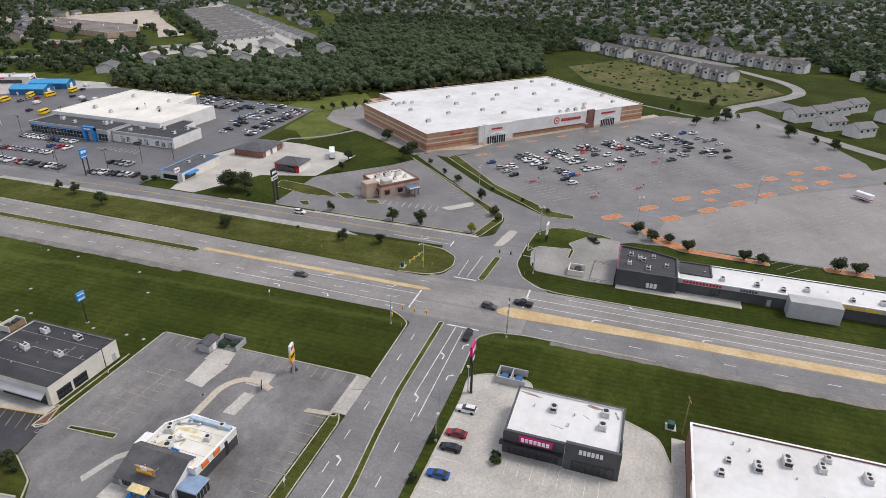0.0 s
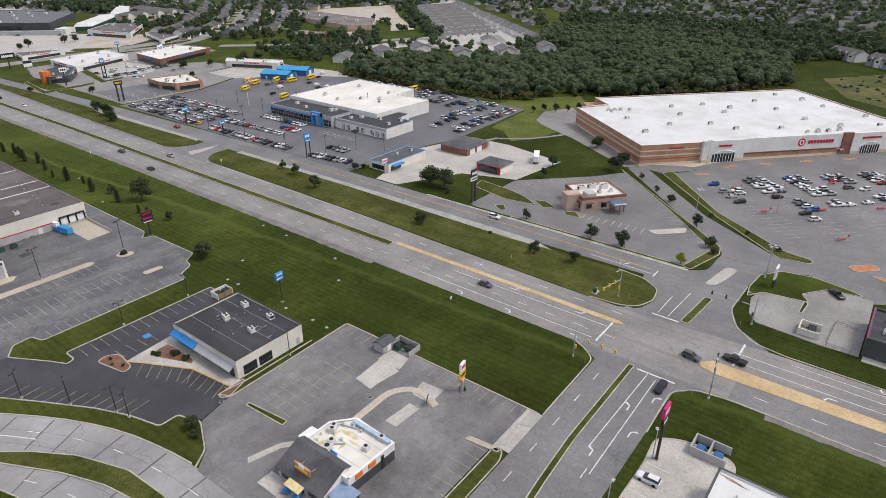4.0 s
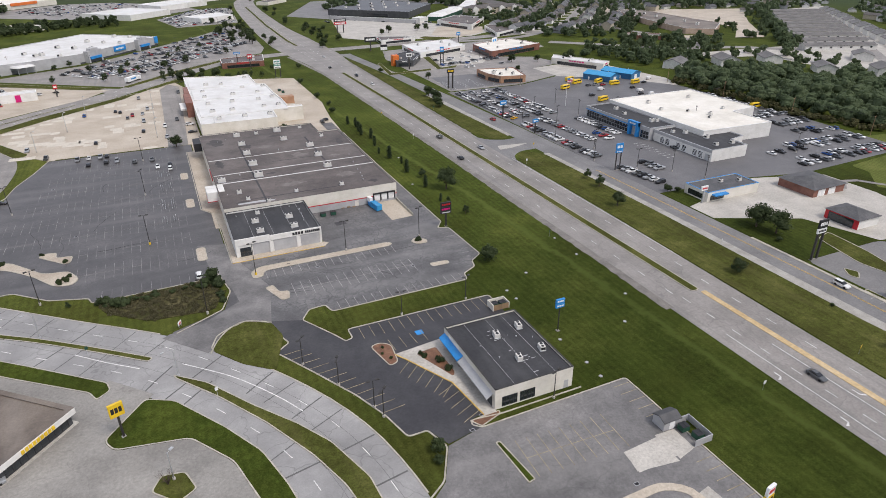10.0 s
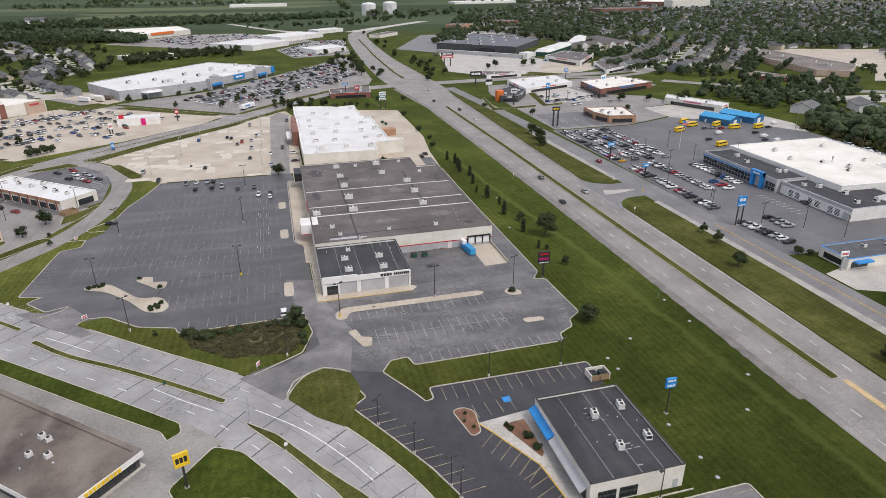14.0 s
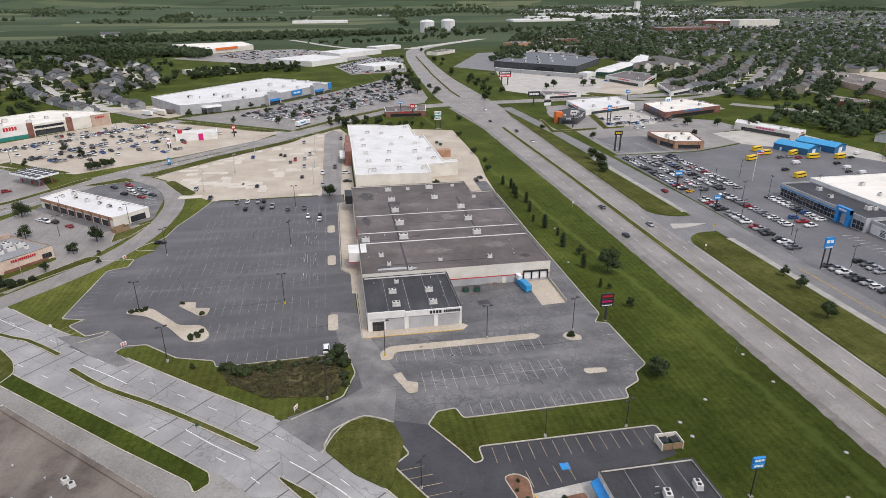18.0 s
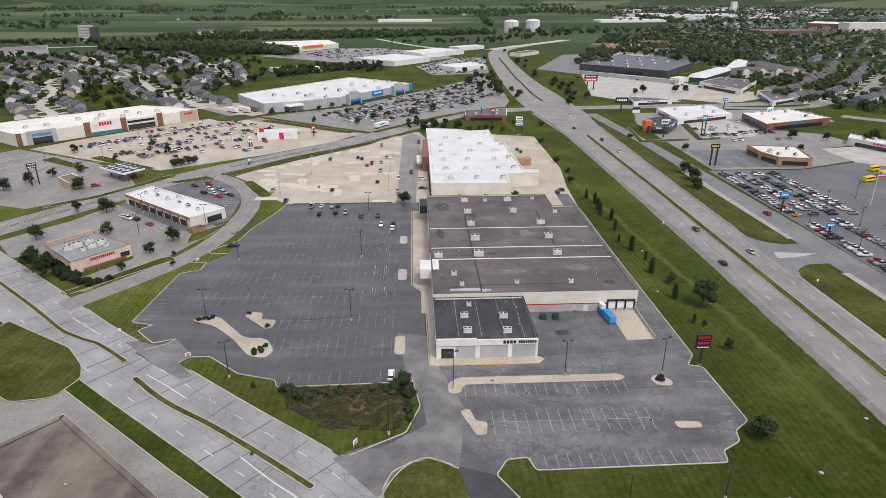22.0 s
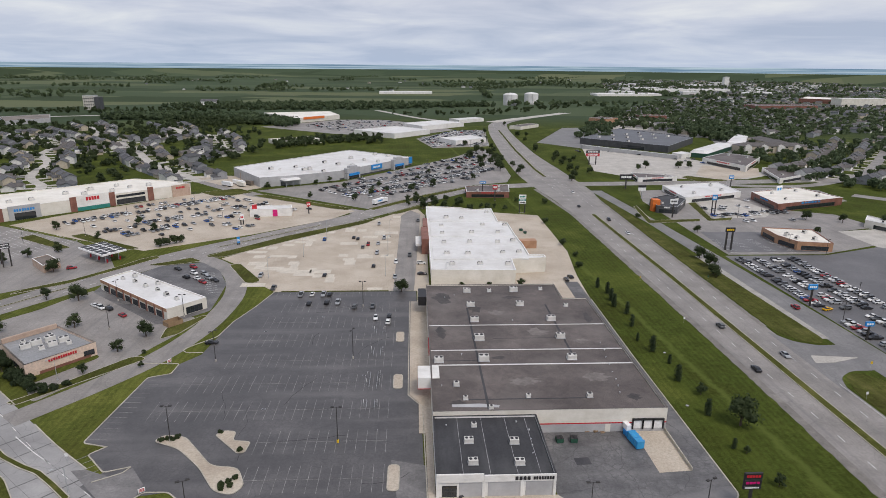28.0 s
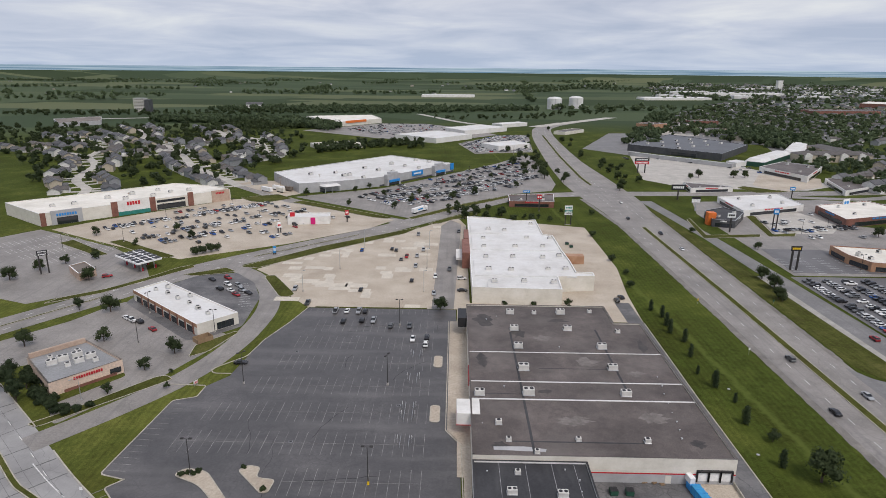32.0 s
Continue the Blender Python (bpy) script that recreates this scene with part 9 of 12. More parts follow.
plant(SHADE + YOUNG, [(-7.5, 317.3), (-1.5, 326.5), (3.3, 305.0), (9.7, 327.1), (17.9, 305.8), (29.2, 314.9), (35.7, 298.6), (44.2, 307.2), (54.0, 307.7), (60.6, 299.9), (72.5, 326.0), (24, 300), (48, 298), (12, 312)], 0.6, 0.85, label="leafy tree in the row behind the white store", group="trees behind the store")
plant(SHADE, [(136.4, 415.6), (163.9, 455.8), (148.6, 508.7), (145.1, 528.6), (141.0, 610.2), (146.5, 715.6), (95.6, 495.4), (94.6, 451.4), (88, 557), (73, 545), (75.9, 513.6), (274.4, 488.9), (263.4, 488.1), (228.9, 485.9), (217.8, 476.3), (169.5, 540.9), (144.9, 770), (101.9, 806.6), (155, 470), (142, 430), (90, 600), (84, 580), (92, 640), (80, 470), (70, 600), (86, 690), (156, 560), (160, 520)], 0.6, 1.0, label="leafy tree beside the far highway")
plant(YOUNG, [(-76, 409.8), (-47.5, 333.5), (-36.6, 356), (-25.2, 366), (12.6, 388), (-121.5, 375), (-82.4, 344.5), (-32.5, 390.6), (-8, 331.6), (-1.7, 340.3), (2.7, 324), (49.4, 423), (-60, 380), (0, 420), (30, 470), (10, 450), (40, 520), (60, 560)], 0.9, 1.4)
plant(SHADE, [(-5.6, 367.2, 0.7), (-86, 398, 0.6), (171.3, 238.5, 0.5), (260, 270, 0.7), (280, 262, 0.7), (246, 236, 0.5), (300, 250, 0.8), (310, 258, 0.8)])
# bare shrub in the tyre lot
bare = thing("bare_shrub", "leafless twiggy shrub on a small kerbed lawn", "shrub", x=-23.6, y=-93, z=0.1)
s = Shape()
rg_ = random.Random(2)
for i in range(34):
    t = rg_.uniform(0, 6.28)
    k = rg_.uniform(0.5, 1.8)
    m_ = (0.3 * k * math.cos(t), 0.3 * k * math.sin(t), 1.3)
    e_ = (k * math.cos(t), k * math.sin(t), rg_.uniform(1.8, 3.2))
    s.bar((0, 0, 0), m_, 0.05, 0.03, 4)
    s.bar(m_, e_, 0.03, 0.01, 4)
    for j in range(3):
        s.bar(e_, (e_[0] + rg_.uniform(-0.5, 0.5), e_[1] + rg_.uniform(-0.5, 0.5), e_[2] + rg_.uniform(0.1, 0.6)), 0.012, 0.006, 3)
part("twigs", s, M_BARK, bare)


def scatter_crowns(name, label, category, places, rg, lobes, leaves, leaf, mat, low=True, core=0.86):
    """One mesh of many crowns. places: rows of x, y, height, radius."""
    out = []
    for x, y, h, r in places:
        c, rad = crown_lobes(rg, h, r, lobes, 0.12)
        q = np.concatenate([leaf_quads(rg, c, rad, leaves, leaf * r / 4), core_quads(c, rad, core, 0.85, low)])
        q[..., 0] += x
        q[..., 1] += y
        out.append(q)
    me = quad_mesh(name, np.concatenate(out), mat)
    return tagged(new(name, me), label, category, "", "stuff")


def inside(x, y, poly):
    hit = False
    for i in range(len(poly)):
        (x0, y0), (x1, y1) = poly[i - 1], poly[i]
        if (y0 > y) != (y1 > y) and x < (x1 - x0) * (y - y0) / (y1 - y0) + x0:
            hit = not hit
    return hit


def fill(poly, spacing, rg, jitter=0.6):
    xs, ys = [p[0] for p in poly], [p[1] for p in poly]
    out = []
    y = min(ys)
    while y < max(ys):
        x = min(xs)
        while x < max(xs):
            px, py = x + rg.uniform(-jitter, jitter) * spacing, y + rg.uniform(-jitter, jitter) * spacing
            if inside(px, py, poly):
                out.append((px, py))
            x += spacing
        y += spacing
    return out


CONDO_SPOTS = [(366, 194, 30), (410, 185, 65), (451, 178, 60), (453, 130, 50), (528, 152, 40), (484, 104, 50), (525, 84, 40)]


def off_lawns(x, y):
    """True outside the open lawns before the condominium houses."""
    for u, v, _ in CONDO_SPOTS:
        k = min(1.0, max(0.0, ((u - x) * 0.86 + (v - y) * 0.5) / 42))
        if math.hypot(u - 36 * k - x, v - 21 * k - y) < 14:
            return False
    return True


def clear_of_school(x, y):
    return off_lawns(x, y) and not any(inside(x, y, q_) for q_ in SCHOOL_LOTS + [SCHOOL])


rw = np.random.default_rng(77)
WOOD = [(324, 150), (326, 60), (334, 0), (372, -22), (382, -44), (440, -95), (500, -132), (600, -110), (680, -60), (720, 60), (660, 150), (560, 110), (470, 80), (420, 130), (378, 170), (335, 178)]
woods = [(x, y, rw.uniform(7, 13.5), rw.uniform(3.6, 7.6)) for x, y in fill(WOOD, 8.2, rw, 0.7) if off_lawns(x, y)]
scatter_crowns("woodland", "dense mixed green woodland behind the stores", "woodland", woods, rw, 5, 220, 0.52, M_LEAF_WOOD, False, 0.9)
EDGE = [(x, y, rw.uniform(2, 5), rw.uniform(1.6, 2.8)) for x, y in fill([(322, 150), (318, 50), (332, -4), (372, -26), (384, -48), (440, -100), (500, -136), (500, -126), (440, -88), (380, -40), (334, 6), (327, 60), (328, 150)], 4.0, rw)]
scatter_crowns("woodland_edge", "low thicket along the edge of the woods", "thicket", EDGE, rw, 4, 60, 1.2, M_SCRUB)
FAR_WOODS = []
for poly, sp in (([(600, -120), (740, -190), (800, -160), (850, -40), (850, 120), (800, 210), (720, 180), (690, 60)], 12), ([(640, -340), (900, -430), (1200, -560), (900, -800), (520, -560), (470, -420)], 15), ([(330, 178), (378, 172), (400, 230), (470, 260), (540, 300), (500, 330), (420, 300), (340, 262)], 24), ([(500, 320), (600, 560), (900, 760), (760, 760), (560, 620), (470, 430)], 27), ([(528, 232), (560, 264), (660, 367), (780, 490), (806, 468), (700, 398), (620, 308), (545, 226)], 11), ([(650, 565), (785, 510), (900, 600), (760, 690)], 15)):
    FAR_WOODS += [(x, y, rw.uniform(7, 13), rw.uniform(4, 7)) for x, y in fill(poly, sp, rw) if clear_of_school(x, y)]
scatter_crowns("far_trees", "distant leafy trees among streets and woods", "woodland", FAR_WOODS, rw, 4, 40, 1.3, M_LEAF_WOOD)
TOWN = []
for poly, sp in (([(420, 620), (700, 900), (1000, 1500), (700, 1700), (480, 1300), (330, 900), (380, 820)], 25), ([(1000, 1000), (1700, 1200), (2400, 2000), (2000, 2800), (1200, 2200), (700, 1700)], 40), ([(-170, 620), (-100, 690), (-40, 680), (-50, 740), (-130, 720), (-180, 680)], 9), ([(-380, 880), (-250, 930), (-200, 1000), (-320, 1060), (-420, 960)], 10), ([(-560, 610), (-360, 390), (-200, 470), (-170, 640), (-260, 900), (-560, 960), (-800, 900), (-900, 700)], 27), ([(-900, 1120), (-500, 1180), (-200, 1300), (200, 1420), (180, 1480), (-240, 1370), (-600, 1260), (-950, 1200)], 20), ([(-40, 1130), (180, 1160), (420, 1460), (380, 1500), (140, 1230), (-60, 1180)], 24)):
    TOWN += [(x, y, rw.uniform(6, 11), rw.uniform(3.4, 5.6)) for x, y in fill(poly, sp, rw)]
scatter_crowns("town_trees", "scattered leafy trees among far houses", "trees", TOWN, rw, 3, 20, 1.7, M_LEAF)
HEDGES = []
for i in range(100):
    x, y = rw.uniform(-3200, 3400), rw.uniform(1450, 4300)
    n_, a_ = int(rw.integers(8, 34)), rw.choice([0.0, 0.3, 1.5, -0.25, 0.9])
    for j in range(n_):
        HEDGES.append((x + math.cos(a_) * j * 15 + rw.normal() * 6, y + math.sin(a_) * j * 15 + rw.normal() * 6, rw.uniform(7, 13), rw.uniform(6, 10)))
HEDGES = [(x, y, h + 6 + max(0, (math.hypot(x, y) - 1500) / 3400 * 13), r) for x, y, h, r in HEDGES]
# lighter woodland leaves stand in for haze over these far rows
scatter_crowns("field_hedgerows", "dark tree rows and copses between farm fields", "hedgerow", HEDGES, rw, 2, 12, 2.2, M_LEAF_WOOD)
HOLLOW = [(-39, -14.6), (-32.7, -13.4), (-9.8, -12), (-5.4, -21.6), (-8.4, -31), (-25.6, -29.5), (-36.5, -20.5)]
setting("hollow_floor", Shape().prism(ccw(rounded(HOLLOW, 2.5)), -0.1, 0.16), material("matted_dry_weeds", ((0.035, 0.036, 0.014), (0.062, 0.058, 0.025), (0.12, 0.105, 0.055)), grain=3, patch=0.14, rough=0.9, spec=0.05, speckle=0.6, fleck=0.4, fleck_scale=0.6, bump=0.8), "matted brown weeds on the floor of the hollow", "weeds")
SCRUB = [(x, y, rw.uniform(0.2, 0.7), rw.uniform(0.6, 1.3)) for x, y in fill(HOLLOW, 1.4, rw)]
scatter_crowns("overgrown_hollow", "tangled brown and olive weeds filling a low hollow", "thicket", SCRUB, rw, 2, 150, 0.55, M_WEED, True, 0.12)
THICKET = [(x, y, rw.uniform(0.7, 1.7), rw.uniform(0.8, 1.5)) for x, y in fill([(-38.5, -15), (-36.5, -19.5), (-31, -18), (-22, -16.6), (-10, -16.8), (-10, -13.2), (-33, -13.8)], 2.3, rw)]
scatter_crowns("hollow_thicket", "dark green brush along the back of the weedy hollow", "thicket", THICKET, rw, 4, 170, 0.65, M_LEAF, False)
scatter_crowns("hollow_bushes", "green bushes along the edge of the weedy hollow", "thicket", [(-38 + i * 1.6, -14.4 - i * 0.9, 2.4, 1.7) for i in range(5)] + [(-7.4, -14.6, 4.6, 2.8), (-6.0, -17.5, 3.6, 2.2), (-9.5, -15.6, 3.4, 2.2), (-6, -24, 1.8, 1.4), (-5.8, -27, 1.6, 1.3)], rw, 4, 260, 0.5, M_LEAF, False)
slab("park_lawn", rounded([(318, 4), (337, 1), (352, -12), (372, -28), (350, -44), (300, -60), (268, -56), (252, -47), (267, -33), (268, -24), (316, -19)], 2), 0.025, material("sunlit_park_grass", ((0.075, 0.088, 0.022), (0.098, 0.116, 0.03), (0.145, 0.15, 0.048)), grain=2, patch=0.05, rough=0.9, spec=0.05, speckle=0.4, mow=0.1, bump=0.4), "pale mown lawn beside the stored cars", "lawn")
slab("meadow", [(541, -148), (604, -196), (560, -290), (488, -316), (430, -270), (452, -208), (477, -172)], 0.03, material("unmown_meadow_grass", ((0.060, 0.075, 0.024), (0.092, 0.094, 0.036), (0.135, 0.122, 0.056)), grain=1.5, patch=0.035, rough=0.9, spec=0.05, fleck=0.35, fleck_scale=0.2, speckle=0.4, bump=0.5), "unmown olive meadow behind the big store", "meadow")
MEADOW = [(x, y, rw.uniform(0.3, 1.2), rw.uniform(0.8, 2.2)) for x, y in fill([(541, -148), (600, -200), (546, -296), (488, -312), (437, -268), (456, -212), (477, -176)], 12, rw)]
scatter_crowns("meadow_scrub", "rough scrub scattered over an unmown meadow", "scrub", MEADOW, rw, 3, 70, 0.8, M_LEAF_WOOD)
plant(YOUNG + SHADE, [(378, -262), (388, -268), (396, -276), (368, -250), (402, -236), (420, -262), (430, -240), (446, -252), (372, -285), (360, -300), (350, -312), (342, -320), (398, -240), (470, -262), (500, -300)], 0.5, 0.95)
plant(FIRS, [(318, -30, 0.6), (322, -36, 0.65), (326, -42, 0.6), (331, -47, 0.65), (336, -52, 0.6), (312, -26, 0.5)], label="small spruce in the row behind the store", group="spruces behind the store")


# ---- vehicles ----
PAINTS = {"white": plain("white_car_paint", (0.68, 0.68, 0.67), 0.25, spec=0.6), "silver": plain("silver_car_paint", (0.38, 0.39, 0.40), 0.3, 0.4), "grey": plain("grey_car_paint", (0.11, 0.115, 0.12), 0.3, 0.3), "black": plain("black_car_paint", (0.014, 0.014, 0.016), 0.2, spec=0.6), "red": plain("red_car_paint", (0.28, 0.015, 0.02), 0.25, spec=0.6), "blue": plain("blue_car_paint", (0.015, 0.07, 0.25), 0.25, spec=0.6), "yellow": plain("yellow_paint", (0.65, 0.34, 0.01), 0.35)}
M_CARGLASS = plain("tinted_car_glass", (0.012, 0.014, 0.017), rough=0.06, spec=0.8, wear=0.05)
M_LAMP = plain("clear_headlamp", (0.6, 0.6, 0.58), rough=0.15)
M_TAIL = plain("red_tail_lamp", (0.3, 0.01, 0.01), rough=0.2)


def hull(rows):
    """A body from sections along x: rows of x, half-width low, half-width high, z low, z high."""
    s_ = Shape()
    v = []
    for x, wl_, wh_, z0, z1 in rows:
        zm = z0 + (z1 - z0) * 0.72
        v += [(x, -wl_ * 0.94, z0), (x, -wl_, zm), (x, -wh_, z1), (x, wh_, z1), (x, wl_, zm), (x, wl_ * 0.94, z0)]
    f = []
    for i in range(len(rows) - 1):
        for j in range(6):
            k = (j + 1) % 6
            f.append((6 * i + j, 6 * i + k, 6 * i + 6 + k, 6 * i + 6 + j))
    f += [tuple(range(6)), tuple(reversed(range(6 * (len(rows) - 1), 6 * len(rows))))]
    return s_.add(v, f)


CAR_FORMS = {
    "sedan": ([(-2.4, 0.8, 0.72, 0.42, 0.84), (-2.25, 0.9, 0.8, 0.26, 0.96), (-1.0, 0.92, 0.84, 0.24, 0.94), (0.9, 0.92, 0.84, 0.24, 0.93), (1.9, 0.9, 0.78, 0.26, 0.82), (2.38, 0.78, 0.66, 0.38, 0.66)],
              [(-1.95, 0.74, 0.66, 0.9, 0.93), (-1.2, 0.8, 0.62, 0.9, 1.38), (0.1, 0.8, 0.62, 0.9, 1.4), (1.05, 0.76, 0.7, 0.88, 0.92)], (-1.15, 0.12, 0.58, 1.405), 1.42, 0.32),
    "suv": ([(-2.35, 0.86, 0.78, 0.45, 1.0), (-2.25, 0.94, 0.86, 0.3, 1.1), (0.8, 0.95, 0.88, 0.28, 1.08), (1.9, 0.93, 0.82, 0.3, 1.0), (2.35, 0.84, 0.7, 0.42, 0.82)],
            [(-2.22, 0.82, 0.72, 1.05, 1.1), (-1.95, 0.84, 0.68, 1.05, 1.66), (0.1, 0.84, 0.68, 1.05, 1.68), (1.0, 0.8, 0.74, 1.04, 1.08)], (-2.0, 0.12, 0.66, 1.69), 1.4, 0.36),
    "pickup": ([(-2.9, 0.92, 0.86, 0.5, 1.05), (-2.8, 0.97, 0.92, 0.38, 1.12), (-0.7, 0.98, 0.92, 0.36, 1.12), (1.2, 0.98, 0.9, 0.36, 1.1), (2.5, 0.96, 0.86, 0.38, 1.06), (2.88, 0.86, 0.76, 0.48, 0.9)],
               [(-0.85, 0.84, 0.74, 1.08, 1.2), (-0.7, 0.86, 0.7, 1.08, 1.8), (0.7, 0.86, 0.7, 1.08, 1.82), (1.45, 0.82, 0.76, 1.06, 1.12)], (-0.68, 0.72, 0.68, 1.825), 1.75, 0.4),
    "van": ([(-2.6, 0.92, 0.84, 0.45, 1.8), (-2.5, 0.97, 0.86, 0.34, 1.95), (1.1, 0.97, 0.86, 0.32, 1.95), (1.7, 0.96, 0.84, 0.34, 1.25), (2.5, 0.9, 0.78, 0.4, 1.0)],
            [(0.9, 0.9, 0.8, 1.2, 1.86), (1.3, 0.9, 0.78, 1.2, 1.72), (1.72, 0.86, 0.8, 1.18, 1.24)], (-2.4, 1.0, 0.8, 1.96), 1.55, 0.36)}
CAR_KINDS = {}


def car_kind(form, colour, far=False):
    """far: a car that is never passed closely, with its wheels kept in one dark undercarriage."""
    if (form, colour, far) in CAR_KINDS:
        return CAR_KINDS[form, colour, far]
    body, cabin, (r0, r1, rw_, rz_), wheel_x, wheel_r = CAR_FORMS[form]
    word = {"sedan": "sedan car", "suv": "sport utility car", "pickup": "pickup truck", "van": "delivery van"}[form]
    ob = thing({"sedan": "car", "suv": "suv", "pickup": "pickup_truck", "van": "van"}[form], f"{colour} {word} parked on the pavement", "van" if form == "van" else "truck" if form == "pickup" else "car", z=-50)
    b = hull(body)
    part("body", b, PAINTS[colour], ob)
    part("glazing", hull(cabin), M_CARGLASS, ob, "dark tinted glass")
    part("roof_panel", Shape().box(r0, -rw_, rz_ - 0.05, r1, rw_, rz_ + 0.03, 0.03), PAINTS[colour], ob)
    if form == "pickup" and not far:
        part("cargo_bed", Shape().box(-2.75, -0.8, 1.1, -0.95, 0.8, 1.135), M_BLACK, ob, "black bed liner")
    tyre = Shape().bar((0, -0.11, 0), (0, 0.11, 0), wheel_r, wheel_r, 12).mesh("wheel", M_TIRE)
    if far:
        s_ = Shape()
        for sx in (-wheel_x, wheel_x):
            s_.bar((sx, -0.93, wheel_r), (sx, 0.93, wheel_r), wheel_r, None, 10)
        part("undercarriage", s_, M_TIRE, ob)
    for sx in () if far else (-1, 1):
        for sy in (-1, 1):
            w_ = part("wheel", tyre, M_TIRE, ob)
            w_.location = (sx * wheel_x, sy * 0.84, wheel_r)
    CAR_KINDS[form, colour, far] = ob
    return ob


rc = random.Random(21)
FORMS = ["sedan"] * 4 + ["suv"] * 4 + ["pickup"] * 2
COLOURS = ["white"] * 10 + ["silver"] * 7 + ["grey"] * 4 + ["black"] * 5 + ["red"] + ["blue"]


def car(x, y, deg, form=None, colour=None, group="", z=0.06, label=""):
    ob = copy_thing(car_kind(form or rc.choice(FORMS), colour or rc.choice(COLOURS), x > 165 or y > 190), pose(x, y, z, 0, 0, deg))
    if group:
        tagged(ob, group=group)
    if label:
        tagged(ob, label)
    return ob


def car_row(a, b, n, deg, group, fill_=0.92, forms=None, colours=None):
    for i in range(n):
        if rc.random() > fill_:
            continue
        t = i / max(1, n - 1)
        car(a[0] + (b[0] - a[0]) * t + rc.uniform(-0.2, 0.2), a[1] + (b[1] - a[1]) * t + rc.uniform(-0.15, 0.15), deg + rc.choice((0, 180)) + rc.uniform(-2, 2), rc.choice(forms or FORMS), rc.choice(colours or COLOURS), group)


# cars by the crossing and in the small lots
for x_, y_, d_ in ((283, 137, 10), (283, 126, 15), (315, 166, 20), (262, 152, 5)):
    car(x_, y_, d_, "van", "white", "vans in the yard")
for x_, y_, c_ in ((304, 158, "black"), (268, 166, "silver"), (272, 163, "red"), (285, 147, "black"), (246, 140, "black"), (278, 130, "black"), (262, 166, "grey")):
    car(x_, y_, 12, None, c_, "cars in the yard")
car(73.4, -190.6, 90, "suv", "white")
car(65.2, -190.7, 90, "sedan", "red")
car(60.7, -190.8, 90, "sedan", "black")
car(52.8, -190.6, 92, "sedan", "blue")
car(102.3, -182.4, 178, "suv", "black", label="black sport utility car waiting at the crossing")
car(119.3, -184.2, 262, "suv", "grey", label="dark grey car crossing the junction")
car(124.4, -193.4, 86, "pickup", "black", label="black pickup truck stopped at the crossing")
car(117.8, -122, -90, "sedan", "grey", label="grey car driving on the highway")
car(162.9, -95.6, -90, "suv", "white", label="white car driving on the frontage road")
car(177.2, -208.6, 40, "pickup", "black")
car(-54.9, -79.6, 15, "pickup", "silver", label="old silver pickup truck with a loaded bed")
car(-10.8, -9, 90, "suv", "white")
car(112, 60, 90, "sedan", "black", label="black car driving on the highway")
car(117, 96, 90, "suv", "grey", label="grey car driving on the highway")
car(128, 70, -90, "sedan", "silver", label="silver car driving on the highway")
car(115.9, 311, 92, "sedan", "black", label="black car driving on the highway")
car(124.4, 363, -86, "sedan", "white", label="white car driving on the highway")
car(127, 236, -90, "sedan", "white", label="white car driving on the highway")
car(125.6, 270, -90, "suv", "black", label="black car driving on the highway")
car(158.6, 114.6, 90, "suv", "red", label="red car on the frontage road")
for x, y in ((-53.2, 134.6), (-48.4, 135), (-43.4, 134.8), (-40.7, 134.9), (-48.1, 124), (-40.7, 124.9), (-36, 125.1), (-28.5, 119.9), (-21, 120.2), (-18.9, 107.9), (-13.6, 109.4), (-13.8, 103.3)):
    car(x, y, 90 + rc.choice((0, 180)), group="cars in the main lot")
for x, y in ((-76.9, 160.6), (-46.5, 161.1), (-55.2, 225), (-38.7, 228.6), (-36.1, 225.9), (-31.9, 209), (-29.3, 214.3), (-23.8, 215.6), (-25.6, 260.9), (-20.9, 227.2), (-23.4, 197), (-12.7, 180.8), (-23.9, 174.8), (-12.6, 157.7), (-5.8, 193.1), (-67, 143.4), (-0.8, 269.1)):
    car(x, y, 90 + rc.choice((0, 180)), group="cars in the tan lot")
car(0.2, 178.8, 5, "suv", "white")
car(0.4, 161.9, 5, "sedan", "black")
for x, y in ((-119.8, 172), (-113.1, 174.5), (-111.5, 159.2), (-106.1, 157.7), (-101.5, 152.2), (-100.6, 157.9), (-96.7, 154.6), (-109.8, 165.1), (-104.4, 164), (-137, 124), (-133.5, 121.4), (-129.4, 119.9), (-120.9, 113)):
    car(x, y, -40 + rc.choice((0, 180)), group="cars by the strip mall")
car(-77.1, 85.9, 5, "sedan", "black")
car(-172.2, 174.4, 30, "suv", "red")
car(69, 152, 90, "suv", "black", group="cars in the rear yard")
car(72, 156, 100, "sedan", "black", group="cars in the rear yard")
# dealer rows
G = "new cars in the dealer rows"
PICK = ["pickup"] * 4 + ["suv"] * 3
car_row((170.2, 98), (171.2, 35), 22, 0, G, 0.95, PICK)
car_row((171.6, 17), (174.6, -5), 8, 0, G, 1.0, PICK)
car_row((184.6, 104), (186.4, 52), 17, 0, G, 0.9)
car_row((185.4, 22), (187, -8), 10, 0, G, 0.7, PICK)
car_row((204, 96), (204.6, 62), 12, 0, G, 0.95)
for x_ in (169.6, 179, 188.4, 198):
    car_row((x_, 182), (x_ + 0.4, 113), 24, 0, G, 0.9)
car_row((195, 72), (195, 56), 4, 0, G, 0.6)
car(171.1, 112, 20, "sedan", "yellow")
car(213, 56, 60, "suv", "white")
car(214, 30, 80, "sedan", "grey")
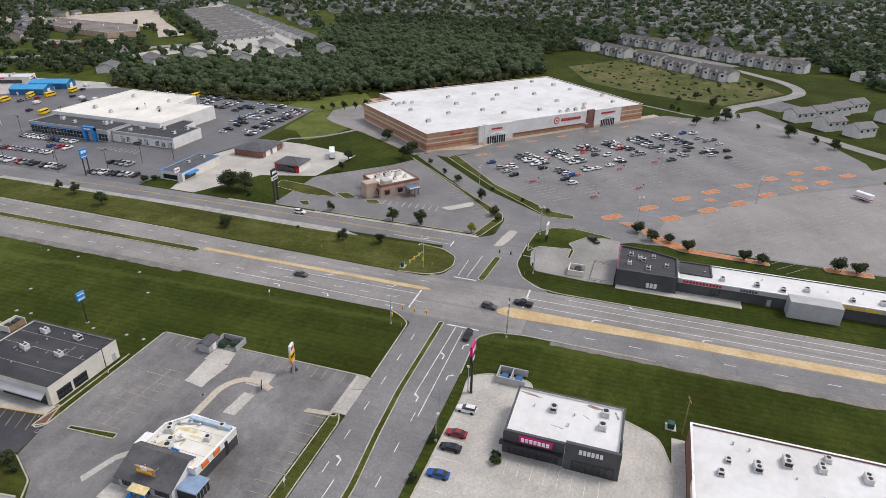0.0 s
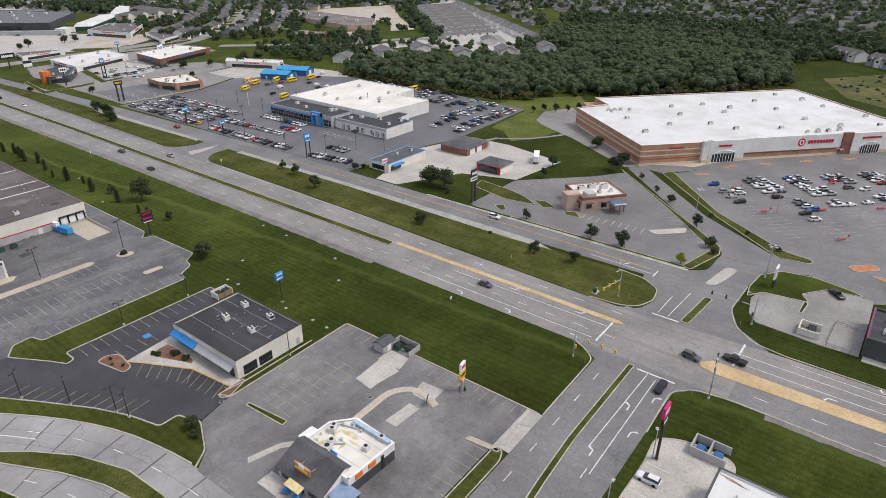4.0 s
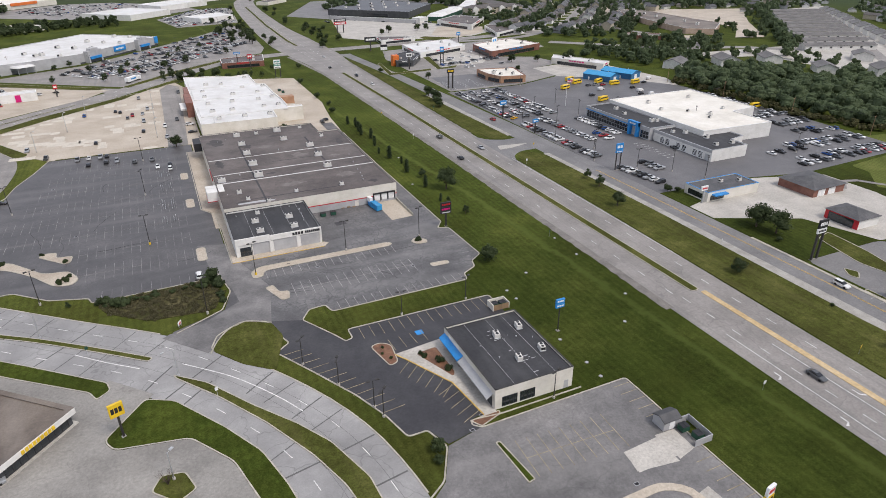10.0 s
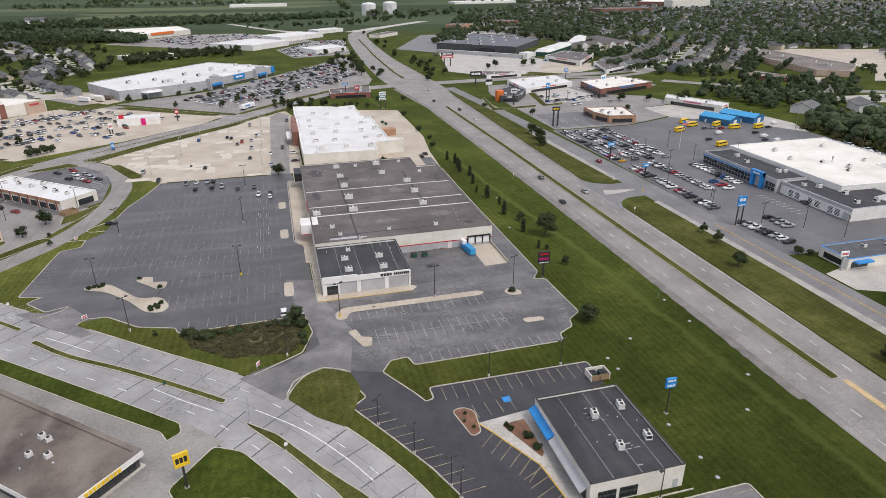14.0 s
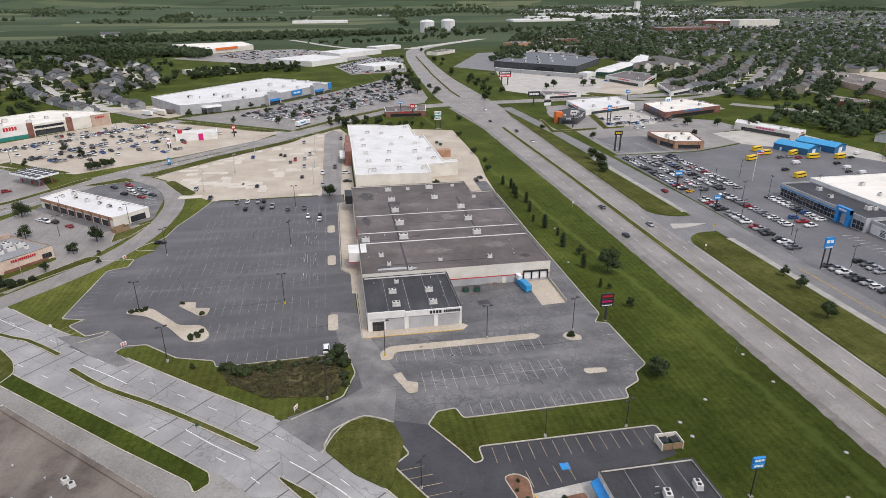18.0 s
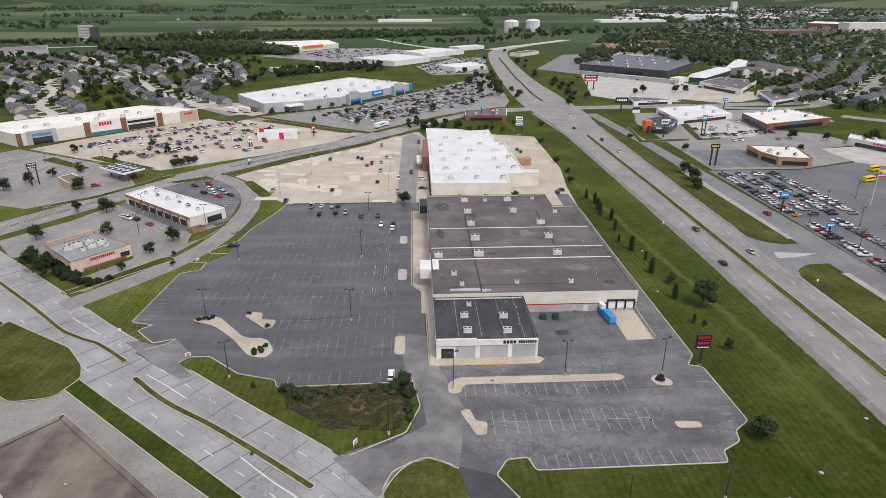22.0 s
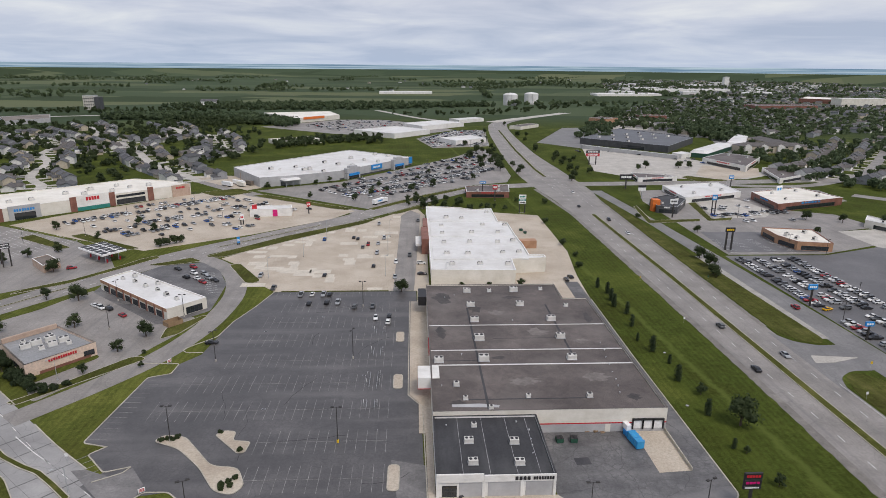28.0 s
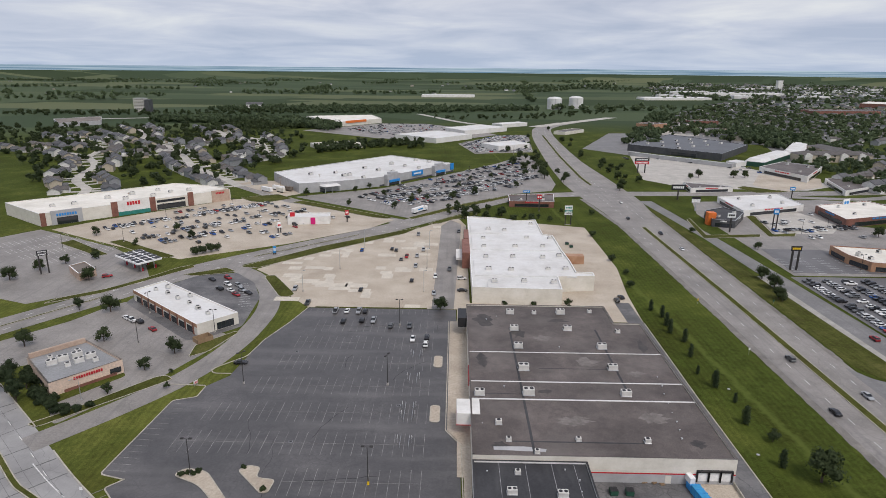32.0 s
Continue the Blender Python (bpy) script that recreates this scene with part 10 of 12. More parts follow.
# big store lot
for k in range(8):
    a = Vector((256, -150)) + Vector((0.715, -0.70)) * (k * 18.5)
    t_ = Vector((-0.70, -0.715))
    nrm_ = Vector((-t_.y, t_.x))
    for i in range(18):
        for sd in (-1, 1):
            if rc.random() < (1.0 if 0 < k < 7 else 0.55) * max(0.0, 1 - i / (13.5 + 4 * math.sin(k * 1.3))):
                p = a + t_ * (2.9 * (i + 0.5)) + nrm_ * (2.7 * sd)
                car(p.x, p.y, math.degrees(math.atan2(nrm_.y, nrm_.x)) + rc.choice((0, 180)), group="cars in the big store lot")
for x, y in ((328.3, -260.9), (315.8, -263.9), (307.8, -243.4), (288.3, -235.7), (268, -207.1)):
    car(x, y, -45, group="cars in the big store lot")


def joined_cars(name, label, places):
    """Many small parked cars, far off, in one mesh."""
    me = bpy.data.meshes.new(name)
    cols = list(PAINTS)
    v, f, mi = [], [], []
    for x, y, deg in places:
        body, cabin, (r0, r1, rw_, rz_), _, _ = CAR_FORMS[rc.choice(FORMS)]
        ci = cols.index(rc.choice(COLOURS))
        c_, s_ = math.cos(radians(deg)), math.sin(radians(deg))
        for sh, k in ((hull(body), ci), (hull(cabin), len(cols)), (Shape().box(r0, -rw_, rz_ - 0.05, r1, rw_, rz_ + 0.03), ci)):
            n0 = len(v)
            v += [(x + px * c_ - py * s_, y + px * s_ + py * c_, pz + 0.02) for px, py, pz in sh.v]
            f += [tuple(i + n0 for i in q) for q in sh.f]
            mi += [k] * len(sh.f)
    me.from_pydata(v, [], f)
    for c_ in cols:
        me.materials.append(PAINTS[c_])
    me.materials.append(M_CARGLASS)
    me.polygons.foreach_set("material_index", mi)
    me.update()
    return tagged(new(name, me), label, "parked cars", "", "stuff")


def lot_cars(poly, dirn, row_gap, spot, fill_, seed):
    """Places in rows across a lot: dirn is the rows' heading in degrees."""
    rr = random.Random(seed)
    t_ = Vector((math.cos(radians(dirn)), math.sin(radians(dirn))))
    n_ = Vector((-t_.y, t_.x))
    cx, cy = sum(p[0] for p in poly) / len(poly), sum(p[1] for p in poly) / len(poly)
    out = []
    for i in range(-14, 15):
        dens = fill_ * rr.uniform(0.35, 1.0)
        for off in (-2.7, 2.7):
            for j in range(-60, 61):
                p = Vector((cx, cy)) + n_ * (i * row_gap + off) + t_ * (j * spot)
                if inside(p.x, p.y, poly) and rr.random() < dens:
                    out.append((p.x, p.y, dirn + 90 + rr.choice((0, 180))))
    return out


joined_cars("parked_cars", "many parked cars in the grocery lot", lot_cars([(-232, 268), (-176, 340), (-146, 350), (-70, 300), (-110, 252), (-150, 222)], 45, 18, 2.9, 0.75, 1))
joined_cars("parked_cars", "many parked cars in the superstore lot", lot_cars([(-96, 384), (-66, 404), (4, 500), (44, 560), (70, 600), (74, 470), (40, 410), (-36, 330)], 45, 17, 2.9, 0.85, 2))
joined_cars("parked_cars", "rows of stored cars behind the dealership", lot_cars([(244, -20), (314, -16), (320, 52), (318, 120), (296, 120), (292, 20), (244, 2)], 0, 17, 2.9, 0.9, 3))
joined_cars("parked_cars", "parked cars in the restaurant lots", lot_cars([(196, 262), (252, 268), (262, 300), (310, 330), (330, 360), (300, 372), (240, 330), (200, 300)], 15, 20, 3, 0.5, 4))
joined_cars("parked_cars", "far parked cars of the distant dealers", lot_cars([(20, 650), (90, 665), (104, 850), (60, 845), (4, 740)], 70, 15, 2.9, 0.85, 5))
joined_cars("parked_cars", "far parked cars before the orange-trimmed store", lot_cars([(-200, 930), (-120, 1030), (-70, 1030), (10, 950), (-60, 850), (-120, 840)], 50, 20, 3, 0.4, 6))
joined_cars("parked_cars", "far parked cars round the yard store", lot_cars([(180, 600), (210, 640), (236, 652), (300, 560), (330, 470), (300, 520), (240, 600)], 60, 18, 3, 0.35, 7))

# ---- houses and the town beyond ----
M_SIDING = [plain("house_siding_" + n_, c_, rough=0.7, wear=0.12) for n_, c_ in (("white", (0.62, 0.61, 0.58)), ("tan", (0.42, 0.37, 0.29)), ("grey", (0.25, 0.26, 0.27)), ("blue_grey", (0.19, 0.21, 0.24)))]
M_SHINGLE_TAN = material("weathered_brown_shingles", ((0.060, 0.053, 0.049), (0.088, 0.079, 0.072), (0.12, 0.108, 0.098)), grain=5, patch=0.25, local=True)
M_SHINGLE_PALE = material("bleached_grey_shingles", ((0.088, 0.083, 0.078), (0.122, 0.116, 0.11), (0.16, 0.152, 0.144)), grain=5, patch=0.25, local=True)
M_SHINGLE_DARK = material("charcoal_shingles", ((0.04, 0.04, 0.043), (0.06, 0.06, 0.063), (0.085, 0.084, 0.085)), grain=5, patch=0.25, local=True)


def house_kind(siding, shingle, label, storeys, mirror):
    """A suburban house with an attached garage; its street side faces -y."""
    ob = thing("house", label, "house", z=-50)
    h = 3.0 * storeys
    k = -1 if mirror else 1
    part("wall", gabled_wall(Shape(), -7, -4, 7, 5, h, 2.6), siding, ob)
    part("roof", gable(Shape(), -7, -4, 7, 5, h + 0.06, 2.6, 0.5), shingle, ob)
    x0, x1 = (0.6, 7.1) if mirror else (-7.1, -0.6)
    part("garage_wall", gabled_wall(Shape(), x0, -8.5, x1, -3.9, 2.9, 2.0, False), siding, ob)
    part("garage_roof", gable(Shape(), x0, -8.5, x1, -1.5, 2.96, 2.0, 0.45, False), shingle, ob)
    part("garage_door", Shape().box(x0 + 0.9, -8.58, 0, x1 - 0.9, -8.4, 2.3), M_WHITE, ob)
    for x in (3.6,):
        part("window", Shape().box(x * k - 1.7, -4.08, h - 2.0, x * k + 1.7, -3.9, h - 0.7), M_GLASS, ob)
    part("driveway", Shape().box(x0 + 0.4, -17, -0.1, x1 - 0.4, -8.5, 0.07), M_CONC, ob)
    return ob


HOUSES = [house_kind(M_SIDING[0], M_SHINGLE, "white two-storey house with grey shingle roof", 2, False),
          house_kind(M_SIDING[1], M_SHINGLE_TAN, "tan house with brown shingle roof and garage", 1, True),
          house_kind(M_SIDING[2], M_SHINGLE_DARK, "grey two-storey house with charcoal shingle roof", 2, True),
          house_kind(M_SIDING[3], M_SHINGLE, "blue-grey house with grey shingle roof", 1, False),
          house_kind(M_SIDING[1], M_SHINGLE, "tan two-storey house with grey shingle roof", 2, False),
          house_kind(M_SIDING[0], M_SHINGLE_TAN, "white one-storey house with brown shingle roof", 1, True)]
EXTRA_TEMPLATES += HOUSES
STREETS = [[(-300, 372), (-309, 394), (-341, 433), (-360, 482), (-373, 520), (-412, 573), (-455, 608), (-548, 654)],
           [(-188, 412), (-205, 438), (-242, 483), (-278, 531), (-322, 610), (-361, 670), (-437, 747), (-520, 830)],
           [(-262, 512), (-240, 560), (-222, 600), (-236, 650), (-262, 720), (-300, 790)],
           [(-361, 670), (-330, 740), (-352, 830), (-410, 920)],
           [(-412, 573), (-440, 650), (-500, 720), (-580, 790)],
           [(-322, 610), (-372, 590), (-412, 573)],
           [(-437, 747), (-470, 830), (-520, 900)]]
STREETS = [spline(p_, 8) for p_ in STREETS]
for p_ in STREETS:
    setting("street", ribbon(Shape(), p_, -4, 4, -0.15, 0.09), M_CONC, "pale concrete street through the housing estate", "street")
rh = random.Random(12)
HOMES = []
STREET_PTS = [q_ for p_ in STREETS for q_ in p_]
for p_ in STREETS:
    d_ = 8.0
    while d_ < line_length(p_):
        x, y, a_ = along(p_, d_)
        for sd in (1, -1):
            hx, hy = x - math.sin(a_) * 20 * sd, y + math.cos(a_) * 20 * sd
            if min((hx - u) ** 2 + (hy - v) ** 2 for u, v in STREET_PTS) > 15.5 ** 2 and all((hx - u) ** 2 + (hy - v) ** 2 > 15 ** 2 for u, v, _ in HOMES):
                HOMES.append((hx, hy, a_ + (0 if sd > 0 else math.pi)))
        d_ += 16.5
for hx, hy, a_ in HOMES:
    k_ = rh.uniform(0.92, 1.08)
    tagged(copy_thing(rh.choice(HOUSES), Matrix.LocRotScale((hx, hy, 0), Euler((0, 0, a_ + rh.uniform(-0.06, 0.06))), (k_, k_, k_))), group="houses of the north-west estate")


def terrace_kind(name, label, w, d, h, n, siding, shingle, bays=True, rise=2.8):
    """A row of joined homes, long along x; its fronts face -y."""
    ob = thing(name, label, "terrace", z=-50)
    part("wall", gabled_wall(Shape(), -w / 2, -d / 2, w / 2, d / 2, h, rise), siding, ob)
    part("roof", gable(Shape(), -w / 2, -d / 2, w / 2, d / 2, h + 0.06, rise, 0.5), shingle, ob)
    for i in range(n):
        x = -w / 2 + w * (i + 0.5) / n
        if bays:
            for s_ in (1,):
                part("bay", gabled_wall(Shape(), x - 2.2, min(s_ * d / 2, s_ * (d / 2 + 1.8)), x + 2.2, max(s_ * d / 2, s_ * (d / 2 + 1.8)), h - 0.6, 1.6, False), M_SIDING[2] if i % 2 else siding, ob)
                part("bay_roof", gable(Shape(), x - 2.2, min(s_ * (d / 2 - 2.5), s_ * (d / 2 + 1.8)), x + 2.2, max(s_ * (d / 2 - 2.5), s_ * (d / 2 + 1.8)), h - 0.54, 1.6, 0.3, False), shingle, ob)
                part("window", Shape().box(x - 1, min(s_ * (d / 2 + 1.7), s_ * (d / 2 + 1.88)), h - 2.6, x + 1, max(s_ * (d / 2 + 1.7), s_ * (d / 2 + 1.88)), h - 1.2), M_GLASS, ob)
        else:
            part("window", Shape().box(x - 0.9, -d / 2 - 0.08, h - 2.0, x + 0.9, -d / 2 + 0.1, h - 0.8), M_GLASS, ob)
    return ob


rn_ = np.random.default_rng(15)
TOWNHOUSE = terrace_kind("townhouse_row", "cream and grey two-storey townhouse row with brown roofs", 28, 11, 6, 4, M_SIDING[0], M_SHINGLE_TAN)
DUPLEX = terrace_kind("duplex_house", "white two-storey duplex with plain grey gable roof", 15, 10, 5.6, 3, M_SIDING[0], M_SHINGLE, False)
CONDO_ROW = terrace_kind("condominium_row", "long low cream condominium row with grey roof", 58, 10, 4.0, 7, M_SIDING[0], M_SHINGLE_PALE, False, 1.9)
CONDO = terrace_kind("condominium_house", "cream condominium house with grey gable roof", 17, 12, 4.0, 2, M_SIDING[0], M_SHINGLE_PALE, False, 2.4)
EXTRA_TEMPLATES += [TOWNHOUSE, DUPLEX, CONDO_ROW, CONDO]


def settle(kind, places, group, k0=0.95, k1=1.05):
    for x, y, deg in places:
        k_ = rh.uniform(k0, k1)
        tagged(copy_thing(kind, Matrix.LocRotScale((x, y, 0), Euler((0, 0, radians(deg))), (k_, k_, k_))), group=group)


settle(TOWNHOUSE, [(651, -150, 48), (622, -184, 48), (590, -217, 47), (562, -243, 46), (534, -271, 46)], "townhouse rows", 1.12, 1.2)
settle(TOWNHOUSE, [(706, -196, 50), (686, -224, 50), (663, -254, 48), (638, -284, 50), (612, -313, 48), (600, -334, 60)], "townhouse rows", 1.15, 1.22)
settle(DUPLEX, [(405, -312, -52), (418, -326, -52), (433, -339, -48), (448, -352, -48), (389, -326, -52), (379, -340, -52), (426, -368, -50), (412, -378, -50)], "white duplex houses")
settle(CONDO_ROW, [(556 + 23.5 * i, 195 + 23.9 * i, -21) for i in range(10)], "condominium rows", 1.12, 1.2)
settle(CONDO, [(572 + 20.5 * i, 126 + 23 * i, 46) for i in range(13)], "condominium houses", 1.25, 1.4)
settle(CONDO, CONDO_SPOTS, "condominium houses", 1.15, 1.3)
CONDO_TREES = [(x, y, rn_.uniform(5, 11), rn_.uniform(2.8, 5.2)) for x, y in fill([(340, 200), (420, 130), (500, 80), (560, 96), (540, 160), (500, 200), (430, 250), (380, 300), (330, 270)], 17, rn_, 0.7) if off_lawns(x, y)]
CONDO_TREES += [(556 + 21 * i + 42 * math.cos(0.37) * k_, 195 + 21.4 * i - 42 * math.sin(0.37) * k_, 9, rn_.uniform(3.5, 6)) for i in range(11) for k_ in (-1.1, -0.98)]
scatter_crowns("garden_trees", "dark leafy trees between the condominiums", "trees", CONDO_TREES, rn_, 5, 90, 0.9, M_LEAF_WOOD)
for p_, w_, l_ in (([(670, -183), (645, -228), (605, -270), (563, -305), (529, -325), (492, -326), (446, -293), (424, -275), (400, -272), (384, -295), (364, -317), (336, -342), (290, -390)], 4.5, "pale street curving past townhouses"),
                   ([(758, 345), (680, 272), (607, 203), (545, 145), (478, 78)], 5, "concrete lane between condominiums"),
                   ([(350, 352), (381, 318), (428, 268), (485, 247), (521, 218), (590, 196)], 6.5, "pale concrete street past the school grounds"),
                   ([(480, 453), (474, 380), (488, 320), (470, 280), (452, 262)], 4, "pale drive winding up to the school"),
                   ([(640, 700), (585, 628), (465, 488), (400, 430), (330, 391), (254, 398)], 5, "street into the leafy town"),
                   ([(410, -218), (391, -250), (386, -268)], 1.2, "pale concrete path through the meadow"),
                   ([(238, -42), (246, -36), (252, -38), (262, -52), (282, -64), (300, -72)], 1.1, "winding pale path behind the yard")):
    setting("street", ribbon(Shape(), spline(p_, 8), -w_, w_, -0.15, 0.1), M_ROAD, l_, "street")
slab("parking_lot", [(676, -205), (640, -258), (606, -296), (596, -288), (632, -248), (664, -196)], 0.08, M_ASPH_BIG, "parking strip between the townhouse rows", "parking lot")
slab("parking_lot", [(438, -290), (462, -308), (446, -322), (424, -304)], 0.08, M_ASPH_LOT, "small dark lot by the duplex houses", "parking lot")

shed_ = hall("brick_building", "long low brown brick building by the street", [(428, 334), (456, 312), (468, 327), (440, 351)], 4.0, M_BRICK_RED, M_ROOF_BROWN, category="building")
apts = thing("apartment_building", "tan three-storey apartment house with brown hip roof", "apartment building")
for q_ in ((383, 600, 466, 618), (440, 618, 462, 690)):
    w_ = part("wall", Shape().box(q_[0], q_[1], 0, q_[2], q_[3], 8.4), M_SIDING[1], apts)
    part("roof", hip(Shape(), *q_, 8.4, 3.4, 0.8), M_SHINGLE_TAN, apts)
for i in range(9):
    for z in (1.0, 3.7, 6.3):
        part("window", Shape().box(386 + i * 9, 599.9, z, 388.4 + i * 9, 600.1, z + 1.4), M_GLASS, apts)
for i in range(4):
    part("gable_front", gabled_wall(Shape(), 389 + i * 20, 597.4, 397 + i * 20, 600.05, 8.2, 2.4, False), M_SIDING[0], apts)


def joined_houses(name, label, places, seed):
    """Many small far houses in one mesh."""
    rr = random.Random(seed)
    mats = M_SIDING + [M_SHINGLE, M_SHINGLE_TAN, M_SHINGLE_DARK]
    v, f, mi = [], [], []
    for x, y in places:
        a_, w_, d_, h_ = rr.choice((0.3, 1.87, 0.75, 2.3)) + rr.uniform(-0.1, 0.1), rr.uniform(5.5, 8.5), rr.uniform(4, 5.2), rr.choice((3, 3, 5.4))
        c_, s_ = math.cos(a_), math.sin(a_)
        z0 = max(0.0, (math.hypot(x, y + 100) - 1500) / 3400 * 10)
        for sh, k in ((gabled_wall(Shape(), -w_, -d_, w_, d_, h_, 2.4), rr.choice((0, 0, 1, 2))), (gable(Shape(), -w_, -d_, w_, d_, h_ + 0.06, 2.4, 0.5), rr.choice((4, 5, 6)))):
            n0 = len(v)
            v += [(x + px * c_ - py * s_, y + px * s_ + py * c_, pz + z0) for px, py, pz in sh.v]
            f += [tuple(i + n0 for i in q) for q in sh.f]
            mi += [k] * len(sh.f)
    me = bpy.data.meshes.new(name)
    me.from_pydata(v, [], f)
    for m_ in mats:
        me.materials.append(m_)
    me.polygons.foreach_set("material_index", mi)
    me.update()
    return tagged(new(name, me), label, "houses", "", "stuff")


rn = np.random.default_rng(5)
TOWN_POLYS = ([(430, 640), (560, 760), (760, 860), (1000, 1500), (700, 1650), (480, 1300), (345, 920), (392, 830)], [(640, 440), (900, 470), (1300, 700), (1400, 1400), (1000, 1400), (760, 860), (560, 640)], [(760, -200), (900, -330), (1400, -520), (1900, 0), (1500, 520), (1000, 480), (900, 420), (840, 300), (860, 200), (860, -40)], [(650, 160), (720, 190), (900, 360), (880, 420)], [(640, -345), (740, -215), (900, -330), (860, -520)], [(640, -350), (1200, -560), (900, -900), (500, -600), (460, -430)], [(460, -390), (560, -420), (500, -600), (380, -560), (330, -460)], [(860, -320), (1400, -510), (1900, -900), (1200, -560), (880, -440)])
joined_houses("town_houses", "far houses with grey and brown roofs among trees", [q_ for p_ in TOWN_POLYS for q_ in fill(p_, 29, rn, 0.3) if clear_of_school(*q_)], 3)
joined_houses("town_houses", "scattered roofs of the distant town", fill([(1000, 1000), (1700, 1200), (2600, 2000), (2200, 2900), (1200, 2300), (700, 1700)], 46, rn, 0.4), 4)
FAR_TOWN = [(650, 1980), (1500, 2050), (2500, 3400), (2400, 4000), (1500, 4100), (1050, 3500)]
joined_houses("town_houses", "tiny roofs of the farthest streets", fill(FAR_TOWN, 62, rn, 0.4), 9)
scatter_crowns("town_trees", "trees of the farthest streets", "trees", [(x, y, rn.uniform(12, 18), rn.uniform(6, 10)) for x, y in fill(FAR_TOWN, 58, rn, 0.7)], rn, 3, 16, 1.8, M_LEAF_WOOD)
s = Shape()
for x, y in fill([(660, 2000), (1450, 2060), (2100, 3100), (1500, 3700), (1080, 3300)], 170, rn, 0.4):
    s.prism(turned(x, y, rn.uniform(40, 110), rn.uniform(25, 45), rn.choice((5, 30, 62))), 0, rn.uniform(9, 15))
tagged(new("far_works", s.mesh("far_works", M_ROOF_WHITE)), "pale flat-roofed works and stores of the far town", "buildings", "", "stuff")
joined_houses("farmsteads", "small scattered farm buildings in far fields", [(rn.uniform(-2600, 2800), rn.uniform(2000, 4000)) for _ in range(60)], 6)
TOWN_TREES = [(x, y, rn.uniform(6, 12), rn.uniform(3.4, 7.0)) for p_ in TOWN_POLYS for x, y in fill(p_, 20, rn, 0.7) if clear_of_school(x, y)]
scatter_crowns("street_trees", "large dark leafy trees shading the town", "trees", TOWN_TREES, rn, 3, 22, 1.7, M_LEAF_WOOD)
ESTATE_TREES = [(x, y, rn.uniform(4, 10), rn.uniform(2.2, 4.4)) for x, y in fill([(-300, 380), (-215, 450), (-180, 600), (-260, 800), (-400, 980), (-640, 860), (-560, 640), (-400, 480)], 19, rn, 0.7) if min((x - u) ** 2 + (y - v) ** 2 for u, v in STREET_PTS) > 40 and min((x - u) ** 2 + (y - v) ** 2 for u, v, _ in HOMES) > 110]
scatter_crowns("garden_trees", "leafy garden trees between the estate houses", "trees", ESTATE_TREES, rn, 4, 90, 1.0, M_LEAF)
FAR_TREES = [(x, y, rn.uniform(8, 15), rn.uniform(5, 8)) for p_, k in (([(-560, 1010), (-350, 1010), (-300, 960), (-190, 880), (-200, 960), (-330, 1080), (-560, 1100)], 11), ([(-330, 1260), (-60, 1300), (200, 1420), (180, 1500), (-250, 1480), (-420, 1420), (-600, 1330)], 17), ([(250, 690), (330, 900), (480, 1300), (440, 1320), (300, 960), (230, 760)], 19), ([(420, 700), (520, 800), (500, 960), (400, 860)], 14)) for x, y in fill(p_, k, rn)]
scatter_crowns("tree_belts", "dark belts of trees beyond the stores", "trees", FAR_TREES, rn, 4, 44, 1.4, M_LEAF_WOOD)

# far landmarks
for x, y, r_ in ((242, 1486, 18), (304, 1532, 18)):
    tank = thing("storage_tank", "tall white painted water storage tank", "tank", "white storage tanks", x=x, y=y)
    part("shell", Shape().tube(0, 0, -1, 27, r_, None, 40), M_ROOF_WHITE, tank)
    part("roof", Shape().tube(0, 0, 27, 30, r_, r_ * 0.7, 40).tube(0, 0, 30, 31.4, r_ * 0.7, 1, 40), M_ROOF_WHITE, tank)
    part("ladder", Shape().bar((0.5, -r_ - 0.3, 0), (0.5, -r_ - 0.3, 27.5), 0.25).bar((-0.5, -r_ - 0.3, 0), (-0.5, -r_ - 0.3, 27.5), 0.25), M_METAL, tank)
tower = thing("concrete_tower", "tall white concrete tower above the far town", "tower", x=1587, y=3087)
part("shaft", Shape().box(-12, -12, 0, 12, 12, 50, 1), M_WALL_WHITE, tower)
part("parapet", Shape().box(-12.6, -12.6, 49, 12.6, 12.6, 51.5), M_WALL_GREY, tower)
block = thing("apartment_tower", "pale and dark apartment tower with window rows", "apartment block", x=-683, y=1262)
part("wall", Shape().box(-17, -9, 0, 6, 9, 29), M_WALL_CREAM, block)
part("wing", Shape().box(6, -10, 0, 17, 8, 27), M_WALL_DARK, block, "dark stair wing")
part("roof", Shape().box(-17.4, -9.4, 29, 6.4, 9.4, 30), M_WALL_GREY, block)
for i in range(5):
    for z in range(9):
        part("window", Shape().box(-15.6 + i * 4.4, -9.12, 1.4 + z * 3.05, -12.6 + i * 4.4, -8.9, 3.1 + z * 3.05), M_GLASS, block)
manor = thing("white_house", "large white house with grey roof among trees", "house", x=-483, y=1400)
part("wall", gabled_wall(Shape(), -19, -7, 19, 7, 11, 5), M_WALL_WHITE, manor)
part("roof", gable(Shape(), -19, -7, 19, 7, 11.1, 5, 0.8), M_SHINGLE, manor)
for i in range(6):
    part("window", Shape().box(-17 + i * 6, -7.1, 5, -15 + i * 6, -6.9, 8), M_GLASS, manor)
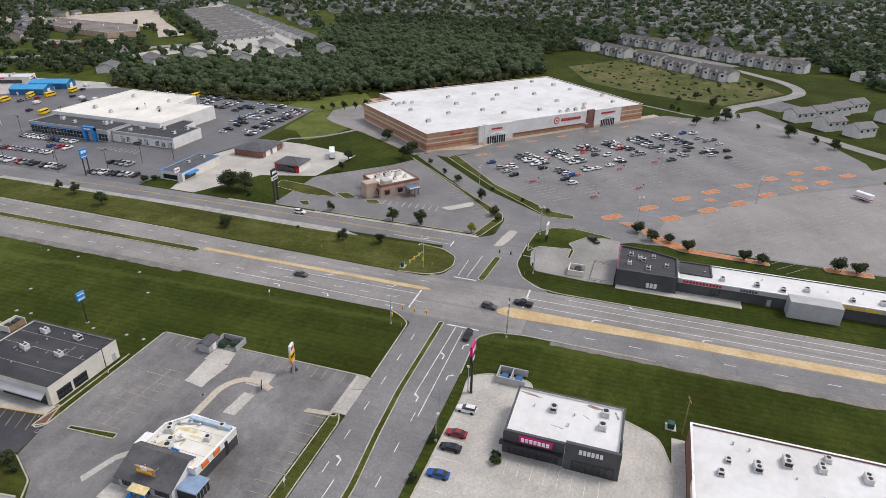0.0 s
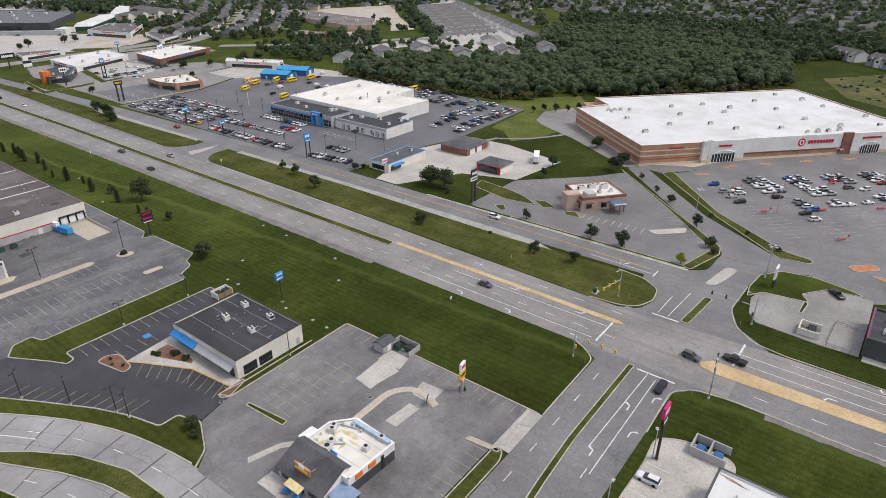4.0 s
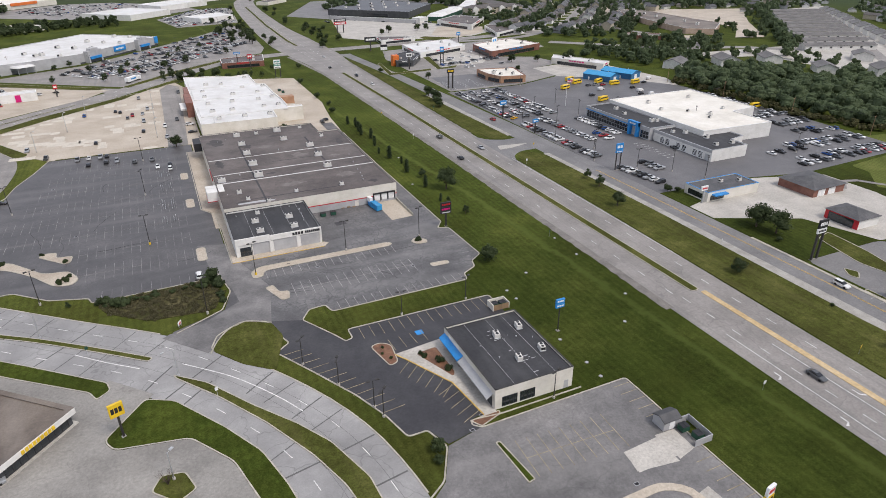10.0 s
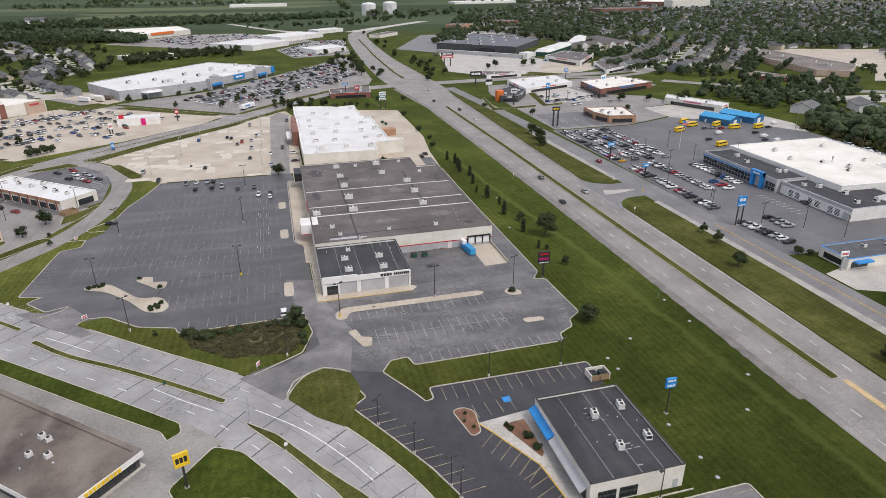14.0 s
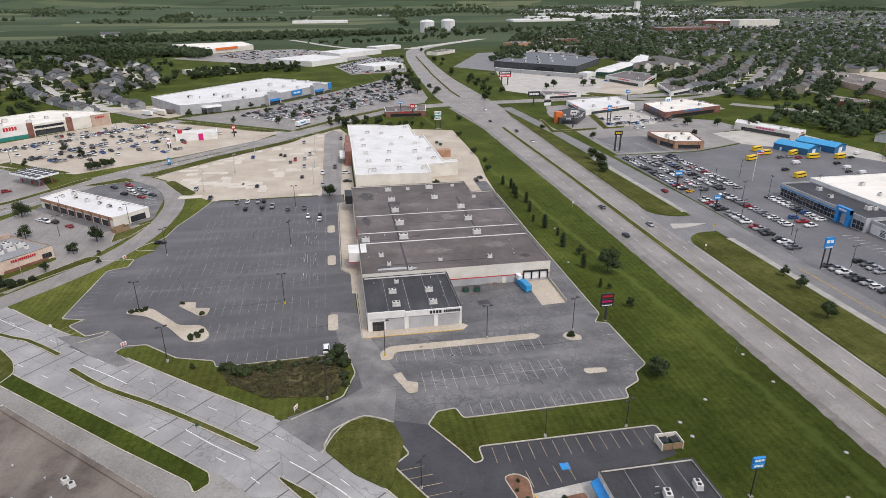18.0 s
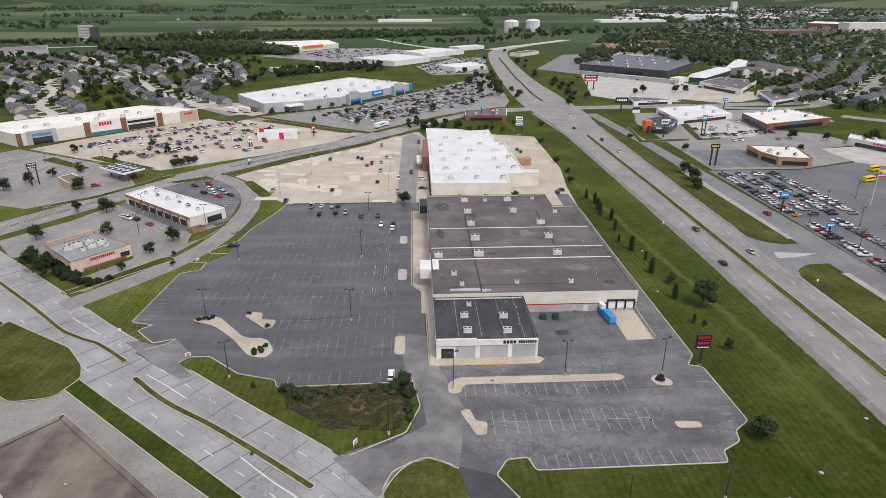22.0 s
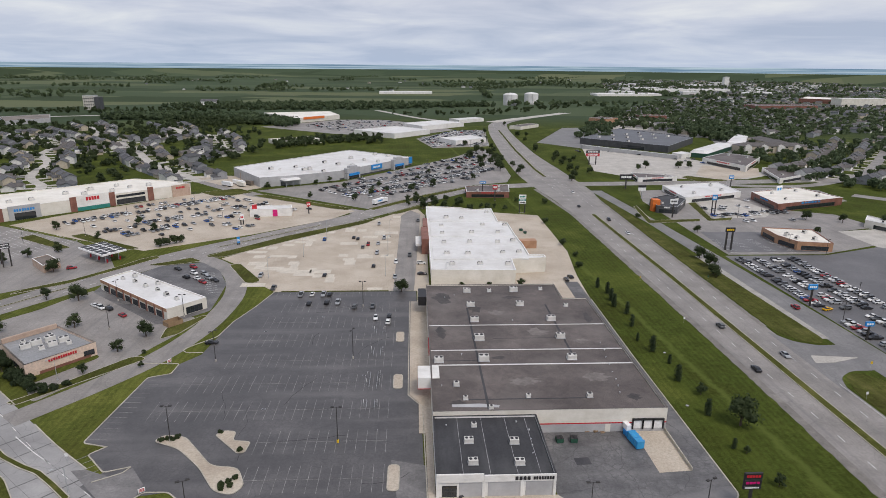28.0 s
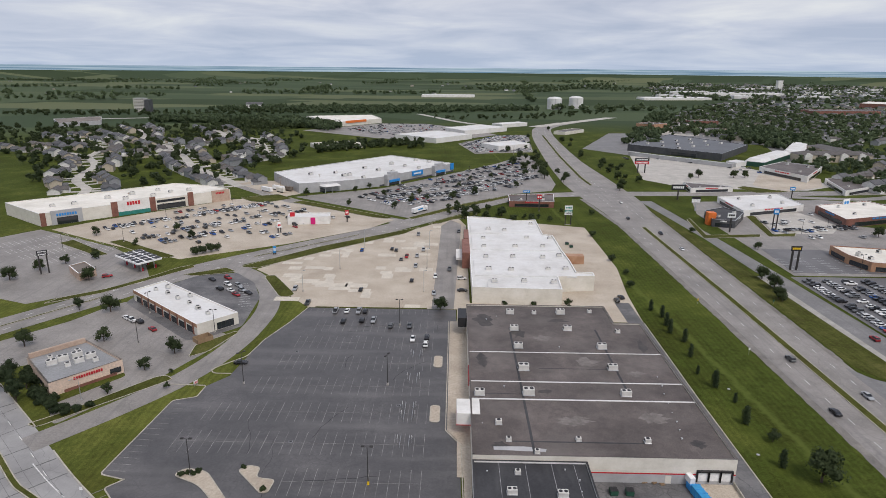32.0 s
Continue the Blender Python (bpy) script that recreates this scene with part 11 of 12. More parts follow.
for nm_, lb_, o_, h_, wm_, rm_ in (("hospital", "large pale hospital block over the town", [(1110, 1486), (1240, 1496), (1250, 1536), (1108, 1526)], 22, M_WALL_CREAM, M_ROOF_WHITE),
                                   ("brick_hospital_wing", "broad brown brick wing of the hospital", [(1090, 1640), (1150, 1580), (1260, 1640), (1190, 1760)], 15, M_BRICK_RED, M_ROOF_CREAM),
                                   ("far_school", "long brown far building with pale roof", [(800, 1330), (960, 1350), (960, 1400), (800, 1390)], 12, M_BRICK_RED, M_ROOF_GRAVEL),
                                   ("farm_store", "long low grey far warehouse", [(-708, 985), (-650, 907), (-611, 962), (-659, 1050)], 7, M_WALL_GREY, M_ROOF_BROWN),
                                   ("warehouse", "white far warehouse beyond the highway", [(600, 1950), (830, 1990), (840, 2080), (600, 2040)], 10, M_WALL_WHITE, M_ROOF_WHITE),
                                   ("warehouse", "long pale far works building", [(900, 2300), (1240, 2340), (1240, 2400), (900, 2370)], 14, M_WALL_WHITE, M_ROOF_WHITE),
                                   ("warehouse", "pale far industrial shed in fields", [(-120, 2050), (60, 2060), (60, 2120), (-120, 2110)], 9, M_WALL_WHITE, M_ROOF_WHITE),
                                   ("brick_hall", "small brown brick hall among trees", [(430, 1050), (478, 1060), (470, 1090), (424, 1080)], 9, M_BRICK_RED, M_ROOF_GRAVEL)):
    hall(nm_, lb_, o_, h_, wm_, rm_, category="building")
for p_, w_ in (([(-744, 1044), (-661, 1083), (-534, 1142), (-443, 1230), (-336, 1311)], 6), ([(134, 1000), (187, 1066), (352, 1270), (500, 1490), (716, 1880), (900, 2300)], 11), ([(-304, 1520), (-137, 1378), (2, 1089), (60, 1010)], 6), ([(294, 899), (404, 1014), (480, 960)], 12)):
    setting("far_road", ribbon(Shape(), spline(p_, 20), -w_, w_, -0.1, 0.4), M_CONC, "pale far road across the fields", "road")
slab("parking_lot", [(294, 899), (404, 1014), (480, 960), (421, 856)], 0.2, M_CONC, "pale lot behind the yard store", "parking lot")

# houses and trees along the street into the town
NE_ROAD = spline([(254, 398), (330, 391), (400, 430), (465, 488), (585, 628), (640, 700)], 8)
d_ = 30.0
while d_ < line_length(NE_ROAD) - 6:
    x, y, a_ = along(NE_ROAD, d_)
    for sd in (1, -1):
        for off in (22, 58):
            hx, hy = x - math.sin(a_) * off * sd, y + math.cos(a_) * off * sd
            if hx > 352 and hy > 395 and not (375 < hx < 478 and 585 < hy < 700):
                k_ = rh.uniform(0.95, 1.15)
                tagged(copy_thing(rh.choice(HOUSES), Matrix.LocRotScale((hx, hy, 0), Euler((0, 0, a_ + (0 if sd > 0 else math.pi))), (k_, k_, k_))), group="houses of the north-east streets")
                HOMES.append((hx, hy, a_))
    d_ += 22
NE_TREES = [(x, y, rn.uniform(5, 11), rn.uniform(2.6, 5.4)) for x, y in fill([(345, 395), (420, 330), (520, 420), (640, 560), (700, 720), (560, 700), (480, 720), (370, 640), (352, 520), (340, 450)], 14, rn, 0.7) if min((x - u) ** 2 + (y - v) ** 2 for u, v, _ in HOMES) > 100 and min((x - u) ** 2 + (y - v) ** 2 for u, v in NE_ROAD) > 70 and not (375 < x < 475 and 590 < y < 695)]
scatter_crowns("garden_trees", "leafy trees between north-east houses", "trees", NE_TREES, rn, 5, 130, 0.9, M_LEAF_WOOD)
EAST_TREES = [(x, y, rn.uniform(5, 11), rn.uniform(2.6, 5.0)) for p_, k in (([(350, 178), (480, 250), (520, 300), (440, 330), (360, 320), (330, 270)], 15), ([(640, 440), (560, 330), (540, 280), (560, 270), (700, 400), (760, 480)], 15)) for x, y in fill(p_, k, rn, 0.7) if clear_of_school(x, y)]
scatter_crowns("garden_trees", "dark leafy trees round the school grounds", "trees", EAST_TREES, rn, 5, 130, 0.9, M_LEAF_WOOD)

# ---- lamp posts ----
def lamp_kind(name, label, h, heads, base_mat, pole_mat, base_h=0.8):
    ob = thing(name, label, "street lamp", z=-50)
    part("base", Shape().tube(0, 0, -0.05, base_h, 0.32, 0.3, 12), base_mat, ob)
    part("pole", Shape().tube(0, 0, base_h, h, 0.13, 0.085, 8), pole_mat, ob)
    for k in range(heads):
        a_ = 2 * math.pi * k / heads
        c_, s_ = math.cos(a_), math.sin(a_)
        part("arm", Shape().bar((0, 0, h - 0.15), (0.8 * c_, 0.8 * s_, h), 0.05), pole_mat, ob)
        p_ = [(u * c_ - v * s_, u * s_ + v * c_) for u, v in ((0.6, -0.3), (1.5, -0.3), (1.5, 0.3), (0.6, 0.3))]
        part("lamp_head", Shape().prism(p_, h - 0.05, h + 0.2, 0.05), pole_mat, ob)
    return ob


LAMP_DARK = lamp_kind("lot_lamp", "tall dark lamp post with twin box heads", 11, 2, M_CONC, M_POLE)
LAMP_YELLOW = lamp_kind("lot_lamp", "tall dark lamp post on a yellow base", 11, 2, M_YELLOW, M_POLE)
LAMP_GREY = lamp_kind("lot_lamp", "slim grey steel lamp post with box head", 10.5, 1, M_CONC, M_METAL)
LAMP_FOUR = lamp_kind("lot_lamp", "tall grey lamp post with four heads", 12, 4, M_CONC, M_METAL)
LAMP_DEALER = lamp_kind("lot_lamp", "tall bronze dealership lamp post with twin heads", 9.5, 2, M_CONC, M_POLE)
EXTRA_TEMPLATES += [LAMP_DARK, LAMP_YELLOW, LAMP_GREY, LAMP_FOUR, LAMP_DEALER]


def lamps(kind, places, group, k=1.0):
    for i, (x, y) in enumerate(places):
        tagged(copy_thing(kind, Matrix.LocRotScale((x, y, 0.06), Euler((0, 0, 0.4 * (i % 4))), (1, 1, k * (0.98 + 0.02 * (i % 3))))), group=group)


lamps(LAMP_DARK, [(-69.3, 24.4), (-53.9, -7.3), (-71.5, 71.8), (-24.7, 72.7), (-25, 121.4), (-10.6, -32.3)], "lamp posts of the dark lot")
lamps(LAMP_YELLOW, [(-24.2, 22.5), (5.4, -15.0)], "lamp posts of the dark lot")
lamps(LAMP_DARK, [(35.6, -10.6), (61.9, -10.8)], "lamp posts of the south lot")
lamps(LAMP_DARK, [(38.5, -55.3), (58.2, -55.3), (8.4, -66.4), (14.3, -77.5), (19.4, -88.5), (57.4, -102.4), (20.3, -92.2)], "lamp posts round the black-roofed store", 0.68)
lamps(LAMP_GREY, [(-72.6, 158), (-61.7, 192), (-54.5, 229.6), (-17.4, 195), (-17.3, 160), (-17.6, 231), (11.3, 147.9)], "lamp posts of the tan lot")
lamps(LAMP_FOUR, [(278.7, -140), (234, -180), (198, -223), (175.8, -189), (211, -156), (300, -190), (262, -230), (240, -270), (322, -235)], "lamp posts of the big store lot", 0.95)
lamps(LAMP_DEALER, [(168, 98), (188.5, 94.6), (167, 31), (198, 69), (177, 13), (189, 4), (196.5, -8), (207.5, 101), (170, 68), (232, 98), (256, 60), (300, 30), (302, 90), (178, 46), (188, 118), (212, 132), (262, 0)], "lamp posts of the dealership")
lamps(LAMP_GREY, [(62, -187), (80, -189), (-22.5, -92)], "lamp posts of the corner shops", 0.65)
lamps(LAMP_DARK, [(-200, 300), (-160, 318), (-130, 282), (-176, 262), (-60, 400), (-20, 440), (10, 480), (30, 420), (-20, 370), (40, 520), (216, 276), (240, 290), (206, 200), (220, 188), (-120, 100), (-130, 130), (-96, 112), (300, 320), (-196, 236), (-222, 220), (66, 640), (70, 720)], "lamp posts of the northern lots", 0.85)
for x, y, a_ in ((-19.7, -58.1, 210), (-85.3, 3.5, 230), (-52, -26, 220), (-118, 60, 250)):
    ob = thing("avenue_lamp", "galvanised avenue lamp with a curved arm", "street lamp", "avenue lamps", x=x, y=y, rz=a_)
    part("base", Shape().box(-0.25, -0.25, 0, 0.25, 0.25, 0.35, 0.04), M_METAL, ob)
    part("pole", Shape().tube(0, 0, 0.3, 7.2, 0.11, 0.08, 8), M_METAL, ob)
    part("arm", Shape().bar((0, 0, 7.1), (0.8, 0, 7.9), 0.06).bar((0.8, 0, 7.9), (2.3, 0, 8.1), 0.05), M_METAL, ob)
    part("lamp_head", Shape().box(2.2, -0.18, 8.0, 3.0, 0.18, 8.2, 0.05), M_METAL, ob)
POLE_WOOD = thing("utility_pole", "weathered timber utility pole with cross arm", "utility pole", z=-50)
part("pole", Shape().tube(0, 0, -0.1, 10.5, 0.17, 0.11, 8), M_WOOD, POLE_WOOD)
part("cross_arm", Shape().box(-1.2, -0.08, 9.7, 1.2, 0.08, 9.9), M_WOOD, POLE_WOOD)
EXTRA_TEMPLATES.append(POLE_WOOD)
POLE_LINE = [(318, 150), (319, 100), (320, 50), (322, 4), (338, -26), (362, -46), (372, -70)]
for x, y in POLE_LINE + [(82, -238), (-240, 330), (-210, 402), (-120, 420), (-150, 404)]:
    tagged(copy_thing(POLE_WOOD, pose(x, y, 0, 0, 0, 12)), group="utility poles")
wire = thing("overhead_wire", "thin black overhead wires between timber poles", "wire")
for i in range(len(POLE_LINE) - 1):
    (x0, y0), (x1, y1) = POLE_LINE[i], POLE_LINE[i + 1]
    for o_ in (-1.0, 0.4, 1.0):
        s = Shape()
        for j in range(6):
            t0, t1 = j / 6, (j + 1) / 6
            s.bar((x0 + (x1 - x0) * t0 + o_, y0 + (y1 - y0) * t0, 10.1 - 4 * t0 * (1 - t0)), (x0 + (x1 - x0) * t1 + o_, y0 + (y1 - y0) * t1, 10.1 - 4 * t1 * (1 - t1)), 0.025, None, 3)
        part("wire", s, M_BLACK, wire)
flag = thing("flagpole", "tall white flagpole with a flag", "flagpole", x=215, y=125)
part("pole", Shape().tube(0, 0, 0, 17, 0.14, 0.06, 8), M_WHITE, flag)
for i in range(6):
    part("flag_stripe", Shape().box(0.1, -0.03 + 0.05 * (i % 2), 14.2 + 0.4 * i, 3.8, 0.02 + 0.05 * (i % 2), 14.6 + 0.4 * i), M_RED if i % 2 == 0 else M_WHITE, flag)
part("flag_field", Shape().box(0.1, -0.06, 15.5, 1.7, 0.1, 16.6), M_BLUE, flag)


# ---- traffic signals ----
def signal(x, y, deg, arm, h, head_mat, heads, label, lum=True):
    ob = thing("traffic_signal", label, "traffic light", "traffic signals of the junction", x=x, y=y, z=0.1, rz=deg)
    part("base", Shape().tube(0, 0, -0.1, 0.4, 0.3, 0.26, 10), M_CONC, ob)
    part("pole", Shape().tube(0, 0, 0.3, 9.0 if lum else h + 0.5, 0.16, 0.1, 10), M_METAL, ob)
    part("mast_arm", Shape().bar((0, 0, h - 0.4), (arm, 0, h), 0.12, 0.06, 8), M_METAL, ob)
    if lum:
        part("lamp_arm", Shape().bar((0, 0, 8.9), (2.4, 0, 9.5), 0.06, 0.05, 6), M_METAL, ob)
        part("lamp_head", Shape().box(2.2, -0.2, 9.4, 3.0, 0.2, 9.6, 0.05), M_METAL, ob)
    for k in range(heads):
        u = arm * (1 - 0.32 * k) - 0.3
        hd = part("signal_head", Shape().box(u - 0.2, -0.2, h - 0.75, u + 0.2, 0.2, h + 0.4, 0.04), head_mat, ob)
        for j, m_ in enumerate((M_GREEN, M_YELLOW, M_TAIL)):
            for sy in (-0.21,):
                part("lens", Shape().box(u - 0.11, sy, h - 0.65 + 0.35 * j, u + 0.11, sy + 0.05, h - 0.43 + 0.35 * j), m_, hd)
    part("signal_head", Shape().box(0.2, -0.2, 2.6, 0.6, 0.2, 3.7, 0.04), head_mat, ob)
    return ob


signal(101.5, -160, -90, 11, 6.2, M_YELLOW, 3, "galvanised mast arm with yellow signal heads")
signal(136.8, -157, 170, 9, 6.2, M_YELLOW, 3, "galvanised mast arm over the highway lanes")
signal(106, -192.5, 10, 10, 6.2, M_BLACK, 3, "galvanised mast arm with black signal heads")
signal(145.2, -192.4, 90, 12, 6.2, M_BLACK, 3, "long mast arm with black signal heads")
for x, y in ((101, -163.5), (138.5, -159.5), (104.5, -189), (143, -190)):
    ob = thing("push_button_post", "short grey push-button post by the crossing", "post", "crossing posts", x=x, y=y, z=0.05)
    part("post", Shape().tube(0, 0, 0, 1.3, 0.05, None, 6), M_METAL, ob)
    part("button_box", Shape().box(-0.08, -0.08, 1.0, 0.08, 0.08, 1.25, 0.02), M_YELLOW, ob)
ob = thing("signal_cabinet", "green utility cabinet on a concrete pad", "cabinet", x=135, y=-150.4)
part("pad", Shape().box(-1.3, -0.9, -0.05, 1.3, 0.9, 0.2, 0.03), M_CONC, ob)
part("cabinet", Shape().box(-0.9, -0.45, 0.2, 0.1, 0.45, 1.7, 0.05), M_GREEN, ob)
part("cabinet", Shape().box(0.3, -0.3, 0.2, 0.9, 0.3, 1.3, 0.05), M_METAL, ob)


# ---- pylon signs ----
def pylon(name, label, x, y, h, panels, legs=1, deg=0.0, leg_mat=None, leg_w=0.3, spread=1.2):
    """panels: rows of z0, z1, width, material, bar material or None, number of bars."""
    ob = thing(name, label, "sign", x=x, y=y, z=0.05, rz=deg)
    z_low = min(p[0] for p in panels)
    part("footing", Shape().box(-(spread if legs > 1 else 0) - 0.45, -0.45, -0.1, (spread if legs > 1 else 0) + 0.45, 0.45, 0.14, 0.04), M_CONC_GREY, ob)
    for i in range(legs):
        lx = 0 if legs == 1 else -spread + 2 * spread * i / (legs - 1)
        part("leg", Shape().box(lx - leg_w, -leg_w, 0, lx + leg_w, leg_w, z_low + 0.1, 0.03), leg_mat or M_POLE, ob)
    for z0, z1, w, m_, b_, n in panels:
        pn = part("panel", Shape().box(-w / 2, -0.28, z0, w / 2, 0.28, z1, 0.05), m_, ob)
        if b_ is None:
            continue
        bw = w * 0.8 / n
        for sy in (-0.31,):
            for j in range(n):
                u = -w * 0.4 + bw * j
                part("lettering_bar", Shape().box(u + 0.06 * bw, sy, z0 + 0.3 * (z1 - z0), u + 0.86 * bw, sy + 0.06, z0 + 0.7 * (z1 - z0)), b_, pn)
    return ob


pylon("pylon_sign", "black store sign with red lettering on a black pole", 74.1, -6.5, 9.4, [(7.6, 9.3, 4.2, M_BLACK, M_RED, 5), (5.9, 7.5, 4.2, M_BLACK, M_MAGENTA, 4), (5.0, 5.8, 4.2, M_BLACK, M_WHITE, 7)], 1, leg_w=0.28)
pylon("pylon_sign", "blue panel sign on a single pole", 73.3, -80, 9.8, [(8.6, 9.8, 2.6, M_BLUE, M_WHITE, 3), (7.3, 8.4, 2.6, M_BLUE, M_WHITE, 3)], 1, leg_w=0.12)
pylon("tyre_shop_sign", "yellow tyre shop sign on a dark pole", -31.5, -75.1, 8.8, [(5.6, 8.8, 2.9, M_YELLOW, M_BLACK, 3)], 1, 20, leg_w=0.22)
pylon("pylon_sign", "tall black pylon with a magenta panel", 80.1, -189.8, 14.2, [(11.6, 14.2, 3.2, M_MAGENTA, M_WHITE, 2), (9.4, 11.4, 2.6, M_BLACK, M_WHITE, 4)], 1, leg_w=0.26)
pylon("drive_in_sign", "tall drive-in sign with yellow reader board", 72.8, -145.7, 8.5, [(6.4, 8.5, 2.2, M_WHITE, M_RED, 3), (4.4, 6.2, 2.8, M_YELLOW, M_BLACK, 5), (3.4, 4.2, 2.0, M_ORANGE, M_WHITE, 3)], 1, 10, M_METAL)
pylon("dealer_sign", "blue dealership sign on a dark pole", 168.3, 15.8, 12.6, [(9.4, 12.4, 3.8, M_BLUE, M_WHITE, 2), (8.2, 9.2, 3.8, M_BLUE, M_WHITE, 4)], 2, 0, leg_w=0.2)
pylon("dealer_sign", "small blue dealership sign on a pole", 166.3, 116.8, 9.9, [(7.6, 9.9, 4.0, M_BLUE, M_WHITE, 4)], 1)
pylon("dealer_sign", "low blue dealership sign on a pole", 166.4, 82, 8, [(5.8, 7.6, 3.4, M_BLUE, M_WHITE, 3)], 1)
pylon("pylon_sign", "black and white pylon on twin posts", 170.7, -80.2, 14, [(11.2, 14, 4.0, M_BLACK, M_WHITE, 4), (9.4, 11, 4.0, M_WHITE, M_BLACK, 5)], 2)
pylon("used_car_sign", "white used-car lot sign on a pole", 174, -29, 7, [(5.2, 7, 3.2, M_WHITE, M_RED, 4)], 1, leg_mat=M_METAL)
pylon("pylon_sign", "teal and white sign on two posts", 71.4, 292.6, 12.8, [(10.2, 12.8, 5, M_WHITE, M_TEAL, 4), (8.4, 10, 5, M_TEAL, M_WHITE, 5), (6.6, 8.2, 5, M_WHITE, M_BLACK, 5)], 2, spread=1.8)
pylon("pylon_sign", "black restaurant pylon on twin tall posts", 172, 201, 13, [(10.4, 13, 5.4, M_BLACK, M_YELLOW, 4)], 2, spread=1.6, leg_w=0.4)
pylon("pylon_sign", "wide red and black yard store sign", 181.6, 511, 15, [(11.6, 14.6, 14, M_BLACK, M_WHITE, 7), (8.6, 11.4, 14, M_RED, M_WHITE, 9)], 2, spread=3.5, leg_w=0.5)
pylon("billboard", "wide black electronic billboard on a pole", 173.3, 380.3, 12, [(7.6, 12, 11, M_BLACK, M_WHITE, 6)], 1, leg_w=0.45)
pylon("billboard", "white and black sign board on a pole", 172.4, 340, 10.5, [(6.2, 8.6, 6, M_WHITE, None, 1), (8.7, 10.5, 6, M_BLACK, None, 1)], 1, leg_mat=M_METAL)
pylon("dealer_sign", "white vehicle dealer sign on a pole", 171.6, 278, 13, [(9.6, 12.6, 5, M_WHITE, M_BLACK, 3)], 1, leg_w=0.4)
pylon("pylon_sign", "blue grocery sign on twin posts", 203.5, 286, 14, [(10.2, 14, 3.4, M_BLUE, M_WHITE, 2)], 2)
pylon("pylon_sign", "blue and white clinic sign on a pole", 268, 390, 9.5, [(6.6, 9.5, 4, M_BLUE, M_WHITE, 3)], 1)
pylon("billboard", "blue and white video board", 284, 345, 9.5, [(4.0, 9.0, 8, M_WHITE, M_BLUE, 2)], 2, 30)
pylon("pylon_sign", "red restaurant sign on a pole", 57.5, 333, 12, [(8.6, 12, 3.6, M_RED, M_WHITE, 2)], 1)
pylon("pylon_sign", "blue restaurant sign on a pole", 50, 350, 12, [(10, 11.6, 5, M_BLUE, M_WHITE, 3)], 1)
ob = pylon("store_sign", "white sign with a red disc on posts", 171.7, -192.2, 7, [(3.0, 7.0, 3.6, M_WHITE, None, 1)], 2)
s = Shape()
for r0, r1 in ((1.2, 0.85), (0.45, 0.0)):
    for i in range(28):
        a0, a1 = 2 * math.pi * i / 28, 2 * math.pi * (i + 1) / 28
        for sy in (-0.3, 0.3):
            s.quad((r0 * math.cos(a0), sy, 5 + r0 * math.sin(a0)), (r0 * math.cos(a1), sy, 5 + r0 * math.sin(a1)), (r1 * math.cos(a1), sy, 5 + r1 * math.sin(a1)), (r1 * math.cos(a0), sy, 5 + r1 * math.sin(a0)))
part("red_disc", s, M_RED, ob)
for x, y, a_ in ((-67.9, 2.7, 40), (-18, -36.1, 60), (-86.4, 70.1, 60)):
    ob = thing("monument_sign", "small white entrance sign with red bars", "sign", "entrance signs", x=x, y=y, z=0.1, rz=a_)
    part("post", Shape().box(-0.7, -0.06, 0, -0.6, 0.06, 1.7), M_METAL, ob)
    part("post", Shape().box(0.6, -0.06, 0, 0.7, 0.06, 1.7), M_METAL, ob)
    pn = part("panel", Shape().box(-0.8, -0.1, 0.7, 0.8, 0.1, 1.75, 0.03), M_WHITE, ob)
    for z in (0.85, 1.15, 1.45):
        part("lettering_bar", Shape().box(-0.6, -0.12, z, 0.6, 0.12, z + 0.16), M_RED, pn)
pylon("pylon_sign", "black shopping centre pylon on twin posts", -205, 178, 12, [(9.4, 10.6, 4.6, M_BLACK, M_WHITE, 4), (10.8, 12, 4.6, M_BLACK, M_WHITE, 5)], 2, 40, spread=1.7, leg_w=0.3)
pylon("totem_sign", "blue and white totem sign by the road", -102, 216, 5, [(1.0, 4.6, 1.6, M_BLUE, M_WHITE, 2)], 2, 30, spread=0.5)
pylon("totem_sign", "white and red grocery totem by the road", -112, 262, 7, [(3.2, 6.6, 2.4, M_WHITE, M_RED, 2)], 2, 30, spread=0.8)
pylon("restaurant_sign", "red chicken restaurant sign on a pole", -75, 292, 8, [(5, 8, 2.6, M_RED, M_WHITE, 2)], 1, 30)

# road signs
RS_ = [(102.6, -120), (135.6, -120), (103, -30), (136, 40), (104, 100), (104, 150), (137, 150), (154, -150), (152, -60), (152, 60), (97, -186.4), (70, -162.4), (40, -163), (166, -150), (-40, -40), (-92, 16), (-12, -70)]
for i, (x, y) in enumerate(RS_):
    ob = thing("road_sign", "small metal road sign on a thin post", "road sign", "road signs", x=x, y=y, z=0.05, rz=17 * (i % 3))
    part("post", Shape().box(-0.03, -0.03, 0, 0.03, 0.03, 2.6), M_METAL, ob)
    part("plate", Shape().box(-0.38, -0.07, 1.75, 0.38, -0.03, 2.65), (M_WHITE, M_YELLOW, M_GREEN, M_WHITE)[i % 4], ob)

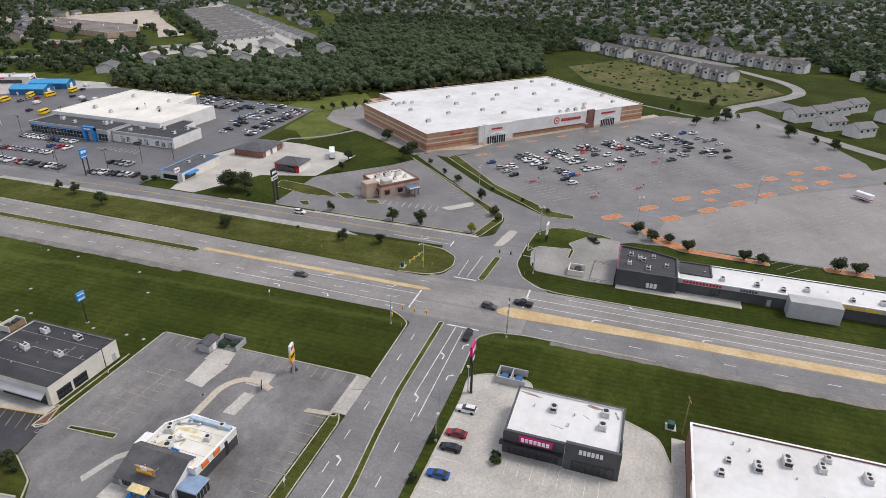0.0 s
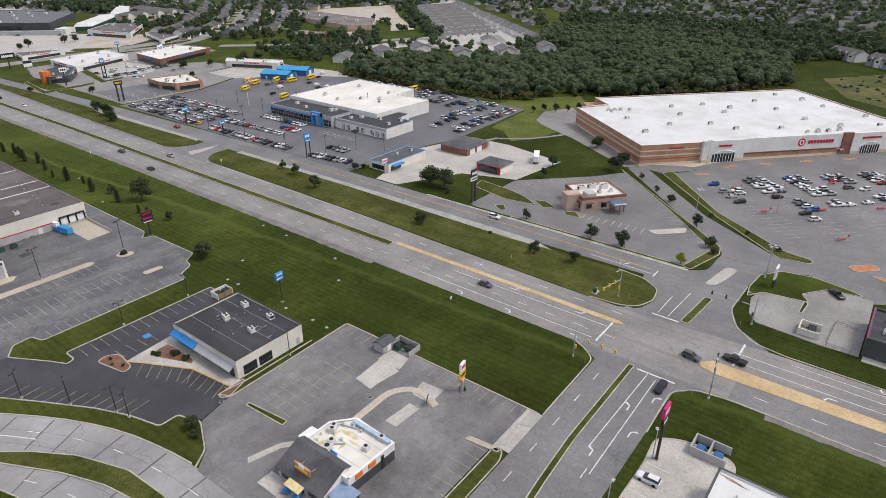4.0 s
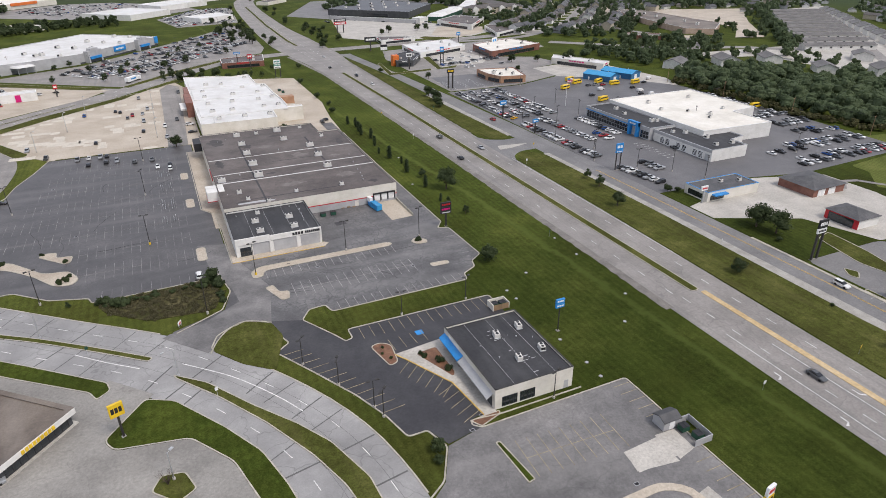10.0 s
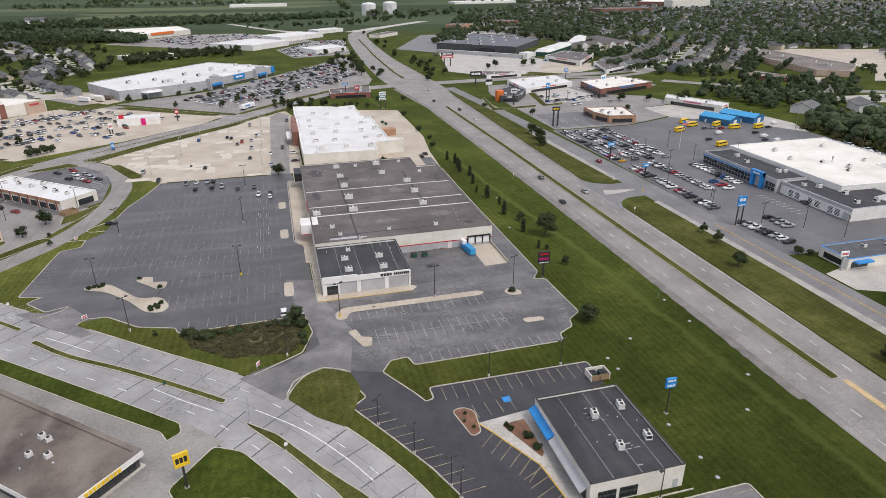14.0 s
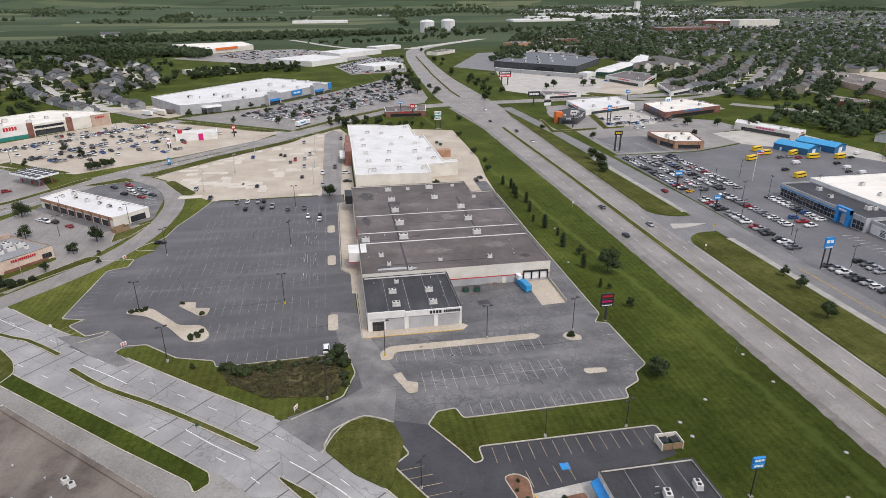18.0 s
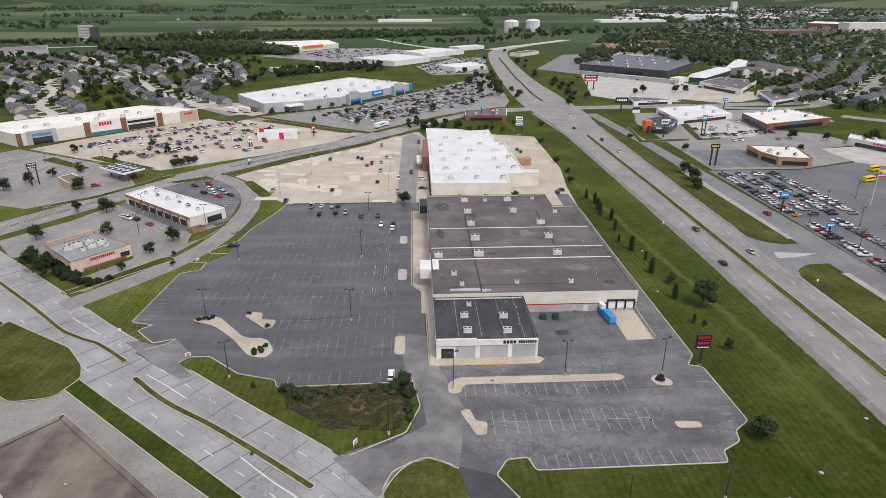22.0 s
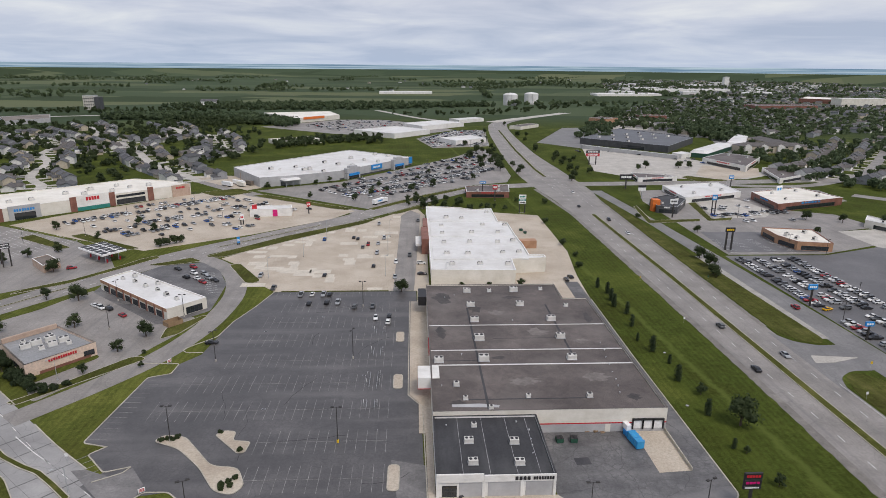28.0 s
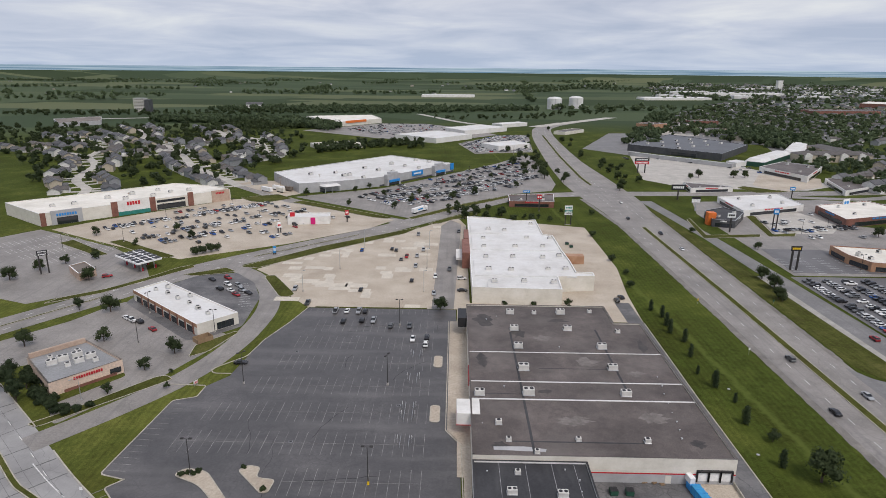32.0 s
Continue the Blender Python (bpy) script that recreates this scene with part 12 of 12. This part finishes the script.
# ---- small things ----
DUMP = thing("dumpster", "dark green steel dumpster with black lids", "dumpster", "green dumpsters", z=-50)
part("body", Shape().prism([(-0.95, -0.85), (0.95, -0.85), (0.95, 0.85), (-0.95, 0.85)], 0.12, 1.35, 0.04), M_GREEN, DUMP)
for k in (-0.48, 0.48):
    part("lid", Shape().box(k - 0.46, -0.88, 1.36, k + 0.46, 0.88, 1.44, 0.03), M_BLACK, DUMP)
for k in (-1.05, 1.0):
    part("lift_pocket", Shape().box(k, -0.6, 0.7, k + 0.08, 0.6, 0.9), M_GREEN, DUMP)
for x in (-0.8, 0.8):
    for y in (-0.7, 0.7):
        part("caster", Shape().tube(x, y, 0, 0.14, 0.09, None, 8), M_TIRE, DUMP)
EXTRA_TEMPLATES.append(DUMP)
for x, y, a_ in ((35.9, 20.8, 5), (39.8, 20.8, -4), (76.6, -122.4, 0), (77.6, -125.4, 90), (63.6, -62.6, 0), (66, -62.8, 4), (62.6, 244, 0), (64, 238, 90), (59, 178, 10), (61, 186, 0)):
    copy_thing(DUMP, pose(x, y, 0.08, 0, 0, a_))
ob = thing("trash_compactor", "blue steel trash compactor by the dock", "compactor", x=56.0, y=21.0, z=0.1, rz=-80)
part("container", Shape().box(-1.0, -1.1, 0.2, 4.6, 1.1, 2.4, 0.08), M_BLUE_ROOF, ob)
part("press", Shape().box(-3.4, -0.9, 0.1, -1.0, 0.9, 1.6, 0.06), M_BLUE, ob)
part("chute", Shape().prism([(-4.4, -0.7), (-2.0, -0.7), (-2.0, 0.7), (-4.4, 0.7)], 1.6, 3.2, 0.05), M_WHITE, ob)
for x in (-0.6, 1.0, 2.6, 4.2):
    part("rib", Shape().box(x - 0.06, -1.18, 0.2, x + 0.06, 1.18, 2.44), M_BLUE, ob)
PAL = thing("pallet", "weathered timber pallet on the asphalt", "pallet", "pallets by the dock", z=-50)
for y in (-0.5, 0, 0.5):
    part("runner", Shape().box(-0.6, y - 0.05, 0, 0.6, y + 0.05, 0.1), M_WOOD, PAL)
for i in range(6):
    part("board", Shape().box(-0.6 + 0.21 * i, -0.55, 0.1, -0.45 + 0.21 * i, 0.55, 0.13), M_WOOD, PAL)
EXTRA_TEMPLATES.append(PAL)
for x, y, z in ((47, 25.4, 0.08), (47, 25.4, 0.22), (47.1, 25.3, 0.36), (49, 24.9, 0.08), (44.6, 25.6, 0.08), (44.7, 25.5, 0.22)):
    copy_thing(PAL, pose(x, y, z, 0, 0, x * 7 % 30))
ob = thing("bin_enclosure", "tan block bin enclosure with a timber gate", "bin store", x=64.8, y=-62.8)
for q_ in ((-2.6, 1.6, 2.6, 1.8), (-2.6, -1.8, -2.4, 1.6), (2.4, -1.8, 2.6, 1.6)):
    part("wall", Shape().box(q_[0], q_[1], 0, q_[2], q_[3], 1.9), M_WALL_CREAM, ob)
for x in (-2.4, 0.05):
    part("gate", Shape().box(x, -1.75, 0.1, x + 2.3, -1.65, 1.8), M_WOOD, ob)
ob = thing("storage_shed", "small grey-blue storage shed behind the drive-in", "shed", x=74.6, y=-119.4)
part("wall", gabled_wall(Shape(), -2.2, -1.7, 2.2, 1.7, 2.3, 0.8), M_WALL_GREY, ob)
part("roof", gable(Shape(), -2.2, -1.7, 2.2, 1.7, 2.34, 0.8, 0.2), M_SHINGLE_DARK, ob)
part("door", Shape().box(-0.7, -1.76, 0, 0.7, -1.64, 2.0), M_WHITE, ob)
for x, y, a_ in ((64.5, -142, 30),):
    ob = thing("menu_board", "black drive-through menu board on posts", "menu board", "menu boards", x=x, y=y, z=0.05, rz=a_)
    for k in (-0.7, 0.7):
        part("post", Shape().box(k - 0.06, -0.06, 0, k + 0.06, 0.06, 0.9), M_BLACK, ob)
    pn = part("panel", Shape().box(-1.1, -0.12, 0.8, 1.1, 0.12, 2.1, 0.04), M_BLACK, ob)
    for k in (-0.7, 0, 0.7):
        part("menu_card", Shape().box(k - 0.3, -0.14, 0.95, k + 0.3, -0.11, 1.95), M_WHITE, pn)
CORRAL = thing("cart_corral", "low metal cart corral with red sign", "cart corral", "cart corrals", z=-50)
for y in (-0.85, 0.85):
    for z in (0.45, 0.95):
        part("rail", Shape().bar((-2.4, y, z), (2.4, y, z), 0.035), M_METAL, CORRAL)
    for x in (-2.4, 0, 2.4):
        part("post", Shape().tube(x, y, 0, 1.0, 0.04, None, 6), M_METAL, CORRAL)
part("sign_plate", Shape().box(2.34, -0.5, 1.5, 2.42, 0.5, 2.0), M_RED, CORRAL)
for y in (-0.7, 0.7):
    part("sign_post", Shape().tube(2.38, y, 0.9, 1.55, 0.03, None, 6), M_METAL, CORRAL)
part("cart_line", Shape().box(-1.8, -0.3, 0.35, 1.2, 0.3, 0.95, 0.06), M_RED, CORRAL)
EXTRA_TEMPLATES.append(CORRAL)
for x, y in ((252, -160), (268, -176), (284, -192), (300, -208), (232, -176), (248, -194), (264, -212), (282, -228), (222, -204), (240, -222)):
    copy_thing(CORRAL, pose(x, y, 0.06, 0, 0, -45))
ob = thing("box_trailer", "small pinkish white box trailer in the big store lot", "trailer", x=261, y=-315, rz=45)
part("box", Shape().box(-3.6, -1.2, 0.8, 3.6, 1.2, 3.3, 0.06), M_WHITE, ob)
part("stripe", Shape().box(-3.62, -1.23, 1.1, 3.62, 1.23, 1.4), M_RED, ob)
part("drawbar", Shape().bar((3.5, 0, 0.7), (4.9, 0, 0.6), 0.08, None, 8), M_METAL, ob)
for x in (-0.6, 0.5):
    for y in (-1.0, 1.0):
        part("wheel", Shape().bar((x, y - 0.13, 0.45), (x, y + 0.13, 0.45), 0.42, None, 12), M_TIRE, ob)
INLET = thing("drain_inlet", "dark iron drain grate in pavement", "drain", "drain inlets", z=-50)
part("frame", Shape().box(-0.55, -0.4, 0, 0.55, 0.4, 0.03), M_METAL, INLET)
part("grate", Shape().box(-0.45, -0.32, 0.03, 0.45, 0.32, 0.045, 0.01), M_BLACK, INLET)
EXTRA_TEMPLATES.append(INLET)
for x, y in ((-48, 40), (-20, 60), (-60, 96), (24, -18), (52, -30), (-40, 110), (36, -104), (58, -130), (-4, -44), (40, -100.6), (16, -12)):
    copy_thing(INLET, pose(x, y, 0.095))

# cart pens in the main lot
PEN = thing("cart_pen", "low metal trolley pen on the parking lot", "trolley pen", "trolley pens in the main lot", z=-50)
for x in (-2.0, 2.0):
    part("sign_board", Shape().box(x - 0.05, -0.4, 1.5, x + 0.05, 0.4, 2.3, 0.02), M_WHITE, PEN, "white board")
    part("post", Shape().tube(x, 0, 0, 1.6, 0.05), M_METAL, PEN)
for x in (-1.2, 1.2):
    for z in (0.45, 0.95):
        part("rail", Shape().bar((x, -2.4, z), (x, 2.4, z), 0.04), M_METAL, PEN)
    for y in (-2.4, 0, 2.4):
        part("post", Shape().tube(x, y, 0, 1.0, 0.045), M_METAL, PEN)
for y in (94.5, 77, 58.6, 53.4, 40.6):
    copy_thing(PEN, pose(-16.6, y, 0.06))
EXTRA_TEMPLATES.append(PEN)
# lawn strips between the northern lots
grass_island([(203.3, 330.7), (209.1, 325.4), (197.4, 273.7), (213.8, 277.8), (208.5, 269.4), (191.6, 267.9)], "clipped lawn strip beside the grocery lot", r=1.5)
grass_island([(160.0, 315.4), (154.2, 270.0), (189.2, 273.8), (186.2, 267.2), (149.2, 262.0), (156.1, 310.5)], "thin lawn strip round the dealer corner", r=1.2)
slab("parking_lot", [(212.7, 336.1), (245.2, 347.2), (252, 296), (236.5, 277.5), (199.3, 274.7)], 0.075, M_CONC, "pale concrete grocery lot", "parking lot")
slab("parking_lot", [(265.0, 451.4), (295.7, 506.2), (345.6, 487.3), (323.1, 443.4), (281.2, 419.7), (266.2, 435.1)], 0.085, M_CONC_TAN, "tan concrete lot before the stores", "parking lot")
grass_island([(252.8, 443.1), (268, 430), (279.7, 416.7), (250.3, 412.2), (243.7, 435.0)], "mown lawn at the lot edge", r=2)

# corner lot of the coffee shop
slab("parking_lot", [(151.1, -190.3), (160.5, -188.6), (165, -189.9), (171.5, -200.2), (179, -205.9), (181.5, -212.7), (180, -218), (166, -218.2), (146, -218), (145.6, -209.6), (147, -193)], 0.17, M_CONC_GREY, "pale grey corner lot beside the coffee shop", "parking lot")
for o_, l_ in (([(160.5, -187.4), (167, -186.4), (177, -187.3), (183.8, -192.4), (185.6, -201), (183.2, -211.7), (181, -216), (179.4, -206), (171.8, -200.4), (167.6, -203), (166.6, -197), (165.8, -190.8)], "lush kerbed lawn round the store sign"), ([(168, -201.6), (166.8, -203), (159.5, -202.5), (160.2, -201.4)], "thin grass strip between parking rows")):
    grass_island(o_, l_, r=0.8, mat=M_GRASS, h=0.24)
ob = thing("bin_enclosure", "pale block bin enclosure in the corner lot", "bin store", x=150.6, y=-205.8, z=0.17)
for q_ in ((-2.7, 2.3, 2.7, 2.6), (-2.7, -2.6, -2.4, 2.3), (2.4, -2.6, 2.7, 2.3)):
    part("wall", Shape().box(q_[0], q_[1], 0, q_[2], q_[3], 1.9), M_WALL_CREAM, ob)
for x, y in ((150, -206.4), (151.6, -206.2)):
    copy_thing(DUMP, pose(x, y, 0.17, 0, 0, 90))
ob = thing("patio_fence", "low dark rail fence round the paved patio", "fence", z=0.17)
for a, b in (((146, -210.4), (159.6, -210.8)), ((159.6, -210.8), (159, -216)), ((146, -210.4), (146.2, -216))):
    for z in (0.5, 1.0):
        part("rail", Shape().bar((*a, z), (*b, z), 0.035), M_BLACK, ob)
    n = int((Vector(b) - Vector(a)).length / 1.8)
    for i in range(n + 1):
        p_ = Vector(a) + (Vector(b) - Vector(a)) * (i / n)
        part("post", Shape().tube(p_.x, p_.y, 0, 1.05, 0.04, None, 6), M_BLACK, ob)
part("footpath", Shape().prism([(144.3, -218.8), (146.9, -218.8), (146.9, -256), (144.5, -256)], -0.1, 0.17), M_CONC, thing("shop_footpath", "pale concrete footpath behind the black shops", "footpath"))
slab("concrete_pad", [(61.3, -122.3), (69.7, -123.5), (69.7, -128.9), (60.2, -127.6)], 0.072, M_CONC, "pale concrete pad in the drive-in lot", "pavement")
slab("concrete_pad", [(70.0, -121.2), (74.7, -121.4), (74.8, -127.4), (70.2, -128.5)], 0.076, M_CONC, "pale concrete pad before the bin store", "pavement")
slab("gravel_corner", [(71.5, -162.0), (77.0, -161.9), (76.8, -164.7), (72.5, -165.0)], 0.15, M_GRAVEL, "pale stone mulch corner beside the street", "gravel")
ob = thing("bin_enclosure", "dark slatted bin enclosure behind the drive-in", "bin store", x=77.4, y=-123.8, z=0.06)
for q_ in ((-2.2, 3.2, 2.3, 3.35), (-2.2, -3.5, 2.3, -3.35), (2.15, -3.35, 2.3, 3.2)):
    part("wall", Shape().box(q_[0], q_[1], 0, q_[2], q_[3], 1.7), M_WALL_GREY, ob)
for x, y in ((28.0, -136.5), (28.5, -139.1), (27.2, -142)):
    ob = thing("picnic_table", "blue metal picnic table on the terrace", "table", "picnic tables", x=x, y=y, z=0.1, rz=20)
    part("tabletop", Shape().box(-0.85, -0.4, 0.7, 0.85, 0.4, 0.76, 0.02), M_BLUE, ob)
    for k in (-0.7, 0.7):
        part("bench", Shape().box(-0.85, k - 0.13, 0.4, 0.85, k + 0.13, 0.45, 0.01), M_BLUE, ob)
    for k in (-0.55, 0.55):
        part("leg", Shape().box(k - 0.04, -0.6, 0, k + 0.04, 0.6, 0.08).box(k - 0.04, -0.05, 0.08, k + 0.04, 0.05, 0.7), M_BLACK, ob)

# grounds round the big store and restaurant
slab("dock_drive", [(298, -36), (318, -30), (338.9, -39.5), (316, -58), (303, -66), (270, -109), (258, -119), (250, -111), (277.6, -69.7), (290.3, -45)], 0.07, M_ROAD, "grey dock drive behind the big store", "road")
grass_island([(186, -70), (194, -68), (192, -84), (189.4, -93), (184, -102), (181.6, -88)], "kerbed lawn beside the restaurant lot", r=2)
plant(SHADE, [(71.5, 615.9), (76, 596), (81.7, 574.6), (84, 545), (83.4, 512.1), (80, 488), (63.9, 488.6), (57.4, 549.7), (61.1, 661.8), (93, 718), (99.9, 468.4), (145.4, 634.1), (146.9, 782.9), (157.3, 767.2), (155.3, 564.5), (157.1, 534), (147.7, 467.9), (150.3, 938), (88, 530), (66, 520)], 0.75, 1.05, label="dark leafy tree along the far lot edge", group="trees along the far lot")
plant(BIG_BUSH, [(4.4, 325.8, 1.2), (11.9, 330, 1.2), (20.9, 334.2, 1.1), (29.1, 322.5, 1.1), (13.6, 405.2), (-4.3, 386.9)], label="round bush at the lot edge")

COVER = thing("manhole_cover", "pale concrete utility cover in the grass", "utility cover", "utility covers in the verge", z=-50)
part("collar", Shape().tube(0, 0, -0.1, 0.1, 0.55, 0.5, 12), M_CONC_GREY, COVER)
part("lid", Shape().tube(0, 0, 0.1, 0.14, 0.34, 0.32, 12), M_METAL, COVER)
EXTRA_TEMPLATES.append(COVER)
for x, y in ((102.0, -72.1), (103.8, -45.1), (71.6, -83.7), (72.1, -94.6), (71.9, -100.4), (82.2, -49.0), (92.3, -83.9), (71.4, -56.1), (71.6, -61.2), (104.1, -31.7), (78.9, 38.2), (86, 74)):
    copy_thing(COVER, pose(x, y, 0.0))
slab("parking_lot", [(170, 196), (222, 196), (228, 232), (206, 240), (174, 240)], 0.068, M_ASPH_DEAL, "dark asphalt lot round the corner restaurant", "parking lot")


# the patterns of the copied things are not part of the place
for template in TEMPLATES + list(CAR_KINDS.values()) + EXTRA_TEMPLATES:
    for o in (*template.children_recursive, template):
        bpy.data.objects.remove(o)
